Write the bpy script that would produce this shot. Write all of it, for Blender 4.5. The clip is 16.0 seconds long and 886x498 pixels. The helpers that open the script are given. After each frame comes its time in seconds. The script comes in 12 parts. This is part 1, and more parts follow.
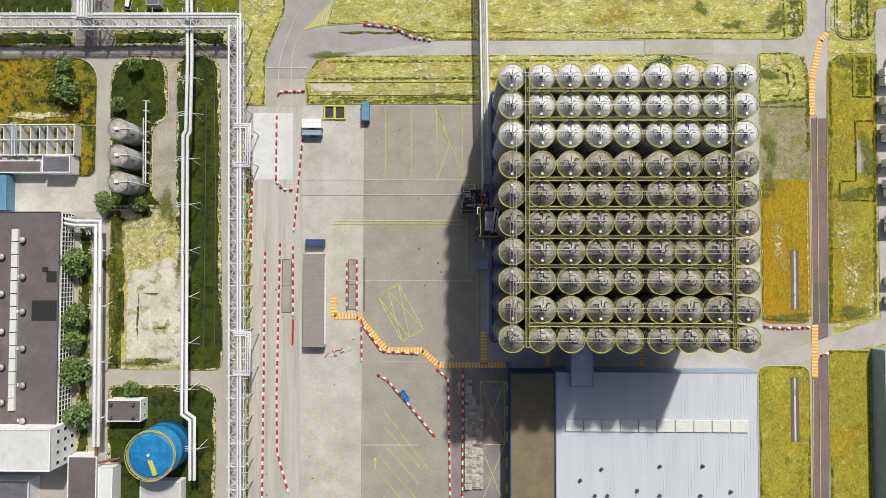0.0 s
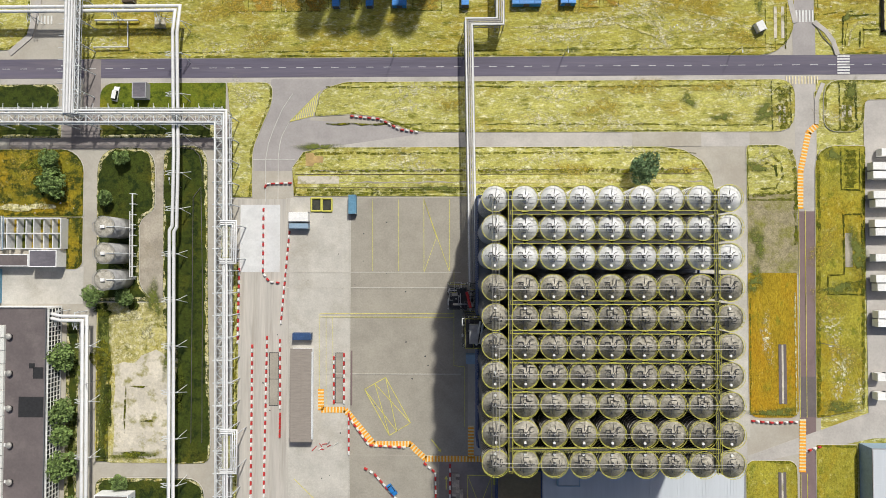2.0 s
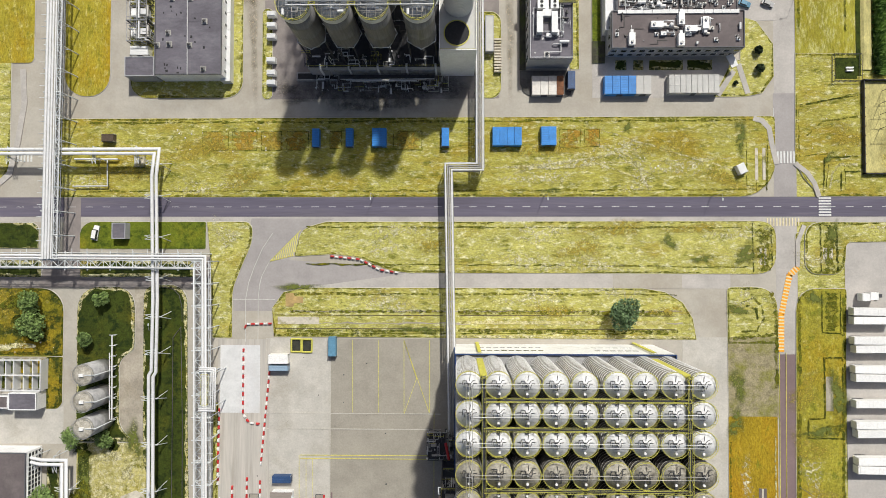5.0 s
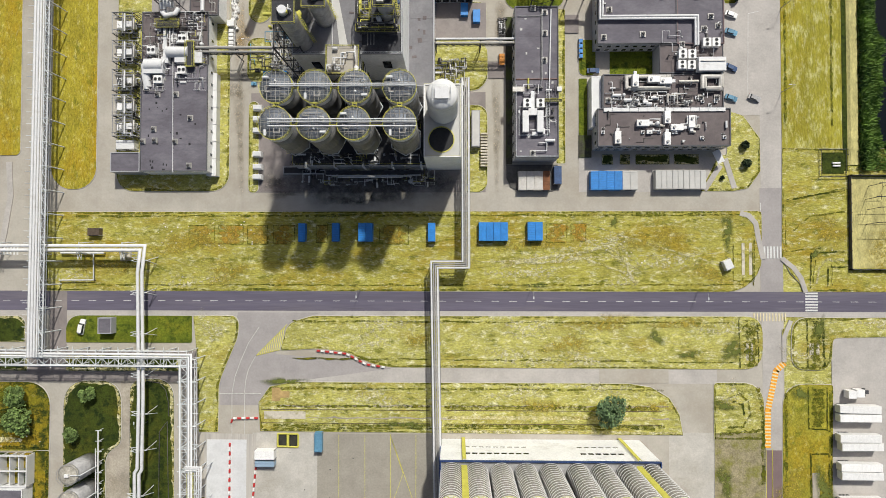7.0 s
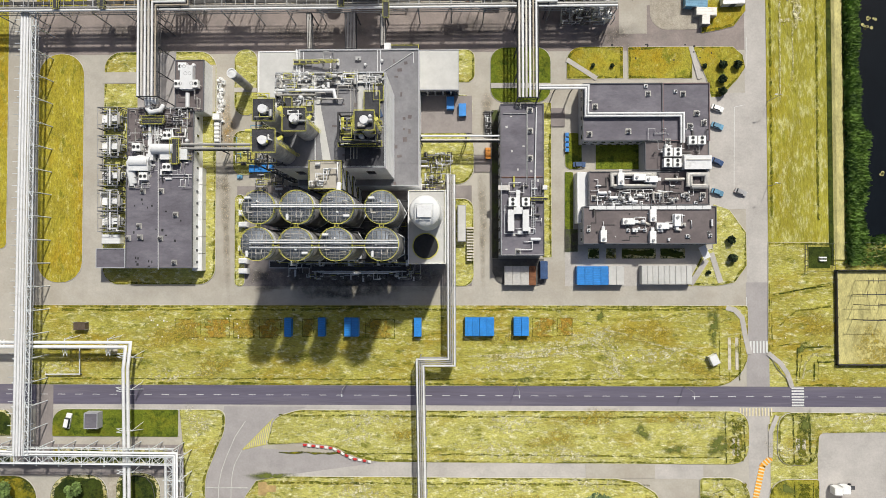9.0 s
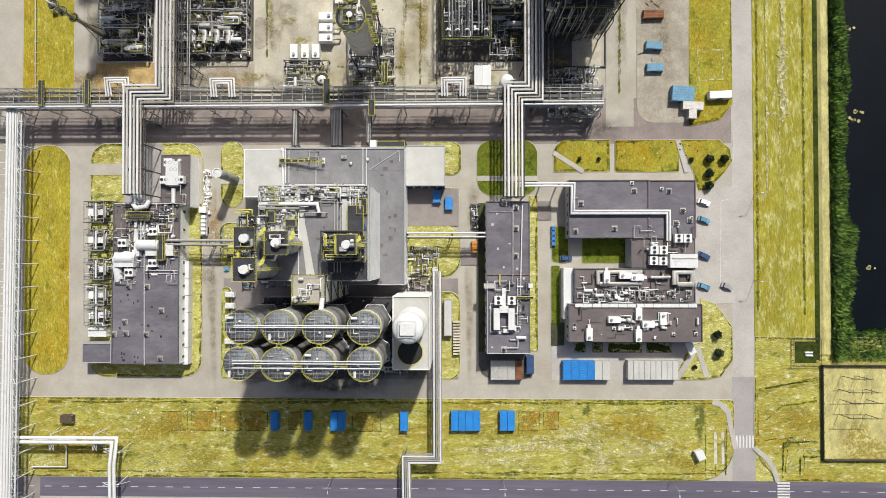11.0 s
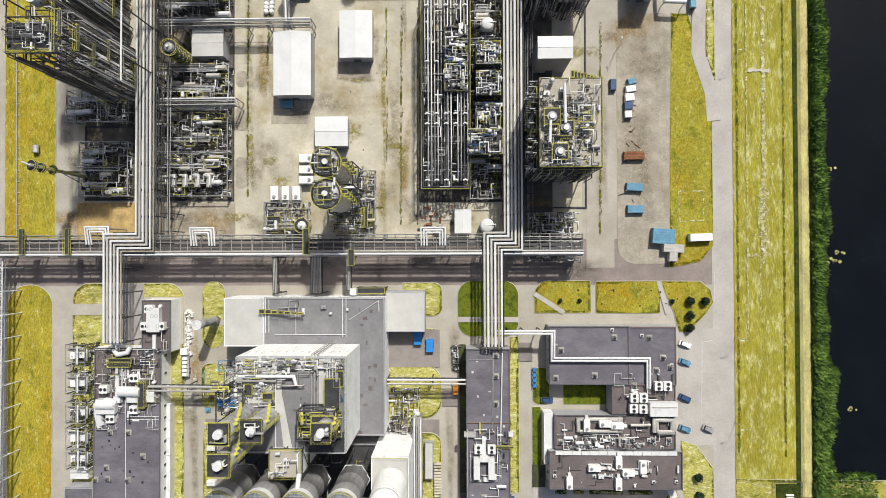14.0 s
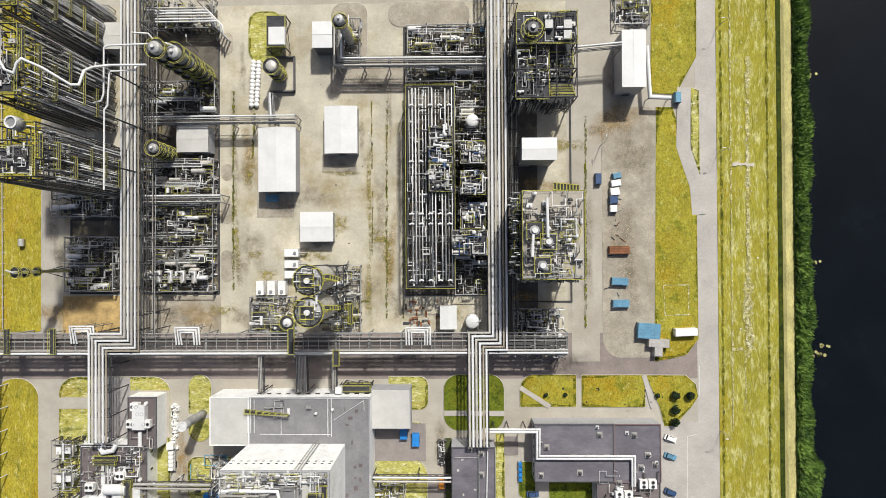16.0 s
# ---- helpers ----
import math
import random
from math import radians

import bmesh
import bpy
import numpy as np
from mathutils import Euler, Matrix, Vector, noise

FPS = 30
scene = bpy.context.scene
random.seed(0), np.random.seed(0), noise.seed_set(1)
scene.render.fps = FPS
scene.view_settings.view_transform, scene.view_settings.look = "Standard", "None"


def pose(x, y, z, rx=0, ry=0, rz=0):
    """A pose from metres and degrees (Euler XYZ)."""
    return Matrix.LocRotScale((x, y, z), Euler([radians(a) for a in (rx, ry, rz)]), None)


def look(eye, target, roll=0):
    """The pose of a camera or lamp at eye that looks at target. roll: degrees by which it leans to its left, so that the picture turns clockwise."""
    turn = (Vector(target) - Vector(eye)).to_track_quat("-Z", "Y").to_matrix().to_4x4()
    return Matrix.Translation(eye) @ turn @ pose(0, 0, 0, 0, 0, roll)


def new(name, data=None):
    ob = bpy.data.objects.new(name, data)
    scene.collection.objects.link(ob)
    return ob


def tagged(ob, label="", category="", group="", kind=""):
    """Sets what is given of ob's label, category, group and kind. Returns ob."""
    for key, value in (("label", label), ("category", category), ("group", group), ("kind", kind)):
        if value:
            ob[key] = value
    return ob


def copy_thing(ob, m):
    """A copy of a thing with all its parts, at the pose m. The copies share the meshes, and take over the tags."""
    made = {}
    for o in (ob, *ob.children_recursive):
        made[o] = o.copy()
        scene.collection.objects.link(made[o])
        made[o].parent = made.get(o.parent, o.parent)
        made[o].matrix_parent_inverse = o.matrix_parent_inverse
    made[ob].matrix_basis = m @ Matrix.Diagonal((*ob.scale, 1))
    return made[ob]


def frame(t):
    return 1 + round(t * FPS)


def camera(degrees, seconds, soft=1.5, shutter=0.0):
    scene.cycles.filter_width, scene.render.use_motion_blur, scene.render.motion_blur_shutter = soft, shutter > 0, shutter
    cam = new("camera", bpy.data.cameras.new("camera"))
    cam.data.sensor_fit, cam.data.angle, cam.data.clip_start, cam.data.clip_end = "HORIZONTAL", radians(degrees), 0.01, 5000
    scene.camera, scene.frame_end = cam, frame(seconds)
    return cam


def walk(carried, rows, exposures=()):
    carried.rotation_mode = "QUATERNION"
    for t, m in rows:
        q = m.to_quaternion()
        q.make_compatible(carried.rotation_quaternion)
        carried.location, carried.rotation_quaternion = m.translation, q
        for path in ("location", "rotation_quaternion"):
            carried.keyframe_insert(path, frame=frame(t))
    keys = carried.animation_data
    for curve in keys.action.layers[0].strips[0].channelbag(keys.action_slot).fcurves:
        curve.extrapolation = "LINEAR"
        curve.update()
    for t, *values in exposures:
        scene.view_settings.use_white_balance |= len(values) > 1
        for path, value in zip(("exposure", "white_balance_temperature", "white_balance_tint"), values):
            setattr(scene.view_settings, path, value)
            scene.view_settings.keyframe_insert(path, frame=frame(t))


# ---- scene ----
# The camera: high over the works, looking down, drifting along the pipe bridges
cam = camera(75.0, 16.0, soft=0.8)
PATH = [
    (0, 0.166, -0.929, 198.132, 1.615, 1.006, 0.109),
    (0.5, 1.318, 7.222, 198.23, 1.522, 1.01, 0.107),
    (1, 2.472, 15.378, 198.329, 1.524, 1.045, 0.126),
    (1.5, 3.628, 23.537, 198.427, 1.411, 1.08, 0.084),
    (2, 4.786, 31.702, 198.525, 1.418, 1.083, 0.053),
    (2.5, 5.945, 39.87, 198.623, 1.341, 1.064, 0.062),
    (3, 7.107, 48.043, 198.722, 1.325, 1.116, 0.128),
    (3.5, 8.27, 56.221, 198.82, 1.278, 1.122, 0.103),
    (4, 9.434, 64.403, 198.918, 1.33, 1.133, 0.093),
    (6.5, 15.285, 105.378, 199.409, 1.172, 1.146, 0.045),
    (7, 16.46, 113.586, 199.507, 1.209, 1.148, 0.04),
    (7.5, 17.637, 121.798, 199.606, 1.17, 1.145, 0.008),
    (8, 18.816, 130.015, 199.704, 1.192, 1.139, -0.011),
    (8.5, 19.997, 138.237, 199.802, 1.107, 1.143, -0.035),
    (9, 21.179, 146.463, 199.9, 1.091, 1.133, -0.047),
    (11.5, 27.118, 187.658, 200.392, 0.868, 1.149, 0.008),
    (12, 28.311, 195.91, 200.49, 0.879, 1.194, 0.064),
    (12.5, 29.505, 204.166, 200.588, 0.804, 1.244, 0.026),
    (13, 30.702, 212.427, 200.686, 0.842, 1.253, 0.0),
    (13.5, 31.9, 220.693, 200.784, 0.733, 1.27, -0.094),
    (14, 33.1, 228.962, 200.883, 0.704, 1.277, -0.18),
    (14.5, 34.302, 237.237, 200.981, 0.616, 1.269, -0.382),
    (15, 35.506, 245.515, 201.079, 0.653, 1.257, -0.522),
    (15.5, 36.711, 253.798, 201.177, 0.536, 1.238, -0.548),
    (16, 37.918, 262.085, 201.276, 0.55, 1.186, -0.329),
]
walk(cam, [(t, pose(x, y, z, rx, ry, rz)) for t, x, y, z, rx, ry, rz in PATH], ((0, -0.31), (4, -0.28), (7, -0.34), (9, -0.24), (12, -0.18), (16, -0.19)))
# ---- light ----
SUN = Vector((0.315, 0.815, 1.0)).normalized()
lamp = bpy.data.lights.new("sun", "SUN")
lamp.energy, lamp.angle, lamp.color = 4.9, radians(2.2), (0.99, 0.975, 0.90)
sun = new("sun", lamp)
sun.matrix_world = look(SUN * 600, (0, 0, 0))
world = bpy.data.worlds.new("sky")
scene.world = world
world.use_nodes = True
sky = world.node_tree.nodes.new("ShaderNodeTexSky")
sky.sky_type, sky.sun_disc = "NISHITA", False
sky.sun_elevation = math.asin(SUN.z)
sky.sun_rotation = math.atan2(SUN.x, SUN.y)
sky.air_density, sky.dust_density, sky.ozone_density = 0.9, 3.5, 0.6
back = world.node_tree.nodes["Background"]
back.inputs["Strength"].default_value = 0.092
world.node_tree.links.new(sky.outputs[0], back.inputs["Color"])
scene.view_settings.exposure = -0.16


# ---- materials ----
def rgb(c):
    return (c[0], c[1], c[2], 1.0)


def mat(name, col, rough=0.8, metal=0.0, var=0.18, scale=0.3, fine=3.0, bump=0.0, col2=None, lo=0.35, hi=0.65, stretch=(1, 1, 1), rand=0.0, fvar=0.12, dirt=None, dscale=0.08, dlo=0.55, dhi=0.75, detail=4.0, big=0.0):
    """Base colour that drifts between two tones over metres, with a finer grain, optional large stains and a tint for each object."""
    m = bpy.data.materials.new(name)
    m.use_nodes = True
    nt = m.node_tree
    N, L = nt.nodes, nt.links
    bsdf = N["Principled BSDF"]
    bsdf.inputs["Roughness"].default_value, bsdf.inputs["Metallic"].default_value = rough, metal
    geo = N.new("ShaderNodeNewGeometry")
    mp = N.new("ShaderNodeMapping")
    mp.inputs["Scale"].default_value = stretch
    L.new(geo.outputs["Position"], mp.inputs["Vector"])

    def noise_tex(s, detail=4.0, src=mp):
        n = N.new("ShaderNodeTexNoise")
        n.inputs["Scale"].default_value, n.inputs["Detail"].default_value, n.inputs["Roughness"].default_value = s, detail, 0.68
        L.new(src.outputs["Vector" if src is mp else "Position"], n.inputs["Vector"])
        return n

    def ramp(src, a, b):
        r = N.new("ShaderNodeMapRange")
        r.inputs["From Min"].default_value, r.inputs["From Max"].default_value = a, b
        L.new(src, r.inputs["Value"])
        return r.outputs["Result"]

    def mix(kind, fac, a, b):
        x = N.new("ShaderNodeMix")
        x.data_type, x.blend_type = "RGBA", kind
        for sock, val in ((x.inputs[0], fac), (x.inputs[6], a), (x.inputs[7], b)):
            if hasattr(val, "is_linked"):
                L.new(val, sock)
            else:
                sock.default_value = val
        return x.outputs[2]

    a = rgb([max(0.0, c * (1 - var)) for c in col])
    b = rgb(col2) if col2 else rgb([min(1.0, c * (1 + var)) for c in col])
    out = mix("MIX", ramp(noise_tex(scale, detail).outputs[0], lo, hi), a, b)
    if dirt:
        out = mix("MIX", ramp(noise_tex(dscale, 6.0).outputs[0], dlo, dhi), out, rgb(dirt))
    if big:
        w = N.new("ShaderNodeMapRange")
        w.inputs["To Min"].default_value, w.inputs["To Max"].default_value = 1 - big, 1 + big
        L.new(ramp(noise_tex(0.035, 3.0).outputs[0], 0.3, 0.7), w.inputs["Value"])
        out = mix("MULTIPLY", 1.0, out, w.outputs["Result"])
    f = noise_tex(fine, 3.0)
    grain = ramp(f.outputs[0], 0.25, 0.75)
    g = N.new("ShaderNodeMapRange")
    g.inputs["To Min"].default_value, g.inputs["To Max"].default_value = 1 - fvar, 1 + fvar
    L.new(grain, g.inputs["Value"])
    out = mix("MULTIPLY", 1.0, out, g.outputs["Result"])
    if rand:
        info = N.new("ShaderNodeObjectInfo")
        r = N.new("ShaderNodeMapRange")
        r.inputs["To Min"].default_value, r.inputs["To Max"].default_value = 1 - rand, 1 + rand
        L.new(info.outputs["Random"], r.inputs["Value"])
        out = mix("MULTIPLY", 1.0, out, r.outputs["Result"])
    L.new(out, bsdf.inputs["Base Color"])
    if bump:
        bp = N.new("ShaderNodeBump")
        bp.inputs["Strength"].default_value, bp.inputs["Distance"].default_value = bump, 0.3
        L.new(f.outputs[0], bp.inputs["Height"])
        L.new(bp.outputs["Normal"], bsdf.inputs["Normal"])
    return m


def turf(name, base, straw, green, ochre, t_straw=0.56, t_green=0.57, t_ochre=0.55, stretch=(1, 1, 1), grain=0.5, ragged=0.0):
    """Grass seen from high above: base tone, ochre drifts, dark green clumps, bleached straw tufts and a blade-fine grain."""
    m = bpy.data.materials.new(name)
    m.use_nodes = True
    N, L = m.node_tree.nodes, m.node_tree.links
    bsdf = N["Principled BSDF"]
    bsdf.inputs["Roughness"].default_value = 0.95
    bsdf.inputs["Specular IOR Level"].default_value = 0.2
    geo = N.new("ShaderNodeNewGeometry")
    mp = N.new("ShaderNodeMapping")
    mp.inputs["Scale"].default_value = stretch
    L.new(geo.outputs["Position"], mp.inputs["Vector"])

    def layer(scale, detail, rough, a, b, shift):
        q = N.new("ShaderNodeMapping")
        q.inputs["Location"].default_value = (shift, shift * 1.7, 0)
        L.new(mp.outputs["Vector"], q.inputs["Vector"])
        n = N.new("ShaderNodeTexNoise")
        n.inputs["Scale"].default_value, n.inputs["Detail"].default_value, n.inputs["Roughness"].default_value = scale, detail, rough
        L.new(q.outputs["Vector"], n.inputs["Vector"])
        r = N.new("ShaderNodeMapRange")
        r.inputs["From Min"].default_value, r.inputs["From Max"].default_value = a, b
        L.new(n.outputs[0], r.inputs["Value"])
        return r.outputs["Result"], n.outputs[0]

    def mix(fac, a, b, kind="MIX"):
        x = N.new("ShaderNodeMix")
        x.data_type, x.blend_type = "RGBA", kind
        for sock, val in ((x.inputs[0], fac), (x.inputs[6], a), (x.inputs[7], b)):
            if hasattr(val, "is_linked"):
                L.new(val, sock)
            else:
                sock.default_value = val
        return x.outputs[2]

    out = mix(layer(0.11, 5.0, 0.6, 0.35, 0.65, 3.1)[0], rgb([c * 0.84 for c in base]), rgb([c * 1.14 for c in base]))
    out = mix(layer(0.055, 7.0, 0.68, t_ochre - 0.05, t_ochre + 0.12, 41.0)[0], out, rgb(ochre))
    out = mix(layer(0.24, 14.0, 0.76, t_green - 0.03, t_green + 0.07, 17.0)[0], out, rgb(green))
    out = mix(layer(0.48, 14.0, 0.84, t_straw - 0.03, t_straw + 0.08, 71.0)[0], out, rgb(straw))
    fac, raw = layer(1.7, 6.0, 0.75, 0.28, 0.72, 9.0)
    g = N.new("ShaderNodeMapRange")
    g.inputs["To Min"].default_value, g.inputs["To Max"].default_value = 1 - grain, 1 + grain
    L.new(fac, g.inputs["Value"])
    L.new(mix(1.0, out, g.outputs["Result"], "MULTIPLY"), bsdf.inputs["Base Color"])
    bp = N.new("ShaderNodeBump")
    bp.inputs["Strength"].default_value, bp.inputs["Distance"].default_value = 0.9, 0.35
    L.new(raw, bp.inputs["Height"])
    L.new(bp.outputs["Normal"], bsdf.inputs["Normal"])
    if ragged:
        L.new(layer(0.55, 8.0, 0.8, ragged - 0.05, ragged + 0.07, 23.0)[0], bsdf.inputs["Alpha"])
    return m


GRASS = turf("grass", (0.425, 0.40, 0.108), (0.72, 0.70, 0.47), (0.17, 0.178, 0.026), (0.34, 0.275, 0.045), 0.545, 0.56, 0.56, (0.65, 1.25, 1))
GRASS_DRY = turf("dry_grass", (0.345, 0.29, 0.032), (0.58, 0.52, 0.20), (0.19, 0.185, 0.018), (0.36, 0.25, 0.018), 0.565, 0.57, 0.53, (1.1, 0.5, 1))
GRASS_LUSH = turf("lush_grass", (0.044, 0.060, 0.008), (0.22, 0.19, 0.03), (0.016, 0.028, 0.005), (0.10, 0.095, 0.010), 0.63, 0.52, 0.57)
GRASS_BANK = turf("mown_bank_grass", (0.305, 0.278, 0.036), (0.53, 0.50, 0.22), (0.185, 0.185, 0.017), (0.31, 0.25, 0.022), 0.53, 0.58, 0.56, (1.0, 0.32, 1), 0.36)
GRASS_GOLD = turf("golden_grass", (0.31, 0.278, 0.034), (0.52, 0.48, 0.18), (0.17, 0.182, 0.018), (0.33, 0.235, 0.016), 0.575, 0.56, 0.53, (0.9, 0.7, 1))
GRASS_RUST = turf("orange_dry_grass", (0.32, 0.225, 0.016), (0.52, 0.42, 0.11), (0.20, 0.19, 0.016), (0.37, 0.215, 0.012), 0.60, 0.58, 0.50, (1.1, 0.5, 1))
GRASS_MEADOW = turf("meadow_grass", (0.375, 0.345, 0.072), (0.69, 0.66, 0.41), (0.15, 0.158, 0.018), (0.325, 0.245, 0.028), 0.55, 0.555, 0.53, (0.6, 1.3, 1))
MOTTLED = turf("mottled_grass", (0.20, 0.175, 0.014), (0.52, 0.47, 0.19), (0.035, 0.048, 0.007), (0.31, 0.21, 0.013), 0.60, 0.50, 0.48)
GREEN = turf("fresh_green_grass", (0.125, 0.155, 0.014), (0.32, 0.31, 0.05), (0.05, 0.078, 0.008), (0.20, 0.19, 0.016), 0.60, 0.53, 0.58)
FRINGE = turf("ragged_olive_fringe", (0.13, 0.138, 0.013), (0.38, 0.35, 0.09), (0.045, 0.06, 0.006), (0.2, 0.17, 0.014), 0.62, 0.53, 0.55, ragged=0.48)
FRINGE_DARK = turf("ragged_dark_fringe", (0.055, 0.070, 0.008), (0.25, 0.22, 0.04), (0.02, 0.032, 0.005), (0.12, 0.11, 0.010), 0.64, 0.52, 0.57, ragged=0.46)
FRINGE_STRAW = turf("ragged_straw_fringe", (0.46, 0.42, 0.17), (0.66, 0.62, 0.42), (0.2, 0.19, 0.02), (0.36, 0.28, 0.04), 0.5, 0.58, 0.56, ragged=0.47)
FRINGE_OCHRE = turf("ragged_ochre_ground", (0.34, 0.25, 0.04), (0.56, 0.48, 0.2), (0.2, 0.18, 0.02), (0.38, 0.22, 0.03), 0.58, 0.58, 0.5, ragged=0.46)
WEEDY_STRAW = turf("straw_weeds", (0.42, 0.375, 0.13), (0.66, 0.61, 0.40), (0.16, 0.155, 0.014), (0.34, 0.27, 0.03), 0.52, 0.55, 0.55)
WEEDY = mat("weedy_bare_ground", (0.29, 0.25, 0.15), 0.95, var=0.25, scale=0.4, fine=2.2, bump=0.7, fvar=0.35, detail=12.0, dirt=(0.19, 0.185, 0.03), dscale=0.18, dlo=0.45, dhi=0.65)
STUBBLE = mat("straw_stubble", (0.47, 0.42, 0.17), 0.95, var=0.25, scale=0.3, fine=2.5, bump=0.6, fvar=0.25, stretch=(1, 0.4, 1))
REED = mat("reed", (0.055, 0.135, 0.02), 0.9, var=0.45, scale=0.3, fine=2.5, col2=(0.21, 0.34, 0.055), fvar=0.35)
BARE = mat("bare_earth", (0.36, 0.32, 0.26), 0.95, var=0.2, scale=0.15, fine=1.5, bump=0.5, dirt=(0.27, 0.235, 0.175), dscale=0.1, dlo=0.5, dhi=0.7, fvar=0.16)
WASTE = mat("broken_concrete", (0.56, 0.51, 0.42), 0.95, var=0.14, scale=0.12, fine=1.2, bump=0.4, dirt=(0.24, 0.22, 0.06), dscale=0.2, dlo=0.52, dhi=0.66, fvar=0.18)
CONCRETE = mat("pavement_concrete", (0.41, 0.378, 0.325), 0.9, var=0.1, scale=0.12, fine=1.4, detail=8.0, dirt=(0.335, 0.295, 0.235), dscale=0.045, dlo=0.45, dhi=0.75, fvar=0.07)
YARD_LIGHT = mat("yard_concrete_pale", (0.475, 0.45, 0.405), 0.9, var=0.12, scale=0.15, fine=1.6, detail=10.0, dirt=(0.385, 0.355, 0.305), dscale=0.09, dlo=0.48, dhi=0.68, fvar=0.12)
YARD_DARK = mat("yard_asphalt_grey", (0.325, 0.298, 0.25), 0.9, var=0.1, scale=0.1, fine=1.6, detail=10.0, fvar=0.1, dirt=(0.265, 0.242, 0.205), dscale=0.07, dlo=0.5, dhi=0.7)
WHITE_SLAB = mat("fresh_concrete", (0.60, 0.60, 0.60), 0.85, var=0.08, scale=0.3, fine=1.4, detail=8.0, dirt=(0.5, 0.49, 0.48), dscale=0.15, fvar=0.06)
PLANT_FLOOR = mat("stained_plant_floor", (0.475, 0.437, 0.35), 0.9, var=0.16, scale=0.1, fine=1.2, detail=10.0, dirt=(0.33, 0.275, 0.165), dscale=0.055, dlo=0.5, dhi=0.68, fvar=0.1, big=0.12)
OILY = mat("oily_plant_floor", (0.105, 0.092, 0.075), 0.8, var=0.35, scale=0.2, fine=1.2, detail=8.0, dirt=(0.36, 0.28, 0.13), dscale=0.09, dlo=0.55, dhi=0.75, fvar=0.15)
RUST_STAIN = mat("rusty_ground", (0.42, 0.29, 0.12), 0.9, var=0.3, scale=0.25, fine=1.2, fvar=0.12)
ASPHALT = mat("road_asphalt", (0.112, 0.100, 0.138), 0.85, var=0.12, scale=0.25, fine=1.5, stretch=(0.06, 1, 1), fvar=0.12, dirt=(0.16, 0.142, 0.168), dscale=0.3, dlo=0.5, dhi=0.72)
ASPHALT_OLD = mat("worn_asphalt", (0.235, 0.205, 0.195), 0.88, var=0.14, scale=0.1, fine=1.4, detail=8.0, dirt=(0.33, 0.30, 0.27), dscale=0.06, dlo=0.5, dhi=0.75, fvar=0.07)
GREY_ROAD = mat("grey_road", (0.435, 0.405, 0.375), 0.88, var=0.1, scale=0.1, fine=1.4, detail=8.0, dirt=(0.34, 0.315, 0.29), dscale=0.07, dlo=0.5, dhi=0.72, fvar=0.1)
ROAD_PLANT = mat("brownish_plant_asphalt", (0.265, 0.22, 0.20), 0.88, var=0.15, scale=0.1, fine=1.4, detail=8.0, dirt=(0.17, 0.145, 0.135), dscale=0.09, dlo=0.48, dhi=0.7, fvar=0.1)
PURPLE_PATH = mat("red_cycle_path", (0.19, 0.135, 0.135), 0.9, var=0.1, scale=0.1, fine=1.5, fvar=0.08)
PAINT_W = mat("white_road_paint", (0.62, 0.62, 0.60), 0.7, var=0.1, scale=2.0, fine=6.0)
PAINT_Y = mat("yellow_road_paint", (0.62, 0.57, 0.12), 0.75, var=0.2, scale=0.8, fine=4.0)
PAINT_O = mat("orange_road_paint", (0.80, 0.34, 0.02), 0.75, var=0.12, scale=1.0, fine=4.0)
KERB = mat("kerb_stone", (0.45, 0.43, 0.39), 0.9, var=0.12, scale=0.8)
WATER = mat("dark_water", (0.004, 0.006, 0.008), 0.08, var=0.2, scale=0.05, fine=0.4)
WATER.node_tree.nodes["Principled BSDF"].inputs["IOR"].default_value = 1.33
ROOF = mat("bitumen_roof", (0.124, 0.114, 0.134), 0.85, var=0.14, scale=0.3, fine=1.6, detail=8.0, dirt=(0.20, 0.188, 0.212), dscale=0.12, dlo=0.46, dhi=0.7, fvar=0.12, stretch=(0.5, 1, 1))
ROOF_LIGHT = mat("grey_bitumen_roof", (0.185, 0.18, 0.19), 0.85, var=0.12, scale=0.2, fine=1.5, detail=8.0, dirt=(0.24, 0.235, 0.24), dscale=0.12, dlo=0.45, dhi=0.7, fvar=0.1)
ROOF_SLATE = mat("weathered_brown_sheet_roof", (0.27, 0.235, 0.205), 0.8, var=0.1, scale=0.3, fine=1.5, fvar=0.08, stretch=(1, 6, 1))
TRUCK_LANE = mat("tyre_streaked_concrete", (0.45, 0.42, 0.38), 0.9, var=0.12, scale=0.5, fine=1.5, detail=8.0, stretch=(1, 0.05, 1), dirt=(0.32, 0.29, 0.25), dscale=0.35, dlo=0.5, dhi=0.72, fvar=0.1)
ROOF_BROWN = mat("brown_bitumen_roof", (0.128, 0.106, 0.106), 0.85, var=0.12, scale=0.12, fine=1.2, dirt=(0.18, 0.152, 0.148), dscale=0.09, dlo=0.5, dhi=0.72, fvar=0.1)
ROOF_OCHRE = mat("ochre_dusty_roof", (0.19, 0.155, 0.09), 0.85, var=0.15, scale=0.12, fine=1.0, fvar=0.1)
ROOF_BLUE = mat("pale_blue_sheet_roof", (0.52, 0.55, 0.585), 0.6, var=0.05, scale=0.1, fine=1.0, fvar=0.03, stretch=(2, 0.1, 1))
ROOF_GREY = mat("pale_grey_sheet_roof", (0.50, 0.49, 0.465), 0.7, var=0.08, scale=0.15, fine=1.0, fvar=0.04)
ROOF_WHITE = mat("white_sheet_roof", (0.66, 0.66, 0.655), 0.55, var=0.05, scale=0.2, fine=1.0, fvar=0.03)
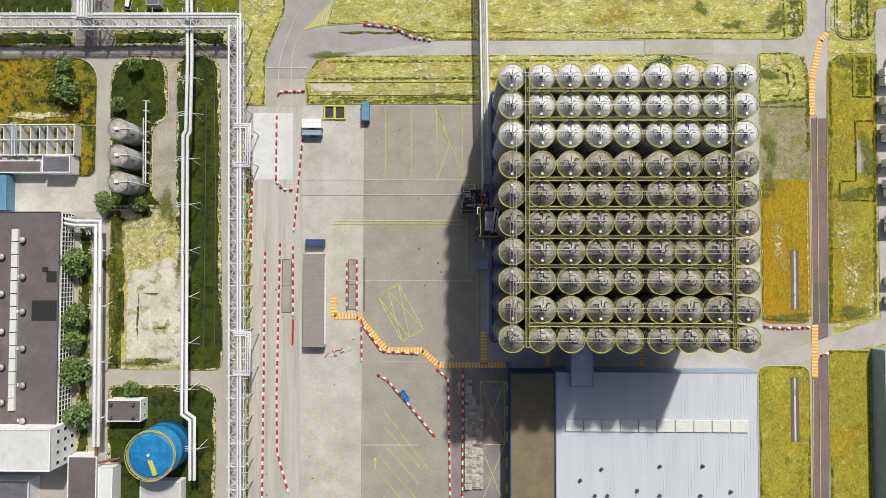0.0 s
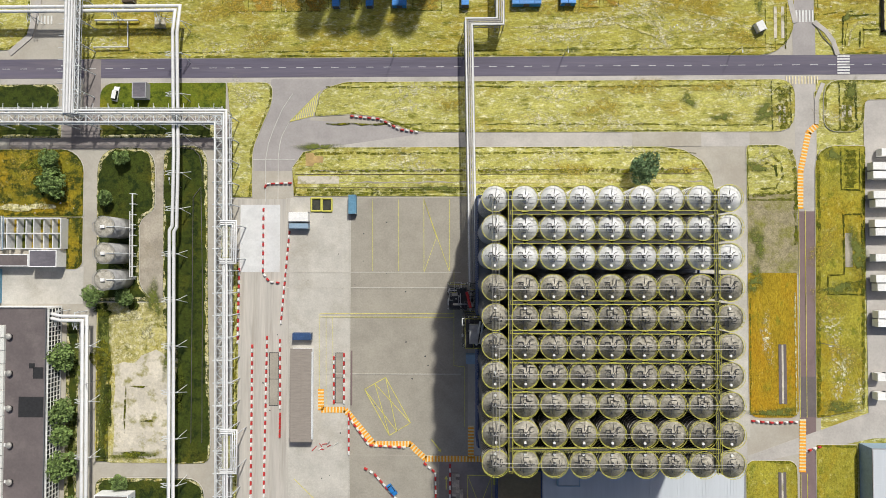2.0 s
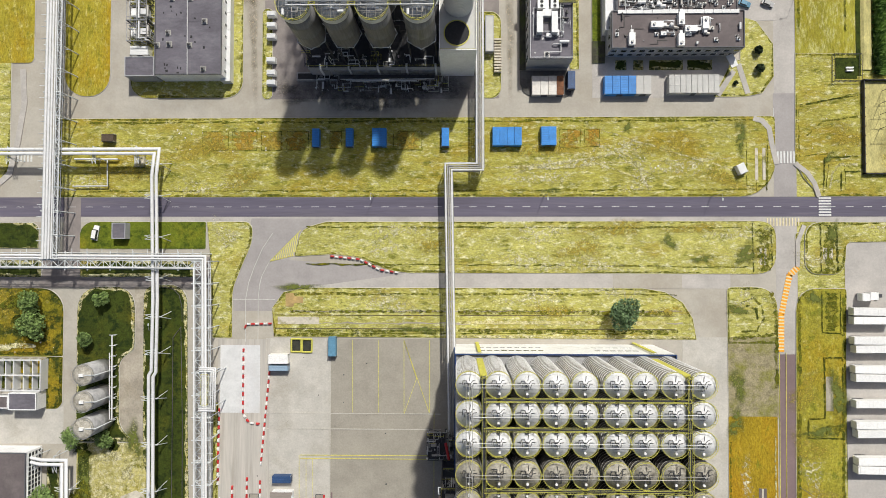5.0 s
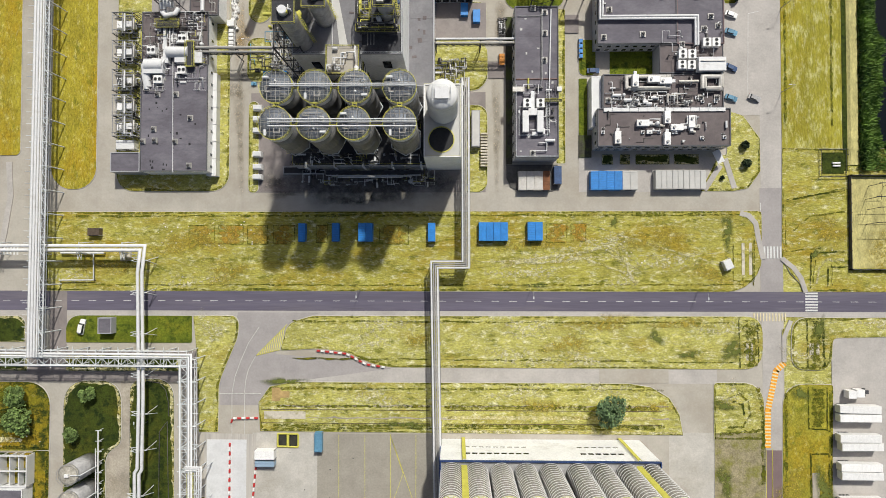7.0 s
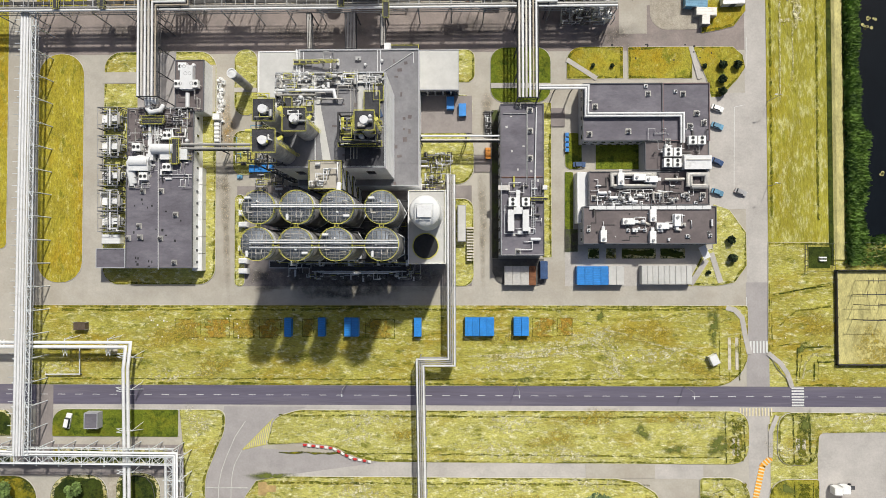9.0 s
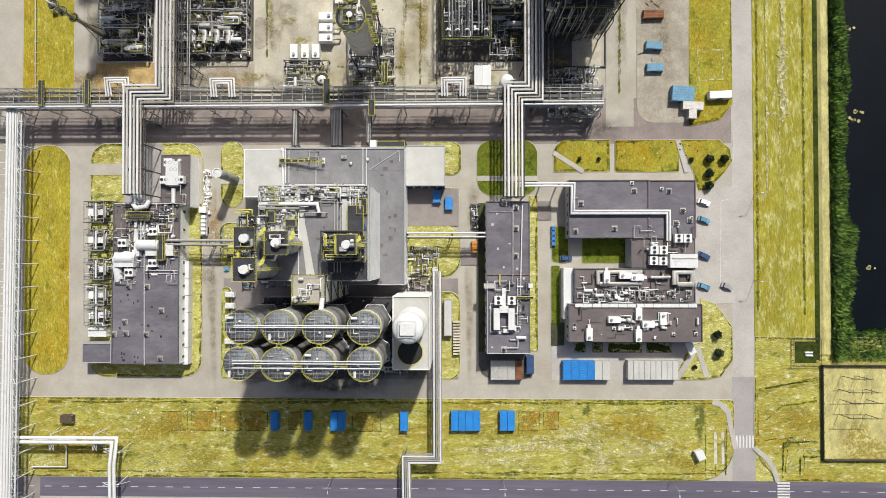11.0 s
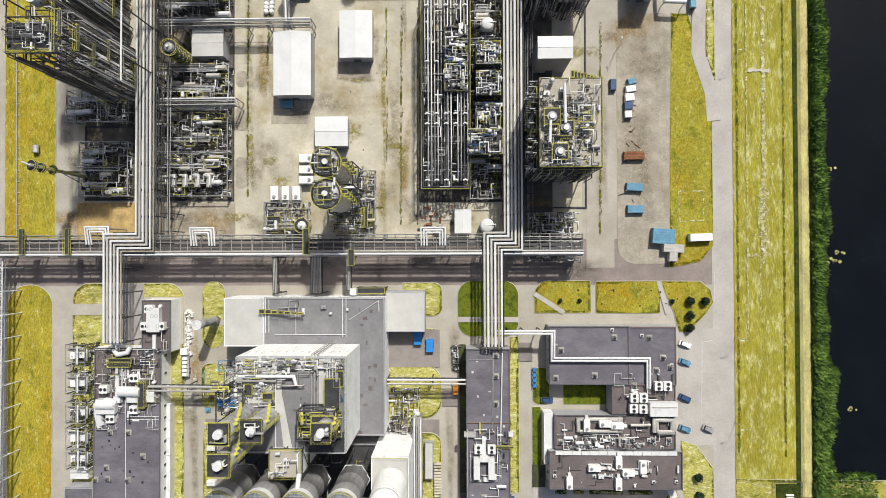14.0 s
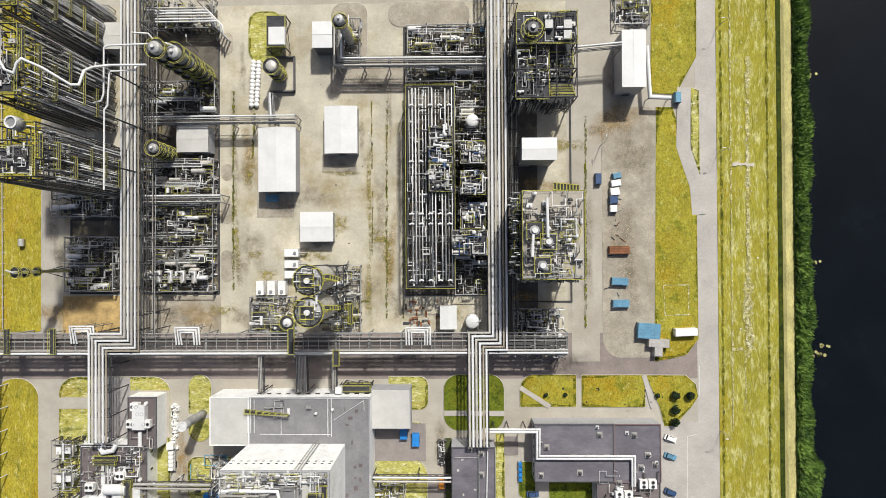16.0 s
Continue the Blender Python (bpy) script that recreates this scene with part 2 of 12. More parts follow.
WALL_WHITE = mat("white_render", (0.80, 0.80, 0.80), 0.85, var=0.06, scale=0.2, fine=1.5, dirt=(0.5, 0.48, 0.45), dscale=0.12, dlo=0.56, dhi=0.8)
WALL_GREY = mat("grey_cladding", (0.36, 0.36, 0.38), 0.7, var=0.08, scale=0.2, fine=1.5)
WALL_DARK = mat("dark_cladding", (0.10, 0.10, 0.11), 0.7, var=0.15, scale=0.2, fine=1.5)
WALL_BLUE = mat("deep_blue_cladding", (0.02, 0.05, 0.16), 0.55, var=0.1, scale=0.2, fine=1.5)
WALL_TEAL = mat("pale_blue_cladding", (0.26, 0.36, 0.46), 0.6, var=0.08, scale=0.3, fine=1.5)
GLASS = mat("window_glass", (0.03, 0.035, 0.04), 0.08, var=0.2, scale=0.4)
PIPE_W = mat("aluminium_lagging_white", (0.66, 0.66, 0.66), 0.45, 0.0, var=0.05, scale=0.6, fine=3.0, dirt=(0.46, 0.44, 0.42), dscale=0.4, dlo=0.55, dhi=0.8, fvar=0.04)
PIPE_G = mat("grey_lagging", (0.40, 0.385, 0.36), 0.5, 0.2, var=0.12, scale=0.5, fine=3.0, dirt=(0.33, 0.3, 0.26), dscale=0.3, dlo=0.5, dhi=0.75, rand=0.22)
PIPE_D = mat("dull_steel_pipe", (0.085, 0.08, 0.078), 0.6, 0.3, var=0.2, scale=0.5, fine=3.0, rand=0.25)
PIPE_R = mat("rust_brown_pipe", (0.30, 0.14, 0.07), 0.7, 0.1, var=0.25, scale=0.5, fine=3.0)
STEEL_W = mat("white_painted_steel", (0.58, 0.60, 0.61), 0.6, var=0.08, scale=0.6, fine=3.0)
STEEL_G = mat("galvanised_steel", (0.34, 0.34, 0.34), 0.55, 0.4, var=0.15, scale=0.6, fine=3.0)
STEEL_D = mat("dark_structural_steel", (0.055, 0.055, 0.06), 0.7, 0.2, var=0.3, scale=0.4, fine=3.0)
GRATE = mat("grating_floor", (0.05, 0.05, 0.056), 0.75, 0.3, var=0.3, scale=0.5, fine=4.0, fvar=0.25)
RAIL_Y = mat("yellow_railing", (0.52, 0.49, 0.09), 0.6, var=0.12, scale=0.6, fine=3.0)
SILO_W = mat("bright_aluminium_silo", (0.68, 0.68, 0.69), 0.6, 0.0, var=0.08, scale=0.5, fine=2.5, fvar=0.12, rand=0.06, detail=8.0, dirt=(0.42, 0.41, 0.41), dscale=0.7, dlo=0.55, dhi=0.8)
SILO_G = mat("weathered_aluminium_silo", (0.36, 0.335, 0.285), 0.7, 0.0, var=0.25, scale=0.7, fine=2.5, fvar=0.3, detail=12.0, rand=0.16, dirt=(0.20, 0.18, 0.135), dscale=0.6, dlo=0.48, dhi=0.7)
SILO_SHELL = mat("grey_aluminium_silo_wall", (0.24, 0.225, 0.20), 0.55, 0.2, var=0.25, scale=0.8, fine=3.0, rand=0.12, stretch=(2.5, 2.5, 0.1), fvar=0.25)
# brown-grey cladding, darkened to put the shade between silos into its colour
SILO_WALL_SHADE = mat("shade_darkened_silo_cladding", (0.062, 0.057, 0.049), 0.6, 0.1, var=0.3, scale=0.8, fine=3.0, rand=0.12, stretch=(2.5, 2.5, 0.1), fvar=0.3)
PAINT_C = mat("cream_road_paint", (0.66, 0.58, 0.36), 0.75, var=0.15, scale=0.8, fine=4.0)
PEN_LINE = mat("worn_white_line", (0.50, 0.49, 0.46), 0.8, var=0.15, scale=0.8, fine=4.0)
SILO_B = mat("blue_grey_silo_roof", (0.17, 0.19, 0.225), 0.6, 0.2, var=0.2, scale=0.4, fine=1.5, fvar=0.15, rand=0.1)
VESSEL = mat("grey_clad_vessel", (0.33, 0.325, 0.325), 0.5, 0.15, var=0.2, scale=0.25, fine=1.0, rand=0.12)
SHELL_P = mat("process_silo_cladding", (0.19, 0.185, 0.185), 0.55, 0.1, var=0.2, scale=0.5, fine=2.5, stretch=(2, 2, 0.15), fvar=0.2)
# near-black roof colour that stands in for deep shade between the process silos
ROOF_GAP = mat("gap_shade_roof", (0.05, 0.049, 0.052), 0.9, var=0.2, scale=0.3, fine=1.5, fvar=0.15)
DARK_GROUND = mat("near_black_ground", (0.05, 0.048, 0.034), 0.95, var=0.3, scale=0.5, fine=2.0, fvar=0.3, dirt=(0.06, 0.075, 0.02), dscale=0.3, dlo=0.48, dhi=0.6)
MULCH_GREY = mat("oily_asphalt", (0.10, 0.095, 0.088), 0.9, var=0.25, scale=0.3, fine=1.8, fvar=0.2)
VESSEL_D = mat("black_clad_vessel", (0.075, 0.075, 0.08), 0.5, 0.3, var=0.25, scale=0.3, fine=1.0)
ASPHALT_MID = mat("mid_grey_asphalt", (0.335, 0.31, 0.30), 0.88, var=0.1, scale=0.15, fine=1.5, detail=8.0, fvar=0.08)
VESSEL_L = mat("pale_clad_vessel", (0.52, 0.50, 0.47), 0.5, 0.3, var=0.1, scale=0.3, fine=1.0, dirt=(0.36, 0.32, 0.27), dscale=0.3, dlo=0.5, dhi=0.75)
BLUE = mat("blue_painted_steel", (0.02, 0.20, 0.55), 0.5, var=0.12, scale=0.4, fine=2.0, rand=0.12)
BLUE_TANK = mat("blue_tank_paint", (0.012, 0.17, 0.40), 0.45, var=0.15, scale=0.3, fine=1.0, rand=0.03, dirt=(0.03, 0.28, 0.5), dscale=0.25, dlo=0.5, dhi=0.75)
BLUE_DULL = mat("faded_blue_tarpaulin", (0.11, 0.26, 0.38), 0.6, var=0.12, scale=0.5, fine=2.0, rand=0.15)
NAVY = mat("navy_steel", (0.03, 0.07, 0.17), 0.55, var=0.15, scale=0.5, fine=2.0)
RED = mat("red_plastic", (0.50, 0.03, 0.03), 0.55, var=0.15, scale=1.0, fine=3.0)
WHITE = mat("white_plastic", (0.80, 0.79, 0.77), 0.5, var=0.06, scale=1.0, fine=3.0, rand=0.06)
DARK = mat("black_rubber_and_grime", (0.02, 0.02, 0.022), 0.8, var=0.3, scale=0.8)
RUST = mat("rusty_steel", (0.22, 0.09, 0.04), 0.85, var=0.3, scale=0.6, fine=3.0, rand=0.2)
ORANGE = mat("orange_paint", (0.62, 0.24, 0.03), 0.6, var=0.15, scale=1.0)
WOOD = mat("weathered_pallet_wood", (0.50, 0.45, 0.40), 0.9, var=0.2, scale=0.8, fine=3.0, rand=0.28)
BARK = mat("bark", (0.09, 0.065, 0.045), 0.9, var=0.2, scale=1.0)
LEAF = mat("broadleaf_foliage", (0.12, 0.20, 0.045), 0.8, var=0.5, scale=0.6, fine=2.0, col2=(0.27, 0.38, 0.11), fvar=0.3, rand=0.1)
LEAF_DARK = mat("clipped_shrub_foliage", (0.018, 0.035, 0.010), 0.85, var=0.4, scale=0.8, fine=2.5, fvar=0.3)
LIGHT_STRIP = mat("translucent_rooflight", (0.66, 0.66, 0.62), 0.3, var=0.05, scale=0.6, fine=3.0)
PIT = mat("wet_pit_bottom", (0.03, 0.03, 0.02), 0.6, var=0.4, scale=0.5)


# ---- mesh building ----
class Geo:
    """Gathers vertices and faces of one mesh."""

    def __init__(self):
        self.v, self.f, self.smooth = [], [], set()

    def face(self, ids, smooth=False):
        if smooth:
            self.smooth.add(len(self.f))
        self.f.append(ids)

    def box(self, x0, y0, z0, x1, y1, z1):
        x0, x1, y0, y1, z0, z1 = min(x0, x1), max(x0, x1), min(y0, y1), max(y0, y1), min(z0, z1), max(z0, z1)
        return self.prism([(x0, y0), (x1, y0), (x1, y1), (x0, y1)], z0, z1)

    def obox(self, cx, cy, z0, lx, ly, h, turn=0.0):
        c, s = math.cos(radians(turn)), math.sin(radians(turn))
        return self.prism([(cx + c * a * lx / 2 - s * b * ly / 2, cy + s * a * lx / 2 + c * b * ly / 2) for a, b in ((-1, -1), (1, -1), (1, 1), (-1, 1))], z0, z0 + h)

    def prism(self, pts, z0, z1, cap=True, inset=0.0):
        area = sum(pts[i - 1][0] * pts[i][1] - pts[i][0] * pts[i - 1][1] for i in range(len(pts)))
        if area < 0:
            pts = pts[::-1]
        n, b = len(pts), len(self.v)
        self.v += [(x, y, z0) for x, y in pts]
        cx, cy = sum(p[0] for p in pts) / n, sum(p[1] for p in pts) / n
        if inset:
            self.v += [(x + (cx - x) * inset, y + (cy - y) * inset, z1) for x, y in pts]
        else:
            self.v += [(x, y, z1) for x, y in pts]
        for i in range(n):
            j = (i + 1) % n
            self.face((b + i, b + j, b + n + j, b + n + i))
        if cap:
            self.face(tuple(range(b + n, b + 2 * n)))
            self.face(tuple(range(b + n - 1, b - 1, -1)))
        return self

    def lathe(self, cx, cy, profile, n=20, smooth=True, close=True):
        """profile: (r, z) from the bottom up."""
        b = len(self.v)
        for r, z in profile:
            self.v += [(cx + r * math.cos(2 * math.pi * k / n), cy + r * math.sin(2 * math.pi * k / n), z) for k in range(n)]
        for i in range(len(profile) - 1):
            for k in range(n):
                m = (k + 1) % n
                self.face((b + i * n + k, b + i * n + m, b + (i + 1) * n + m, b + (i + 1) * n + k), smooth)
        if close:
            self.face(tuple(b + k for k in range(n - 1, -1, -1)))
            self.face(tuple(b + (len(profile) - 1) * n + k for k in range(n)))
        return self

    def cyl(self, cx, cy, z0, z1, r, n=16, r2=None):
        return self.lathe(cx, cy, [(r, z0), (r if r2 is None else r2, z1)], n)

    def dome(self, cx, cy, z, r, h, n=20, rings=4):
        return self.lathe(cx, cy, [(r * math.cos(a), z + h * math.sin(a)) for a in [math.pi / 2 * k / rings * 0.97 for k in range(rings + 1)]], n)

    def pipe(self, pts, r, n=8):
        """A round tube along the points, mitred at the bends."""
        P = [Vector(p) for p in pts]
        b = len(self.v)
        up = None
        for i, p in enumerate(P):
            a = (P[i] - P[i - 1]).normalized() if i else (P[1] - P[0]).normalized()
            c = (P[i + 1] - P[i]).normalized() if i + 1 < len(P) else a
            t = (a + c)
            t = t.normalized() if t.length > 1e-4 else a
            k = 1 / max(0.5, a.dot(t))
            if up is None:
                up = Vector((0, 0, 1)) if abs(t.z) < 0.9 else Vector((0, 1, 0))
            side = t.cross(up)
            if side.length < 1e-3:
                side = t.cross(Vector((1, 0.2, 0)))
            side.normalize()
            up = side.cross(t).normalized()
            bend = (c - a)
            bend = bend.normalized() if bend.length > 1e-4 else Vector((0, 0, 0))
            for q in range(n):
                d = side * math.cos(2 * math.pi * q / n) + up * math.sin(2 * math.pi * q / n)
                d = d + bend * d.dot(bend) * (k - 1)
                self.v.append(tuple(p + d * r))
        for i in range(len(P) - 1):
            for q in range(n):
                m = (q + 1) % n
                self.face((b + i * n + q, b + (i + 1) * n + q, b + (i + 1) * n + m, b + i * n + m), True)
        c = len(self.v)
        self.v += self.v[b:b + n] + self.v[b + (len(P) - 1) * n:b + len(P) * n]
        self.face(tuple(c + q for q in range(n)))
        self.face(tuple(c + n + q for q in range(n - 1, -1, -1)))
        return self

    def bar(self, p, q, w=0.15, h=None):
        return self.pipe([p, q], (w if h is None else (w + h) / 2) * 0.707, 4)

    def ring(self, cx, cy, z, r, t=0.08, n=24, h=None):
        h = t if h is None else h
        return self.lathe_loop(cx, cy, [(r - t, z), (r + t, z), (r + t, z + 2 * h), (r - t, z + 2 * h)], n)

    def lathe_loop(self, cx, cy, profile, n=24):
        b, m = len(self.v), len(profile)
        for r, z in profile:
            self.v += [(cx + r * math.cos(2 * math.pi * k / n), cy + r * math.sin(2 * math.pi * k / n), z) for k in range(n)]
        for i in range(m):
            j = (i + 1) % m
            for k in range(n):
                q = (k + 1) % n
                self.face((b + i * n + k, b + i * n + q, b + j * n + q, b + j * n + k))
        return self

    def rail(self, pts, h=1.1, r=0.06, step=2.0, closed=False):
        """A railing along points at floor level: posts, hand rail and knee rail."""
        loop = list(pts) + ([pts[0]] if closed else [])
        for a, c in zip(loop, loop[1:]):
            a, c = Vector(a), Vector(c)
            for dz in (h, 0.12):
                self.bar(a + Vector((0, 0, dz)), c + Vector((0, 0, dz)), r * (1.2 if dz != h * 0.5 else 0.9))
            k = max(1, round((c - a).length / step))
            for i in range(k + 1):
                p = a.lerp(c, i / k)
                self.bar(p, p + Vector((0, 0, h)), r * 1.3)
        return self

    def ring_rail(self, cx, cy, z, r, h=1.1, n=20, t=0.045):
        for dz in (h, 0.1):
            self.ring(cx, cy, z + dz, r, t, n)
        for k in range(n):
            a = 2 * math.pi * k / n
            p = Vector((cx + r * math.cos(a), cy + r * math.sin(a), z))
            self.bar(p, p + Vector((0, 0, h)), t * 1.4)
        return self

    def make(self, name, material, parent=None, label=""):
        me = bpy.data.meshes.new(name)
        me.from_pydata(self.v, [], self.f)
        me.materials.append(material)
        if self.smooth:
            flags = [False] * len(self.f)
            for i in self.smooth:
                flags[i] = True
            me.polygons.foreach_set("use_smooth", flags)
        ob = new(name, me)
        if parent:
            ob.parent = parent
            ob.matrix_parent_inverse = Matrix.Translation(-parent.location) if parent.type == "EMPTY" else Matrix.Identity(4)
        return tagged(ob, label)


def thing(name, x, y, z, label, category, group="", kind=""):
    """The base of a thing: its parts are built in world places and hang from it."""
    e = new(name)
    e.location = (x, y, z)
    e.empty_display_size = 1.0
    return tagged(e, label, category, group, kind)


def setting(name, geo, material, label, category):
    return tagged(geo.make(name, material), label, category, "", "structure")


def rounded(x0, y0, x1, y1, r, n=6):
    """Corner points of a rectangle with round corners; r is one radius or four (sw, se, ne, nw)."""
    x0, x1, y0, y1 = min(x0, x1), max(x0, x1), min(y0, y1), max(y0, y1)
    rs = r if isinstance(r, tuple) else (r, r, r, r)
    pts = []
    for (cx, cy, sx, sy, a0), q in zip(((x0, y0, 1, 1, 180), (x1, y0, -1, 1, 270), (x1, y1, -1, -1, 0), (x0, y1, 1, -1, 90)), rs):
        q = min(q, (x1 - x0) / 2, (y1 - y0) / 2)
        if q < 0.05:
            pts.append((cx, cy))
            continue
        for k in range(n + 1):
            a = radians(a0 + 90 * k / n)
            pts.append((cx + sx * q + q * math.cos(a), cy + sy * q + q * math.sin(a)))
    return pts


BED_TOP = 0.2


def bed(x0, y0, x1, y1, r=3.0, material=GRASS, kerb=True, label="uneven yellow-green grass verge between the works roads", name="grass_verge", top=BED_TOP):
    """A planted bed with a kerb round it, a real step above the pavement."""
    pts = rounded(x0, y0, x1, y1, r)
    return bed_poly(pts, material, kerb, label, name, top)


def fillet(pts, r, n=6):
    """The polygon with its corners rounded; r is one radius or one for each corner."""
    out, m = [], len(pts)
    for i in range(m):
        p, a, c = Vector(pts[i]), Vector(pts[i - 1]), Vector(pts[(i + 1) % m])
        q = r[i] if isinstance(r, (tuple, list)) else r
        u, w = a - p, c - p
        q = min(q, u.length * 0.48, w.length * 0.48)
        if q < 0.1:
            out.append(tuple(p))
            continue
        p0, p1 = p + u.normalized() * q, p + w.normalized() * q
        for k in range(n + 1):
            f = k / n
            out.append(tuple(p0 * (1 - f) ** 2 + p * (2 * f * (1 - f)) + p1 * f ** 2))
    return out


def edge_growth(ob, pts, material, z, seed, wide=1.3):
    """An uneven darker fringe of unmown grass just inside the kerb."""
    rng = random.Random(seed)
    if sum(pts[i - 1][0] * pts[i][1] - pts[i][0] * pts[i - 1][1] for i in range(len(pts))) < 0:
        pts = pts[::-1]
    ring = []
    for a, c in zip(pts, pts[1:] + pts[:1]):
        a, c = Vector(a), Vector(c)
        k = max(1, round((c - a).length / 1.1))
        d = c - a
        if d.length < 1e-3:
            continue
        nrm = Vector((-d.y, d.x)).normalized()
        ring += [(a.lerp(c, i / k), nrm) for i in range(k)]
    g = Geo()
    run = 0.6
    for p, nrm in ring:
        run = min(1.0, max(0.12, run + rng.uniform(-0.3, 0.3)))
        q = p + nrm * wide * run
        g.v += [(p.x + nrm.x * 0.1, p.y + nrm.y * 0.1, z), (q.x, q.y, z)]
    m = len(ring)
    for i in range(m):
        j = (i + 1) % m
        g.face((2 * i, 2 * j, 2 * j + 1, 2 * i + 1))
    g.make("edge_growth", material, ob, "darker unmown fringe")


def bed_poly(pts, material=GRASS, kerb=True, label="uneven yellow-green grass verge between the works roads", name="grass_verge", top=BED_TOP):
    LAYER[0] += 1
    ob = setting(name, Geo().prism(pts, -0.1, top + LAYER[0] * 0.0005), material, label, "grass")
    if kerb:
        g = Geo()
        loop = pts + [pts[0]]
        for a, c in zip(loop, loop[1:]):
            if math.hypot(c[0] - a[0], c[1] - a[1]) > 0.05:
                g.bar((*a, 0.06), (*c, 0.06), 0.24)
        g.make("kerb", KERB, ob, "pale concrete kerb stones")
    if material in (GRASS, GRASS_LUSH, MOTTLED, GRASS_GOLD, GRASS_MEADOW):
        edge_growth(ob, pts, FRINGE if material in (GRASS, GRASS_GOLD, GRASS_MEADOW) else (FRINGE_STRAW if material is GRASS_LUSH else FRINGE_DARK), top + LAYER[0] * 0.0005 + 0.015, LAYER[0], 1.4 if material in (GRASS_LUSH, MOTTLED) else 1.0)
    return ob


LAYER = [0]


def slab(pts, z, material, name, label, category):
    LAYER[0] += 1
    z += LAYER[0] * 0.0007
    return setting(name, Geo().prism(pts, z - 0.06, z), material, label, category)


def rect(x0, y0, x1, y1):
    return [(x0, y0), (x1, y0), (x1, y1), (x0, y1)]


def stripe(g, pts, w, z):
    """Painted line along points."""
    for (ax, ay), (bx, by) in zip(pts, pts[1:]):
        d = math.hypot(bx - ax, by - ay)
        nx, ny = -(by - ay) / d * w / 2, (bx - ax) / d * w / 2
        g.prism([(ax + nx, ay + ny), (ax - nx, ay - ny), (bx - nx, by - ny), (bx + nx, by + ny)], 0.0, z + 0.012)
    return g


# ---- ground ----
SHORE = 156.5
LAKE_S = 144.5
xs = [-2000, -400, -190, SHORE - 3.0, SHORE, SHORE + 3.5, 330, 345, 2000]
ys = [-2000, -400, LAKE_S, LAKE_S + 8, 700, 715, 2000]
g = Geo()
for y in ys:
    for x in xs:
        wet = SHORE + 3 < x < 335 and LAKE_S + 4 < y < 705
        g.v.append((x, y, -2.6 if wet else (-0.9 if SHORE - 1 < x < 332 and LAKE_S + 4 < y < 705 else -0.12)))
for j in range(len(ys) - 1):
    for i in range(len(xs) - 1):
        k = j * len(xs) + i
        g.face((k, k + 1, k + 1 + len(xs), k + len(xs)))
setting("ground", g, GRASS, "wide flat yellow-green meadow round the works", "ground")
setting("water", Geo().prism(rect(SHORE - 1, LAKE_S + 1, 336, 706), -1.15, -1.1), WATER, "still black water of the canal", "water")
slab(rect(-185, -140, 128.6, 420), 0.0, CONCRETE, "pavement", "pale worn concrete pavement of the works", "pavement")
# roads: the main road and the lanes off it
Z1, Z2, Z3 = 0.02, 0.08, 0.15
ROAD_N, ROAD_S = 103.2, 96.4
slab(rect(-400, ROAD_S, 400, ROAD_N), Z2, ASPHALT, "road", "dark smooth asphalt main road with a dashed centre line", "road")
slab(rect(-185, 94.6, 330, ROAD_S), Z1, GREY_ROAD, "road_shoulder", "pale concrete shoulder beside the main road", "pavement")
slab(rect(-64.2, 76.9, 105.9, 71.8), Z1, GREY_ROAD, "road_inner", "pale grey service road behind the silo block", "road")
slab([(-64.7, 63.7), (-65.1, 71.5), (-63.2, 79.4), (-60.3, 86.3), (-58.8, 95.8), (-29.8, 95.7), (-38.7, 93.2), (-41.6, 90.2), (-45.5, 81.4), (-19.9, 79.4), (-5.2, 76.6), (-39.5, 71.9), (-47.4, 70.2), (-50.9, 63.7)], Z1, ASPHALT_MID, "road_yard_entry", "worn grey asphalt entry to the truck yard", "road")
slab(rect(-127.6, 234.7, 129.0, 218.9), Z1, ROAD_PLANT, "road_plant", "worn asphalt plant road under the pipe rack", "road")
slab(rect(-126.4, 137.6, 128.0, 131.0), Z1, CONCRETE, "road_front", "pale concrete service road before the plant", "road")
slab(rect(121.3, 134.9, 129.5, 389.3), Z1 + 0.005, GREY_ROAD, "road_east", "straight grey asphalt road beside the canal bank", "road")
slab(rect(120.9, 102.1, 128.6, 138.7), Z1 + 0.01, ASPHALT_MID, "road_crossing", "worn asphalt road running into the main road", "road")
slab(rect(121.3, 49.5, 128.3, 96.2), Z1 + 0.01, GREY_ROAD, "road_link", "grey concrete lane south of the main road", "road")
slab([(122.3, 50.4), (128.0, 50.4), (127.0, -20.0), (126.2, -92.0), (120.8, -92.0), (121.6, -20.0)], Z1, PURPLE_PATH, "cycle_path", "dull purple-red asphalt path along the grass", "pavement")
slab([(104.0, -33.2), (146.3, -17.9), (171.2, -17.8), (170.9, -26.9), (146.2, -27.0), (104.0, -36.1)], Z2, GREY_ROAD, "road_side", "pale grey lane leading off to the trailer park", "road")
slab(rect(144.5, 88.0, 215.2, -25.7), Z1, GREY_ROAD, "trailer_park", "grey asphalt trailer park", "pavement")
slab(rect(-151.0, 82.4, -65.1, 71.7), Z1, ASPHALT_OLD, "road_west", "worn asphalt lane under the white pipe rack", "road")
slab(rect(-124.9, 105.1, -118.9, 82.4), Z2 + 0.01, ASPHALT_OLD, "road_west_branch", "short asphalt branch off the main road", "road")
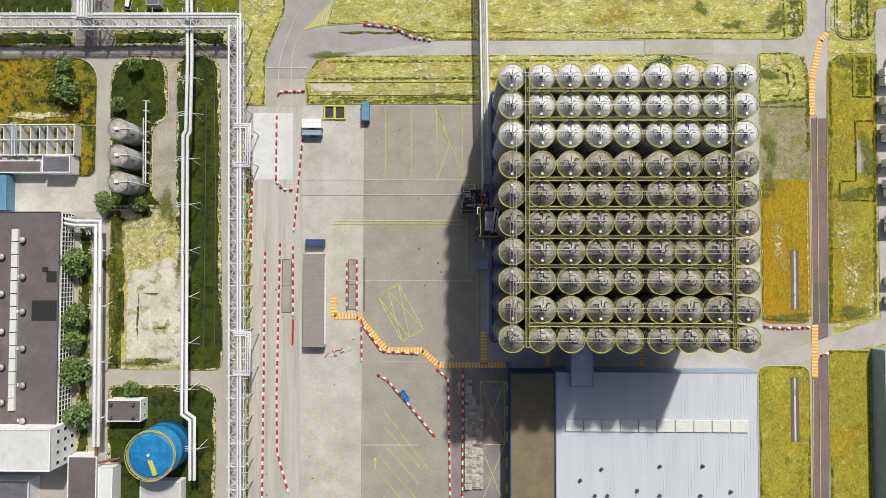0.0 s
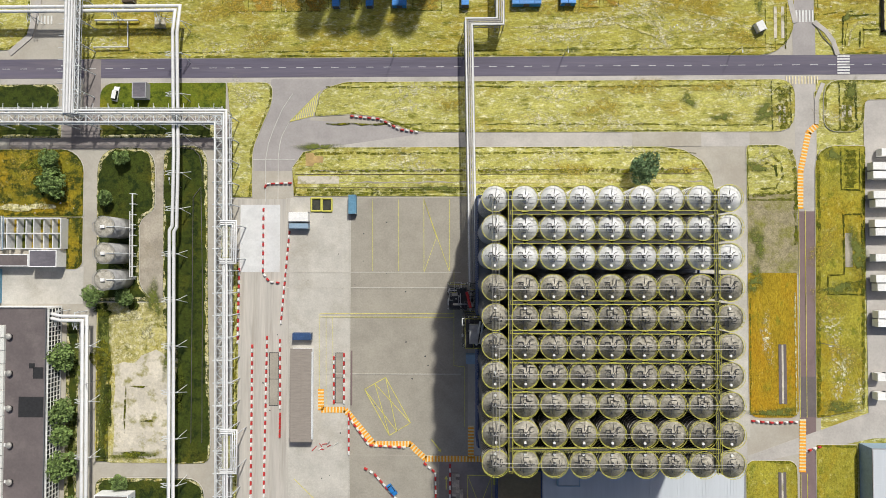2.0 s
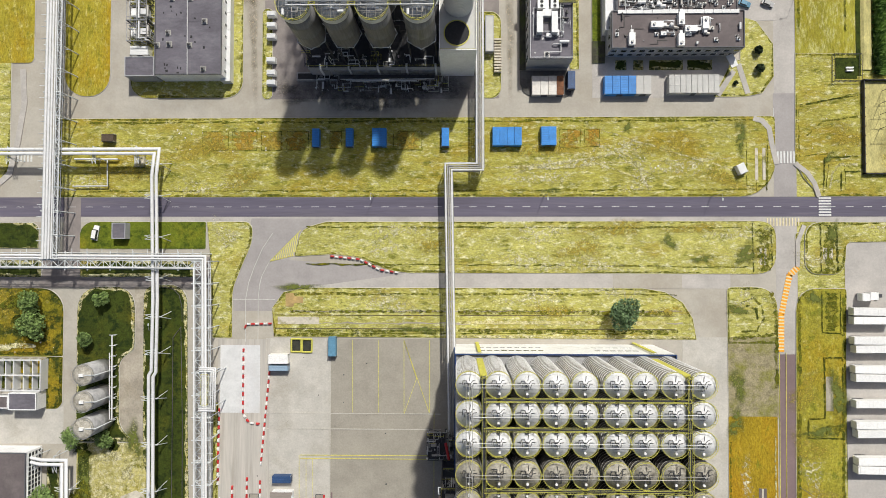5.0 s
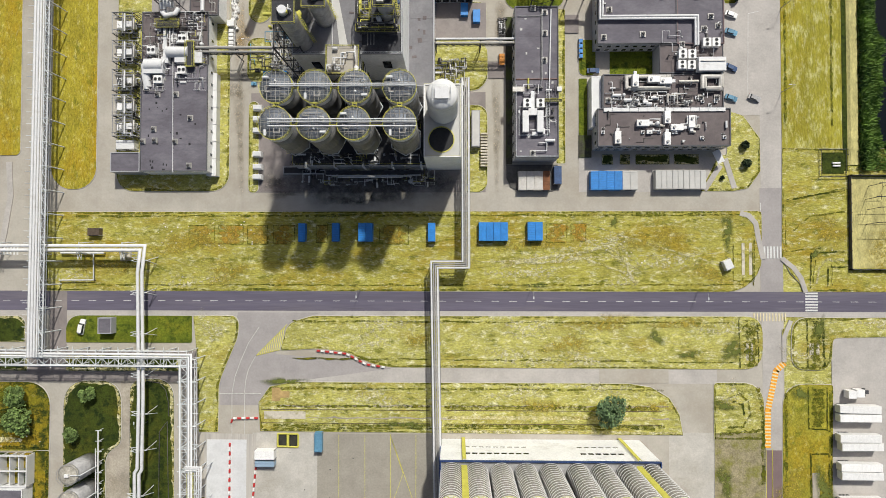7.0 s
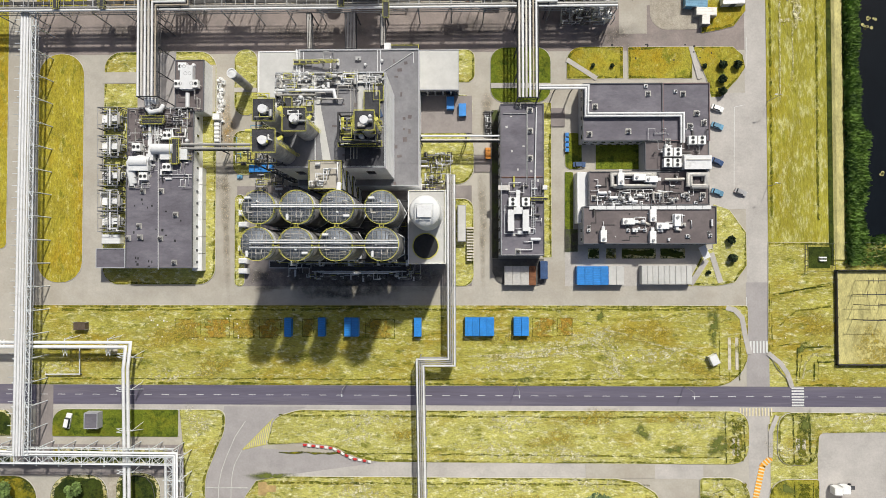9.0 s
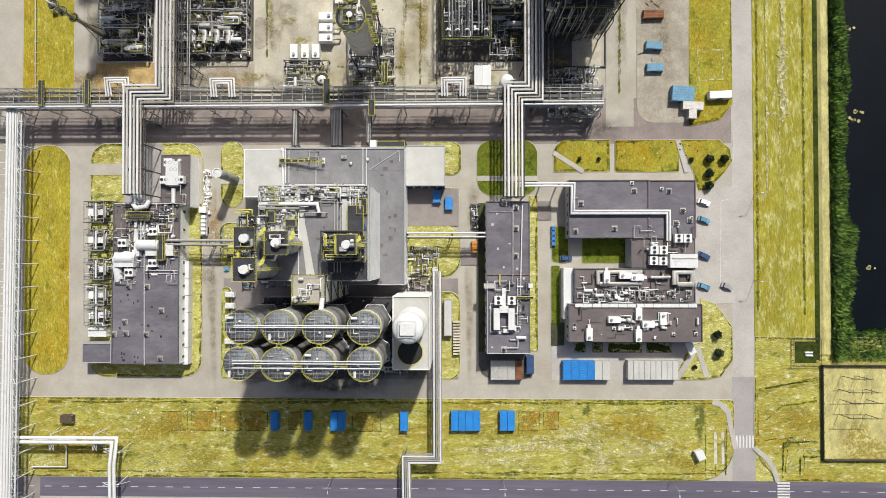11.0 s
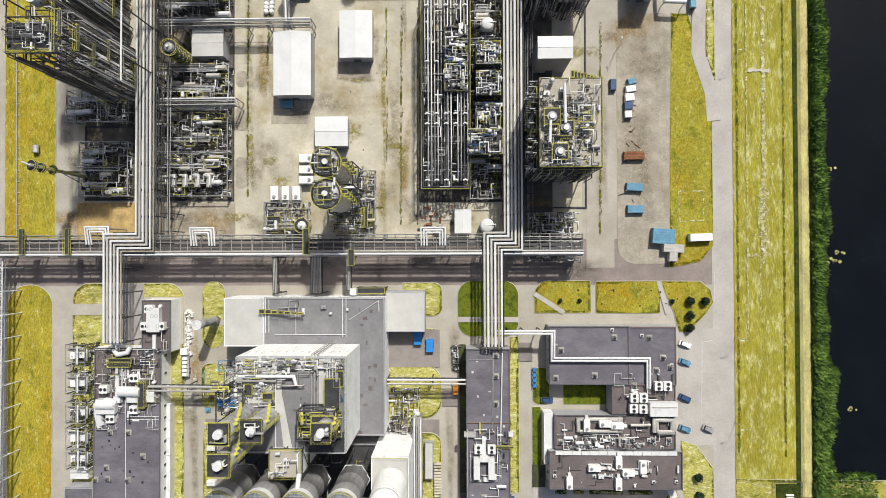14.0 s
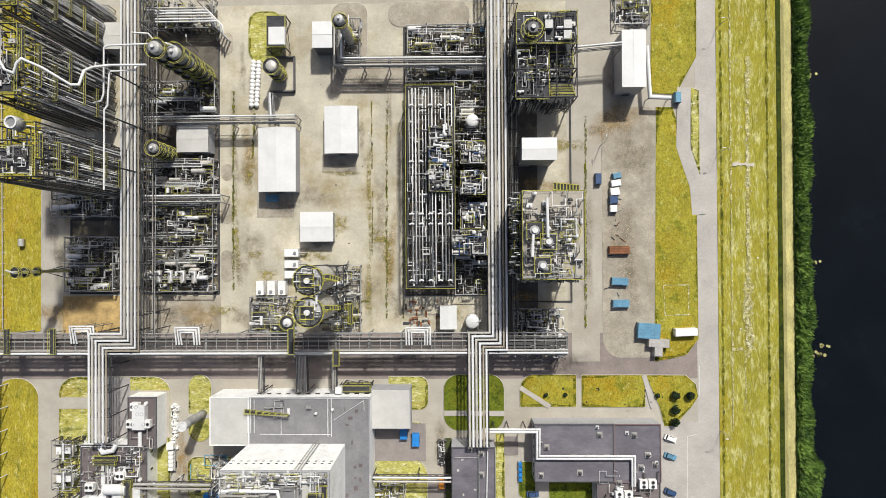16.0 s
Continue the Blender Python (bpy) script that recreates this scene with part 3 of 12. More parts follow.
# the truck yard
slab(rect(-31.6, 54.2, 9.5, -33.7), Z1, YARD_DARK, "yard", "smooth grey concrete truck yard", "pavement")
slab(rect(-31.1, -33.9, -0.1, -83.3), Z1 + 0.004, YARD_DARK, "yard_south", "smooth grey concrete parking yard", "pavement")
slab(rect(-53.3, 54.3, -30.8, -83.6), Z1, YARD_LIGHT, "yard_pale", "pale scuffed concrete truck yard", "pavement")
slab(rect(-70.1, 53.9, -52.0, -83.8), Z1 + 0.002, TRUCK_LANE, "truck_lane", "stained concrete truck lanes", "pavement")
slab(rect(-69.2, 51.9, -55.4, 28.6), Z2, WHITE_SLAB, "weighing_pad", "fresh white concrete pad", "pavement")
slab(rect(-0.2, -33.7, 20.0, -83.1), Z1 + 0.006, ASPHALT_OLD, "loading_lane", "dark asphalt loading lane beside the warehouse", "pavement")
slab(rect(9.5, -27.9, 103.9, -38.0), Z1, GREY_ROAD, "silo_lane", "grey lane between silo block and warehouse", "pavement")
slab(rect(89.5, 55.2, 104.9, -26.8), Z1, YARD_LIGHT, "silo_side_lane", "pale concrete lane beside the silo block", "pavement")
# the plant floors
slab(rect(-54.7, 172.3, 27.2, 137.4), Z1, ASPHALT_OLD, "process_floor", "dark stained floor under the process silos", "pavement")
slab(rect(-102.0, 350.3, 76.9, 234.6), Z1, PLANT_FLOOR, "plant_floor", "pale concrete plant yard with brown stains", "pavement")
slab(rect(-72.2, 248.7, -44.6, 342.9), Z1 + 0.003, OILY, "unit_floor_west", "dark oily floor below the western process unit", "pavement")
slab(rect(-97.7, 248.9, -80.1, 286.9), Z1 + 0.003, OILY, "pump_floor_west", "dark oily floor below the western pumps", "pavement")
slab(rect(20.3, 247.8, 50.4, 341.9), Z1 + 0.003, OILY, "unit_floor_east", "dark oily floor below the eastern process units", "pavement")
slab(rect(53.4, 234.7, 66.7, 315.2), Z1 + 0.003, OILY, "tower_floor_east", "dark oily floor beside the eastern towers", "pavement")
slab(rect(-72.6, 248.0, -44.2, 234.9), Z2, BARE, "stained_floor", "brown stained concrete beside the rack", "pavement")
slab(rect(-100.5, 248.1, -79.7, 235.1), Z2, RUST_STAIN, "stained_floor_west", "rust-stained concrete beside the rack", "pavement")
slab(rect(78.3, 338.8, 87.9, 224.8), Z2, CONCRETE, "unit_lane_east", "pale concrete lane beside the process tower", "pavement")
slab(rounded(89.0, 313.0, 109.9, 226.1, 6), Z2, BARE, "storage_ground", "bare beige gravel storage ground", "pavement")
slab(rect(106.2, 204.0, 122.2, 163.9), Z2, GREY_ROAD, "car_park", "grey asphalt car park before the laboratory", "pavement")
slab(rect(59.3, 149.4, 108.5, 137.4), Z2, GREY_ROAD, "laboratory_forecourt", "grey paved forecourt of the laboratory", "pavement")
slab(rect(-158.2, 30.3, -124.0, 17.5), Z1, YARD_LIGHT, "west_court", "pale concrete court beside the workshop", "pavement")
# brown pads beside the sheds; their cast shadow is painted in with them
for x0, y0, x1, y1 in ((-5.4, 332.0, 23.4, 318.7), (-31.5, 286.5, -18.5, 275.5), (-8.5, 297.2, 3.8, 291.1)):
    slab(rect(x0, y0, x1, y1), Z2, BARE, "patched_paving", "brownish plant yard paving with shed shadow in its tone", "pavement")
RUSTY = []
for x0, y0, x1, y1 in ((88.3, 314.0, 99.9, 304.0), (64.6, 287.7, 77.3, 282.6), (21.1, 259.4, 23.6, 282.1), (-36.4, 304.4, -32.1, 288.5)):
    RUSTY.append(((x0 + x1) / 2, (y0 + y1) / 2, abs(x1 - x0) * 0.6, abs(y1 - y0) * 0.6))

# grass: middle and plant
bed(-125.2, 138.7, -109.2, 219.2, 7.5, GRASS_DRY, label="long ochre grass bed with round ends")
bed(-101.9, 138.0, -62.2, 219.7, 6.0)
bed(-55.4, 137.4, -51.9, 169.3, 3.0, GRASS)
bed(20.3, 137.4, 27.8, 167.7, (0, 5, 5, 0), GRASS)
bed(-55.8, 197.1, -47.8, 220.4, 4.0)
bed(-56.1, 176.3, -47.6, 191.7, 3.0, GRASS)
bed(14.5, 208.2, 28.3, 219.7, (0, 3, 3, 0))
bed(9.6, 195.3, 27.5, 203.9, (0, 3, 3, 0))
bed(9.6, 172.7, 27.9, 191.3, (0, 6, 6, 0))
bed(33.8, 201.1, 54.6, 220.3, 5.0, GREEN)
bed(51.6, 147.3, 54.7, 201.0, 0.5, GRASS)
bed(60.2, 209.2, 79.6, 220.3, (0.5, 0.5, 0.5, 5), GRASS_GOLD)
bed(81.4, 209.1, 103.3, 220.1, 0.5, GRASS_GOLD)
bed_poly([(103.6, 220.1), (117.2, 220.0), (120.6, 217.0), (121.4, 212.7), (118.8, 208.8), (113.0, 202.6), (109.7, 202.6), (108.2, 208.9)], GRASS_GOLD)
bed(59.5, 177.8, 65.2, 190.3, 2, GREEN)
bed(59.3, 149.4, 62.2, 176.8, 0.5, GREEN)
bed(70.0, 177.7, 87.1, 186.3, 0.5, GREEN, label="lush green lawn in the laboratory courtyard")
bed_poly([(110.1, 165.5), (115.5, 163.6), (121.1, 155.8), (121.2, 144.5), (117.1, 138.7), (111.4, 137.6), (100.8, 137.6), (106.7, 149.4), (109.9, 150.4)])
for a in ((67.1, 146.9, 71.0, 150.4), (73.3, 146.9, 76.8, 150.4), (78.7, 146.9, 90.3, 150.4), (91.8, 146.9, 100.3, 150.4)):
    bed(*a, 0.3, GRASS_LUSH)
bed(-126.7, 103.2, 121.4, 130.8, (0.5, 12, 1, 0.5), GRASS_MEADOW, label="wide mown meadow with dry patches between road and plant")
# along the main road, south side
bed_poly(fillet([(-43.8, 82.6), (-41.3, 92.0), (-33.0, 94.6), (121.4, 94.8), (121.3, 76.8), (-5.2, 77.0), (-12.0, 78.2), (-20.9, 82.3), (-30.0, 83.4)], (1, 3, 2, 6, 7, 3, 3, 3, 2)))
bed_poly(fillet([(131.2, 94.5), (180.2, 94.3), (180.1, 88.2), (144.9, 87.6), (144.4, 76.6), (131.0, 76.8)], (6, 0.5, 0.5, 2, 6, 5)))
bed_poly(fillet([(127.9, 90.6), (129.6, 91.0), (129.6, 81.0), (128.0, 80.6)], 0.8))
bed_poly([(-50.6, 54.9), (-51.3, 64.7), (-47.4, 70.2), (-39.5, 71.8), (76.0, 71.8), (83.5, 70.6), (89.6, 67.0), (93.0, 61.5), (94.2, 54.4)])
bed_poly(fillet([(104.7, 53.0), (104.7, 72.2), (121.5, 72.4), (121.8, 53.0)], (0.3, 1.5, 13, 0.3)))
bed(104.8, 27.8, 121.6, 55.3, 0.5, WEEDY, label="bare brownish ground with thin weeds")
bed(104.7, -20.3, 121.2, 28.5, (3, 3, 0.5, 0.5), GRASS_RUST, label="dry ochre grass strip beside the cycle path")
bed(103.3, -92.3, 120.4, -34.7, (0.5, 0.5, 3, 3), GRASS_GOLD)
bed_poly(fillet([(127.9, 72.0), (144.8, 71.8), (143.1, -17.4), (127.0, -20.4)], (10, 1, 1, 1)), GRASS_GOLD)
bed(126.8, -92.1, 140.5, -29.3, (0.5, 0.5, 0.5, 0.5), GRASS_GOLD)
bed_poly([(128.4, 134.7), (128.6, 152.4), (200.2, 151.8), (199.3, 103.1), (136.8, 103.3), (131.1, 109.4), (128.1, 115.2)], GRASS_MEADOW)
# bank beside the canal
slab(rect(128.6, 152.3, 151.5, 408.6), 0.1, GRASS_BANK, "grass_bank", "mown yellow-green canal bank with streaks", "grass")
slab(rect(149.1, LAKE_S, 150.7, 408.6), 0.2, GRASS_LUSH, "ditch_line", "olive line of tall grass along the bank", "grass")
g = Geo()
xa, xb = 150.6, 154.6
g.v += [(xa, LAKE_S + 2, 0.0), (xa + 1, LAKE_S + 2, 0.7), (xb - 0.6, LAKE_S + 2, 0.7), (xb, LAKE_S + 2, 0.0), (xa, 420, 0.0), (xa + 1, 420, 0.7), (xb - 0.6, 420, 0.7), (xb, 420, 0.0)]
for k in range(3):
    g.face((k, k + 1, k + 5, k + 4))
g.face((3, 2, 1, 0))
g.face((4, 5, 6, 7))
g.face((0, 4, 7, 3))
setting("dike", g, STUBBLE, "low dike with a crest of dry straw", "bank")
# west side
bed(-182.7, 47.8, -124.4, 71.4, (2, 0.5, 8, 2), MOTTLED)
bed_poly(fillet([(-119.3, 18.4), (-119.6, 72.0), (-99.3, 72.0), (-99.2, 50.4), (-104.6, 46.5), (-104.4, 24.0), (-99.5, 18.4)], (1, 9, 8, 2, 3, 3, 1)), GRASS_LUSH, label="dark green lawn round the three tanks")
bed(-119.0, -37.0, -91.9, 18.0, (6, 0.5, 0.5, 0.5), WEEDY_STRAW, label="straw-coloured weeds over broken paving")
bed_poly(fillet([(-91.6, -37.3), (-79.0, -37.0), (-78.9, -30.0), (-80.3, 24.6), (-80.9, 72.8), (-96.3, 72.6), (-95.9, 11.0), (-91.7, 2.0)], (0.5, 6, 1, 1, 9, 5, 4, 1)), GRASS_LUSH, label="dark green grass strip under the white pipes")
slab([(-99.4, 72.0), (-96.2, 72.0), (-96.0, 12.0), (-97.5, 8.0), (-104.4, 20.0), (-104.5, 48.0), (-99.4, 50.0)], Z1 + 0.01, BARE, "dirt_lane", "trodden beige lane between the lawns", "pavement")
edge_growth(bed_poly([(-118.6, -36.6), (-114.2, -36.6), (-114.6, 14.0), (-118.6, 17.0)], GRASS_LUSH, False, "dark weedy growth beside the white pipes", "rough_growth", BED_TOP + 0.02), [(-118.6, -36.6), (-114.2, -36.6), (-114.6, 14.0), (-118.6, 17.0)], FRINGE, BED_TOP + 0.1, 5, 1.6)
bed(-118.5, -84.4, -80.9, -42.2, (0.5, 0.5, 6, 3), GRASS_LUSH)
bed(-129.4, -67.2, -125.1, 12.5, 1.0, GRASS_LUSH, label="green strip with trees beside the workshop")
bed(-130.2, 29.6, -124.4, 47.6, (0.5, 6, 0.5, 0.5), MOTTLED)
bed(-71.4, -84.0, -69.6, 32.2, 0.5, GRASS)
bed_poly(fillet([(-74.3, 94.6), (-58.4, 94.6), (-58.4, 87.7), (-62.3, 78.6), (-65.2, 71.3), (-65.2, 54.5), (-72.0, 54.5), (-72.8, 80.0)], (0.5, 4, 4, 3, 3, 0.5, 0.5, 0.5)), GRASS)
bed(-119.0, 85.2, -74.7, 94.6, (0.5, 0.5, 0.5, 8), GREEN)
bed(-183.4, 85.3, -133.6, 94.3, (0.5, 0.5, 3, 0.5), GRASS_LUSH)
bed(-192.0, 106.5, -144.4, 160.5, (3, 9, 9, 3), GRASS)
bed(-183.2, 75.3, -132.5, 81.2, 0.5, GRASS_LUSH)
bed(-118.8, 75.3, -78.7, 81.2, 0.5, GRASS_LUSH)
slab([(-112.6, -3.6), (-109.5, -2.5), (-105.4, -3.0), (-103.0, -0.2), (-98.0, 1.8), (-95.4, 0.4), (-94.0, -1.5), (-93.5, -10.0), (-93.7, -18.7), (-92.6, -26.0), (-92.0, -35.2), (-100.4, -35.6), (-106.0, -34.4), (-112.6, -34.2), (-112.1, -26.0), (-112.8, -18.7), (-112.0, -11.0)], BED_TOP + 0.03, WASTE, "broken_slab", "cracked pale concrete slab overgrown at its edges", "pavement")
bed(-150.7, 150.7, -136.3, 279.4, 2, GRASS_DRY)
# north
bed(-126.4, 235.7, -108.3, 373.6, 1.0, GRASS_DRY, label="ochre grass strip beside the tall process unit")
bed_poly([(106.6, 224.8), (107.8, 312.8), (113.6, 312.7), (121.5, 285.2), (121.7, 232.5), (117.6, 227.1), (112.8, 225.9)], GRASS_GOLD)
bed_poly([(105.9, 317.7), (106.7, 362.1), (122.2, 361.8), (121.9, 330.3), (116.6, 320.6), (115.2, 317.0)], GRASS_GOLD)
bed_poly([(119.9, 319.5), (122.6, 318.5), (122.7, 289.1), (119.7, 297.0)])
for a in ((-34.3, 330.3, -22.3, 348.1, GRASS), (-4.8, 330.0, 7.7, 350.7, BARE), (15.2, 342.0, 43.4, 350.8, BARE), (-127.5, 335.5, -135.7, 349.8, GRASS)):
    bed(*a[:4], 4.0, a[4])
for a in ((-44.0, 333.1, -39.9, 340.8), (-44.1, 288.6, -40.0, 294.5), (-44.1, 273.2, -40.1, 282.0), (-44.1, 252.8, -40.1, 264.1)):
    slab(rounded(*a, 2), Z2, BARE, "rounded_apron", "rounded paved apron along the unit kerb", "pavement")

# road paint
g = Geo()
x = -160.0
while x < 200:
    stripe(g, [(x, (ROAD_N + ROAD_S) / 2), (x + 2.6, (ROAD_N + ROAD_S) / 2)], 0.15, 0.135)
    x += 6.1
setting("centre_line", g, PAINT_W, "dashed white centre line of the main road", "road marking")
g = Geo()
for k in range(7):
    y = ROAD_S + 0.5 + k * (ROAD_N - ROAD_S - 1.0) / 6
    stripe(g, [(135.9, y), (140.1, y)], 0.55, 0.135)
for k in range(6):
    x = 122.0 + 0.3 + k * 1.1
    stripe(g, [(x, 114.6), (x, 118.7)], 0.55, 0.135)
for k in range(5):
    x = -141.6 + k * 1.2
    stripe(g, [(x, 115.7), (x, 118.7)], 0.55, 0.135)
setting("zebra_crossing", g, PAINT_W, "white zebra crossing stripes", "road marking")
g = Geo()
for k in range(11):
    stripe(g, [(118.6 + k * 1.05, 93.2), (118.6 + k * 1.05, 95.9)], 0.4, 0.135)
setting("worn_crossing", g, PAINT_C, "worn cream stripes of an old crossing", "road marking")
g = Geo()
for a, b in (((121.0, 128.1), (121.1, 133.7)), ((121.8, 213.1), (121.9, 223.3)), ((117.2, 167.8), (117.6, 199.0)), ((117.6, 199.0), (121.2, 199.8))):
    stripe(g, [a, b], 0.16, 0.135)
setting("edge_line", g, PAINT_W, "white painted edge line", "road marking")

# yellow bay lines in the truck yard
g = Geo()
for k in range(6):
    x0, y0, x1, y1 = -49.9, -42.1, -36.4, -55.0
    stripe(g, [(x0, y0 - k * 7.2), (x1, y1 - k * 7.2)], 0.16, 0.135)
    x0, y0, x1, y1 = -23.3, -55.9, -11.3, -69.5
    stripe(g, [(x0, y0 - k * 5.9), (x1, y1 - k * 5.9)], 0.16, 0.135)
stripe(g, [(-23.3, -50.7), (-8.2, -70.1)], 0.16, 0.135)
P = [(-25.8, -11.5), (-18.6, -7.4), (-10.0, -22.8), (-17.2, -27.1)]
stripe(g, P + [P[0]], 0.22, 0.135)
stripe(g, [P[0], (-14.7, -25.7)], 0.2, 0.135)
stripe(g, [P[1], (-14.7, -25.7)], 0.2, 0.135)
stripe(g, [(-22.3, -9.5), (-17.2, -27.1)], 0.2, 0.135)
stripe(g, [(-22.3, -9.5), (-10.0, -22.8)], 0.2, 0.135)
Q = [(-5.6, 54.1), (-5.5, 28.6)]
stripe(g, Q, 0.16, 0.135)
stripe(g, [(-5.6, 53.7), (3.2, 29.0), (3.2, 53.7)], 0.16, 0.135)
stripe(g, [(-5.5, 28.6), (-1.2, 40.7), (-5.6, 53.7)], 0.14, 0.135)
stripe(g, [(-23.4, 53.8), (-23.3, 29.0)], 0.12, 0.135)
stripe(g, [(-14.4, 53.7), (-14.3, 29.0)], 0.12, 0.135)
stripe(g, [(-41.2, 14.3), (4.8, 14.4)], 0.2, 0.135)
stripe(g, [(-41.2, 13.2), (4.8, 13.2)], 0.2, 0.135)
stripe(g, [(-41.6, 14.3), (-41.4, -12.7)], 0.14, 0.135)
stripe(g, [(-39.2, 13.2), (-39.0, -18.5)], 0.12, 0.135)
stripe(g, [(-36.9, 13.2), (-36.6, -18.5)], 0.12, 0.135)
stripe(g, [(4.8, 29.0), (4.8, -3.3), (8.5, -3.7), (8.5, -24.1)], 0.16, 0.135)
R4 = [(9.5, -40.4), (17.7, -40.4), (17.7, -61.7), (9.5, -61.8)]
stripe(g, R4 + [R4[0]], 0.2, 0.135)
stripe(g, [R4[0], R4[2]], 0.16, 0.135)
stripe(g, [R4[1], R4[3]], 0.16, 0.135)
stripe(g, [(9.5, -61.8), (17.7, -82.2)], 0.16, 0.135)
stripe(g, [(17.7, -61.7), (9.5, -82.3)], 0.16, 0.135)
for (ax, ay), (bx, by) in (((-2.9, -28.4), (-0.2, -31.8)), ((-26.3, -70.6), (-26.3, -67.4)), ((2.2, -45.2), (2.2, -41.8))):
    stripe(g, [(ax, ay), (bx, by)], 0.3, 0.135)
    d = Vector((bx - ax, by - ay)).normalized()
    n = Vector((-d.y, d.x))
    e = Vector((bx, by))
    g.prism([tuple(e + d * 1.2), tuple(e + n * 0.6), tuple(e - n * 0.6)], Z2, 0.135)
HA, HB, HC = Vector((-52.2, 80.9)), Vector((-41.6, 91.6)), Vector((-44.0, 82.9))
for k in range(1, 13):
    a = k / 13
    p = HA.lerp(HB, a)
    q = HA.lerp(HC, min(1.0, a * 1.12)) if a < 0.9 else HC.lerp(HB, (a - 0.9) * 6)
    stripe(g, [tuple(p), tuple(q)], 0.3, 0.135)
stripe(g, [tuple(HB), tuple(HA), tuple(HC)], 0.22, 0.135)
setting("yellow_markings", g, PAINT_Y, "faded yellow bay lines and arrows on the yard", "road marking")

# orange ladder-striped walkways
g, g2 = Geo(), Geo()


def walkway(pts, w=2.0, step=1.1):
    for (ax, ay), (bx, by) in zip(pts, pts[1:]):
        d = math.hypot(bx - ax, by - ay)
        ux, uy = (bx - ax) / d, (by - ay) / d
        k = 0.0
        while k < d - 0.3:
            cx, cy = ax + ux * (k + 0.3), ay + uy * (k + 0.3)
            stripe(g, [(cx - uy * w / 2, cy + ux * w / 2), (cx + uy * w / 2, cy - ux * w / 2)], 0.62, Z3)
            k += step
        stripe(g2, [(ax, ay), (bx, by)], w, 0.14)


walkway([(-40.8, -11.5), (-40.7, -18.5), (-32.4, -18.5), (-22.6, -30.0), (-10.2, -30.0), (-5.0, -34.9), (18.1, -34.8)])
walkway([(10.6, -34.7), (10.6, -23.7)])
walkway([(32.5, -35.5), (32.5, -28.8)], 1.6)
walkway([(64.3, -35.3), (64.3, -28.1)], 1.6)
walkway([(122.2, -38.5), (122.5, -20.8)], 2.2)
walkway([(122.7, 50.4), (122.9, 63.1), (125.8, 76.4), (128.7, 79.1)], 2.0)
setting("orange_walkway", g, PAINT_O, "orange ladder stripes of the marked footpath", "road marking")
setting("walkway_base", g2, PAINT_C, "cream paint under the striped footpath", "road marking")

# expansion joints and drains in the yard
g = Geo()
for a, b in (((-53.0, 28.6), (7.1, 28.6)), ((-53.0, 23.3), (7.1, 23.3)), ((-52.7, -6.3), (7.1, -6.2)), ((-38.7, -62.3), (-11.7, -62.1))):
    stripe(g, [a, b], 0.3, 0.128)
stripe(g, [(-31.4, 53.8), (-30.6, -83.6)], 0.14, 0.124)
stripe(g, [(-53.3, 53.9), (-52.0, -83.8)], 0.14, 0.124)
setting("slab_joint", g, YARD_LIGHT, "pale concrete drain strips and joints", "pavement")


# ---- kinds of things ----
def offset_line(pts, d):
    """The polyline moved d metres to its left, mitred."""
    out = []
    P = [Vector(p) for p in pts]
    for i, p in enumerate(P):
        a = (P[i] - P[i - 1]).normalized() if i else (P[1] - P[0]).normalized()
        c = (P[i + 1] - P[i]).normalized() if i + 1 < len(P) else a
        n = Vector((-a.y, a.x)) + Vector((-c.y, c.x))
        n = n.normalized() if n.length > 1e-3 else Vector((-a.y, a.x))
        out.append(p + n * d / max(0.35, n.dot(Vector((-a.y, a.x)))))
    return out


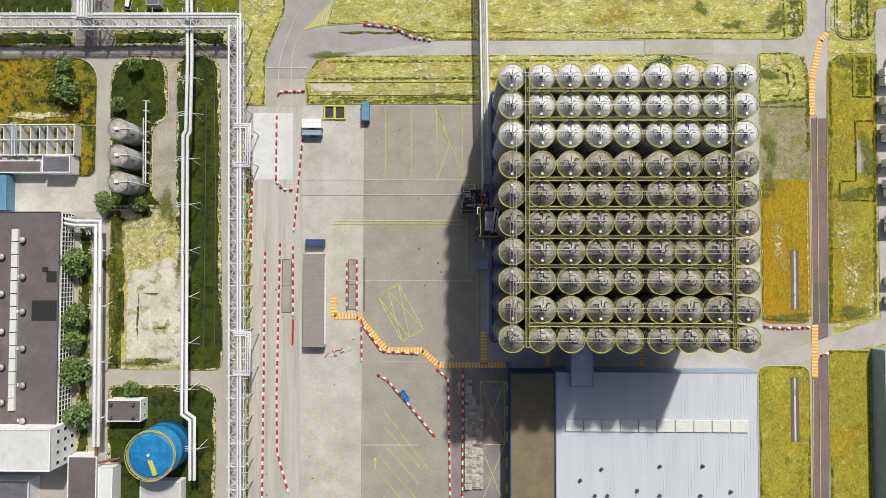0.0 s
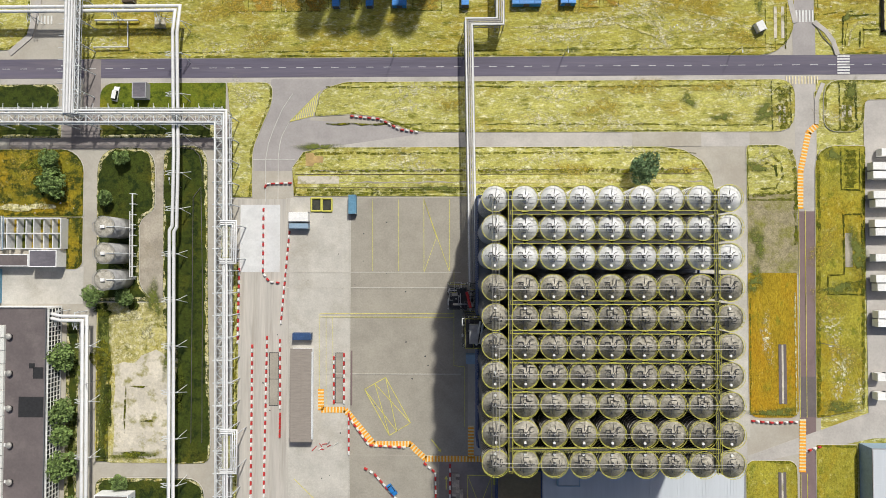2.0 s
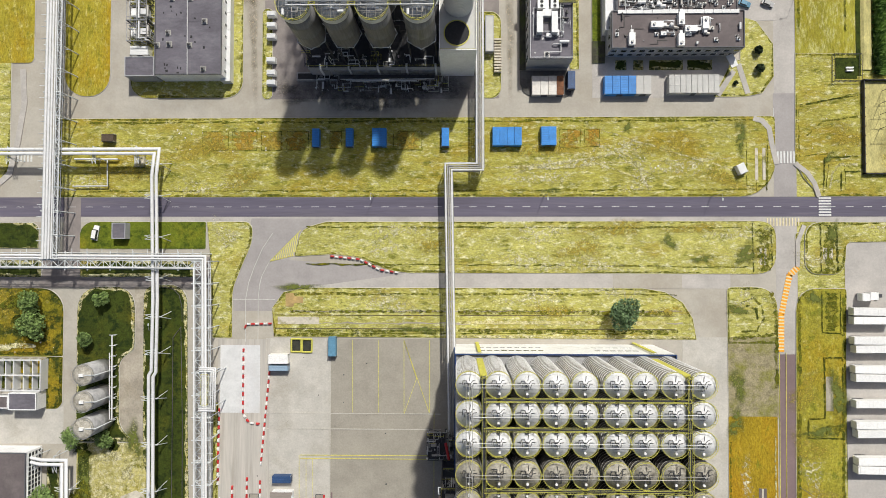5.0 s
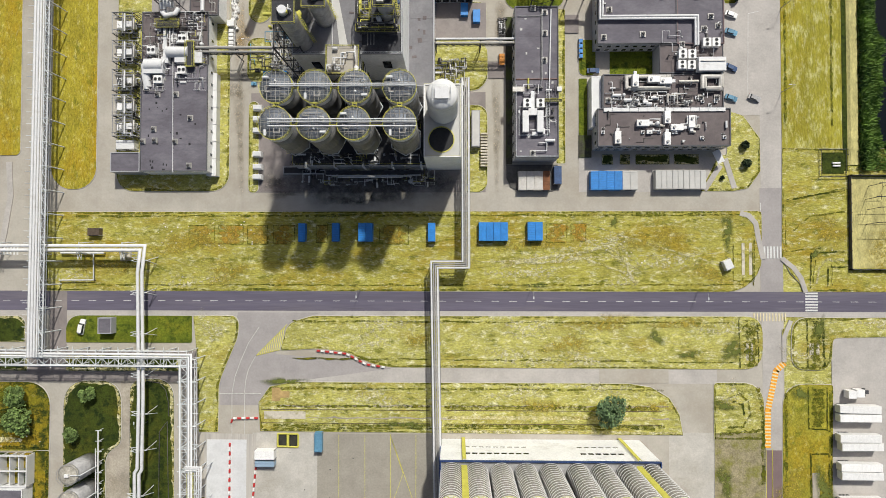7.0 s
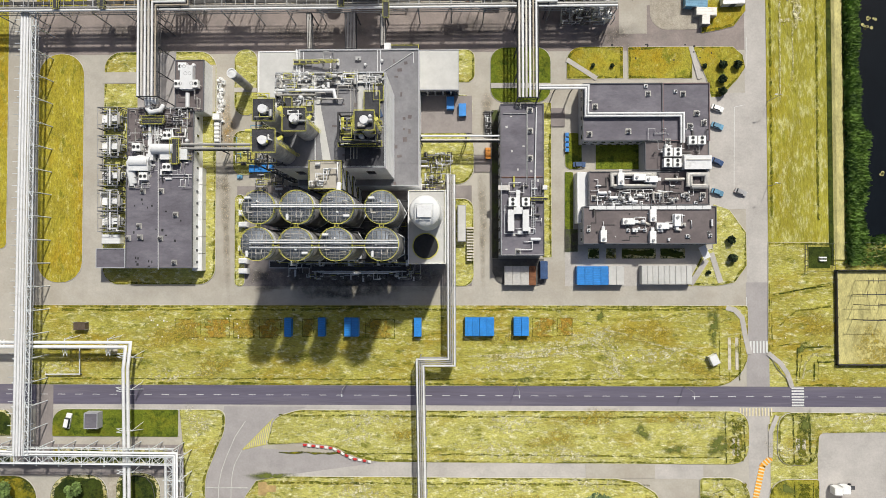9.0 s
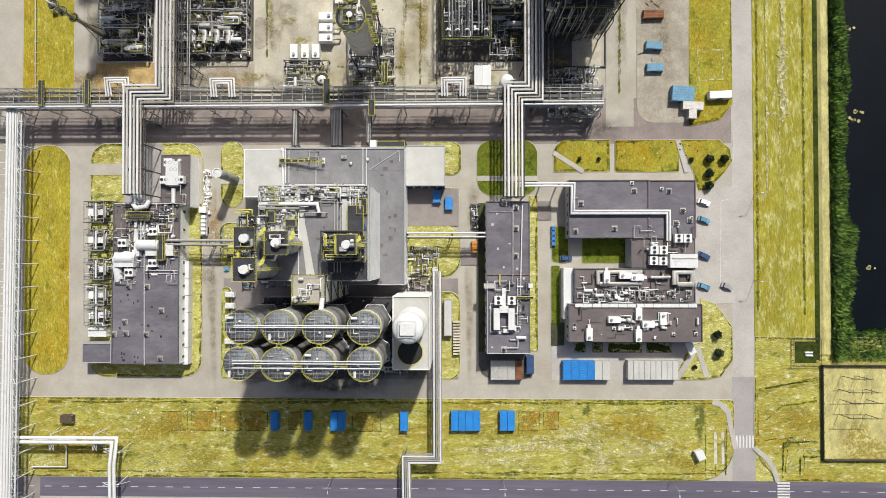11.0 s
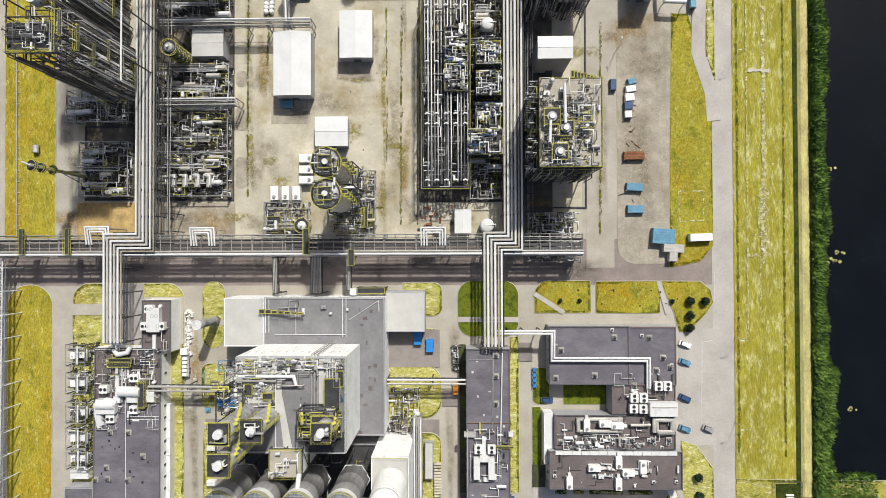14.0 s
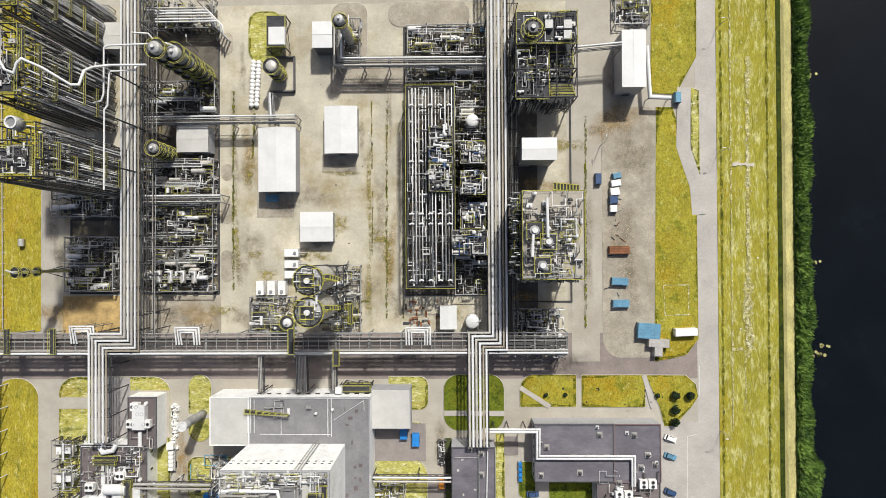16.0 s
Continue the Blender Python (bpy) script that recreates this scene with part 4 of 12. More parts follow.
def pipe_rack(label, pts, z, width, pipes, step=8.0, lattice=None, frame_mat=STEEL_W, overhang=0.6, ticks=0, category="pipe rack", name="pipe_rack", legs=True, walk_rail=False, truss=True):
    """Pipes on cross frames along a line. pipes: (offset to the left, height above z, radius, material)."""
    rack = thing(name, pts[0][0], pts[0][1], 0, label, category)
    for off, dz, r, m in pipes:
        line = offset_line(pts, off)
        Geo().pipe([(p.x, p.y, z + dz + r) for p in line], r, 10).make("pipe", m, rack)
    P = [Vector(p) for p in pts]
    for a, c in zip(P, P[1:]):
        d = c - a
        if d.length < 2:
            continue
        u = d.normalized()
        n = Vector((-u.y, u.x))
        k = max(1, round(d.length / step))
        for i in range(k + 1):
            q = a.lerp(c, i / k)
            g = Geo()
            l, r = q + n * width / 2, q - n * width / 2
            if legs:
                for e in (l, r):
                    g.bar((e.x, e.y, 0), (e.x, e.y, z), 0.3)
                g.bar((l.x, l.y, z * 0.45), (r.x, r.y, z * 0.9), 0.12)
                g.bar((r.x, r.y, z * 0.45), (l.x, l.y, z * 0.9), 0.14)
            l2, r2 = q + n * (width / 2 + overhang), q - n * (width / 2 + overhang)
            g.bar((l2.x, l2.y, z - 0.15), (r2.x, r2.y, z - 0.15), 0.28)
            g.make("support_frame", frame_mat, rack)
        for s in (1, -1):
            g = Geo()
            e0, e1 = a + n * s * width / 2, c + n * s * width / 2
            for zz in (z - 0.2, z - 1.6):
                g.bar((e0.x, e0.y, zz), (e1.x, e1.y, zz), 0.2)
            m = max(1, round(d.length / 2.5)) if truss else 0
            for i in range(m):
                p0, p1 = e0.lerp(e1, i / m), e0.lerp(e1, (i + 1) / m)
                g.bar((p0.x, p0.y, z - (0.2 if i % 2 else 1.6)), (p1.x, p1.y, z - (1.6 if i % 2 else 0.2)), 0.12)
            g.make("girder", frame_mat, rack)
        if lattice:
            lo, hi = lattice
            g = Geo()
            m = max(1, round(d.length / 2.2))
            for off in (lo, hi):
                e0, e1 = a + n * off, c + n * off
                g.bar((e0.x, e0.y, z), (e1.x, e1.y, z), 0.22)
            for i in range(m):
                s0, s1 = (lo, hi) if i % 2 else (hi, lo)
                p0, p1 = a.lerp(c, i / m) + n * s0, a.lerp(c, (i + 1) / m) + n * s1
                g.bar((p0.x, p0.y, z), (p1.x, p1.y, z), 0.16)
                p2 = a.lerp(c, (i + 1) / m) + n * s0
                g.bar((p2.x, p2.y, z), (p1.x, p1.y, z), 0.12)
            g.make("lattice", frame_mat, rack)
        if ticks:
            m = max(1, round(d.length / ticks))
            for i in range(m):
                q = a.lerp(c, (i + 0.5) / m)
                e = q + n * (width / 2 + overhang + 0.9)
                b = q + n * (width / 2 - 0.5)
                Geo().bar((b.x, b.y, z + 0.3), (e.x, e.y, z + 0.3), 0.16).make("outrigger", frame_mat, rack)
        if walk_rail:
            for s in (1, -1):
                e0, e1 = a + n * s * (width / 2 + 0.2), c + n * s * (width / 2 + 0.2)
                Geo().rail([(e0.x, e0.y, z), (e1.x, e1.y, z)], 1.1, 0.06, 3.0).make("railing", RAIL_Y, rack, "yellow railing")
    return rack


def wall_windows(b, side, x0, y0, x1, y1, z0, z1, count, width, material=GLASS):
    """A row of windows on one wall of a building, each with frame and pane."""
    for i in range(count):
        f = (i + 0.5) / count
        fr, pa = Geo(), Geo()
        if side in "EW":
            x = x1 if side == "E" else x0
            s = 1 if side == "E" else -1
            y = y0 + (y1 - y0) * f
            fr.box(x - 0.05, y - width / 2 - 0.12, z0 - 0.12, x + s * 0.06, y + width / 2 + 0.12, z1 + 0.12)
            pa.box(x, y - width / 2, z0, x + s * 0.09, y + width / 2, z1)
        else:
            y = y1 if side == "N" else y0
            s = 1 if side == "N" else -1
            x = x0 + (x1 - x0) * f
            fr.box(x - width / 2 - 0.12, y - 0.05, z0 - 0.12, x + width / 2 + 0.12, y + s * 0.06, z1 + 0.12)
            pa.box(x - width / 2, y, z0, x + width / 2, y + s * 0.09, z1)
        w = fr.make("window", WHITE, b)
        pa.make("pane", material, w)


def building(name, label, x0, y0, x1, y1, h, wall=WALL_GREY, roof=ROOF, parapet=0.4, windows=(), category="building", trim=None, z0=0.0, seams=0):
    """A flat-roofed block: walls, roof, parapet, windows."""
    x0, x1, y0, y1 = min(x0, x1), max(x0, x1), min(y0, y1), max(y0, y1)
    b = thing(name, (x0 + x1) / 2, (y0 + y1) / 2, z0, label, category)
    Geo().box(x0, y0, z0, x1, y1, h - 0.02).make("wall", wall, b)
    r = Geo().box(x0 + 0.25, y0 + 0.25, h - 0.1, x1 - 0.25, y1 - 0.25, h + 0.06).make("roof", roof, b)
    if seams:
        g = Geo()
        n = max(2, round((y1 - y0) / seams))
        for i in range(1, n):
            y = y0 + (y1 - y0) * i / n
            g.box(x0 + 0.3, y - 0.06, h + 0.06, x1 - 0.3, y + 0.06, h + 0.1)
        g.make("seam", roof, r)
    g = Geo()
    t = 0.3
    for a in ((x0, y0, x1, y0 + t), (x0, y1 - t, x1, y1), (x0, y0 + t, x0 + t, y1 - t), (x1 - t, y0 + t, x1, y1 - t)):
        g.box(a[0], a[1], h - 0.15, a[2], a[3], h + parapet)
    g.make("parapet", trim or wall, b)
    for side, za, zb, count, width in windows:
        wall_windows(b, side, x0, y0, x1, y1, za, zb, count, width)
    return b


def shed(name, label, x0, y0, x1, y1, h, wall=WALL_WHITE, roof=ROOF_WHITE, ridge="y", rise=0.5, category="shed", z0=0.0):
    """A low gabled shed with overhanging sheet roof in two slopes."""
    x0, x1, y0, y1 = min(x0, x1), max(x0, x1), min(y0, y1), max(y0, y1)
    b = thing(name, (x0 + x1) / 2, (y0 + y1) / 2, z0, label, category)
    Geo().box(x0 + 0.25, y0 + 0.25, z0, x1 - 0.25, y1 - 0.25, h - 0.02).make("wall", wall, b)
    xm, ym, t = (x0 + x1) / 2, (y0 + y1) / 2, 0.16
    for s in (0, 1):
        g = Geo()
        if ridge == "y":
            e, m = (x0, xm) if s == 0 else (x1, xm)
            q = [(e, y0, h), (m, y0, h + rise), (m, y1, h + rise), (e, y1, h)]
        else:
            e, m = (y0, ym) if s == 0 else (y1, ym)
            q = [(x0, e, h), (x0, m, h + rise), (x1, m, h + rise), (x1, e, h)]
        g.v += q + [(a, c, d + t) for a, c, d in q]
        for f in ((0, 1, 2, 3), (7, 6, 5, 4), (0, 4, 5, 1), (1, 5, 6, 2), (2, 6, 7, 3), (3, 7, 4, 0)):
            g.face(f)
        g.make("roof_slope", roof, b)
    Geo().box(*((xm - 0.12, y0, h + rise + 0.1, xm + 0.12, y1, h + rise + 0.24) if ridge == "y" else (x0, ym - 0.12, h + rise + 0.1, x1, ym + 0.12, h + rise + 0.24))).make("ridge_cap", roof, b)
    d = Geo().box(xm - 1.3, y0 + 0.15, z0, xm + 1.3, y0 + 0.3, z0 + min(2.6, h - z0 - 0.5)).make("door", WALL_DARK, b)
    return b


def container(name, label, cx, cy, lx, ly, h, material, turn=0.0, z0=0.0, ribs=True, category="container", group="", roof=None, n_mod=1):
    """A steel box with ribbed roof, corner posts and a door end; n_mod: how many stand joined side by side."""
    b = thing(name, cx, cy, z0, label, category, group)
    c, s = math.cos(radians(turn)), math.sin(radians(turn))

    def at(a, e):
        return cx + c * a - s * e, cy + s * a + c * e
    m = lx / n_mod
    for k in range(n_mod):
        a = -lx / 2 + m * (k + 0.5)
        Geo().obox(*at(a, 0), z0 + 0.12, m - 0.08, ly - 0.05, h - 0.24, turn).make("body", material, b)
        r = Geo().obox(*at(a, 0), z0 + h - 0.14, m - 0.16, ly - 0.14, 0.1, turn).make("roof", roof or material, b)
        g = Geo()
        if ribs:
            q = max(2, round(ly / 0.8))
            for i in range(q):
                g.obox(*at(a, -ly / 2 + ly * (i + 0.5) / q), z0 + h - 0.06, m - 0.3, 0.28, 0.07, turn)
            g.make("roof_rib", roof or material, r)
    g = Geo()
    for a in (-lx / 2, lx / 2):
        for e in (-ly / 2, ly / 2):
            g.obox(*at(a * 0.985, e * 0.97), z0, 0.2, 0.2, h, turn)
    g.make("corner_post", STEEL_G, b)
    Geo().obox(*at(0, -ly / 2 - 0.0), z0 + 0.15, min(2.0, m * 0.8), 0.1, h - 0.5, turn).make("door", WALL_DARK, b)
    return b


def place(template, spots, first=True):
    """Puts the template at the first spot and copies at the others; a spot is (x, y, z, turn)."""
    spots = [s if len(s) == 4 else (*s, 0.0) for s in spots]
    for x, y, z, a in spots[1:]:
        copy_thing(template, pose(x, y, z, 0, 0, a))
    x, y, z, a = spots[0]
    template.matrix_basis = pose(x, y, z, 0, 0, a)


def vent_parts(e):
    Geo().box(-0.95, -0.95, 0, 0.95, 0.95, 0.3).make("curb", PIPE_G, e)
    Geo().prism(rect(-0.6, -0.6, 0.6, 0.6), 0.3, 0.95, inset=0.1).make("housing", STEEL_G, e)
    Geo().lathe(0, 0, [(0.5, 0.95), (0.5, 1.1), (0.15, 1.3)], 10).make("cowl", PIPE_D, e, "dark metal cowl")


def ac_parts(e):
    Geo().box(-1.5, -1.4, 0, 1.5, 1.4, 0.25).make("plinth", STEEL_G, e)
    Geo().box(-1.4, -1.3, 0.25, 1.4, 1.3, 1.9).make("casing", WHITE, e)
    for x in (-0.7, 0.7):
        f = Geo().ring(x, 0, 1.9, 0.55, 0.07, 16, 0.06).make("fan_guard", STEEL_G, e)
        Geo().cyl(x, 0, 1.88, 1.93, 0.5, 14).make("fan", DARK, f, "dark fan opening")


def duct_parts(e):
    Geo().box(-2.0, -1.0, 0.2, 2.0, 1.0, 1.8).make("casing", WHITE, e)
    Geo().box(2.0, -0.5, 0.5, 3.2, 0.5, 1.4).make("duct", PIPE_W, e)
    Geo().box(-1.7, -1.2, 0.0, 1.7, 1.2, 0.2).make("plinth", STEEL_G, e)
    Geo().cyl(-1.0, 0, 1.8, 2.3, 0.45, 12).make("outlet", STEEL_G, e)


def shed_vent_parts(e):
    Geo().cyl(0, 0, 0, 0.8, 0.35, 12).make("duct", STEEL_D, e)
    Geo().dome(0, 0, 0.8, 0.55, 0.4, 12, 3).make("cowl", PIPE_D, e)


def car(name, label, x, y, turn, material, group="", van=False):
    """A car: body, cabin glass, roof, wheels with rims, lights."""
    L2, w = (2.6, 0.98) if van else (2.15, 0.88)
    e = thing(name, 0, 0, 0, label, "car", group)
    g = Geo()
    b = len(g.v)
    prof = [(-L2, 0.35), (-L2, 0.95), (-L2 * 0.75, 1.0), (L2 * 0.45, 0.98), (L2 * 0.95, 0.8), (L2, 0.35)]
    for s in (-1, 1):
        g.v += [(a, s * w * (0.92 if abs(a) > L2 * 0.9 else 1.0), z) for a, z in prof]
    n = len(prof)
    for i in range(n):
        j = (i + 1) % n
        g.face((b + i, b + j, b + n + j, b + n + i))
    g.face(tuple(range(b + n - 1, b - 1, -1)))
    g.face(tuple(range(b + n, b + 2 * n)))
    g.make("body", material, e)
    top = 1.95 if van else 1.45
    q0, q1 = (-L2 * 0.92, L2 * 0.45) if van else (-L2 * 0.78, L2 * 0.42)
    Geo().prism([(q0, -w * 0.9), (q1, -w * 0.9), (q1, w * 0.9), (q0, w * 0.9)], 0.96, top - 0.05, inset=0.16).make("cabin_glass", GLASS, e)
    Geo().prism([(q0 * 0.82, -w * 0.74), (q1 * 0.72, -w * 0.74), (q1 * 0.72, w * 0.74), (q0 * 0.82, w * 0.74)], top - 0.08, top).make("roof", material, e)
    for a in (-L2 * 0.62, L2 * 0.62):
        for s in (-1, 1):
            t = Geo().pipe([(a, s * w * 0.98, 0.32), (a, s * w * 0.76, 0.32)], 0.32, 12).make("wheel", DARK, e)
            Geo().pipe([(a, s * w * 1.0, 0.32), (a, s * w * 0.95, 0.32)], 0.19, 8).make("rim", STEEL_G, t)
    for s in (-1, 1):
        Geo().box(L2 * 0.97, s * w * 0.55, 0.6, L2 * 1.005, s * w * 0.85, 0.75).make("headlight", WHITE, e)
        Geo().box(-L2 * 1.005, s * w * 0.55, 0.7, -L2 * 0.98, s * w * 0.85, 0.85).make("tail_light", RED, e)
    e.matrix_basis = pose(x, y, 0.06, 0, 0, turn)
    return e


def tree(label, x, y, h, r, seed, material=LEAF, name="tree", leaves=900, base=BED_TOP):
    """Trunk with limbs and a crown of many small leaf clumps, uneven and with gaps."""
    rng = random.Random(seed)
    e = thing(name, x, y, base, label, "tree" if name == "tree" else "shrub")
    g = Geo()
    hh = h * 0.5
    b = len(g.v)
    g.lathe(x, y, [(r * 0.09, base), (r * 0.06, base + hh * 0.6), (r * 0.03, base + hh * 1.3)], 8)
    lobes = []
    for k in range(9):
        a = 2 * math.pi * (k + rng.random() * 0.7) / 9
        d = r * (rng.uniform(0.35, 0.72) if name == "tree" else rng.uniform(0.25, 0.5))
        z = base + h * rng.uniform(0.45, 0.8)
        lobes.append((x + d * math.cos(a), y + d * math.sin(a), z, r * rng.uniform(0.3, 0.48)))
        g.pipe([(x, y, base + hh * rng.uniform(0.4, 0.9)), (x + d * 0.6 * math.cos(a), y + d * 0.6 * math.sin(a), z - r * 0.15), lobes[-1][:3]], r * 0.022, 5)
    lobes.append((x, y, base + h * 0.82, r * 0.5))
    g.make("trunk", BARK, e)
    c = Geo()
    for k in range(leaves):
        lx, ly, lz, lr = lobes[rng.randrange(len(lobes))]
        d = Vector((rng.gauss(0, 1), rng.gauss(0, 1), rng.gauss(0, 0.8)))
        d = d.normalized() * lr * rng.uniform(0.55, 1.08)
        p = Vector((lx, ly, lz)) + d
        p.z = max(p.z, base + 0.15)
        s = r * (rng.uniform(0.05, 0.11) if name == "tree" else rng.uniform(0.12, 0.22))
        u = Vector((rng.uniform(-1, 1), rng.uniform(-1, 1), rng.uniform(-0.6, 0.6))).normalized()
        w = u.cross(Vector((rng.uniform(-1, 1), rng.uniform(-1, 1), rng.uniform(-1, 1)))).normalized()
        b = len(c.v)
        c.v += [tuple(p + u * s), tuple(p + w * s * 0.8), tuple(p - u * s * 0.9), tuple(p - w * s * 0.7 + Vector((0, 0, s * 0.4)))]
        c.face((b, b + 1, b + 2, b + 3))
    c.make("crown", material, e)
    return e


def column(name, label, x, y, z0, z1, r, material, platforms=(), top_mat=None, category="process column", cage=True, nozzle=True):
    """An upright clad vessel with domed head, ring platforms with yellow rails, a caged ladder and a top nozzle."""
    e = thing(name, x, y, z0, label, category)
    prof = [(r * 0.96, z0)]
    k = max(3, int((z1 - z0) / 3))
    for i in range(k + 1):
        z = z0 + (z1 - z0) * i / k
        prof += [(r, z - 0.08), (r * 1.015, z), (r, z + 0.08)] if 0 < i < k else [(r, z)]
    Geo().lathe(x, y, prof, 20).make("shell", material, e)
    Geo().dome(x, y, z1, r, r * 0.35, 20, 4).make("head", top_mat or material, e)
    if nozzle:
        Geo().cyl(x, y, z1 + r * 0.3, z1 + r * 0.3 + 0.8, r * 0.25, 12).make("nozzle", PIPE_W, e)
    for zp, rp in platforms:
        g = Geo().lathe_loop(x, y, [(r * 1.01, zp - 0.1), (rp, zp - 0.1), (rp, zp), (r * 1.01, zp)], 20)
        p = g.make("platform", GRATE, e)
        Geo().ring_rail(x, y, zp, rp - 0.05, 1.1, 16).make("railing", RAIL_Y, p, "yellow railing")
    if cage:
        g = Geo()
        a = r + 0.35
        for s in (-0.3, 0.3):
            g.bar((x + a, y + s, z0), (x + a, y + s, z1 + 1), 0.1)
        n = int((z1 - z0) / 1.2)
        for i in range(n):
            g.bar((x + a, y - 0.3, z0 + i * 1.2), (x + a, y + 0.3, z0 + i * 1.2), 0.08)
            if i > 2:
                g.ring(x + a + 0.35, y, z0 + i * 1.2, 0.38, 0.03, 8)
        g.make("ladder", RAIL_Y, e, "yellow caged ladder")
    return e


def deck(e, x0, y0, x1, y1, z, rail_mat=RAIL_Y, grate=GRATE, rails=True):
    """A grating floor with railings round it, as parts of a steel structure."""
    p = Geo().box(x0, y0, z - 0.15, x1, y1, z).make("deck", grate, e)
    if rails:
        x0, x1, y0, y1 = min(x0, x1), max(x0, x1), min(y0, y1), max(y0, y1)
        Geo().rail([(x0, y0, z), (x1, y0, z), (x1, y1, z), (x0, y1, z)], 1.1, 0.06, 2.2, True).make("railing", rail_mat, p, "yellow railing")
    return p


def steel_frame(name, label, x0, y0, x1, y1, levels, nx=2, ny=3, material=STEEL_D, category="steel structure", rails=True, brace=True, decks=True):
    """An open steel tower: columns, beams, braces, and a deck on each level."""
    x0, x1, y0, y1 = min(x0, x1), max(x0, x1), min(y0, y1), max(y0, y1)
    e = thing(name, (x0 + x1) / 2, (y0 + y1) / 2, 0, label, category)
    top = levels[-1]
    X = [x0 + (x1 - x0) * i / nx for i in range(nx + 1)]
    Y = [y0 + (y1 - y0) * i / ny for i in range(ny + 1)]
    for x in X:
        for y in Y:
            Geo().bar((x, y, 0), (x, y, top), 0.35).make("post", material, e)
    prev = 0.0
    for z in levels:
        for x in X:
            Geo().bar((x, y0, z - 0.3), (x, y1, z - 0.3), 0.3).make("beam", material, e)
        for y in Y:
            Geo().bar((x0, y, z - 0.3), (x1, y, z - 0.3), 0.3).make("beam", material, e)
        if brace:
            g = Geo()
            for y in (y0, y1):
                for a, b in zip(X, X[1:]):
                    g.bar((a, y, prev), (b, y, z - 0.3), 0.16)
            for x in (x0, x1):
                for a, b in zip(Y, Y[1:]):
                    g.bar((x, a, prev), (x, b, z - 0.3), 0.16)
            g.make("brace", material, e)
        if decks:
            deck(e, x0, y0, x1, y1, z, rails=rails)
        prev = z
    return e


def machinery(e, rng, x0, y0, x1, y1, z, count, mats=(PIPE_W, PIPE_G, STEEL_G, VESSEL_L, PIPE_G), hmax=2.2, rail=0.0):
    """Pumps, small vessels and pipe runs that stand on one floor, as parts of the unit that owns it."""
    x0, x1, y0, y1 = min(x0, x1), max(x0, x1), min(y0, y1), max(y0, y1)
    for k in range(int(count * 0.41)):
        m = mats[rng.randrange(len(mats))]
        x, y = rng.uniform(x0, x1), rng.uniform(y0, y1)
        kind = rng.random()
        g = Geo()
        if kind < 0.22:
            r, h = rng.uniform(0.3, 0.8), rng.uniform(0.8, hmax)
            g.cyl(x, y, z, z + h, r, 12)
            g.dome(x, y, z + h, r, r * 0.5, 12, 2)
            g.make("small_vessel", m, e)
        elif kind < 0.42:
            l, r, a = rng.uniform(1.2, 3.2), rng.uniform(0.3, 0.6), rng.choice((0, 1))
            d = Vector((l / 2, 0, 0)) if a else Vector((0, l / 2, 0))
            c = Vector((x, y, z + r + 0.4))
            g.pipe([c - d, c + d], r, 10)
            g.box(x - 0.3, y - 0.3, z, x + 0.3, y + 0.3, z + 0.5)
            g.make("drum", m, e)
        elif kind < 0.56:
            g.box(x - 0.9, y - 0.6, z, x + 0.9, y + 0.6, z + rng.uniform(0.5, 1.3))
            g.cyl(x + 0.2, y, z + 0.5, z + 1.5, 0.22, 8)
            g.make("pump", m, e)
        else:
            r = rng.uniform(0.09, 0.22)
            pts = [Vector((x, y, z))]
            pts.append(pts[-1] + Vector((0, 0, rng.uniform(0.6, hmax))))
            for q in range(rng.randrange(2, 7)):
                s = rng.uniform(1.0, 5.0) * rng.choice((-1, 1))
                nx = pts[-1] + (Vector((s, 0, 0)) if (q + k) % 2 else Vector((0, s, 0)))
                nx.x, nx.y = min(max(nx.x, x0), x1), min(max(nx.y, y0), y1)
                if (nx - pts[-1]).length > 0.4:
                    pts.append(nx)
            if len(pts) > 2:
                pts.append(Vector((pts[-1].x, pts[-1].y, z)))
            g.pipe([tuple(p) for p in pts], r, 6)
            g.make("pipe", m, e)


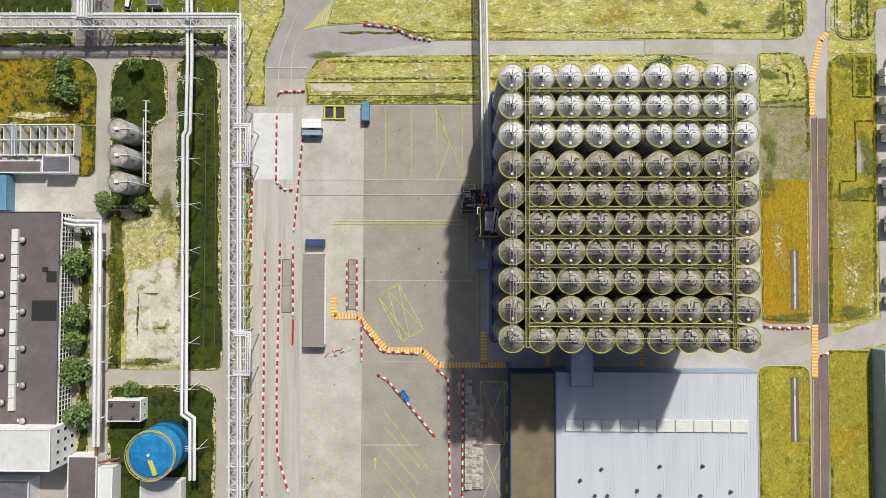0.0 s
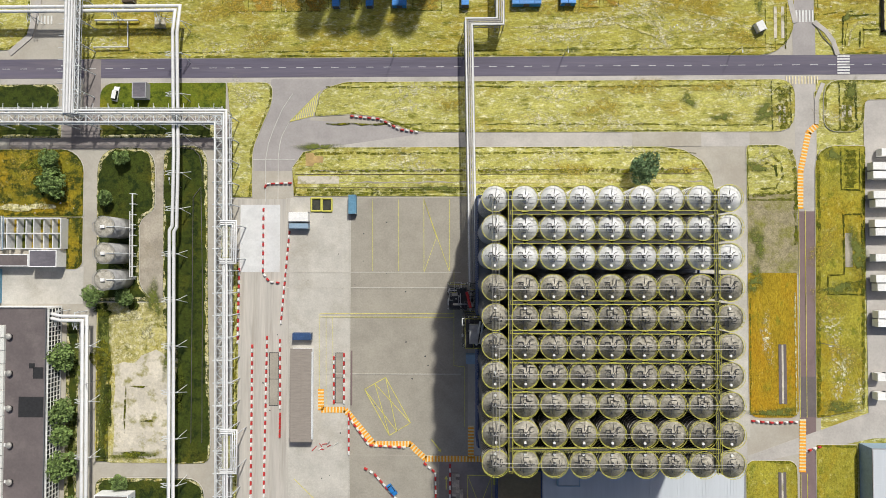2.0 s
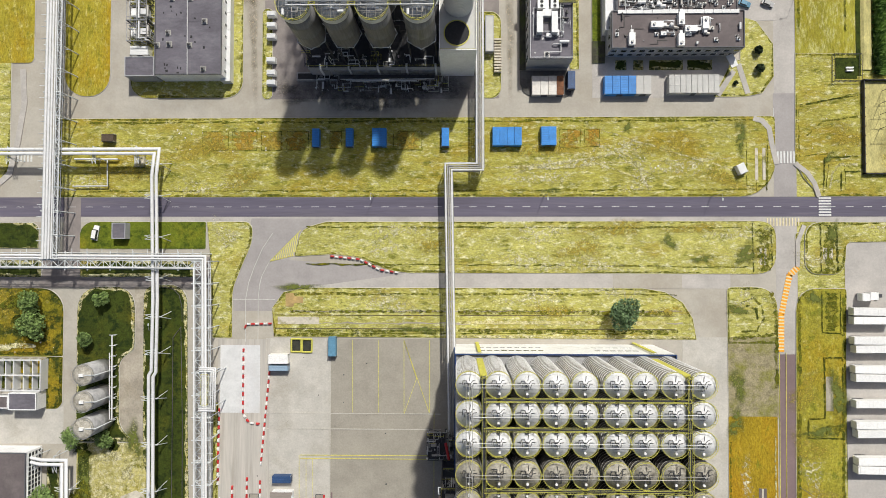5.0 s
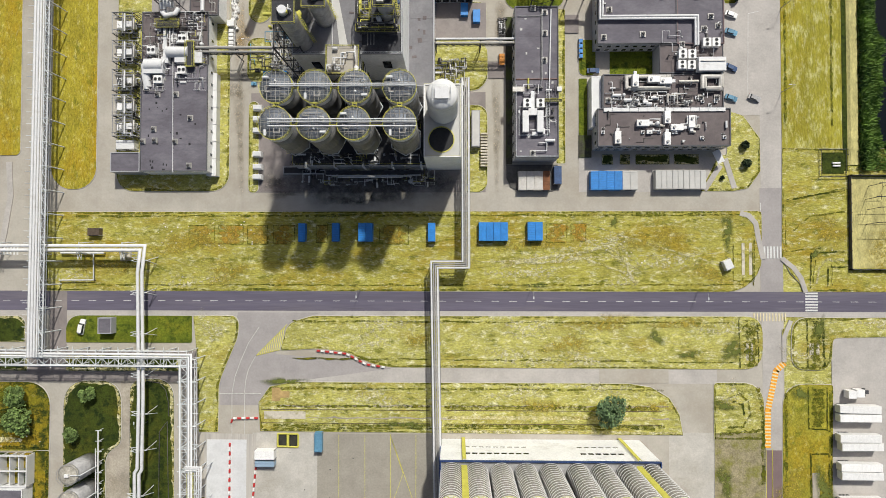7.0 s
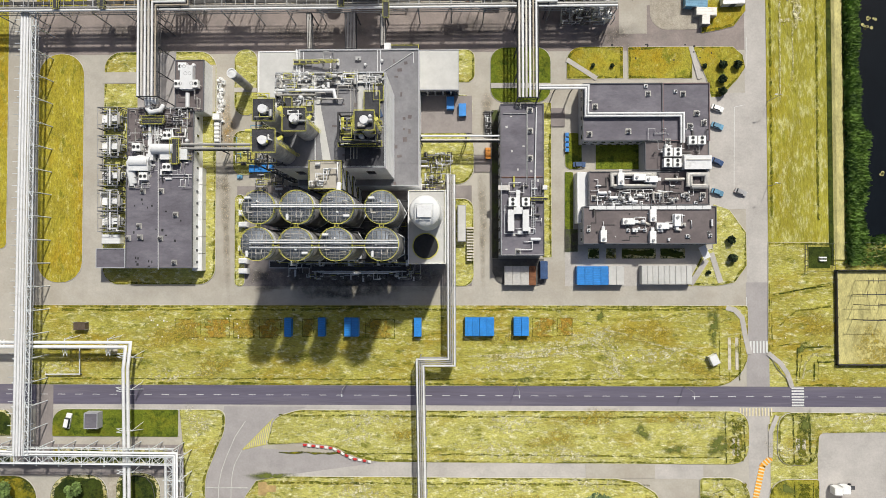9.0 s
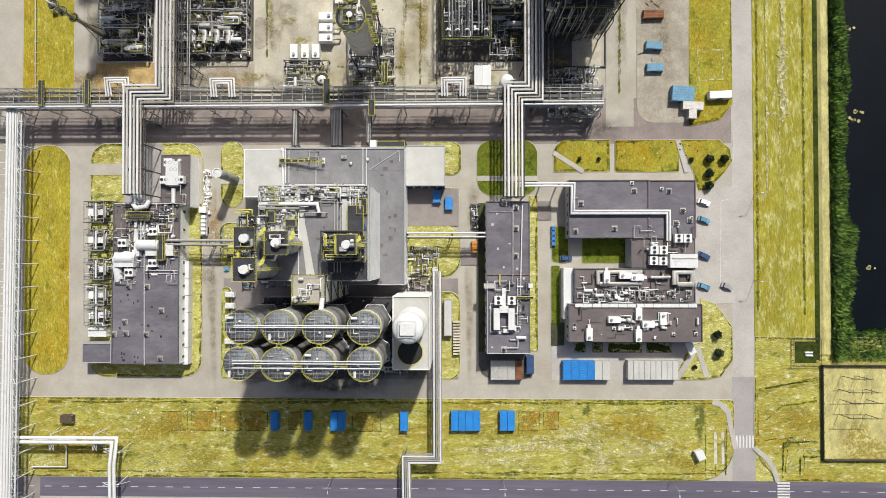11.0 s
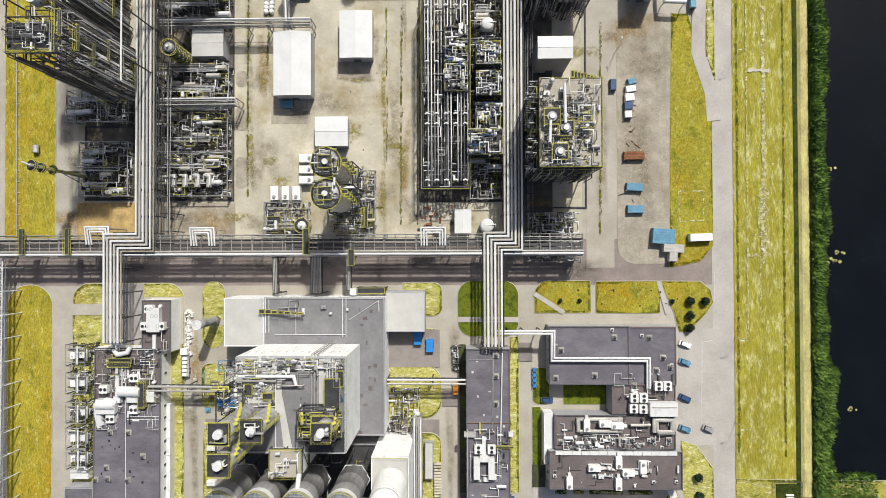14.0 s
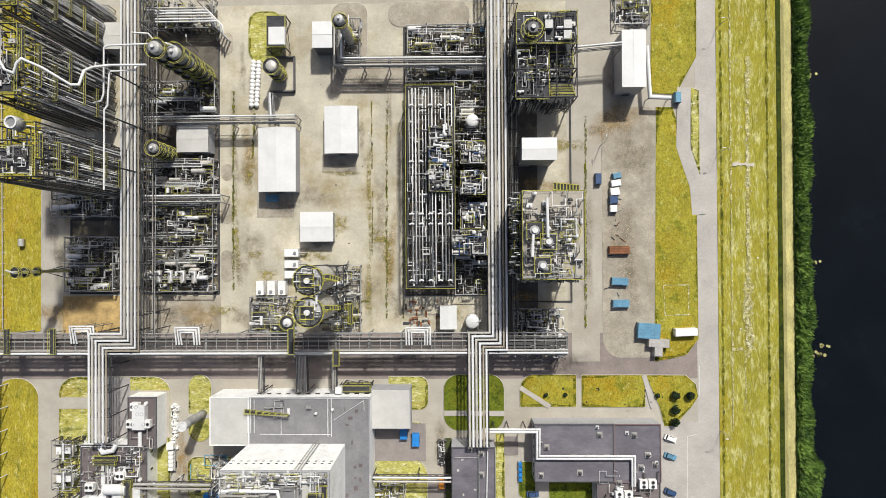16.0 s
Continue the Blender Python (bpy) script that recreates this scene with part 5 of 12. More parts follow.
def clutter(e, x0, y0, x1, y1, z0, z1, n, seed, mats=((PIPE_W, 0.36), (PIPE_G, 0.16), (PIPE_D, 0.34), (RAIL_Y, 0.14)), r0=0.05, r1=0.17):
    """The tangle of small-bore pipes, valves and hand rails that fills a process floor, one joined part for each finish."""
    rng = random.Random(seed)
    x0, x1, y0, y1 = min(x0, x1), max(x0, x1), min(y0, y1), max(y0, y1)
    for m, share in mats:
        g = Geo()
        for k in range(max(2, int(n * share * (0.5 if m is RAIL_Y else 1.0)))):
            x, y, z = rng.uniform(x0, x1), rng.uniform(y0, y1), z0 + (z1 - z0) * rng.random() ** 1.4
            kind = rng.random()
            if m is RAIL_Y:
                a, b = min(x1, x + rng.uniform(1.2, 3.6)), min(y1, y + rng.uniform(0.8, 2.2))
                loop = [(x, y), (a, y), (a, b), (x, b), (x, y)]
                for (px, py), (qx, qy) in list(zip(loop, loop[1:]))[:rng.choice((2, 3, 4))]:
                    if abs(px - qx) + abs(py - qy) > 0.3:
                        g.bar((px, py, z + 1.0), (qx, qy, z + 1.0), 0.09)
                        g.bar((px, py, z), (px, py, z + 1.0), 0.09)
            elif kind < 0.62:
                r = rng.uniform(r0, r1)
                pts = [(x, y, z0), (x, y, z)]
                q = rng.randrange(2)
                for i in range(rng.randrange(1, 5)):
                    d = rng.uniform(0.5, 4.0) * rng.choice((-1, 1))
                    px, py, pz = pts[-1]
                    nx = (min(max(px + d, x0), x1), py, pz) if (q + i) % 2 else (px, min(max(py + d, y0), y1), pz)
                    if abs(nx[0] - px) + abs(nx[1] - py) > 0.25:
                        pts.append(nx)
                if z - z0 > 0.3 and len(pts) > 2:
                    pts.append((pts[-1][0], pts[-1][1], z0))
                g.pipe(pts if z - z0 > 0.3 or len(pts) < 3 else pts[1:], r, 5)
            elif kind < 0.8:
                r = rng.uniform(0.12, 0.34)
                g.lathe(x, y, [(r * 0.5, z0), (r * 0.5, z), (r, z + 0.1), (r, z + 0.25), (r * 0.4, z + 0.4)], 8)
            elif kind < 0.9:
                l, r = rng.uniform(0.5, 1.4), rng.uniform(0.2, 0.42)
                d = (l, 0) if rng.random() < 0.5 else (0, l)
                g.pipe([(x - d[0], y - d[1], z0 + 0.6), (x + d[0], y + d[1], z0 + 0.6)], r, 8)
            else:
                g.obox(x, y, z0, rng.uniform(0.3, 1.0), rng.uniform(0.3, 0.8), rng.uniform(0.4, 1.2), rng.choice((0, 0, 90, 20)))
        tagged(g.make("hand_rail" if m is RAIL_Y else "small_piping", m, e), "yellow hand rails" if m is RAIL_Y else "tangle of thin pipes and valves", "", "", "stuff")


def riser_bundle(e, x, y0, y1, z0, z1, n, seed, mats=((PIPE_W, 0.42), (PIPE_D, 0.58)), axis="y"):
    """Close rows of upright pipes with jogs on one face of a tower, one joined part for each finish."""
    rng = random.Random(seed)
    for m, share in mats:
        g = Geo()
        for k in range(int(n * share)):
            y = rng.uniform(y0, y1)
            o = rng.uniform(0.3, 1.5)
            a, b = z0 + (z1 - z0) * rng.uniform(0, 0.35), z0 + (z1 - z0) * rng.uniform(0.5, 1.0)
            c = a + (b - a) * rng.uniform(0.3, 0.8)
            d = rng.choice((0, 0, rng.uniform(-2, 2)))
            y2 = min(max(y + d, y0), y1)
            pts = [(y, a), (y, c), (y2, c + 0.05), (y2, b), (y2, b + 0.02)] if abs(d) > 0.3 else [(y, a), (y, b)]
            P = [(x + o, v, z) if axis == "y" else (v, x - o, z) for v, z in pts]
            P.append((P[-1][0] - rng.uniform(0.5, 2.5), P[-1][1], P[-1][2]) if axis == "y" else (P[-1][0], P[-1][1] + rng.uniform(0.5, 2.5), P[-1][2]))
            g.pipe(P, rng.uniform(0.08, 0.2), 5)
        tagged(g.make("upright_piping", m, e), "close row of upright pipes", "", "", "stuff")


# ---- the silo block ----
TOP = 46.9
COLS = [p[0] for p in ((15.6, 25.4), (23.3, 25.4), (30.8, 25.4), (38.3, 25.4), (45.8, 25.4), (54.1, 25.4), (61.3, 25.4), (69.0, 25.4), (76.3, 25.4))]
LINES = [p[1] for p in ((30.9, 48.7), (30.8, 41.1), (30.8, 33.5), (30.8, 25.4), (30.7, 17.7), (30.7, 10.2), (30.7, 2.7), (30.7, -4.9), (30.6, -12.4), (30.6, -20.0))]
BX0, BX1, BY0, BY1, BZ = 12.0, 79.4, LINES[-1] - 4.2, 52.6, 21.0
hall = building("silo_hall", "tall white silo hall with deep blue parapet", BX0, BY0, BX1, BY1, BZ, WALL_WHITE, VESSEL, 0.9, trim=WALL_BLUE)
for xa, xb, n in ((19.4, 40.3, 9), (56.0, 70.2, 6)):
    wall_windows(hall, "N", xa, BY0, xb, BY1, 14.2, 15.5, n, 1.7)
    wall_windows(hall, "N", xa, BY0, xb, BY1, 8.2, 8.9, n, 1.6)
Geo().box(BX0 - 0.25, BY0, 8.0, BX0 - 0.02, BY1, 20.6).make("cladding", WALL_BLUE, hall, "deep blue wall cladding")
Geo().box(BX0, BY0 - 0.25, 8.0, BX1, BY0 - 0.02, 20.6).make("cladding", WALL_BLUE, hall, "deep blue wall cladding")
SR = 3.42


def silo(roof_mat, label, seed):
    rng = random.Random(seed)
    e = thing("silo", 0, 0, 0, label, "silo", "silos on the hall")
    # shells under weathered roofs carry the gap shade in their colour
    Geo().lathe(0, 0, [(SR, BZ), (SR, TOP - 0.3)], 26).make("shell", SILO_SHELL if roof_mat is SILO_W else SILO_WALL_SHADE, e)
    g = Geo()
    for k in range(15):
        g.ring(0, 0, BZ + 0.9 + k * 1.66, SR + 0.04, 0.08, 26, 0.06)
    tagged(g.make("hoop", PIPE_W if roof_mat is SILO_W else PIPE_G, e), "pale stiffening hoops", "", "", "stuff")
    r = Geo().lathe(0, 0, [(SR + 0.12, TOP - 0.35), (SR + 0.12, TOP), (0.5, TOP + 0.3), (0.5, TOP + 0.45)], 26).make("roof", roof_mat, e)
    Geo().ring_rail(0, 0, TOP, SR + 0.12, 1.1, 18, 0.05).make("railing", RAIL_Y, e, "yellow roof railing")
    h = Geo().lathe(0, 0, [(0.42, TOP + 0.3), (0.42, TOP + 0.9), (0.2, TOP + 1.1)], 10).make("filter_housing", STEEL_D, e)
    Geo().cyl(0.0, 0, TOP + 1.1, TOP + 1.5, 0.16, 8).make("outlet", PIPE_W, h)
    Geo().cyl(0.1 + rng.uniform(-0.2, 0.2), -2.35, TOP + 0.1, TOP + 0.7, 0.34, 10).make("manhole", WHITE, e)
    g = Geo()
    zz = TOP + 0.45
    for pts in ([(-1.9, -0.2), (-1.5, 1.0), (-0.7, 1.0), (-0.4, 0.0)], [(-1.2, -0.9), (-1.2, 0.3), (0.6, 0.3), (0.9, 1.1), (1.5, 1.1)], [(0.9, -0.9), (1.2, 0.2), (2.1, 0.4)], [(-0.9, -1.3), (0.4, -1.3), (0.4, -0.4)], [(-2.6, 0.4), (-1.9, 0.4)], [(0.3, 0.9), (0.3, 2.4)]):
        g.pipe([(x + rng.uniform(-0.15, 0.15), y + rng.uniform(-0.15, 0.15), zz) for x, y in pts], 0.075, 4)
    g.make("fill_line", STEEL_D, e, "dark bent fill lines")
    if roof_mat is not SILO_W:
        a = rng.uniform(-1.5, 1.5)
        Geo().pipe([(-1.8, a, TOP + 0.4), (-0.4, a, TOP + 0.5), (-0.4, a - 1.2, TOP + 0.5), (1.2, a - 1.2, TOP + 0.5), (1.2, a + 0.6, TOP + 0.5), (2.2, a + 0.6, TOP + 0.3)], 0.1, 5).make("vent_line", STEEL_D, e, "dark bent vent line")
    return e


whites = [silo(SILO_W, "tall bright aluminium silo with yellow roof rail", s) for s in (1, 2)]
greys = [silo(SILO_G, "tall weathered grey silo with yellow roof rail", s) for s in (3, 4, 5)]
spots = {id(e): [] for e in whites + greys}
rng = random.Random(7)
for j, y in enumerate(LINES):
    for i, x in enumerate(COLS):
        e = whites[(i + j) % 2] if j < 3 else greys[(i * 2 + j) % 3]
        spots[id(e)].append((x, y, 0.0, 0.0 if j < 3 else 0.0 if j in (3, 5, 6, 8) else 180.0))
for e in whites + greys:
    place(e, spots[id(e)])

# walkways and filling pipes over the silo roofs
WZ = TOP + 1.4
for n, (j, span) in enumerate(((0, (1, 7)), (1, (1, 7)), (3, (1, 7)), (4, (1, 7)), (6, (1, 7)), (8, (1, 7)), (5, (1, 7)))):
    y = (LINES[j] + LINES[j + 1]) / 2
    x0, x1 = (COLS[0] + COLS[1]) / 2, (COLS[7] + COLS[8]) / 2
    w = thing("catwalk", x0, y, TOP, "narrow grating catwalk with yellow railings between silo rows", "catwalk", "catwalks over the silos")
    deck(w, x0, y - 0.45, x1, y + 0.45, WZ - 0.6)
    g = Geo()
    for i in range(1, 8):
        g.bar((COLS[i], y, TOP - 0.6), (COLS[i], y, WZ - 0.7), 0.2)
        Geo().box(COLS[i] - 0.4, y - 1.2, WZ - 0.75, COLS[i] + 0.4, y + 1.2, WZ - 0.6).make("bridge_plate", GRATE, w)
    g.make("support", STEEL_D, w)
for x in ((COLS[0] + COLS[1]) / 2, (COLS[7] + COLS[8]) / 2):
    w = thing("catwalk", x, LINES[-1], TOP, "long grating catwalk with yellow railings across silo rows", "catwalk", "catwalks over the silos")
    deck(w, x - 0.5, LINES[-1] - 2, x + 0.5, LINES[0] + 2, WZ - 0.4)
    g = Geo()
    for y in LINES:
        g.bar((x, y, BZ), (x, y, WZ - 0.5), 0.3)
    g.make("support", STEEL_D, w)
    g = Geo()
    for s in (-0.5, 0.5):
        g.bar((x + s, BY1 - 1.6, BZ), (x + s, BY1 - 1.6, WZ + 0.6), 0.16)
        g.bar((x + s, BY1 + 0.6, 0), (x + s, BY1 + 0.6, BZ + 1.2), 0.16)
    for k in range(24):
        g.box(x - 0.9, BY1 - 2.0, BZ + 0.8 + k * 1.05, x + 0.9, BY1 - 1.2, BZ + 0.9 + k * 1.05)
        if k < 20:
            g.box(x - 0.5, BY1 + 0.35, 0.8 + k * 1.05, x + 0.5, BY1 + 0.85, 0.86 + k * 1.05)
    g.make("ladder", RAIL_Y, w, "yellow caged ladder")
for j, y in enumerate(LINES):
    w = thing("filling_pipe_run", COLS[0], y, TOP, "pair of pale filling pipes over a silo row", "pipes", "filling pipes over the silos")
    for d in (-0.45, 0.45):
        Geo().pipe([(COLS[0] + 0.5, y + d, WZ + 0.9), (COLS[8] + 0.6, y + d, WZ + 0.9)], 0.075, 6).make("pipe", PIPE_G if j > 2 else PIPE_W, w)
    g = Geo()
    for x in COLS[::2]:
        g.bar((x, y - 0.7, TOP + 0.4), (x, y + 0.7, WZ + 0.85), 0.1)
    g.make("strut", STEEL_G, w)
w = thing("filling_header", COLS[0], LINES[-1], TOP, "bundle of pale filling pipes along the silo edge", "pipes")
for d in (-0.8, 0.0, 0.8):
    Geo().pipe([(COLS[0] + d, LINES[-1] - 0.5, WZ + 1.3), (COLS[0] + d, LINES[0] + 0.5, WZ + 1.3)], 0.08, 6).make("pipe", PIPE_G, w)
for y in LINES:
    Geo().bar((COLS[0] - 0.9, y, TOP + 0.3), (COLS[0] - 0.9, y, WZ + 1.2), 0.14).make("strut", STEEL_G, w)
    Geo().bar((COLS[0] - 0.9, y, WZ + 1.15), (COLS[0] + 0.7, y, WZ + 1.15), 0.14).make("strut", STEEL_G, w)

# lift tower and loading gear beside the silos
tx0, ty0, tx1, ty1 = 8.0, 7.4, 14.3, 15.8
t = steel_frame("lift_tower", "dark steel lift tower with yellow railed top deck", tx0, ty0, tx1, ty1, [8, 16, 24, 32], 1, 1)
Geo().box(tx0 + 1.2, ty0 + 1.5, 32.0, tx0 + 3.6, ty1 - 1.5, 34.6).make("lift_house", STEEL_G, t)
Geo().pipe([(tx0 + 4.2, ty0 + 1.5, 33), (tx0 + 5.0, ty1 - 1, 35.5)], 0.3, 8).make("conveyor_tube", PIPE_W, t)
Geo().pipe([(tx0 + 3.2, ty0 + 1.0, 33.2), (tx0 + 4.2, ty1 - 0.5, 35.5)], 0.3, 8).make("conveyor_tube", PIPE_W, t)
Geo().pipe([(tx1, ty1 - 3, 33), (COLS[0], ty1 - 3, WZ + 1)], 0.2, 8).make("pipe", PIPE_W, t)
Geo().pipe([(tx1, ty0 + 1, 33), (COLS[0], LINES[6], WZ + 1)], 0.2, 8).make("pipe", PIPE_W, t)
clutter(t, tx0 - 0.8, ty0 - 0.8, tx1, ty1, 24, 34, 70, 3351, ((PIPE_W, 0.3), (PIPE_G, 0.25), (PIPE_D, 0.25), (RAIL_Y, 0.2)))
machinery(t, random.Random(3), tx0 + 0.5, ty0 + 0.5, tx1 - 0.5, ty1 - 0.5, 24, 8)
lx0, ly0, lx1, ly1 = 3.4, 16.9, 8.9, 23.5
t = steel_frame("loading_platform", "dark steel truck loading platform with pumps", lx0, ly0, lx1, ly1, [6, 11], 1, 1, rails=False)
clutter(t, lx0 - 0.6, ly0, lx1 + 3, ly1 + 2, 8, 13, 90, 3352)
machinery(t, random.Random(4), lx0, ly0, lx1, ly1, 11, 16, hmax=1.6)
Geo().pipe([(lx1, ly1 - 1, 12), (lx1 + 1.2, ly0 + 0.5, 13)], 0.45, 10).make("hose", RED, t, "red and white loading hose")
Geo().box(8.9, -2.1, 0, 12.3, 1.0, 4.0).make("booth", WALL_TEAL, thing("control_booth", *(10.4, -0.9), 0, "small pale blue control booth beside the hall", "booth"))

# ---- the warehouse ----
building("warehouse_annex", "dusty ochre flat-roofed warehouse annex", 18.8, -96.1, 33.4, -35.9, 8.0, WALL_BLUE, ROOF_OCHRE, 0.25, seams=14)
wh = building("warehouse", "large warehouse with pale blue sheet roof", 33.5, -95.7, 98.8, -35.5, 8.5, WALL_TEAL, ROOF_BLUE, 0.2, trim=WALL_GREY)
x0, y0, x1, y1 = 33.5, -95.7, 98.8, -35.5
g = Geo()
k = x0 + 0.6
while k < x1 - 0.5:
    g.box(k, y0 + 0.4, 8.55, k + 0.06, y1 - 0.4, 8.62)
    k += 1.0
g.make("roof_seam", ROOF_BLUE, wh)
x0, y0, x1, y1 = 36.5, -54.6, 95.4, -50.8
for i in range(10):
    a = x0 + (x1 - x0) * i / 10
    Geo().prism(rect(a + 0.05, y0, a + (x1 - x0) / 10 - 0.05, y1), 8.56, 9.2, inset=0.05).make("rooflight", LIGHT_STRIP, wh, "pale translucent ridge light")
x0, y0, x1, y1 = 38.1, -39.9, 45.3, -26.8
cn = building("entry_house", "pale blue entry house joining silo hall and warehouse", x0, y0, x1, y1, 10.5, WALL_TEAL, ROOF_BLUE, 0.3, trim=WALL_TEAL)
Geo().prism(rect((x0 + x1) / 2 - 1.1, (y0 + y1) / 2 + 2, (x0 + x1) / 2 + 0.9, (y0 + y1) / 2 + 4), 10.5, 11.2, inset=0.1).make("rooflight", LIGHT_STRIP, cn)
e = thing("roof_vent", 0, 0, 0, "small grey cowl vent on the warehouse roof", "roof vent", "warehouse roof vents")
shed_vent_parts(e)
place(e, [(*p, 8.55) for p in ((48.2, -66.5), (66.9, -65.5), (80.6, -65.3), (41.3, -70.2), (59.6, -73.3), (46.0, -75.0), (50.0, -75.0), (89.5, -73.4), (66.8, -74.8), (79.8, -74.7))])
bx, by = 19.3, -44.2
for k in range(5):
    y = -41.7 - k * 8.6
    Geo().box(bx - 1.1, y - 1.5, 0, bx - 0.25, y + 1.5, 1.1).make("bumper", RAIL_Y, thing("dock_bumper", bx - 0.6, y, 0, "yellow steel dock guard at the annex wall", "guard rail", "dock guards"))
# pallets along the loading lane
rng = random.Random(11)
px0, py0 = 4.1, -39.9
cube = Geo()
for z in (0.0, 0.13):
    for i in range(5 if z else 3):
        if z:
            cube.box(-0.6, -0.48 + i * 0.2, z - 0.02, 0.6, -0.34 + i * 0.2, z + 0.03)
        else:
            cube.box(-0.55 + i * 0.5, -0.5, 0, -0.43 + i * 0.5, 0.5, z + 0.11)
for i in range(5):
    for j in range(34):
        if (j < 5 and i > 1) or (j < 8 and i > 2) or rng.random() < 0.04:
            continue
        x, y = px0 + 0.7 + i * 1.26 + rng.uniform(-0.06, 0.06), py0 - 0.4 - j * 1.08 + rng.uniform(-0.06, 0.06)
        n = rng.randrange(5, 11)
        st = thing("pallet_stack", x, y, 0, "stack of weathered grey wooden pallets", "pallets", "pallet stacks in the loading lane")
        g = Geo()
        for k in range(n):
            b = len(g.v)
            t = rng.uniform(-0.05, 0.05)
            g.v += [(vx + x + t, vy + y + t, vz + k * 0.165) for vx, vy, vz in cube.v]
            g.f += [tuple(q + b for q in f) for f in cube.f]
        g.make("stack_body", WOOD, st)


# red and white water-filled barriers
blk = Geo()
blk.prism([(-0.62, -0.3), (0.62, -0.3), (0.62, 0.3), (-0.62, 0.3)], 0, 0.35)
blk.prism([(-0.62, -0.3), (0.62, -0.3), (0.62, 0.3), (-0.62, 0.3)], 0.35, 0.85, inset=0.4)
bar_me = {}
for nm, m in (("r", RED), ("w", WHITE)):
    me = bpy.data.meshes.new("block")
    me.from_pydata(blk.v, [], blk.f)
    me.materials.append(m)
    bar_me[nm] = me


def barrier(pts, step=1.45, label="row of red and white plastic road barriers", solid=False):
    e = thing("barrier_row", pts[0][0], pts[0][1], 0, label, "barrier", "traffic barriers in the yard")
    P = [Vector((*p, 0)) for p in pts]
    n = 0
    for a, c in zip(P, P[1:]):
        d = c - a
        k = max(1, int(d.length / step))
        for i in range(k):
            p = a.lerp(c, (i + 0.5) / k)
            ob = new("block", bar_me["r" if solid or n % 2 == 0 else "w"])
            ob.parent = e
            ob.location = p - e.location + Vector((0, 0, 0.03))
            ob.rotation_euler = (0, 0, math.atan2(d.y, d.x))
            n += 1


barrier([(-69.4, 30.2), (-69.7, 3.8)])
barrier([(-64.6, 3.8), (-64.8, -83.9)])
barrier([(-59.5, 6.7), (-60.2, -45.6), (-59.8, -64.8), (-55.8, -78.5)])
barrier([(-61.1, 50.9), (-61.1, 28.3), (-58.9, 25.3), (-55.0, 24.9)])
barrier([(-60.8, 57.4), (-60.2, 59.2), (-51.3, 59.4)])
barrier([(-52.0, 43.0), (-54.8, 10.6)])
barrier([(-55.0, 5.7), (-54.8, -18.5)])
barrier([(-54.8, -19.5), (-54.9, -28.2)], solid=True, label="row of red plastic road barriers")
barrier([(-26.2, -37.9), (-22.4, -40.0), (-15.6, -47.6), (-5.9, -59.2)])
barrier([(-5.6, -36.1), (-1.5, -39.5), (-0.7, -83.3)])
barrier([(3.5, -36.6), (3.4, -83.3)])
barrier([(-36.4, -0.1), (-36.3, -16.6)])
barrier([(-32.9, 0.9), (-32.8, -16.5)])
barrier([(-31.2, -19.4), (-31.1, -33.9)])
barrier([(-31.2, -20.8), (-24.2, -30.4), (-11.4, -31.1)])
barrier([(105.1, -21.4), (112.7, -22.0), (121.0, -21.6)])
barrier([(123.9, -31.3), (128.6, -29.7)])
barrier([(-31.3, 82.7), (-20.9, 81.6), (-14.0, 78.0), (-7.4, 77.0)])
# weighbridges and their house
for a, b in (((-58.7, 0.9), (-55.6, -17.2)), ((-35.8, 0.9), (-33.2, -16.2))):
    e = thing("weighbridge", a[0], a[1], 0, "steel truck weighbridge set in the concrete lane", "weighbridge", "weighbridges")
    g = Geo().box(a[0], a[1], 0, b[0], b[1], 0.09)
    g.make("plate", YARD_DARK, e)
    f = Geo()
    for q in ((a[0], a[1], b[0], a[1]), (a[0], b[1], b[0], b[1]), (a[0], a[1], a[0], b[1]), (b[0], a[1], b[0], b[1]), (a[0], (a[1] + b[1]) / 2, b[0], (a[1] + b[1]) / 2)):
        f.bar((q[0], q[1], 0.08), (q[2], q[3], 0.08), 0.16)
    f.make("frame", STEEL_D, e)
x0, y0, x1, y1 = -50.6, -28.6, -43.7, 2.8
wb = shed("weighing_house", "long brown-roofed weighing house with a pale gutter", x0, y0, x1 + 0.6, y1, 3.2, WALL_WHITE, ROOF_SLATE, "y", 0.12, "office")
Geo().box(x1 + 0.4, y0 + 1, 3.2, x1 + 1.0, y1 - 1, 3.5).make("gutter", STEEL_W, wb)
container("site_cabin", "small navy site cabin at the weighing house", *(-47.0, 6.7), 6.4, 2.4, 2.6, NAVY, 0)
container("site_office", "white site office with a blue glazed front", *(-48.3, 47.5), 6.8, 3.2, 3.0, WHITE, 0, category="cabin")
container("glazed_porch", "blue glazed porch of the site office", *(-48.3, 44.4), 6.6, 1.8, 2.8, WALL_TEAL, 0, category="porch")
container("freight_container", "dull blue freight container in the yard", *(-30.0, 51.8), 2.6, 6.6, 2.6, BLUE_DULL)
for cx, cy in ((-42.8, 51.9), (-39.1, 51.8)):
    e = thing("open_pit", cx, cy, 0, "square open pit with a yellow rim", "pit", "pits at the yard edge")
    Geo().box(cx - 1.7, cy - 2.2, 0.0, cx + 1.7, cy + 2.2, 0.06).make("bottom", PIT, e)
    g = Geo()
    for q in ((-1.7, -2.2, 1.7, -2.2), (-1.7, 2.2, 1.7, 2.2), (-1.7, -2.2, -1.7, 2.2), (1.7, -2.2, 1.7, 2.2)):
        g.bar((cx + q[0], cy + q[1], 0.35), (cx + q[2], cy + q[3], 0.35), 0.5)
    g.make("rim", RAIL_Y, e)
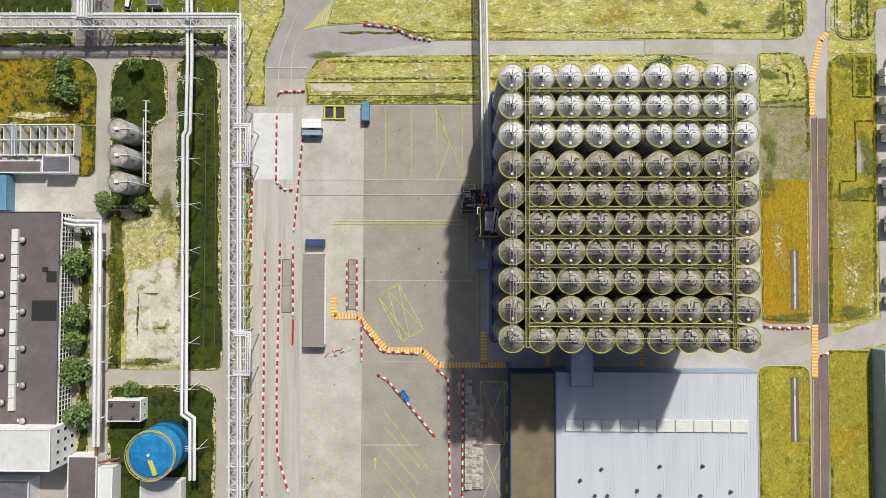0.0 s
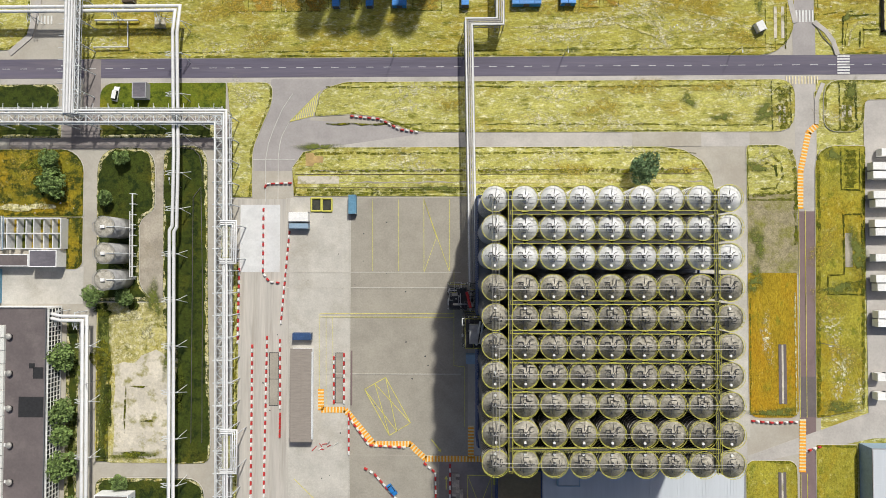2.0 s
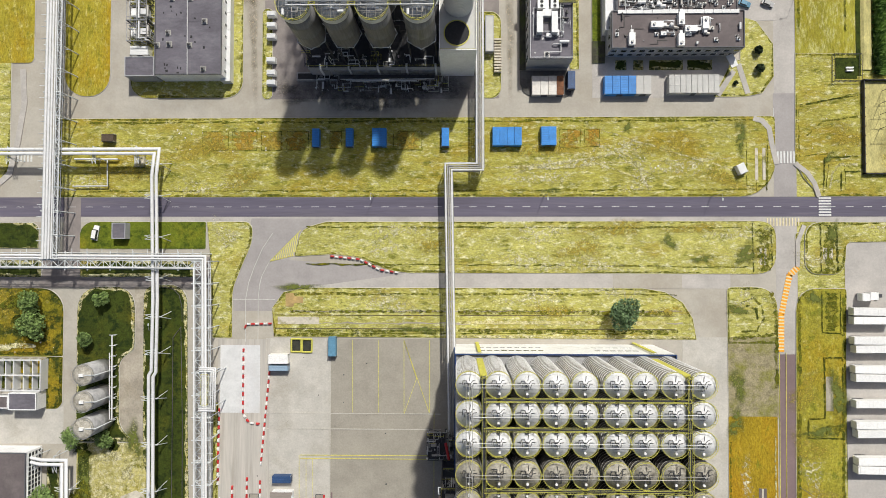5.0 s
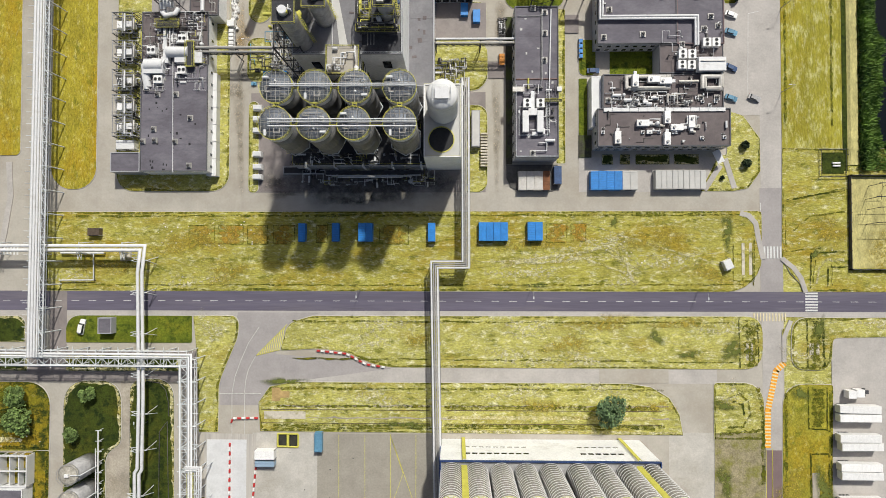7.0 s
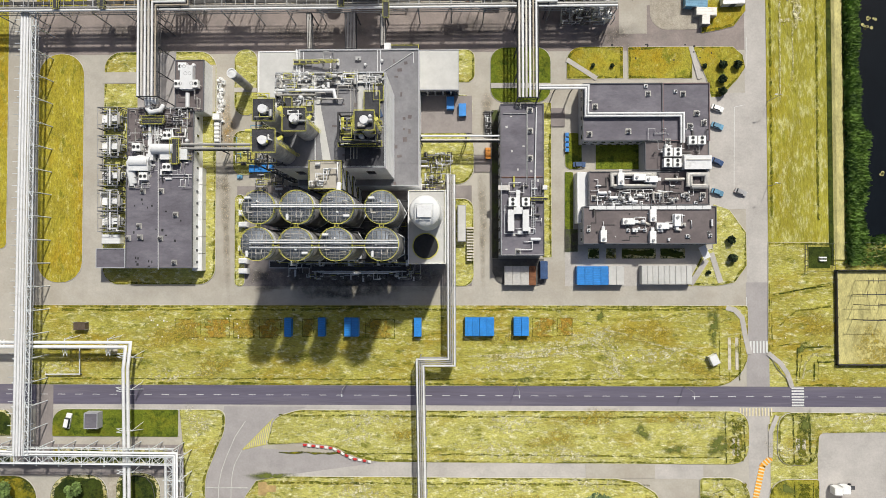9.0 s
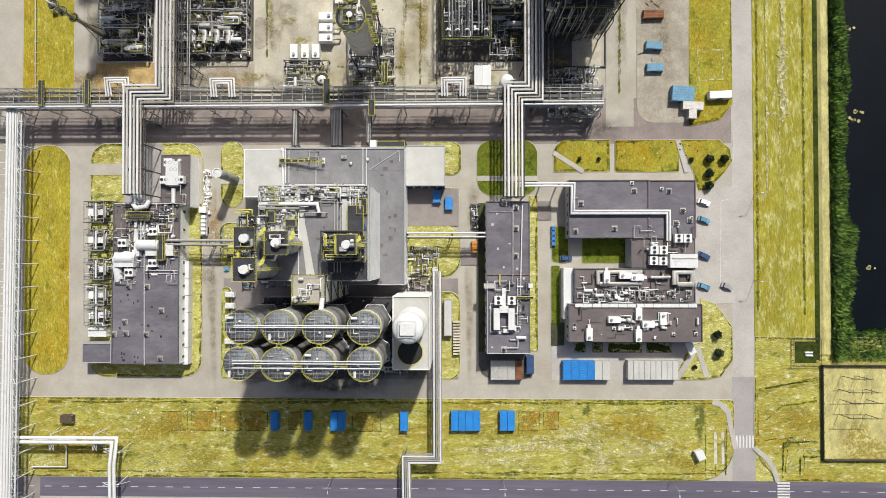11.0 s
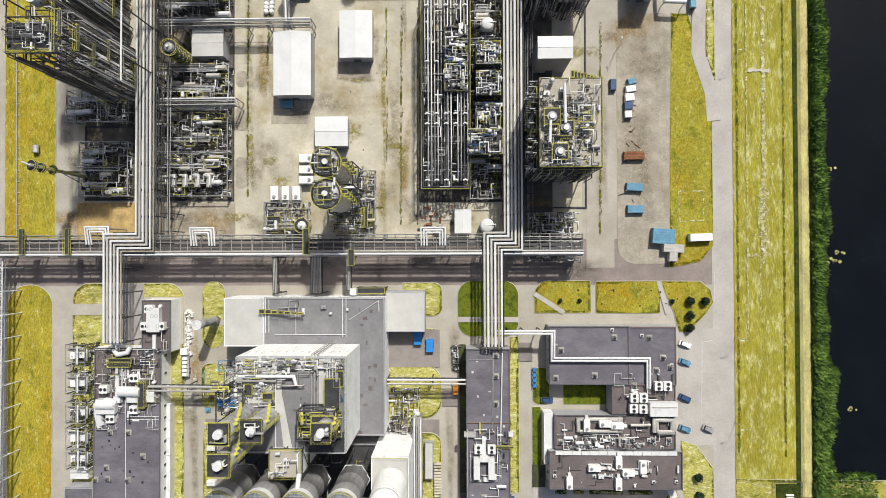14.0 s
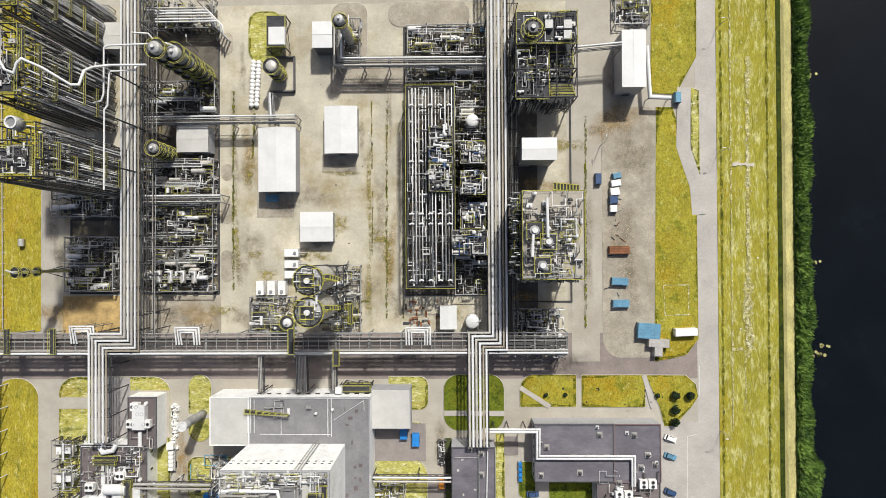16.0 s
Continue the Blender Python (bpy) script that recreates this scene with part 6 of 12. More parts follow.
car("parked_car", "small bright blue car beside the barriers", *(-16.2, -45.3), -52, BLUE)
e = thing("barrier_gate", *(-40.8, -31.6), 0, "fallen barrier parts and posts by the weighing house", "debris")
rng = random.Random(5)
for k in range(9):
    x, y = -43.2, -32.8
    x, y = x + rng.uniform(0, 7), y + rng.uniform(0, 3)
    Geo().bar((x, y, 0.12), (x + rng.uniform(-2, 2), y + rng.uniform(-1.5, 1.5), 0.5), 0.2).make("rail", rng.choice((RED, WHITE, STEEL_G)), e)
x, y = -30.3, -7.8
e = thing("cable_trunking", x, y, 0, "long purple-grey cable trunking along the lane", "trunking")
Geo().box(x - 0.25, y - 9, 0, x + 0.25, y + 9.5, 0.4).make("cover", PURPLE_PATH, e)

# ---- the white pipe racks ----
W9 = 8.8
pipe_rack("white pipe rack with lattice girders turning over the lawns", [(-179.5, 81.3), (-72.6, 80.8), (-70.5, -96.5)], W9, 5.2, [(1.7, 0, 0.4, PIPE_W), (0.8, 0, 0.28, PIPE_W), (-2.3, 0, 0.18, PIPE_W)], 7.5, lattice=(-2.0, 0.2), ticks=5)
pipe_rack("tall white pipe rack with many pipes crossing the main road", [(-123.5, 81.6), (-122.5, 233.4)], W9 + 0.8, 5.0, [(1.6, 0, 0.42, PIPE_W), (0.6, 0, 0.42, PIPE_W), (-0.3, 0, 0.36, PIPE_W), (-1.1, 0, 0.25, PIPE_W)], 8, lattice=(-2.9, -1.5), ticks=4)
for t0 in ((-70.5, 38.6), (-69.7, -30.0)):
    e = thing("expansion_loop", t0[0], t0[1], 0, "rectangular expansion loop of white pipes beside the rack", "pipe loop", "expansion loops")
    x, y = t0
    for k, r in ((0, 0.3), (1, 0.24), (2, 0.2)):
        a = 3.4 - k * 0.7
        Geo().pipe([(x - 2.0, y + 7 - k * 0.6, W9 + 0.6), (x + a, y + 7 - k * 0.6, W9 + 0.6), (x + a, y - 7 + k * 0.6, W9 + 0.6), (x - 2.0, y - 7 + k * 0.6, W9 + 0.6)], r, 8).make("pipe", PIPE_W, e)
    g = Geo()
    for q in (-5.5, -2, 2, 5.5):
        g.bar((x - 2.5, y + q, W9 + 0.2), (x + 3.6, y + q, W9 + 0.2), 0.22)
    for q in (-5.5, 5.5):
        g.bar((x + 3.2, y + q, 0), (x + 3.2, y + q, W9), 0.28)
        g.bar((x - 2.5, y + q, W9 + 0.2), (x + 3.6, y - q, W9 + 0.2), 0.14)
    g.make("frame", STEEL_W, e)
    Geo().rail([(x - 1, y - 5, W9 + 0.3), (x - 1, y + 5, W9 + 0.3), (x + 1, y + 5, W9 + 0.3), (x + 1, y - 5, W9 + 0.3)], 1.1, 0.06, 2.0, True).make("railing", RAIL_Y, e)
W7 = 6.4
twin = [(0.75, 0, 0.55, PIPE_W), (-0.75, 0, 0.55, PIPE_W)]


def twin_run(label, pts, z=W7, step=16.0):
    e = thing("twin_pipe", pts[0][0], pts[0][1], 0, label, "pipeline")
    for off, dz, r, m in twin:
        Geo().pipe([(p.x, p.y, z + r) for p in offset_line(pts, off)], r, 12).make("pipe", m, e)
    P = [Vector(p) for p in pts]
    for a, c in zip(P, P[1:]):
        d = c - a
        if d.length < 4:
            continue
        u = d.normalized()
        n = Vector((-u.y, u.x))
        k = max(1, round(d.length / step))
        for i in range(k):
            q = a.lerp(c, (i + 0.5) / k)
            for s in (-1.6, 1.6):
                f = q + n * s
                g = Geo()
                for w in (-1.3, 1.3):
                    b = f + u * w + n * (0.6 if s > 0 else -0.6)
                    g.bar((b.x, b.y, 0), (f.x, f.y, z), 0.2)
                g.make("trestle_leg", STEEL_W, e)
            l, r2 = q + n * 2.0, q - n * 2.0
            Geo().bar((l.x, l.y, z - 0.1), (r2.x, r2.y, z - 0.1), 0.3).make("cross_beam", STEEL_W, e)
            o = q - n * 4.0
            g = Geo()
            for w in (-0.9, 0.9):
                b = q + u * w - n * 0.8
                g.bar((b.x, b.y, z - 0.1), (o.x + u.x * w * 0.6, o.y + u.y * w * 0.6, z - 0.6), 0.16)
            g.bar((o.x + u.x * 0.6, o.y + u.y * 0.6, z - 0.6), (q.x - u.x * 0.9, q.y - u.y * 0.9, z - 0.2), 0.14)
            g.bar((o.x - u.x * 0.6, o.y - u.y * 0.6, z - 0.6), (q.x + u.x * 0.9, q.y + u.y * 0.9, z - 0.2), 0.14)
            g.make("bracket", STEEL_W, e)
    return e


twin_run("pair of thick white lagged pipes on trestles", [(-177.4, 118.0), (-88.8, 118.0), (-89.6, 109.8), (-88.7, 68.2), (-88.9, 44.0), (-89.8, 42.5), (-89.0, -50.1), (-86.2, -52.0), (-85.9, -72.0)])
twin_run("pair of thin white pipes beside the workshop", [(-132.8, 14.1), (-127.6, 13.0), (-119.8, 13.0), (-119.0, -61.7)], 5.0, 18)
# grey pipe bridge over the truck road
pipe_rack("grey pipe bridge on steel frames crossing road and verge", [(11.4, 4.6), (9.7, 112.5), (20.2, 112.5), (20.0, 174.9)], 7.4, 2.8, [(1.0, 0, 0.3, PIPE_W), (0.25, 0, 0.26, PIPE_G), (-0.4, 0, 0.24, PIPE_G), (-1.1, 0, 0.32, PIPE_W)], 9, frame_mat=STEEL_G, overhang=0.2)
# ---- west side ----
w_rust = [(-119.6, -55.0), (-119.4, -67.5)]
wk = building("workshop", "long brown-roofed workshop with a pale ridge light", -174.9, -55.2, -131.3, 16.8, 7.5, WALL_WHITE, ROOF_BROWN, 0.3, trim=WALL_DARK)
fx, fy0, fy1 = -131.2, -54.9, 16.8
gl = Geo().box(fx, fy0 + 0.4, 0.8, fx + 0.08, fy1 - 0.4, 6.9).make("glazing", GLASS, wk, "dark glazed side wall")
q = Geo()
for k in range(46):
    y = fy0 + 0.4 + (fy1 - fy0 - 0.8) * k / 45
    q.box(fx, y - 0.13, 0.8, fx + 0.2, y + 0.13, 6.9)
for z in (0.8, 2.3, 3.8, 5.3, 6.8):
    q.box(fx, fy0 + 0.4, z - 0.12, fx + 0.22, fy1 - 0.4, z + 0.12)
q.make("mullions", WHITE, gl, "white window bars")
x0, y0, x1, y1 = -147.2, -49.5, -145.0, 11.0
for i in range(14):
    a = y0 + (y1 - y0) * i / 14
    Geo().prism(rect(x0, a + 0.05, x1, a + (y1 - y0) / 14 - 0.05), 7.56, 8.3, inset=0.06).make("rooflight", LIGHT_STRIP, wk, "pale ribbed ridge light")
for a in ((-140.3, -19.7, -131.9, -12.9), (-135.6, -6.9, -132.1, -3.1), (-137.0, -3.5, -135.0, -1.8)):
    Geo().box(a[0], a[1], 7.5, a[2], a[3], 7.6).make("roof_patch", DARK, wk, "black bitumen patch")
e = thing("roof_cowl", 0, 0, 0, "round grey cowl vent on the workshop roof", "roof vent", "workshop roof cowls")
Geo().cyl(0, 0, 0, 0.9, 0.75, 16).make("duct", STEEL_D, e)
Geo().dome(0, 0, 0.9, 1.1, 0.7, 16, 4).make("cowl", PIPE_G, e, "dented grey metal cowl")
Geo().box(-2.2, -0.5, 0, -1.7, 0.5, 0.35).make("curb", WHITE, e)
place(e, [(*p, 7.55) for p in ((-143.4, 7.2), (-143.1, -5.0), (-142.9, -16.6), (-142.6, -28.8), (-142.3, -40.9), (-142.0, -52.6), (-150.3, 1.6), (-150.1, -10.7), (-149.8, -23.2), (-149.5, -35.0), (-149.2, -46.6))])
building("office_wing", "white rendered office wing with small windows", -169.5, -67.4, -129.2, -53.9, 13.0, WALL_WHITE, WHITE_SLAB, 0.3, windows=[("E", 2.0, 3.2, 4, 1.1), ("E", 5.5, 6.7, 4, 1.1), ("E", 9.0, 10.2, 4, 1.1)])
building("switch_hut", "small white hut with a dark flat roof", -116.2, -53.6, -104.6, -46.4, 4.5, WALL_WHITE, ROOF_BROWN, 0.25, windows=[("E", 2.2, 2.9, 2, 0.6)], category="hut")
hv = thing("hut_vent", 0, 0, 0, "small grey vent on the hut roof", "roof vent", "vents on the hut")
shed_vent_parts(hv)
place(hv, [(x, y, 4.55) for x in (-114.6, -107.0) for y in (-52.2, -47.8)])
building("low_annex", "low dark-roofed annex behind the office wing", -170.4, -94.0, -141.7, -73.2, 5, WALL_WHITE, ROOF, 0.4)
building("pump_house", "brown-roofed pump house beside the lane", -128.7, -93.6, -118.9, -65.1, 5, WALL_WHITE, ROOF_BROWN, 0.3)
building("white_store", "narrow white-roofed store beside the lane", -118.4, -93.5, -113.5, -68.8, 5, WALL_WHITE, ROOF_WHITE, 0.2)
building("tank_house", "small pale-roofed house beside the blue tank", -104.8, -93.8, -91.0, -73.5, 4, WALL_WHITE, ROOF_GREY, 0.2)
cx, cy = -96.7, -62.1
tk = thing("storage_tank", cx, cy, 0, "big bright blue storage tank with yellow rim rail", "tank")
R = 8.0
Geo().lathe(cx, cy, [(R, 0), (R, 4), (R * 1.004, 4.05), (R, 4.1), (R, 8), (R * 1.004, 8.05), (R, 8.1), (R, 12.4)], 40).make("shell", BLUE_TANK, tk)
Geo().lathe(cx, cy, [(R + 0.1, 12.3), (R + 0.1, 12.5), (R * 0.75, 12.9), (0.3, 13.5)], 40).make("roof", BLUE_TANK, tk)
Geo().ring_rail(cx, cy, 12.5, R, 1.1, 30, 0.07).make("railing", RAIL_Y, tk, "yellow rim railing")
Geo().ring(cx, cy, 12.5, R - 1.5, 0.06, 36).make("walk_edge", RAIL_Y, tk)
Geo().lathe_loop(cx, cy, [(R - 1.5, 12.62), (R - 0.1, 12.4), (R - 0.1, 12.56), (R - 1.5, 12.78)], 40).make("rim_walk", STEEL_G, tk, "grey grating walk round the rim")
g = Geo()
for k in range(18):
    a = 2 * math.pi * k / 18
    g.bar((cx + 0.5 * math.cos(a), cy + 0.5 * math.sin(a), 13.5), (cx + 6.6 * math.cos(a), cy + 6.6 * math.sin(a), 12.83), 0.07)
g.make("roof_rib", BLUE_TANK, tk)
Geo().obox(cx + 0.8, cy - 3.6, 13.0, 1.4, 5.4, 0.4, 20).make("stair_deck", RAIL_Y, tk)
Geo().cyl(cx - 0.3, cy + 0.4, 13.5, 14.2, 0.4, 10).make("vent", WHITE, tk)
for q in ((-109.9, 43.6), (-109.7, 34.9), (-109.6, 26.2)):
    e = thing("upright_tank", q[0], q[1], 0, "grey clad upright tank with pale domed top", "tank", "row of three tanks")
    Geo().lathe(q[0], q[1], [(3.5, 0), (3.5, 5), (3.54, 5.1), (3.5, 5.2), (3.5, 11.3)], 26).make("shell", VESSEL, e)
    Geo().dome(q[0], q[1], 11.3, 3.5, 0.8, 26, 4).make("head", SILO_G, e, "pale weathered domed head")
    Geo().ring_rail(q[0], q[1], 11.4, 3.5, 1.0, 16, 0.05).make("railing", STEEL_G, e)
    Geo().box(q[0] - 0.7, q[1] - 0.5, 12.0, q[0] + 0.7, q[1] + 0.5, 12.7).make("hatch", WHITE, e)
    Geo().pipe([(q[0] + 1, q[1], 12.2), (q[0] + 4.2, q[1], 12.0), (q[0] + 4.2, q[1], 0.5)], 0.18, 8).make("pipe", STEEL_W, e)
e = thing("tank_header", *(-105.6, 55.1), 0, "upright white pipe header along the tanks", "pipes")
a, b = (-105.4, 55.5), (-105.1, 26.9)
Geo().pipe([(*a, 3.2), (*b, 3.2)], 0.25, 8).make("pipe", PIPE_W, e)
Geo().pipe([(a[0] - 0.8, a[1] - 6, 3.2), (b[0] - 0.8, b[1], 3.2)], 0.18, 8).make("pipe", PIPE_W, e)
for k in range(9):
    f = k / 8
    x, y = a[0] + (b[0] - a[0]) * f, a[1] + (b[1] - a[1]) * f
    Geo().bar((x, y, 0), (x, y, 3.0), 0.2).make("post", STEEL_W, e)
    Geo().bar((x - 1.1, y, 3.0), (x + 1.1, y, 3.0), 0.2).make("arm", STEEL_W, e)
e = thing("rusty_pipe", *w_rust[0], 0, "rust-brown pipe standing on the lane edge", "pipeline")
Geo().pipe([(*w_rust[0], 4.6), (*w_rust[1], 4.6)], 0.55, 12).make("pipe", RUST, e)
Geo().pipe([(*w_rust[1], 4.2), (w_rust[1][0] + 8.0, w_rust[1][1] + 1.6, 4.2)], 0.4, 10).make("pipe", RUST, e)
for p in w_rust:
    Geo().bar((*p, 0), (*p, 4.2), 0.3).make("post", STEEL_G, e)
e = thing("drain_pipes", -82.0, 20.0, 0, "thin pale pipes along the grass strip", "pipes")
for P5 in ([(-90.2, 72.0), (-85.8, 71.4), (-83.6, 69.0), (-82.6, 65.0), (-82.5, 60.0)], [(-85.4, -30.0), (-85.6, 54.5), (-82.9, 58.1), (-82.0, 24.6), (-81.6, -30.0)]):
    Geo().pipe([(*p, 0.6) for p in P5], 0.12, 6).make("pipe", PIPE_D, e)
# roofless concrete frame
x0, y0, x1, y1 = -166.9, 36.6, -129.6, 47.0
e = thing("concrete_frame", x0, y0, 0, "roofless pale concrete frame over grassy pits", "structure")
for i in range(13):
    x = x0 + (x1 - x0) * i / 12
    Geo().box(x - 0.16, y0, 0.2, x + 0.16, y1, 4.0 if i % 3 == 0 else 3.4).make("cross_wall", ROOF_WHITE, e)
    if i < 12:
        for j in range(2):
            ya = y0 + (y1 - y0) * j / 2
            Geo().box(x + 0.16, ya + 0.2, 0.1, x + (x1 - x0) / 12 - 0.16, ya + (y1 - y0) / 2 - 0.2, 0.5 + 0.3 * ((i * 5 + j) % 3)).make("pit_floor", (MOTTLED, GRASS_LUSH, WEEDY, GRASS_LUSH, MOTTLED)[(i * 3 + j * 2) % 5], e)
for y in (y0, (y0 + y1) / 2, y1):
    Geo().box(x0, y - 0.2, 3.3, x1, y + 0.2, 4.1).make("beam", ROOF_WHITE, e)
for k in range(5):
    Geo().pipe([(-151.5 + k * 0.55, y0 - 0.5, 4.3), (-151.5 + k * 0.55, y1 + 0.8, 4.3)], 0.14, 6).make("pipe", PIPE_W if k % 2 else WALL_TEAL, e)
Geo().rail([(x0, y1 + 0.9, 0.3), (x1 + 1, y1 + 0.9, 0.3)], 1.0, 0.07, 3.0).make("railing", RAIL_Y, e)
building("pit_house", "small dark-roofed house beside the concrete frame", -139.6, 30.3, -130.0, 36.1, 5, WALL_WHITE, ROOF, 0.2)
building("pit_annex", "low weathered roof with pipes beside the frame", -166.8, 30.5, -140.8, 34.7, 3.6, WALL_WHITE, ROOF_BROWN, 0.2)
building("blue_shed", "blue sheet-walled shed at the court", -166.4, 17.7, -152.6, 29.7, 4, BLUE_DULL, BLUE_DULL, 0.1)
for i, (p, h, r) in enumerate((((-128.1, -0.3), 8, 5.0), ((-127.7, -18.4), 8, 5.0), ((-127.3, -36.4), 8, 5.2), ((-124.9, -51.4), 9, 5.2), ((-119.0, 20.5), 5, 3.6), ((-107.7, 19.7), 5, 3.4), ((-132.5, 58.5), 7, 4.8), ((-133.8, 66.7), 6, 4.0), ((-109.3, 67.9), 5, 3.2), ((-114.6, 54.2), 5, 3.0), ((-109.3, -43.3), 3, 3.0), ((-128.4, -26.1), 6, 4.4))):
    tree("broad green deciduous tree with dense leafy crown", *p, h, r, 20 + i, leaves=1500)
tree("round blue-green tree on the verge", *(68.3, 63.7), 8.5, 5.2, 60, mat("blue_green_foliage", (0.09, 0.16, 0.07), 0.8, var=0.35, scale=0.7, fine=2.0, col2=(0.20, 0.30, 0.13), fvar=0.3), leaves=2200)

# ---- the middle: process plant, laboratory, service buildings ----
x0, y0, x1, y1 = -89.6, 143.8, -66.8, 198.2
ymid = 180.0
building("compressor_hall", "grey flat-roofed hall with white panel wall", x0, y0, x1, ymid, 7.5, WALL_WHITE, ROOF, 0.35, trim=WALL_DARK, windows=[("E", 3.6, 5.2, 9, 0.9)], seams=9)
building("compressor_hall_north", "brown-grey flat-roofed hall with duct runs", x0, ymid, x1, y1, 7.0, WALL_WHITE, ROOF_BROWN, 0.35, trim=WALL_DARK, windows=[("E", 3.4, 5.0, 3, 0.9)])
building("compressor_wing", "low grey wing at the hall corner", -100.6, 143.8, -90.5, 150.5, 6.0, WALL_GREY, ROOF, 0.3)
building("switch_house", "flat-roofed switch house with white side wall", -73.4, 196.8, -63.5, 214.4, 7.0, WALL_WHITE, ROOF_BROWN, 0.35, trim=WALL_DARK)
e = thing("duct_run", *(-81.5, 186.6), 7.0, "white ventilation duct along the hall roof", "duct")
zz = 7.1
a, b, c = (-81.4, 198.5), (-81.2, 179.9), (-88.1, 179.6)
Geo().box(a[0] - 0.5, a[1] - 20, zz, a[0] + 0.5, a[1], zz + 1).make("duct", PIPE_W, e)
Geo().pipe([(*(-87.1, 172.3), 7.6), (*(-87.7, 179.0), 8.4), (*(-84.3, 180.5), 8.8), (*(-80.8, 179.9), 8.8)], 1.3, 14).make("elbow", PIPE_W, e)
Geo().pipe([(*(-87.6, 179.4), 8.6), (*(-81.4, 179.4), 8.6)], 1.9, 14).make("duct", PIPE_W, e)
Geo().pipe([(*(-80.1, 183.8), 8.8), (*(-72.8, 183.7), 8.8)], 1.8, 14).make("silencer", PIPE_W, e)
Geo().pipe([(*(-82.2, 198.9), 7.6), (*(-82.2, 200.8), 8.4), (*(-78.7, 200.0), 8.4)], 1.1, 12).make("elbow", PIPE_W, e)
d = deck(e, *(-84.2, 193.1), *(-76.2, 195.0), 8.2)
d = deck(e, *(-73.2, 178.8), *(-70.8, 187.3), 8.6)
rng = random.Random(21)
hallac = thing("roof_unit", 0, 0, 0, "white twin-fan cooling unit on the hall roof", "cooling unit", "cooling units on the hall")
ac_parts(hallac)
place(hallac, [(*p, 7.3) for p in ((-75.0, 188.3), (-85.5, 184.5), (-75.1, 177.7), (-83.1, 174.6), (-70.1, 211.5), (-68.2, 209.1), (-66.2, 205.7), (-71.4, 205.7))])
v = thing("roof_vent", 0, 0, 0, "grey cowl vent on the hall roof", "roof vent", "hall roof vents")
vent_parts(v)
place(v, [(*p, 7.5) for p in ((-83.8, 169.8), (-77.5, 169.8), (-84.6, 154.2), (-77.7, 153.8), (-72.9, 145.7), (-88.7, 153.9), (-72.6, 161.8), (-85.0, 158.0))])
e = thing("switch_house_plant", *(-68.2, 206.7), 7, "white air plant with ducts on the switch house", "air plant")
Geo().box(*(-70.8, 203.8), 7.1, *(-66.5, 211.8), 9.3).make("casing", PIPE_W, e)
Geo().pipe([(*(-68.7, 202.8), 8), (*(-68.7, 198.0), 8)], 0.7, 10).make("duct", PIPE_W, e)
machinery(e, rng, *(-71.8, 197.4), *(-64.2, 213.3), 7.05, 14, hmax=1.5)
# cooler bays along the hall
bays = [(-97.5, 195.3), (-97.4, 185.6), (-97.3, 175.6), (-97.2, 166.9), (-97.1, 159.9)]
for x, y in bays:
    e = thing("cooler_bay", x, y, 0, "steel cooler bay with white fan units beside the hall", "cooler", "cooler bays along the hall")
    for sx in (-3.4, 3.4):
        for sy in (-3.6, 3.6):
            Geo().bar((x + sx, y + sy, 0), (x + sx, y + sy, 5.5), 0.25).make("post", STEEL_D, e)
    g = Geo()
    for sy in (-3.6, -2.4, 2.4, 3.6):
        g.bar((x - 3.6, y + sy, 5.5), (x + 3.6, y + sy, 5.5), 0.2)
    for sx in (-3.4, 0, 3.4):
        g.bar((x + sx, y - 3.6, 5.4), (x + sx, y + 3.6, 5.4), 0.2)
    g.make("frame", STEEL_G, e)
    Geo().box(x - 2.6, y - 1.4, 1.0, x - 0.6, y + 1.2, 4.2).make("fan_unit", WHITE, e)
    Geo().box(x + 0.2, y - 1.0, 2.0, x + 3.2, y + 1.0, 4.6).make("duct", PIPE_W, e)
    Geo().pipe([(x - 3, y + 1.8, 4.5), (x + 3.4, y + 1.8, 4.5), (x + 3.4, y - 2, 4.5)], 0.35, 8).make("pipe", PIPE_G, e)
    Geo().pipe([(x + 1.0, y - 3.0, 5.8), (x + 1.0, y + 3.0, 5.8)], 0.3, 8).make("pipe", PIPE_W, e)
    clutter(e, x - 3.4, y - 3.6, x + 5.4, y + 3.6, 0.2, 5.6, 46, int(y) + 3300, ((PIPE_W, 0.4), (PIPE_D, 0.6)))
container("transformer_box", "white steel transformer box beside the hall", *(-97.4, 153.8), 6.4, 3.2, 3.2, WHITE, roof=ROOF_WHITE)

# process silos
R8 = 4.45
ps = thing("process_silo", 0, 0, 0, "dark clad process silo with blue-grey railed roof", "silo", "process silos")
Geo().lathe(0, 0, [(0.9, 15.0), (R8, 23.4), (R8, 30), (R8 + 0.06, 30.1), (R8 + 0.06, 30.3), (R8, 30.4), (R8, 37), (R8 + 0.06, 37.1), (R8 + 0.06, 37.3), (R8, 37.4), (R8, 42.0)], 28).make("shell", SHELL_P, ps)
Geo().lathe_loop(0, 0, [(R8 - 0.2, 42.0), (R8 + 0.12, 42.0), (R8 + 0.12, 44.1), (R8 - 0.2, 44.1)], 28).make("collar", PIPE_W, ps, "pale clad collar")
rf = Geo().lathe(0, 0, [(R8 + 0.1, 44.1), (R8 + 0.1, 44.5), (0.6, 45.2)], 28).make("roof", SILO_B, ps)
g = Geo()
for k in range(14):
    a = 2 * math.pi * k / 14
    g.bar((0.6 * math.cos(a), 0.6 * math.sin(a), 45.25), (R8 * math.cos(a), R8 * math.sin(a), 44.6), 0.07)
g.make("roof_rib", PIPE_G, rf)
g = Geo()
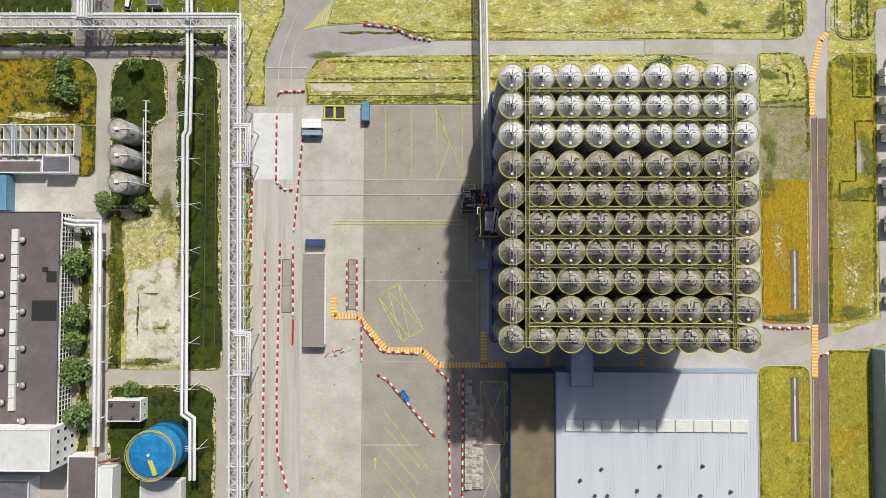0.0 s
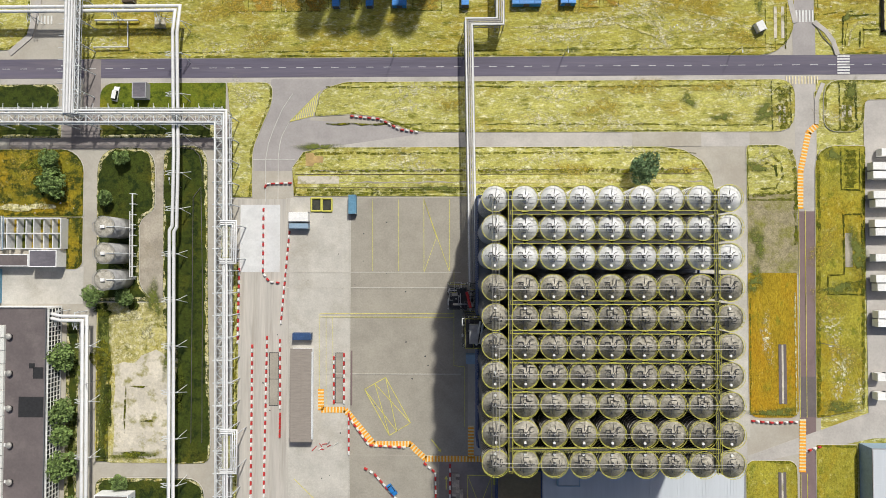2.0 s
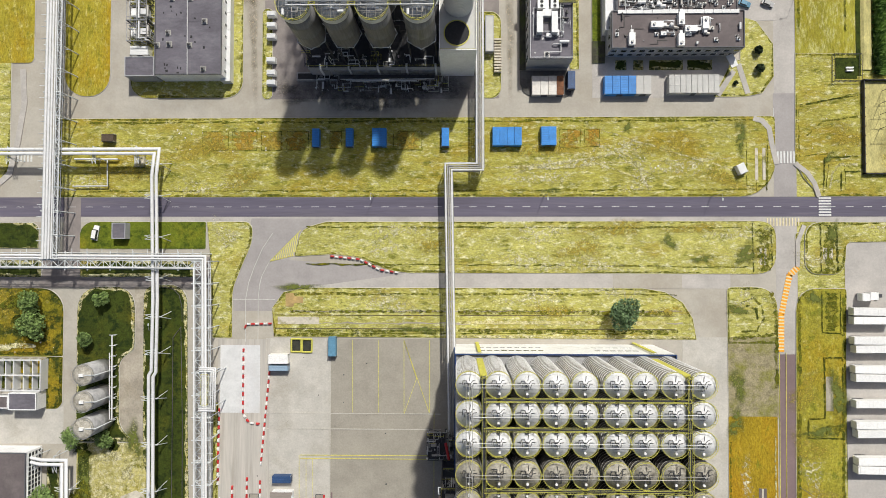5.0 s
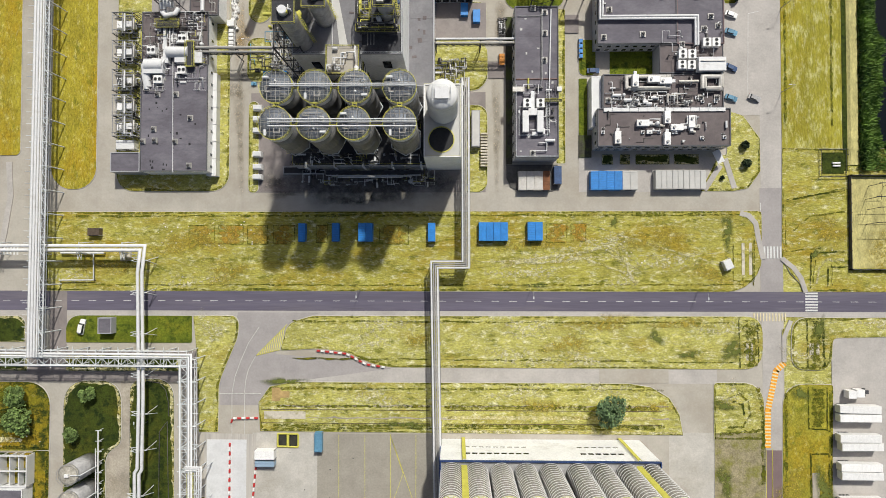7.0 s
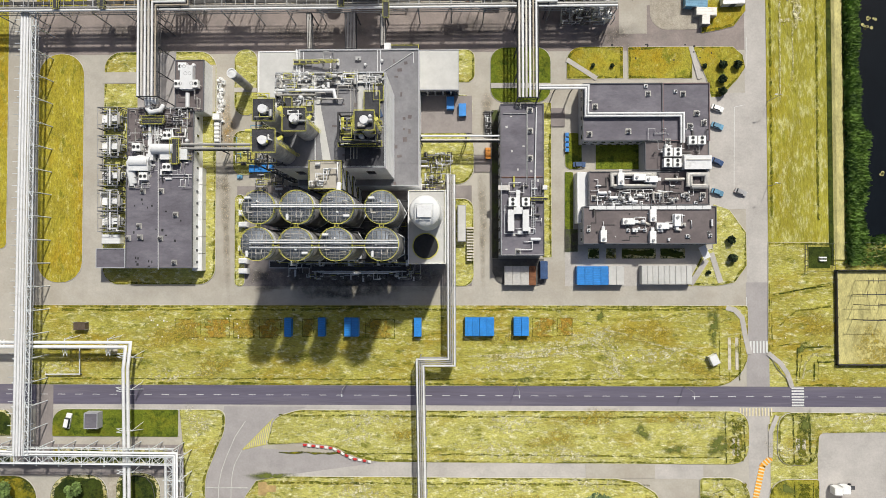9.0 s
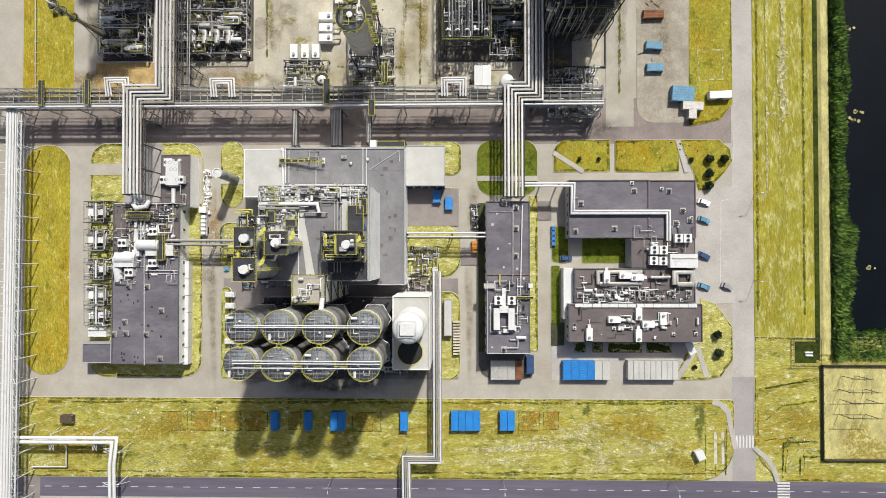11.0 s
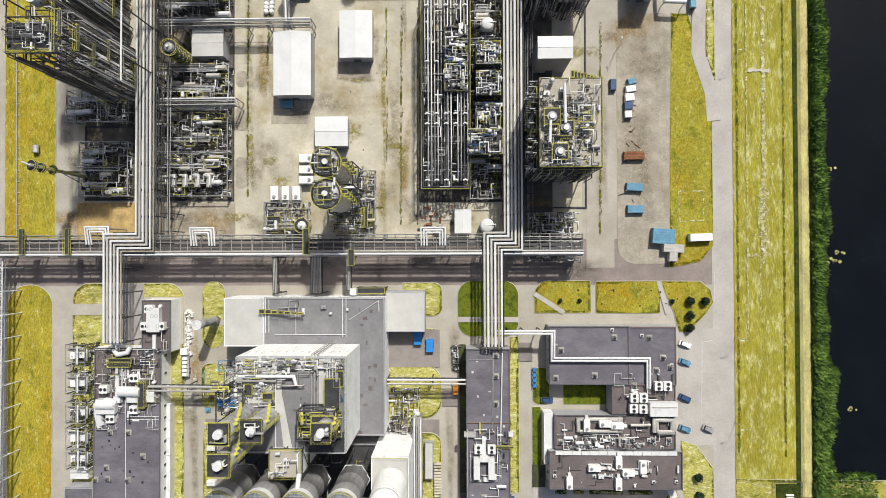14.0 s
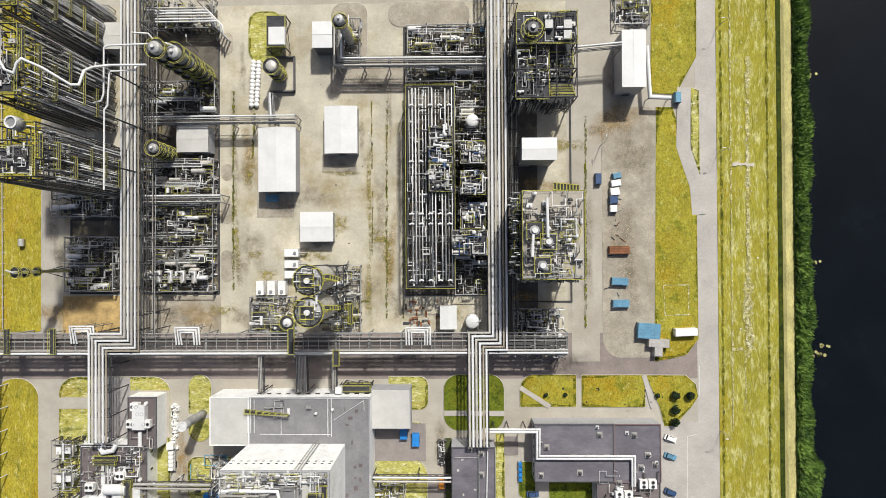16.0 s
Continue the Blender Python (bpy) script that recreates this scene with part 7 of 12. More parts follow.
for k in range(-3, 4):
    w = math.sqrt(R8 * R8 - k * k * 1.44) * 0.97
    g.bar((-w, k * 1.2, 45.5), (w, k * 1.2, 45.5), 0.09)
    g.bar((k * 1.2, -w, 45.55), (k * 1.2, w, 45.55), 0.09)
g.make("roof_grid", PIPE_G, rf)
Geo().ring_rail(0, 0, 44.5, R8 + 0.15, 1.1, 20, 0.05).make("railing", RAIL_Y, ps, "yellow roof railing")
machinery(ps, random.Random(31), -2.8, -2.8, 2.8, 2.8, 44.7, 12, (PIPE_W, PIPE_G, STEEL_G, PIPE_W), 1.0)
for k in range(6):
    a, b = radians(60 * k), radians(60 * k + 60)
    Geo().bar((R8 * 1.12 * math.cos(a), R8 * 1.12 * math.sin(a), 24.0), (R8 * 1.12 * math.cos(b), R8 * 1.12 * math.sin(b), 24.0), 0.26).make("base_beam", STEEL_W, ps)
    if k % 3:
        Geo().bar((R8 * 1.08 * math.cos(a), R8 * 1.08 * math.sin(a), 9.0), (R8 * 1.08 * math.cos(a), R8 * 1.08 * math.sin(a), 24.0), 0.4).make("leg", STEEL_D, ps)
sp8 = [(-31.9, 160.8), (-21.4, 160.8), (-10.5, 160.8), (1.6, 160.7), (-32.3, 150.9), (-21.7, 150.8), (-10.8, 150.8), (1.6, 150.8)]
place(ps, [(*p, 0.0, 90.0 * (i % 3)) for i, p in enumerate(sp8)])
e = thing("silo_gangway", *sp8[0], 45, "pale pipes and yellow gangways linking the process silos", "gangway")
for a, b in ((0, 3), (4, 7)):
    (ax, ay), (bx, by) = sp8[a], sp8[b]
    for d in ((-1.0, 0.2, 0.9) if a else (0.0, 0.5)):
        Geo().pipe([(ax - 1.5, ay + d, 46.1), (bx + 4.5, by + d, 46.1)], 0.17, 6).make("pipe", PIPE_W, e)
    for i in range(a, b):
        (cx, cy), (dx, dy) = sp8[i], sp8[i + 1]
        deck(e, cx + R8, cy - 0.5, dx - R8, dy + 0.5, 44.6)
for i in range(4):
    (cx, cy), (dx, dy) = sp8[i], sp8[i + 4]
    deck(e, cx - 0.5, dy + R8, cx + 0.5, cy - R8, 44.6)
# roof painted near-black to hold the shadow between the silos above
e = building("silo_base_hall", "low hall that carries the process silos, gap shade painted on its roof", -37.4, 145.5, 6.9, 166.3, 9.0, WALL_GREY, ROOF_GAP, 0.3, trim=STEEL_D)
Geo().rail([(-37.2, 166.1, 9.1), (-37.2, 145.7, 9.1), (6.7, 145.7, 9.1)], 1.1, 0.06, 2.2).make("railing", RAIL_Y, e, "yellow railing")
for k in range(7):
    x = -35.0 + k * 6.0
    Geo().box(x, 145.2, 1.0, x + 4.6, 145.55, 6.0).make("gate", VESSEL, e, "grey roller gate")
for k in range(5):
    Geo().pipe([(-33.0 + k * 9.6, 146.5, 9.4), (-33.0 + k * 9.6, 144.9, 9.4), (-33.0 + k * 9.6, 144.9, 3.0)], 0.35, 8).make("downpipe", PIPE_W, e)
clutter(e, -37.0, 145.8, 6.5, 166.0, 9.1, 12.4, 110, 3332, ((PIPE_W, 0.25), (PIPE_D, 0.65), (RAIL_Y, 0.1)))
clutter(e, -38.0, 145.6, 8.0, 149.0, 9.2, 14.0, 60, 3335, ((PIPE_W, 0.4), (PIPE_D, 0.5), (RAIL_Y, 0.1)))
Geo().box(-43.0, 143.6, 0.0, -28.2, 146.4, 1.4).make("pump_pit", VESSEL, e, "grey bund wall with a dark inside")
Geo().box(-42.6, 144.0, 1.4, -28.6, 146.0, 1.42).make("pit_floor", DARK, e)
clutter(e, sp8[4][0] - 4, sp8[4][1] - 11, sp8[7][0] + 8, sp8[4][1] - 6, 0.1, 3.2, 170, 3331)
machinery(e, random.Random(33), sp8[4][0] - 4, sp8[4][1] - 10, sp8[7][0] + 6, sp8[4][1] - 6, 0.1, 40, (PIPE_G, STEEL_G, PIPE_D, PIPE_D, PIPE_W), 2.0)
e = thing("loading_gallery", -15.0, 143.6, 0, "low steel loading gallery with pipes before the silo hall", "gallery")
for z, y in ((5.0, 143.8),):
    deck(e, -27.0, y - 0.8, 5.0, y + 0.4, z, STEEL_D)
    for k in range(3):
        Geo().pipe([(-27.0 + k * 2, y - 1.2 - 0.3 * k, z + 0.5), (5.0 - 3 * k, y - 1.2 - 0.3 * k, z + 0.5)], 0.13 + 0.04 * k, 8).make("pipe", PIPE_W if k != 1 else PIPE_G, e)
for k in range(9):
    x = -27.0 + 32.0 * k / 8
    Geo().bar((x, 143.0, 0), (x, 144.0, 5.0), 0.3).make("strut", STEEL_D, e)
wu = thing("wall_unit", 0, 0, 0, "white cabinet unit beside the process silos", "cabinet", "white units beside the silos")
Geo().box(-1.5, -0.9, 0.3, 1.5, 0.9, 2.2).make("casing", WHITE, wu)
Geo().box(-1.3, -0.7, 2.2, 1.3, 0.7, 2.5).make("lid", PIPE_W, wu)
Geo().box(-1.6, -1.0, 0, 1.6, 1.0, 0.3).make("plinth", STEEL_G, wu)
place(wu, [(*p, 0.1) for p in ((-51.8, 166.7), (-51.8, 162.8), (-51.8, 158.8), (-51.8, 150.6), (-51.7, 146.2), (-51.7, 142.7))])
x0, y0, x1, y1 = 7.0, 145.3, 18.5, 167.8
bh = building("blending_hall", "tall pale concrete hall with a round black roof opening", x0, y0, x1, y1, 24.0, WALL_WHITE, ROOF_GREY, 0.4)
ox, oy = 12.4, 150.7
Geo().ring(ox, oy, 24.05, 3.9, 0.15, 32, 0.12).make("opening_rim", RAIL_Y, bh)
Geo().rail([(x0 + 0.2, y0 + 0.2, 24.2), (x1 - 0.2, y0 + 0.2, 24.2), (x1 - 0.2, y1 - 0.2, 24.2), (x0 + 0.2, y1 - 0.2, 24.2)], 1.1, 0.05, 2.2).make("railing", RAIL_Y, bh, "yellow railing")
Geo().cyl(ox, oy, 24.05, 24.12, 3.8, 32).make("opening", DARK, bh, "black round roof opening")
ox, oy = 13.0, 160.0
wt = thing("white_silo", ox, oy, 24, "bright white silo with domed head on the hall roof", "silo")
Geo().lathe(ox, oy, [(4.5, 24.0)] + [q for k in range(15) for q in ((4.5, 24.5 + k), (4.64, 24.6 + k), (4.64, 24.8 + k), (4.5, 24.9 + k))] + [(4.5, 39.5)], 28).make("shell", ROOF_WHITE, wt)
Geo().dome(ox, oy, 39.5, 4.5, 2.2, 28, 6).make("head", ROOF_WHITE, wt)
Geo().box(ox - 2.0, oy - 1.8, 41.2, ox + 1.8, oy + 1.4, 42.4).make("filter", PIPE_W, wt)
Geo().rail([(ox - 2.6, oy - 2.4, 41.6), (ox + 2.4, oy - 2.4, 41.6), (ox + 2.4, oy + 2, 41.6), (ox - 2.6, oy + 2, 41.6)], 1.0, 0.05, 1.5, True).make("railing", STEEL_W, wt)

# process building
x0, y0, x1, y1 = -29.9, 170.6, 9.7, 215.6
building("process_hall", "large dark-roofed process hall with pale seams", x0, y0, x1, y1, 12.2, WALL_WHITE, ROOF_LIGHT, 0.5, trim=WALL_GREY, seams=8, windows=[("N", 7, 9, 12, 1.6)])
building("process_hall_west", "pale sheet-roofed bay of the process hall", -43.5, 199.4, -30.3, 215.4, 11.5, WALL_WHITE, ROOF_GREY, 0.2, seams=7)
building("process_annex", "pale-roofed annex with a glazed front", 9.4, 203.6, 22.7, 217.2, 7.0, WALL_GREY, ROOF_GREY, 0.2, seams=6, windows=[("S", 1, 5.5, 5, 2.2)])
x0, y0, x1, y1 = -30.2, 172.8, 1.6, 200.3
hb = building("extruder_tower", "tall process tower with white east wall", x0, y0, x1, y1, 35.7, WALL_WHITE, ROOF_LIGHT, 0.5, trim=WALL_GREY, windows=[("N", 30, 30.7, 14, 0.8), ("N", 28, 28.7, 14, 0.8), ("S", 24, 30, 3, 2.5)])
Geo().box(x0 + 1, y1 - 9, 35.8, x0 + 10, y1 - 1, 36.0).make("roof_patch", ROOF_GREY, hb, "pale patched roof sheet")
Geo().rail([(x0 + 0.3, y0 + 0.3, 36.1), (x1 - 0.3, y0 + 0.3, 36.1), (x1 - 0.3, y1 - 0.3, 36.1), (x0 + 0.3, y1 - 0.3, 36.1)], 1.1, 0.05, 2.5, True).make("railing", STEEL_W, hb, "pale roof edge railing")
e = thing("tower_roof_plant", x0, y1, 36, "pale fans, vents and ducts on the tower roof", "roof plant")
machinery(e, random.Random(41), x0 + 1, y1 - 8, x1 - 2, y1 - 1, 35.8, 46, (PIPE_W, PIPE_G, STEEL_G, PIPE_W, PIPE_G), 2.2)
Geo().pipe([(x0 + 0.5, y1 - 5.5, 37), (x0 + 17, y1 - 5.5, 37), (x0 + 17.6, y1 - 8, 37)], 0.5, 10).make("duct", PIPE_W, e)
Geo().pipe([(x0 + 0.5, y1 - 6.8, 37.2), (x0 + 12, y1 - 6.8, 37.2)], 0.35, 10).make("duct", PIPE_G, e)
for k in (0, 0.9, 1.8):
    Geo().pipe([(x1 - 10 + k, y1 - 25, 36.2), (x1 - 10 + k, y1 - 0.5, 36.2), (x1 - 10 + k, y1 + 0.6, 36.0), (x1 - 10 + k, y1 + 0.6, 12.4)], 0.14, 6).make("pipe", PIPE_G, e)
deck(e, x1 - 6, y1 - 16, x1 - 1.5, y1 - 6, 37.0)
# columns and vessels of the process plant
for (p, z1, r, lab) in (((-26.8, 176.5), 55.0, 2.6, "dark clad vessel with white top fan and yellow deck"), ((-26.8, 184.3), 55.0, 2.5, "dark clad vessel with white top fan and yellow deck"), ((-20.7, 183.3), 49.0, 2.7, "dark clad vessel with yellow railed head"), ((-2.3, 182.9), 49.0, 2.3, "dark clad reactor column rising through the tower roof")):
    z0 = 12.0 if p[0] < -10 else 35.7
    cc = column("vessel", lab, p[0], p[1], 0.0 if p[0] < -20 else z0, z1, r, VESSEL, ())
    for k in range(7):
        Geo().obox(p[0] + (r + 0.5) * math.cos(0.5 + k * 0.22), p[1] + (r + 0.5) * math.sin(0.5 + k * 0.22), z1 - 3 - k * 2.2, 1.4, 0.8, 0.12, 30 + k * 12).make("stair_flight", RAIL_Y, cc)
    deck(cc, p[0] - r * 1.15, p[1] - r * 1.15, p[0] + r * 1.15, p[1] + r * 1.15, z1 + 1.0)
    Geo().cyl(p[0], p[1], z1 + 0.8, z1 + 2.6, 1.3, 16, 1.1).make("fan_housing", PIPE_W, cc, "white round fan housing")
    machinery(cc, random.Random(int(p[1] * 7)), p[0] - r * 0.8, p[1] - r * 0.8, p[0] + r * 0.8, p[1] + r * 0.8, z1 + 1.0, 8, (PIPE_W, RAIL_Y, STEEL_G, PIPE_G), 1.4)
e = steel_frame("head_frame", "yellow-railed steel frame round the reactor head", *(-10.5, 178.7), *(-0.2, 186.7), [36.5, 40, 44], 1, 1, STEEL_D, decks=False)
deck(e, *(-10.5, 178.7), *(-0.2, 181.5), 40.0)
deck(e, *(-6.3, 180.7), *(-0.2, 185.7), 44.0)
machinery(e, random.Random(43), *(-10.0, 179.7), *(-0.6, 185.9), 40.0, 22, (RAIL_Y, PIPE_G, STEEL_G, PIPE_W), 2.4)
e = steel_frame("transfer_tower", "steel transfer tower with yellow decks and pumps", *(-19.8, 166.5), *(-10.6, 174.5), [10, 20, 30, 38], 2, 1)
Geo().box(-19.5, 166.8, 0, -10.9, 174.2, 37.6).make("core", WALL_WHITE, e, "pale sheet-clad core")
Geo().box(-19.6, 166.7, 38.0, -10.8, 174.3, 38.1).make("top_slab", CONCRETE, e)
machinery(e, random.Random(44), *(-19.4, 167.3), *(-11.4, 173.7), 38.0, 22, (PIPE_W, PIPE_G, STEEL_G, PIPE_W), 2.2)
Geo().pipe([(*(-11.1, 167.9), 39.2), (*(-10.8, 162.0), 43.5)], 0.7, 10).make("duct", PIPE_W, e)
e = steel_frame("west_process_frame", "steel frame with yellow decks round the vessels", *(-34.4, 173.4), *(-26.9, 190.9), [10, 20, 30, 40], 1, 2, decks=False)
clutter(e, -36.5, 173.6, -27.5, 192.0, 12, 40, 150, 3324, ((PIPE_W, 0.3), (PIPE_G, 0.2), (PIPE_D, 0.25), (RAIL_Y, 0.25)))
machinery(e, random.Random(45), *(-37.4, 176.0), *(-29.9, 192.8), 40, 20, (PIPE_G, STEEL_G, RAIL_Y, PIPE_W), 2.0)
e = thing("roof_stair", *(-23.6, 207.3), 12, "yellow steel stair on the process hall roof", "stair")
for k in range(7):
    x, y = -31.3, 211.0
    deck(e, x + k * 2.2, y - 0.6, x + k * 2.2 + 1.9, y + 0.8 - k * 0.15, 13.0 + k * 0.35)
machinery(e, random.Random(46), *(-29.6, 208.7), *(-1.7, 214.7), 12.3, 16, (PIPE_G, PIPE_W, STEEL_G), 1.2)
# dark sunken deck on the tower roof
Geo().box(*(-10.1, 172.9), 35.8, *(1.2, 178.8), 36.2).make("sunken_roof", GRATE, hb)
cx, cy = -50.7, 206.9
column("flue_stack", "dark clad flue stack with pale rim", cx, cy, 0, 15.5, 1.45, VESSEL, (), PIPE_W, "stack", False, False)
Geo().ring(cx, cy, 15.5, 1.4, 0.2, 20, 0.3).make("rim", PIPE_W, bpy.data.objects["flue_stack"])
e = thing("utility_yard", *(-52.7, 182.2), 0, "pumps, pipes and small blue tanks beside the process hall", "plant")
machinery(e, random.Random(47), *(-54.6, 169.3), *(-30.9, 193.0), 0.1, 60, (PIPE_G, STEEL_G, BLUE_DULL, PIPE_W, PIPE_D), 2.4)
clutter(e, -48.0, 169.3, -30.9, 193.0, 0.1, 4.0, 200, 3311)
e = thing("east_pump_yard", *(14.5, 178.0), 0, "pumps and bare pipework beside the process hall", "plant")
machinery(e, random.Random(48), *(9.6, 169.1), *(20.4, 182.9), 0.1, 46, (PIPE_G, STEEL_G, PIPE_W, PIPE_D), 2.6)
clutter(e, 9.9, 168.0, 20.4, 183.4, 0.1, 3.6, 110, 3312)
place(*(lambda t: (t, [(*(19.8, 200.6), 0.0, 90), (*(24.0, 198.2), 0.0, 90), (*(-47.7, 178.2), 0.0, 0), (*(-43.8, 178.2), 0.0, 0)]))(container("skip", "bright blue steel skip beside the annex", 0, 0, 4.4, 2.6, 2.2, BLUE, ribs=False, category="skip", group="blue skips")))
# pipe bridges from building to building
pipe_rack("pale pipe bridge between hall and process plant", [(-70.5, 184.7), (-44.4, 184.5)], 8.0, 2.0, [(0.7, 0, 0.5, PIPE_G), (-0.7, 0, 0.4, PIPE_G)], 13, frame_mat=STEEL_D, overhang=0.1)
pipe_rack("pale pipe bridge between process hall and control strip", [(10.1, 187.1), (40.2, 187.0)], 8.0, 2.0, [(0.7, 0, 0.35, PIPE_W), (-0.6, 0, 0.35, PIPE_G)], 13, frame_mat=STEEL_D, overhang=0.1)
# near-black strip, apron and loose things round the control building
slab(rect(34.2, 147.0, 36.3, 198.4), 0.30, DARK_GROUND, "planting_strip", "near-black strip along the control building", "ground patch")
slab([(34.3, 146.9), (34.3, 142.3), (35.7, 139.3), (38.6, 137.7), (50.3, 137.8), (52.0, 138.6), (52.0, 146.9)], 0.28, MULCH_GREY, "container_apron", "dark asphalt apron under the containers", "pavement")
# this darker slab paints a shadow onto the asphalt
slab(rect(54.6, 192.6, 59.4, 199.0), 0.27, ASPHALT_OLD, "asphalt_patch", "darker slab painted as shadow on asphalt between the buildings", "pavement")
slab(rect(28.2, 177.0, 34.1, 182.6), 0.27, ASPHALT_OLD, "asphalt_patch", "dark asphalt patch beside the control building", "pavement")
slab(rect(59.2, 149.3, 63.6, 157.0), 0.30, DARK_GROUND, "planting_strip", "dark planted bed at the laboratory corner", "ground patch")
container("skip", "orange steel skip beside the control building", 32.8, 183.2, 1.9, 4.0, 1.6, ORANGE, category="skip")
for k in range(4):
    container("waste_bin", "small blue lidded waste bin", 60.0, 189.6 - 1.75 * k, 1.3, 1.4, 1.3, BLUE, category="bin", group="blue bins beside the laboratory", ribs=False)
e = thing("pipe_store", 32.8, 193.5, 0, "dark pipes and valves lying beside the control building", "pipes")
clutter(e, 31.8, 189.3, 34.0, 198.0, 0.2, 1.6, 46, 3345, ((PIPE_W, 0.35), (PIPE_D, 0.65)))
Geo().box(31.9, 189.2, 0.1, 33.9, 198.1, 0.2).make("bearer", STEEL_D, e)
# control strip
x0, y0, x1, y1 = 36.4, 147.8, 50.8, 198.2
building("control_strip", "long dark-roofed control building", x0, y0, x1, y1, 9.0, WALL_GREY, ROOF, 0.4, trim=WALL_DARK, windows=[("W", 1.5, 3, 14, 1.4), ("W", 5, 6.5, 14, 1.4)], seams=11)
e = thing("strip_roof_ducts", x1 - 3.0, y0 + 17, 9, "pale cable tray, ducts and yellow crossing on the control building", "ducts")
for k in (0.0, 1.1):
    Geo().bar((x1 - 4.2 + k, y0 + 9.5, 9.8), (x1 - 4.2 + k, y0 + 25.0, 9.8), 0.12).make("tray_side", STEEL_W, e)
g = Geo()
for k in range(30):
    g.bar((x1 - 4.2, y0 + 9.7 + k * 0.52, 9.8), (x1 - 3.1, y0 + 9.7 + k * 0.52, 9.8), 0.1)
g.make("tray_rung", STEEL_G, e)
Geo().box(x0 - 0.8, y0 + 21.6, 9.1, x0 + 3.0, y0 + 23.2, 10.4).make("duct", VESSEL_L, e)
Geo().box(x1 - 0.6, y0 + 21.8, 8.6, x1 + 0.9, y0 + 23.2, 10.2).make("duct", PIPE_W, e)
deck(e, x1 - 4.8, y0 + 18.2, x1 + 1.0, y0 + 19.0, 10.2)
Geo().pipe([(x0 + 4.4, y0 + 22.6, 9.6), (x0 + 4.4, y0 + 26.2, 9.6)], 0.3, 8).make("pipe", RAIL_Y, e)
Geo().pipe([(x0 + 9.0, y0 + 25.5, 9.3), (x0 + 9.0, y1 - 3.4, 9.3), (x0 + 1.0, y1 - 3.4, 9.3)], 0.12, 6).make("pipe", STEEL_G, e)
Geo().pipe([(x0 + 0.4, y0 + 26.0, 9.3), (x1 - 0.4, y0 + 26.0, 9.3)], 0.12, 6).make("pipe", PIPE_R, e)
Geo().rail([(x0 + 0.3, y0 + 0.3, 9.4), (x1 - 0.3, y0 + 0.3, 9.4)], 1.0, 0.08, 1.8).make("railing", STEEL_W, e)
Geo().rail([(x0 + 0.3, y0 + 0.3, 9.4), (x0 + 0.3, y0 + 24.0, 9.4)], 1.0, 0.08, 1.8).make("railing", STEEL_W, e)
clutter(e, x0 + 1.0, y0 + 10.0, x1 - 1.0, y0 + 24.0, 9.1, 10.4, 40, 3351, ((PIPE_W, 0.4), (PIPE_D, 0.6)))
e = thing("strip_roof_plant", x0, y0, 9, "white twin chillers and ducts on the control building", "roof plant")
cx, cy = 42.1, 160.5
Geo().box(cx - 3.4, cy - 4.6, 9.1, cx - 1.4, cy + 2.4, 11.4).make("casing", PIPE_W, e)
Geo().box(cx + 1.4, cy - 4.6, 9.1, cx + 3.4, cy + 2.4, 11.4).make("casing", PIPE_W, e)
Geo().box(cx - 1.4, cy + 1.0, 9.1, cx + 1.4, cy + 3.2, 11.0).make("duct", PIPE_W, e)
Geo().box(cx - 0.6, cy + 3.2, 9.1, cx + 0.6, cy + 9.0, 10.4).make("duct", PIPE_W, e)
Geo().rail([(cx - 4.4, cy - 5.4, 9.1), (cx + 5, cy - 5.4, 9.1), (cx + 5, cy + 4, 9.1), (cx - 4.4, cy + 4, 9.1)], 1.1, 0.07, 2, True).make("railing", STEEL_W, e)
Geo().pipe([(*(48.3, 196.9), 9.6), (*(47.6, 167.9), 9.6)], 0.22, 8).make("pipe", PIPE_W, e)
Geo().pipe([(*(45.1, 196.9), 9.4), (*(45.0, 170.7), 9.4)], 0.1, 6).make("pipe", STEEL_G, e)
machinery(e, random.Random(51), x0 + 1, y0 + 1, x1 - 1, y0 + 9, 9.06, 14, (PIPE_W, PIPE_W, STEEL_G), 1.4)
ac2 = thing("roof_unit", 0, 0, 0, "white twin-fan cooling unit with black fans", "cooling unit", "cooling units on the control building")
ac_parts(ac2)
place(ac2, [(*p, 9.06, 90) for p in ((40.3, 165.5), (44.6, 165.5))])
v2 = thing("roof_vent", 0, 0, 0, "small grey vent on the control building", "roof vent", "control building vents")
vent_parts(v2)
place(v2, [(*p, 9.06) for p in ((46.3, 196.1), (46.3, 189.2), (46.2, 180.2), (42.4, 197.5), (42.2, 149.3))])
container("dark_container", "row of three faded grey freight containers", *(42.4, 141.1), 8.4, 6.6, 2.7, VESSEL_L, n_mod=3)
container("dark_container", "orange-brown rusty freight container", *(47.8, 141.1), 2.4, 6.6, 2.7, RUST)
container("freight_container", "navy freight container beside rusty ones", *(51.7, 143.0), 2.6, 6.2, 2.6, NAVY)
building("bike_shelter", "open grey-roofed shelter beside the lane", 22.3, 152.8, 25.1, 165.2, 2.8, WALL_GREY, ROOF_GREY, 0.1, category="shelter")
e = thing("slatted_store", *(26.4, 151.4), 0, "slatted timber store beside the shelter", "store")
x, y = 25.4, 146.2
for k in range(12):
    Geo().box(x, y + k * 1.0, 0, x + 2.4, y + k * 1.0 + 0.55, 1.8).make("slat", WASTE, e)

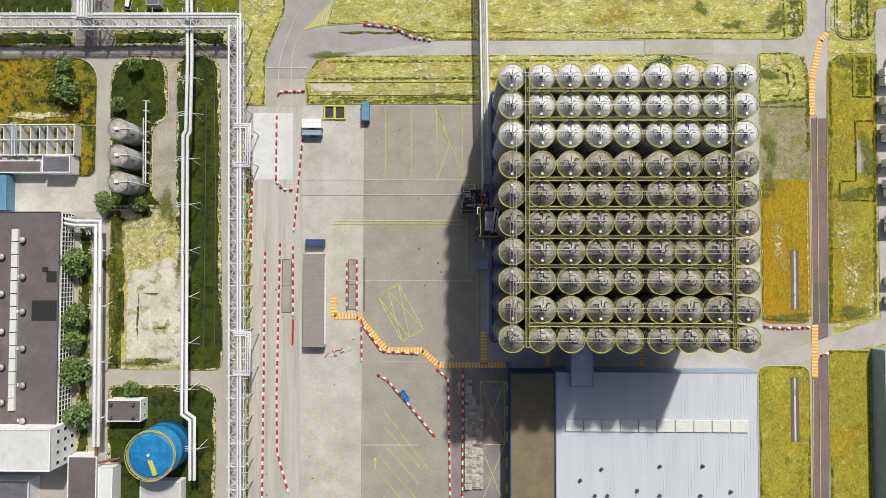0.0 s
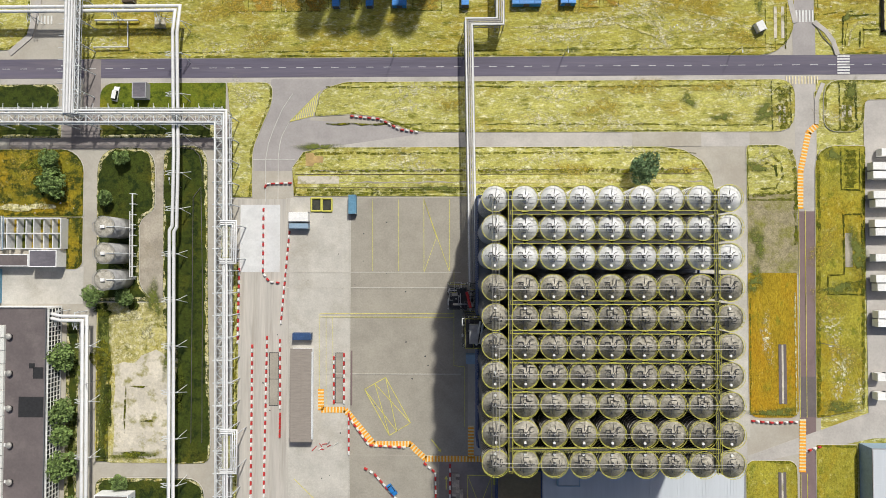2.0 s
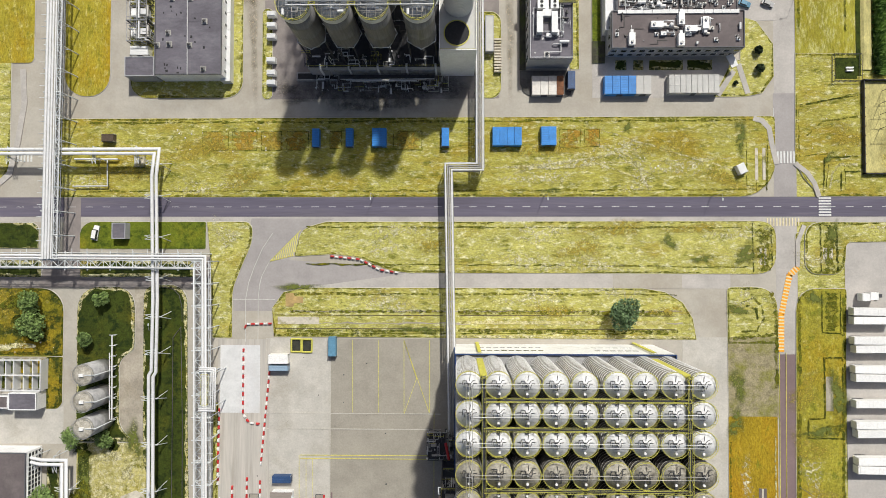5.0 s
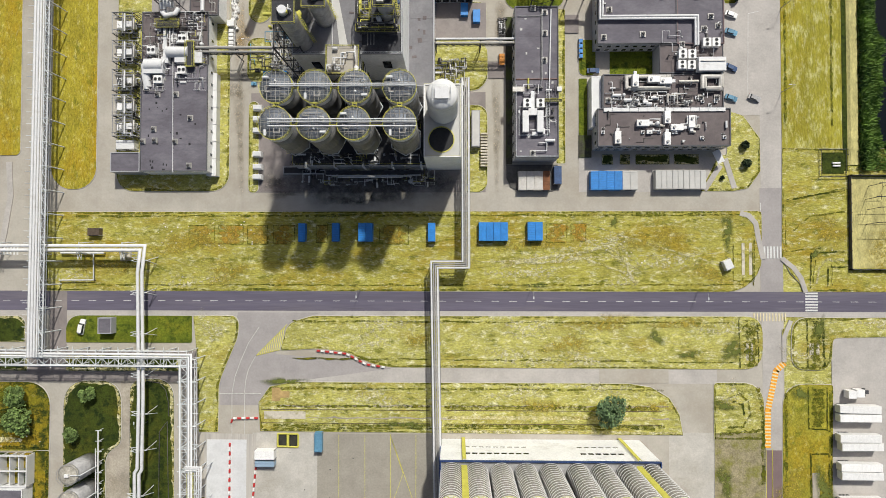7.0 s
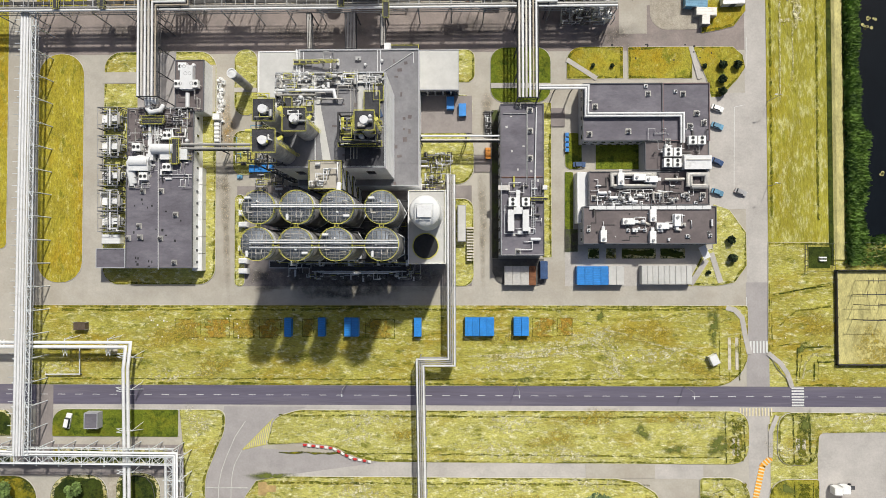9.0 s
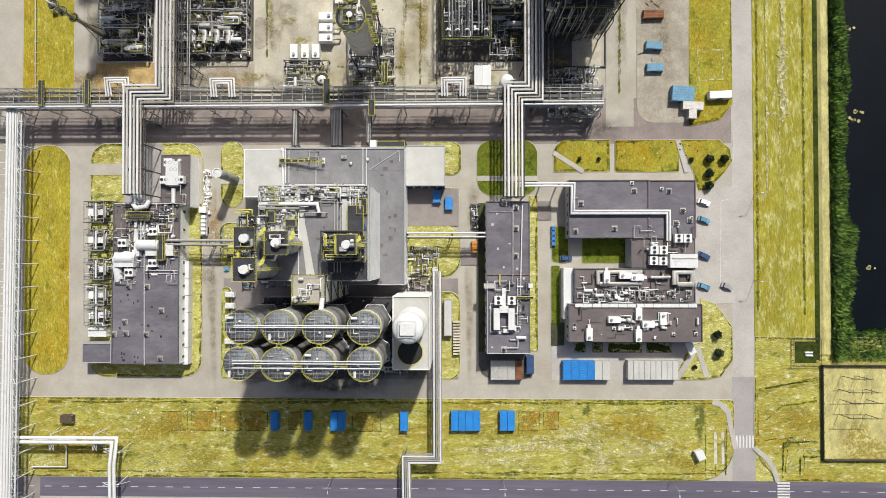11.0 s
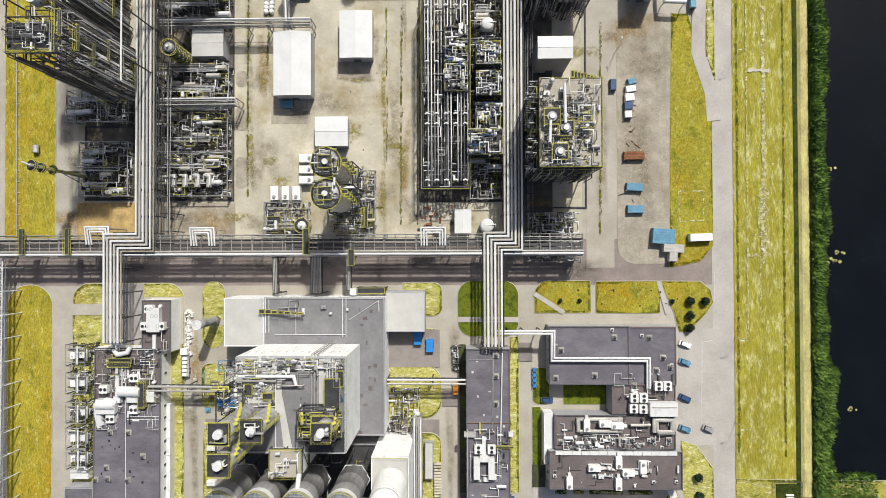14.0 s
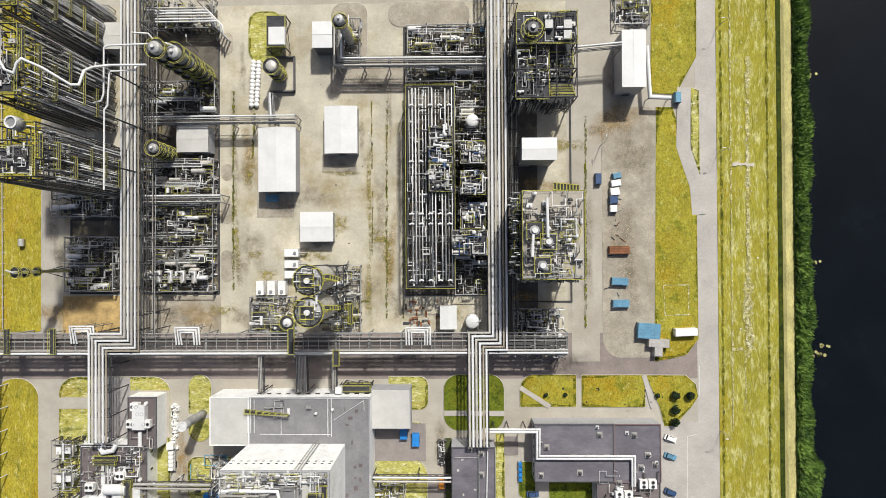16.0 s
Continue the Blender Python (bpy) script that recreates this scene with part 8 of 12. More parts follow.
# laboratory
LZ = 7.2
building("laboratory_north", "grey-roofed laboratory wing with roof pipes", 64.1, 186.1, 90.5, 205.4, LZ, WALL_GREY, ROOF, 0.4, trim=WALL_DARK, windows=[("S", 1.2, 2.6, 9, 1.5), ("S", 4.4, 5.8, 9, 1.5), ("W", 4.4, 5.8, 6, 1.4)])
building("laboratory_east", "grey-roofed laboratory wing beside the car park", 90.5, 185.9, 106.0, 205.3, LZ, WALL_GREY, ROOF, 0.4, trim=PURPLE_PATH, windows=[("W", 4.4, 5.8, 4, 1.4)])
building("laboratory_link", "brown-roofed laboratory link crowded with cooling units", 84.7, 176.2, 105.8, 185.9, LZ - 0.3, WALL_GREY, ROOF_BROWN, 0.3, trim=WALL_DARK)
building("laboratory_middle", "brown-roofed laboratory wing crowded with vents", 65.9, 164.6, 105.7, 175.9, LZ - 0.2, WALL_GREY, ROOF_BROWN, 0.35, trim=WALL_DARK)
building("laboratory_south", "brown-roofed laboratory wing with white ducts", 63.8, 151.7, 107.5, 164.2, 8.0, WALL_GREY, ROOF_BROWN, 0.4, trim=WALL_DARK, windows=[("S", 1.2, 2.8, 14, 1.8), ("S", 4.6, 6.2, 14, 1.8), ("W", 4.6, 6.2, 4, 1.2)])
building("entrance_canopy", "white-roofed canopy at the laboratory end", 62.6, 158.9, 65.7, 176.0, 5.0, WALL_WHITE, ROOF_WHITE, 0.15, category="canopy")
rng = random.Random(61)
a1 = thing("roof_unit", 0, 0, 0, "white twin-fan cooling unit on the laboratory", "cooling unit", "cooling units on the laboratory")
ac_parts(a1)
place(a1, [(*p, LZ, 90) for p in ((99.7, 185.9), (102.7, 185.9), (91.7, 182.0), (94.8, 182.0), (91.5, 178.5), (94.6, 178.4))])
v3 = thing("roof_vent", 0, 0, 0, "square pale vent box on the laboratory roof", "roof vent", "laboratory roof vents")
vent_parts(v3)
place(v3, [(*p, LZ) for p in ((68.1, 197.6), (79.1, 189.2), (66.2, 188.4), (101.6, 195.1), (99.4, 191.0), (104.0, 191.9), (97.2, 201.7), (92.1, 185.8), (78.4, 168.0), (83.4, 168.0), (76.5, 166.1), (93.2, 166.1), (98.1, 167.9), (103.4, 167.9), (67.6, 167.1), (65.7, 157.4), (78.3, 157.3), (105.0, 155.4), (98.5, 153.9), (85.7, 201.8))])
b1 = thing("roof_duct_unit", 0, 0, 0, "white air handling unit with duct", "air handling unit", "air handling units on the laboratory")
duct_parts(b1)
place(b1, [(*p, LZ + 0.7, r) for p, r in (((89.5, 157.6), 0), ((86.4, 161.0), 90), ((86.3, 153.9), 90), ((94.3, 159.5), 270), ((70.2, 154.3), 90), ((78.4, 159.1), 0), ((82.1, 173.6), 0), ((76.0, 173.1), 90), ((85.9, 173.0), 0))])
e = thing("lab_duct_plant", *(100.7, 179.2), 7, "big white air plant on the laboratory link", "air plant")
Geo().box(*(96.6, 176.2), LZ, *(105.5, 180.7), LZ + 2.6).make("casing", PIPE_W, e)
Geo().box(*(97.2, 179.2), LZ + 2.6, *(105.1, 179.5), LZ + 2.9).make("ridge", PIPE_G, e)
Geo().pipe([(*(98.4, 170.6), LZ + 0.9), (*(98.5, 174.7), LZ + 0.9), (*(104.3, 174.7), LZ + 0.9), (*(104.3, 170.6), LZ + 0.9), (*(99.3, 170.6), LZ + 0.9)], 0.8, 8).make("duct", WHITE_SLAB and PIPE_G, e)
Geo().pipe([(*(73.5, 170.7), LZ + 0.8), (*(73.5, 174.8), LZ + 0.8), (*(87.4, 174.8), LZ + 0.8), (*(87.4, 171.0), LZ + 0.8), (*(74.0, 170.7), LZ + 0.8)], 0.7, 8).make("duct", PIPE_G, e)
machinery(e, rng, *(71.2, 165.3), *(95.5, 169.0), LZ - 0.1, 36, (PIPE_W, PIPE_W, PIPE_G, STEEL_G), 1.6)
machinery(e, rng, *(89.0, 176.6), *(104.9, 185.0), LZ - 0.2, 20, (PIPE_W, PIPE_W, PIPE_G, STEEL_G), 1.4)
machinery(e, rng, *(80.2, 154.9), *(96.9, 161.4), 8.06, 20, (PIPE_W, PIPE_W, PIPE_G), 1.2)
e = thing("lab_pipe_run", *(65.3, 204.1), 8, "white lagged pipes over the laboratory roof", "pipes")
for k in (0, 0.9):
    x0, y0 = 46.6, 204.1
    x1, y1 = 97.0, 195.0
    xa, yb = 65.5, 185.1
    Geo().pipe([(x0, y0 - k, 9.3), (xa - k, y0 - k, 9.3), (xa - k, y1 - k, 8.4), (x1 - k, y1 - k, 8.4), (x1 - k, yb, 8.4)], 0.38, 10).make("pipe", PIPE_W, e)
for p in ((66.0, 199.4), (77.0, 195.1), (88.2, 195.1), (97.3, 189.7)):
    Geo().box(p[0] - 1.2, p[1] - 0.2, LZ, p[0] + 0.8, p[1] + 0.2, LZ + 1.0).make("saddle", STEEL_G, e)
for p in ((50.7, 204.2), (55.4, 204.2), (61.1, 204.2)):
    Geo().bar((p[0], p[1], 0), (p[0], p[1], 8.9), 0.3).make("post", STEEL_D, e)
container("lab_container", "five joined blue storage containers", *(68.2, 141.1), 10.8, 6.4, 2.7, BLUE, n_mod=4)
container("lab_container", "two joined pale storage containers", *(76.1, 141.1), 5.2, 6.4, 2.7, ROOF_GREY, n_mod=2)
container("lab_container", "row of pale grey joined containers", *(93.1, 141.3), 17.0, 6.4, 2.9, ROOF_GREY, n_mod=9, roof=ROOF_GREY)
e = thing("entrance_shelter", *(105.7, 149.0), 0, "small tilted white canopy before the laboratory", "canopy")
x, y = 105.7, 149.0
Geo().obox(x, y, 3.0, 2.4, 4.4, 0.3, 25).make("roof", ROOF_WHITE, e)
for s in (-1.5, 1.5):
    Geo().bar((x, y + s, 0), (x, y + s, 3), 0.16).make("post", STEEL_G, e)
for i, (p, c, a, lab) in enumerate((((111.6, 198.5), WHITE, -20, "white car parked before the laboratory"), ((111.5, 192.4), BLUE_DULL, -20, "teal car parked before the laboratory"), ((111.4, 180.1), NAVY, -25, "dark blue car parked before the laboratory"), ((111.3, 169.6), BLUE_DULL, -20, "grey-blue car parked before the laboratory"), ((119.2, 169.6), VESSEL, -22, "dark grey car parked by the white line"), ((64.3, 179.3), NAVY, 0, "navy van parked behind the laboratory"))):
    car("parked_car", lab, *p, a, c, "cars in the laboratory car park")
for i, p in enumerate(((113.1, 213.4), (118.3, 213.3), (113.0, 208.5), (113.0, 204.3), (115.5, 153.3), (115.9, 146.9), (107.3, 213.2), (75.6, 213.5), (69.0, 213.5), (107.9, 142.2))):
    tree("round clipped dark shrub on the lawn", *p, 2.2 if i < 6 else 1.2, 1.9 if i < 6 else 1.0, 80 + i, LEAF_DARK, "shrub", 420)
for i, (p, w, lab) in enumerate((((-36.0, 123.4), 2.5, 1), ((-24.4, 123.5), 2.5, 1), ((-14.1, 123.5), 5.0, 2), ((8.6, 123.5), 2.6, 1), ((29.7, 123.7), 10.0, 4), ((43.9, 123.8), 5.2, 2))):
    container("field_container", "bright blue steel container on the meadow" if lab == 1 else "joined bright blue steel containers on the meadow", *p, w, 6.4, 2.5, BLUE, n_mod=lab, z0=BED_TOP, group="blue containers on the meadow")
x, y = 109.2, 112.5
container("site_trailer", "small tilted white site trailer on the meadow", x, y, 2.8, 3.4, 2.2, WHITE, 25, BED_TOP, category="trailer", roof=ROOF_WHITE)
# bulk bags and truck
rng = random.Random(71)
e = thing("bulk_bag_pile", *(-60.4, 204.1), 0, "long pile of white bulk bags on the lane", "bulk bags")
for k in range(46):
    x, y = -60.3, 210.1
    x, y = x + rng.uniform(-1.0, 1.0), y - k * 0.36
    Geo().prism([(x - 0.5, y - 0.5), (x + 0.5, y - 0.45), (x + 0.55, y + 0.5), (x - 0.5, y + 0.45)], 0, 1.1, inset=0.25).make("bag", WHITE, e)
x, y = -61.2, 192.2
e = thing("flat_truck", x, y, 0, "white truck with an open dark bed", "truck")
Geo().box(x - 1.2, y - 5, 0.8, x + 1.2, y + 2.6, 1.3).make("bed", VESSEL, e)
Geo().box(x - 1.2, y + 2.9, 0.5, x + 1.2, y + 5, 2.8).make("cab", WHITE, e)
for s in (-3.6, -2.4, 3.8):
    for q in (-1.1, 1.1):
        Geo().pipe([(x + q - 0.15, y + s, 0.5), (x + q + 0.15, y + s, 0.5)], 0.5, 12).make("wheel", DARK, e)
for k in range(5):
    Geo().box(x - 0.8, y - 4.6 + k * 1.4, 1.3, x + 0.8, y - 3.6 + k * 1.4, 2.2).make("bag", WHITE, e)

# ---- the north: pipe racks and process units ----
RZ = 11.0
# long rack from west to east
ya, yb = 229.3, 236.0
ym = (ya + yb) / 2
xw, xe = -143.3, 74.7
xl, xr = -69.5, 52.0
pipe_rack("long main pipe rack crossing the plant from west to east", [(xw, ym), (xe, ym)], RZ, yb - ya + 0.4, [(2.6, 0, 0.14, PIPE_G), (2.0, 0, 0.12, PIPE_D), (1.2, 0, 0.16, PIPE_G), (0.5, -0.9, 0.2, PIPE_D), (-0.3, -0.9, 0.2, PIPE_G), (-1.0, -0.9, 0.16, PIPE_D), (-2.0, 0.1, 0.36, PIPE_G), (-2.9, 0.1, 0.4, PIPE_W)], 11.0, frame_mat=STEEL_G, overhang=0.2, truss=False)
cb = thing("rack_cross_bars", (xw + xe) / 2, ym, RZ, "grey cross bars along the main rack", "cross bars")
x = xw
while x < xe:
    Geo().bar((x, ya, RZ + 0.05), (x, yb, RZ + 0.05), 0.2).make("cross_bar", STEEL_G, cb)
    x += 3.4
# flat trays added so that the rack casts a more solid shadow
e = thing("cable_tray", (xw + xe) / 2, ym, RZ, "long grey trays added to close the main rack's shadow", "cable tray")
for d, w in ((1.6, 0.7), (0.1, 0.9), (-1.2, 0.5)):
    Geo().box(xw, ym + d - w / 2, RZ - 0.5, xe, ym + d + w / 2, RZ - 0.35).make("tray", PIPE_D, e)
# north-south racks with their bends into the south
xb1, yb1 = -80.3, 230.0
xs1, ys1 = -81.6, 200.6
CREAM = mat("cream_lagging", (0.50, 0.475, 0.43), 0.5, 0.1, var=0.1, scale=0.4, fine=2.0, dirt=(0.38, 0.34, 0.27), dscale=0.3, dlo=0.52, dhi=0.75)
BROWN_PIPE = mat("brownish_lagging", (0.36, 0.31, 0.24), 0.6, 0.1, var=0.2, scale=0.4, fine=2.0)
bun = [(-2.9, 0, 0.4, PIPE_W), (-1.75, 0, 0.4, CREAM), (-0.6, 0, 0.38, PIPE_W), (0.6, 0, 0.4, CREAM), (1.75, 0, 0.38, PIPE_W), (2.8, 0, 0.28, BROWN_PIPE)]
pipe_rack("western pipe rack with six thick lagged pipes", [(xl, 420.0), (xl, ym + 1.0), (xb1, ym + 1.0), (xb1, ys1)], RZ + 1.2, 6.8, bun, 9, frame_mat=STEEL_D, overhang=0.3)
xb2, yb2 = 45.3, 229.7
xs2, ys2 = 45.2, 199.4
bun2 = [(-2.9, 0, 0.38, CREAM), (-1.75, 0, 0.42, PIPE_W), (-0.6, 0, 0.38, CREAM), (0.6, 0, 0.4, PIPE_W), (1.7, 0, 0.3, BROWN_PIPE), (2.7, 0, 0.36, PIPE_W)]
pipe_rack("eastern pipe rack with six thick lagged pipes", [(xr, 420.0), (xr, ym + 1.0), (xb2, ym + 1.0), (xb2, ys2)], RZ + 1.2, 6.8, bun2, 9, frame_mat=STEEL_D, overhang=0.3)
# more thin pipes and trays beside the racks
for xx, lab in ((xl, "thin pipes and cable trays beside the western rack"), (xr, "thin pipes and cable trays beside the eastern rack")):
    e = thing("tray_rack", xx + 4.6, 240, 0, lab, "pipes")
    rng = random.Random(int(xx) + 300)
    for k in range(6):
        o = 4.0 + k * 0.55
        Geo().pipe([(xx + o, ym + 3, 8.0 + rng.uniform(-1.5, 2)), (xx + o, 415, 8.0 + rng.uniform(-1.5, 2))], rng.uniform(0.08, 0.18), 6).make("pipe", rng.choice((PIPE_G, PIPE_D, PIPE_D, STEEL_G)), e)
    for k in range(26):
        y = ym + 5 + k * 6
        Geo().bar((xx + 3.5, y, 9.4), (xx + 7.4, y, 9.4), 0.2).bar((xx + 7.2, y, 0), (xx + 7.2, y, 9.4), 0.25).make("support_frame", STEEL_D, e)
for p in ((-50.6, 235.1), (25.7, 234.9), (-85.8, 235.6)):
    e = thing("expansion_loop", p[0], p[1], RZ, "nested white expansion loop on the main rack", "pipe loop", "expansion loops on the main rack")
    for k in range(3):
        a = 3.9 - k * 0.9
        b = 3.4 - k * 0.8
        Geo().pipe([(p[0] - a, p[1] - 2.4, RZ + 0.6), (p[0] - a, p[1] + b, RZ + 1.6), (p[0] + a, p[1] + b, RZ + 1.6), (p[0] + a, p[1] - 2.4, RZ + 0.6)], 0.3, 8).make("pipe", PIPE_W, e)
    g = Geo()
    for s in (-3, 0, 3):
        g.bar((p[0] + s, p[1] - 2, RZ + 0.5), (p[0] + s, p[1] + 3.4, RZ + 1.2), 0.2)
        g.bar((p[0] + s, p[1] + 3.0, 0), (p[0] + s, p[1] + 3.0, RZ + 1.2), 0.2)
    g.make("frame", STEEL_G, e)
# cross lines south into the halls
for p, q, w, lab in (((-13.4, 228.7), (-13.2, 216.8), 3, "pipes dropping from the rack into the process hall"), ((-27.2, 228.7), (-26.9, 216.8), 1, "thin pipes dropping into the process hall"), ((-2.6, 228.7), (-2.5, 217.7), 1, "thin pipes with yellow deck into the process hall")):
    pipe_rack(lab, [p, q], 10.0, w + 0.6, [(-w / 2 + 0.5 * k, 0, 0.17, PIPE_G) for k in range(2 * w + 1)], 8, frame_mat=STEEL_D, overhang=0.0)
e = thing("rack_gangway", *(-97.2, 234.1), 12, "yellow gangways over the main rack", "gangway")
for p, d in (((-95.3, 234.1), 4.2), ((-110.9, 234.1), 4.2), ((-1.1, 228.5), 2.6), ((-15.9, 233.9), 4.2)):
    deck(e, p[0] - 1.0, p[1] - d, p[0] + 1.0, p[1] + d, RZ + 1.6)

# tall western towers


def tall_tower(label, x0, y0, x1, y1, top, seed, roof_gear=True):
    rng = random.Random(seed)
    x0, x1, y0, y1 = min(x0, x1), max(x0, x1), min(y0, y1), max(y0, y1)
    levels = [top * k / 7 for k in range(1, 8)]
    e = steel_frame("process_tower", label, x0, y0, x1, y1, levels, 2, 3, STEEL_D, rails=False, decks=False, brace=False, category="process tower")
    for za, zb in zip([0] + levels, levels):
        for q in range(3):
            ya, yb = y0 + (y1 - y0) * q / 3, y0 + (y1 - y0) * (q + 1) / 3
            Geo().bar((x1, ya if q % 2 else yb, za), (x1, yb if q % 2 else ya, zb - 0.3), 0.2).make("brace", STEEL_G, e)
    for z in levels[:-1]:
        a, b = rng.uniform(x0, x1 - 3), rng.uniform(y0, y1 - 4)
        deck(e, a, b, a + rng.uniform(2, 3), b + rng.uniform(3, 5), z)
    for k, z in enumerate(levels[1:]):
        y = y0 + (y1 - y0) * (0.08 + 0.12 * (k % 3))
        deck(e, x1 + 0.9, y, x1 + 2.1, y + (y1 - y0) * rng.uniform(0.4, 0.62), z)
    deck(e, x0 + 0.5, y0 + 0.5, x1 - 0.5, y0 + (y1 - y0) * 0.55, top)
    n = int((y1 - y0) / 1.6)
    for k in range(n):
        y = y0 + (y1 - y0) * (k + rng.uniform(0.2, 0.8)) / n
        za, zb = rng.uniform(0, top * 0.3), rng.uniform(top * 0.55, top + 1)
        xx = x1 + rng.uniform(0.25, 0.9)
        pts = [(xx, y, za), (xx, y, zb)]
        if rng.random() < 0.5:
            pts = [(xx, y + rng.uniform(-2, 2), za * 0.5)] + [(xx, y, za * 0.5 + 0.1)] + pts[1:]
        Geo().pipe(pts, rng.uniform(0.1, 0.26), 6).make("riser_pipe", rng.choice((PIPE_G, PIPE_W, PIPE_W, PIPE_G, STEEL_G, PIPE_D)), e)
    for k in range(int((x1 - x0) / 0.9)):
        x = x0 + (x1 - x0) * (k + rng.random()) / int((x1 - x0) / 0.9)
        Geo().pipe([(x, y0 - 0.5, rng.uniform(0, 10)), (x, y0 - 0.5, rng.uniform(top * 0.6, top))], rng.uniform(0.1, 0.24), 6).make("riser_pipe", rng.choice((PIPE_G, PIPE_D, PIPE_D, STEEL_G)), e)
    for z in levels:
        machinery(e, rng, x0 + 0.5, y0 + 0.5, x1 - 0.5, y1 - 0.5, z, 9, (PIPE_G, PIPE_D, STEEL_G, VESSEL_L, PIPE_W), 3.0)
    riser_bundle(e, x1, y0, y1, 0, top, int((y1 - y0) * 5.5), seed + 40)
    riser_bundle(e, y0, x0, x1, 0, top, int((x1 - x0) * 3.0), seed + 41, ((PIPE_G, 0.35), (PIPE_D, 0.65)), "x")
    clutter(e, x0 + 0.6, y0 + 0.6, x1 - 0.6, y0 + (y1 - y0) * 0.55, top, top + 2.2, 50, seed + 42)
    for z in levels[1:-1:2]:
        clutter(e, x0, y0, x1, y1, z, z + 3.0, 60, seed + 43 + int(z), ((PIPE_W, 0.35), (PIPE_D, 0.4), (RAIL_Y, 0.25)))
    for y in (y0, y1):
        Geo().rail([(x0, y, top), (x1, y, top)], 1.1, 0.07, 2.0).make("railing", RAIL_Y, e)
    Geo().rail([(x1, y0, top), (x1, y1, top)], 1.1, 0.07, 2.0).make("railing", RAIL_Y, e)
    return e


ta = tall_tower("tall dark steel process tower crowded with pipes", -87.1, 283.7, -73.8, 298.2, 50.0, 111)
x, y = -77.9, 297.4
Geo().cyl(x, y, 50, 53, 1.8, 20).make("fan_housing", STEEL_G, ta)
Geo().ring(x, y, 53, 1.5, 0.2, 20).make("fan_ring", PIPE_W, ta)
tall_tower("tall dark steel process tower with air coolers", -92.8, 306.7, -81.8, 326.4, 46.0, 112)
tall_tower("tall dark steel process tower with yellow stairs", -92.8, 331.3, -81.8, 346.7, 46.0, 113)
# column group east of the western rack
for (p, z1, r) in (((-52.3, 325.0), 30, 2.0), ((-48.5, 325.0), 26, 2.1), ((-47.5, 324.5), 19, 2.0), ((-60.1, 297.3), 16, 1.5)):
    column("distillation_column", "clad column with ring platforms and yellow rails", *p, 0, z1, r, VESSEL, [(z1 * f, r + 1.2) for f in (0.95, 0.78, 0.6, 0.42, 0.25)])
big = thing("overhead_line", *(-63.4, 317.3), 20, "white overhead vapour line looping between the towers", "pipes")
for pts in ([(-71.3, 308.7, 29), (-68.3, 309.0, 30), (-67.6, 311.1, 30), (-67.5, 325.1, 30), (-66.1, 325.7, 30), (-49.6, 326.9, 28), (-48.0, 326.5, 27), (-49.5, 324.2, 24)], [(-58.7, 320.2, 28), (-58.8, 318.5, 29), (-65.8, 317.9, 30), (-66.4, 307.6, 30), (-67.4, 306.3, 30), (-67.5, 282.1, 30)], [(-61.1, 331.1, 26), (-56.2, 330.7, 26), (-55.1, 329.0, 24)]):
    Geo().pipe(pts, 0.28, 10).make("pipe", PIPE_W, big)
Geo().pipe([(-54.6, 319.7, 30), (-65.2, 319.4, 31), (-67.2, 317.2, 36), (-67.1, 314.9, 40), (-67.2, 310.3, 42), (-68.9, 310.0, 43), (-74.6, 313.8, 46.6), (-76.4, 314.6, 48), (-78.6, 315.6, 48.5), (-80.0, 314.4, 48.5), (-80.7, 311.7, 48.5), (-83.3, 312.7, 48.5), (-84.7, 315.3, 48.5), (-84.8, 323.7, 48.5)], 0.38, 10).make("pipe", PIPE_W, big)
for p in ((-67.4, 305.0), (-66.4, 318.3), (-67.6, 290.0)):
    Geo().bar((*p, 0), (*p, 30), 0.4).make("post", STEEL_D, big)


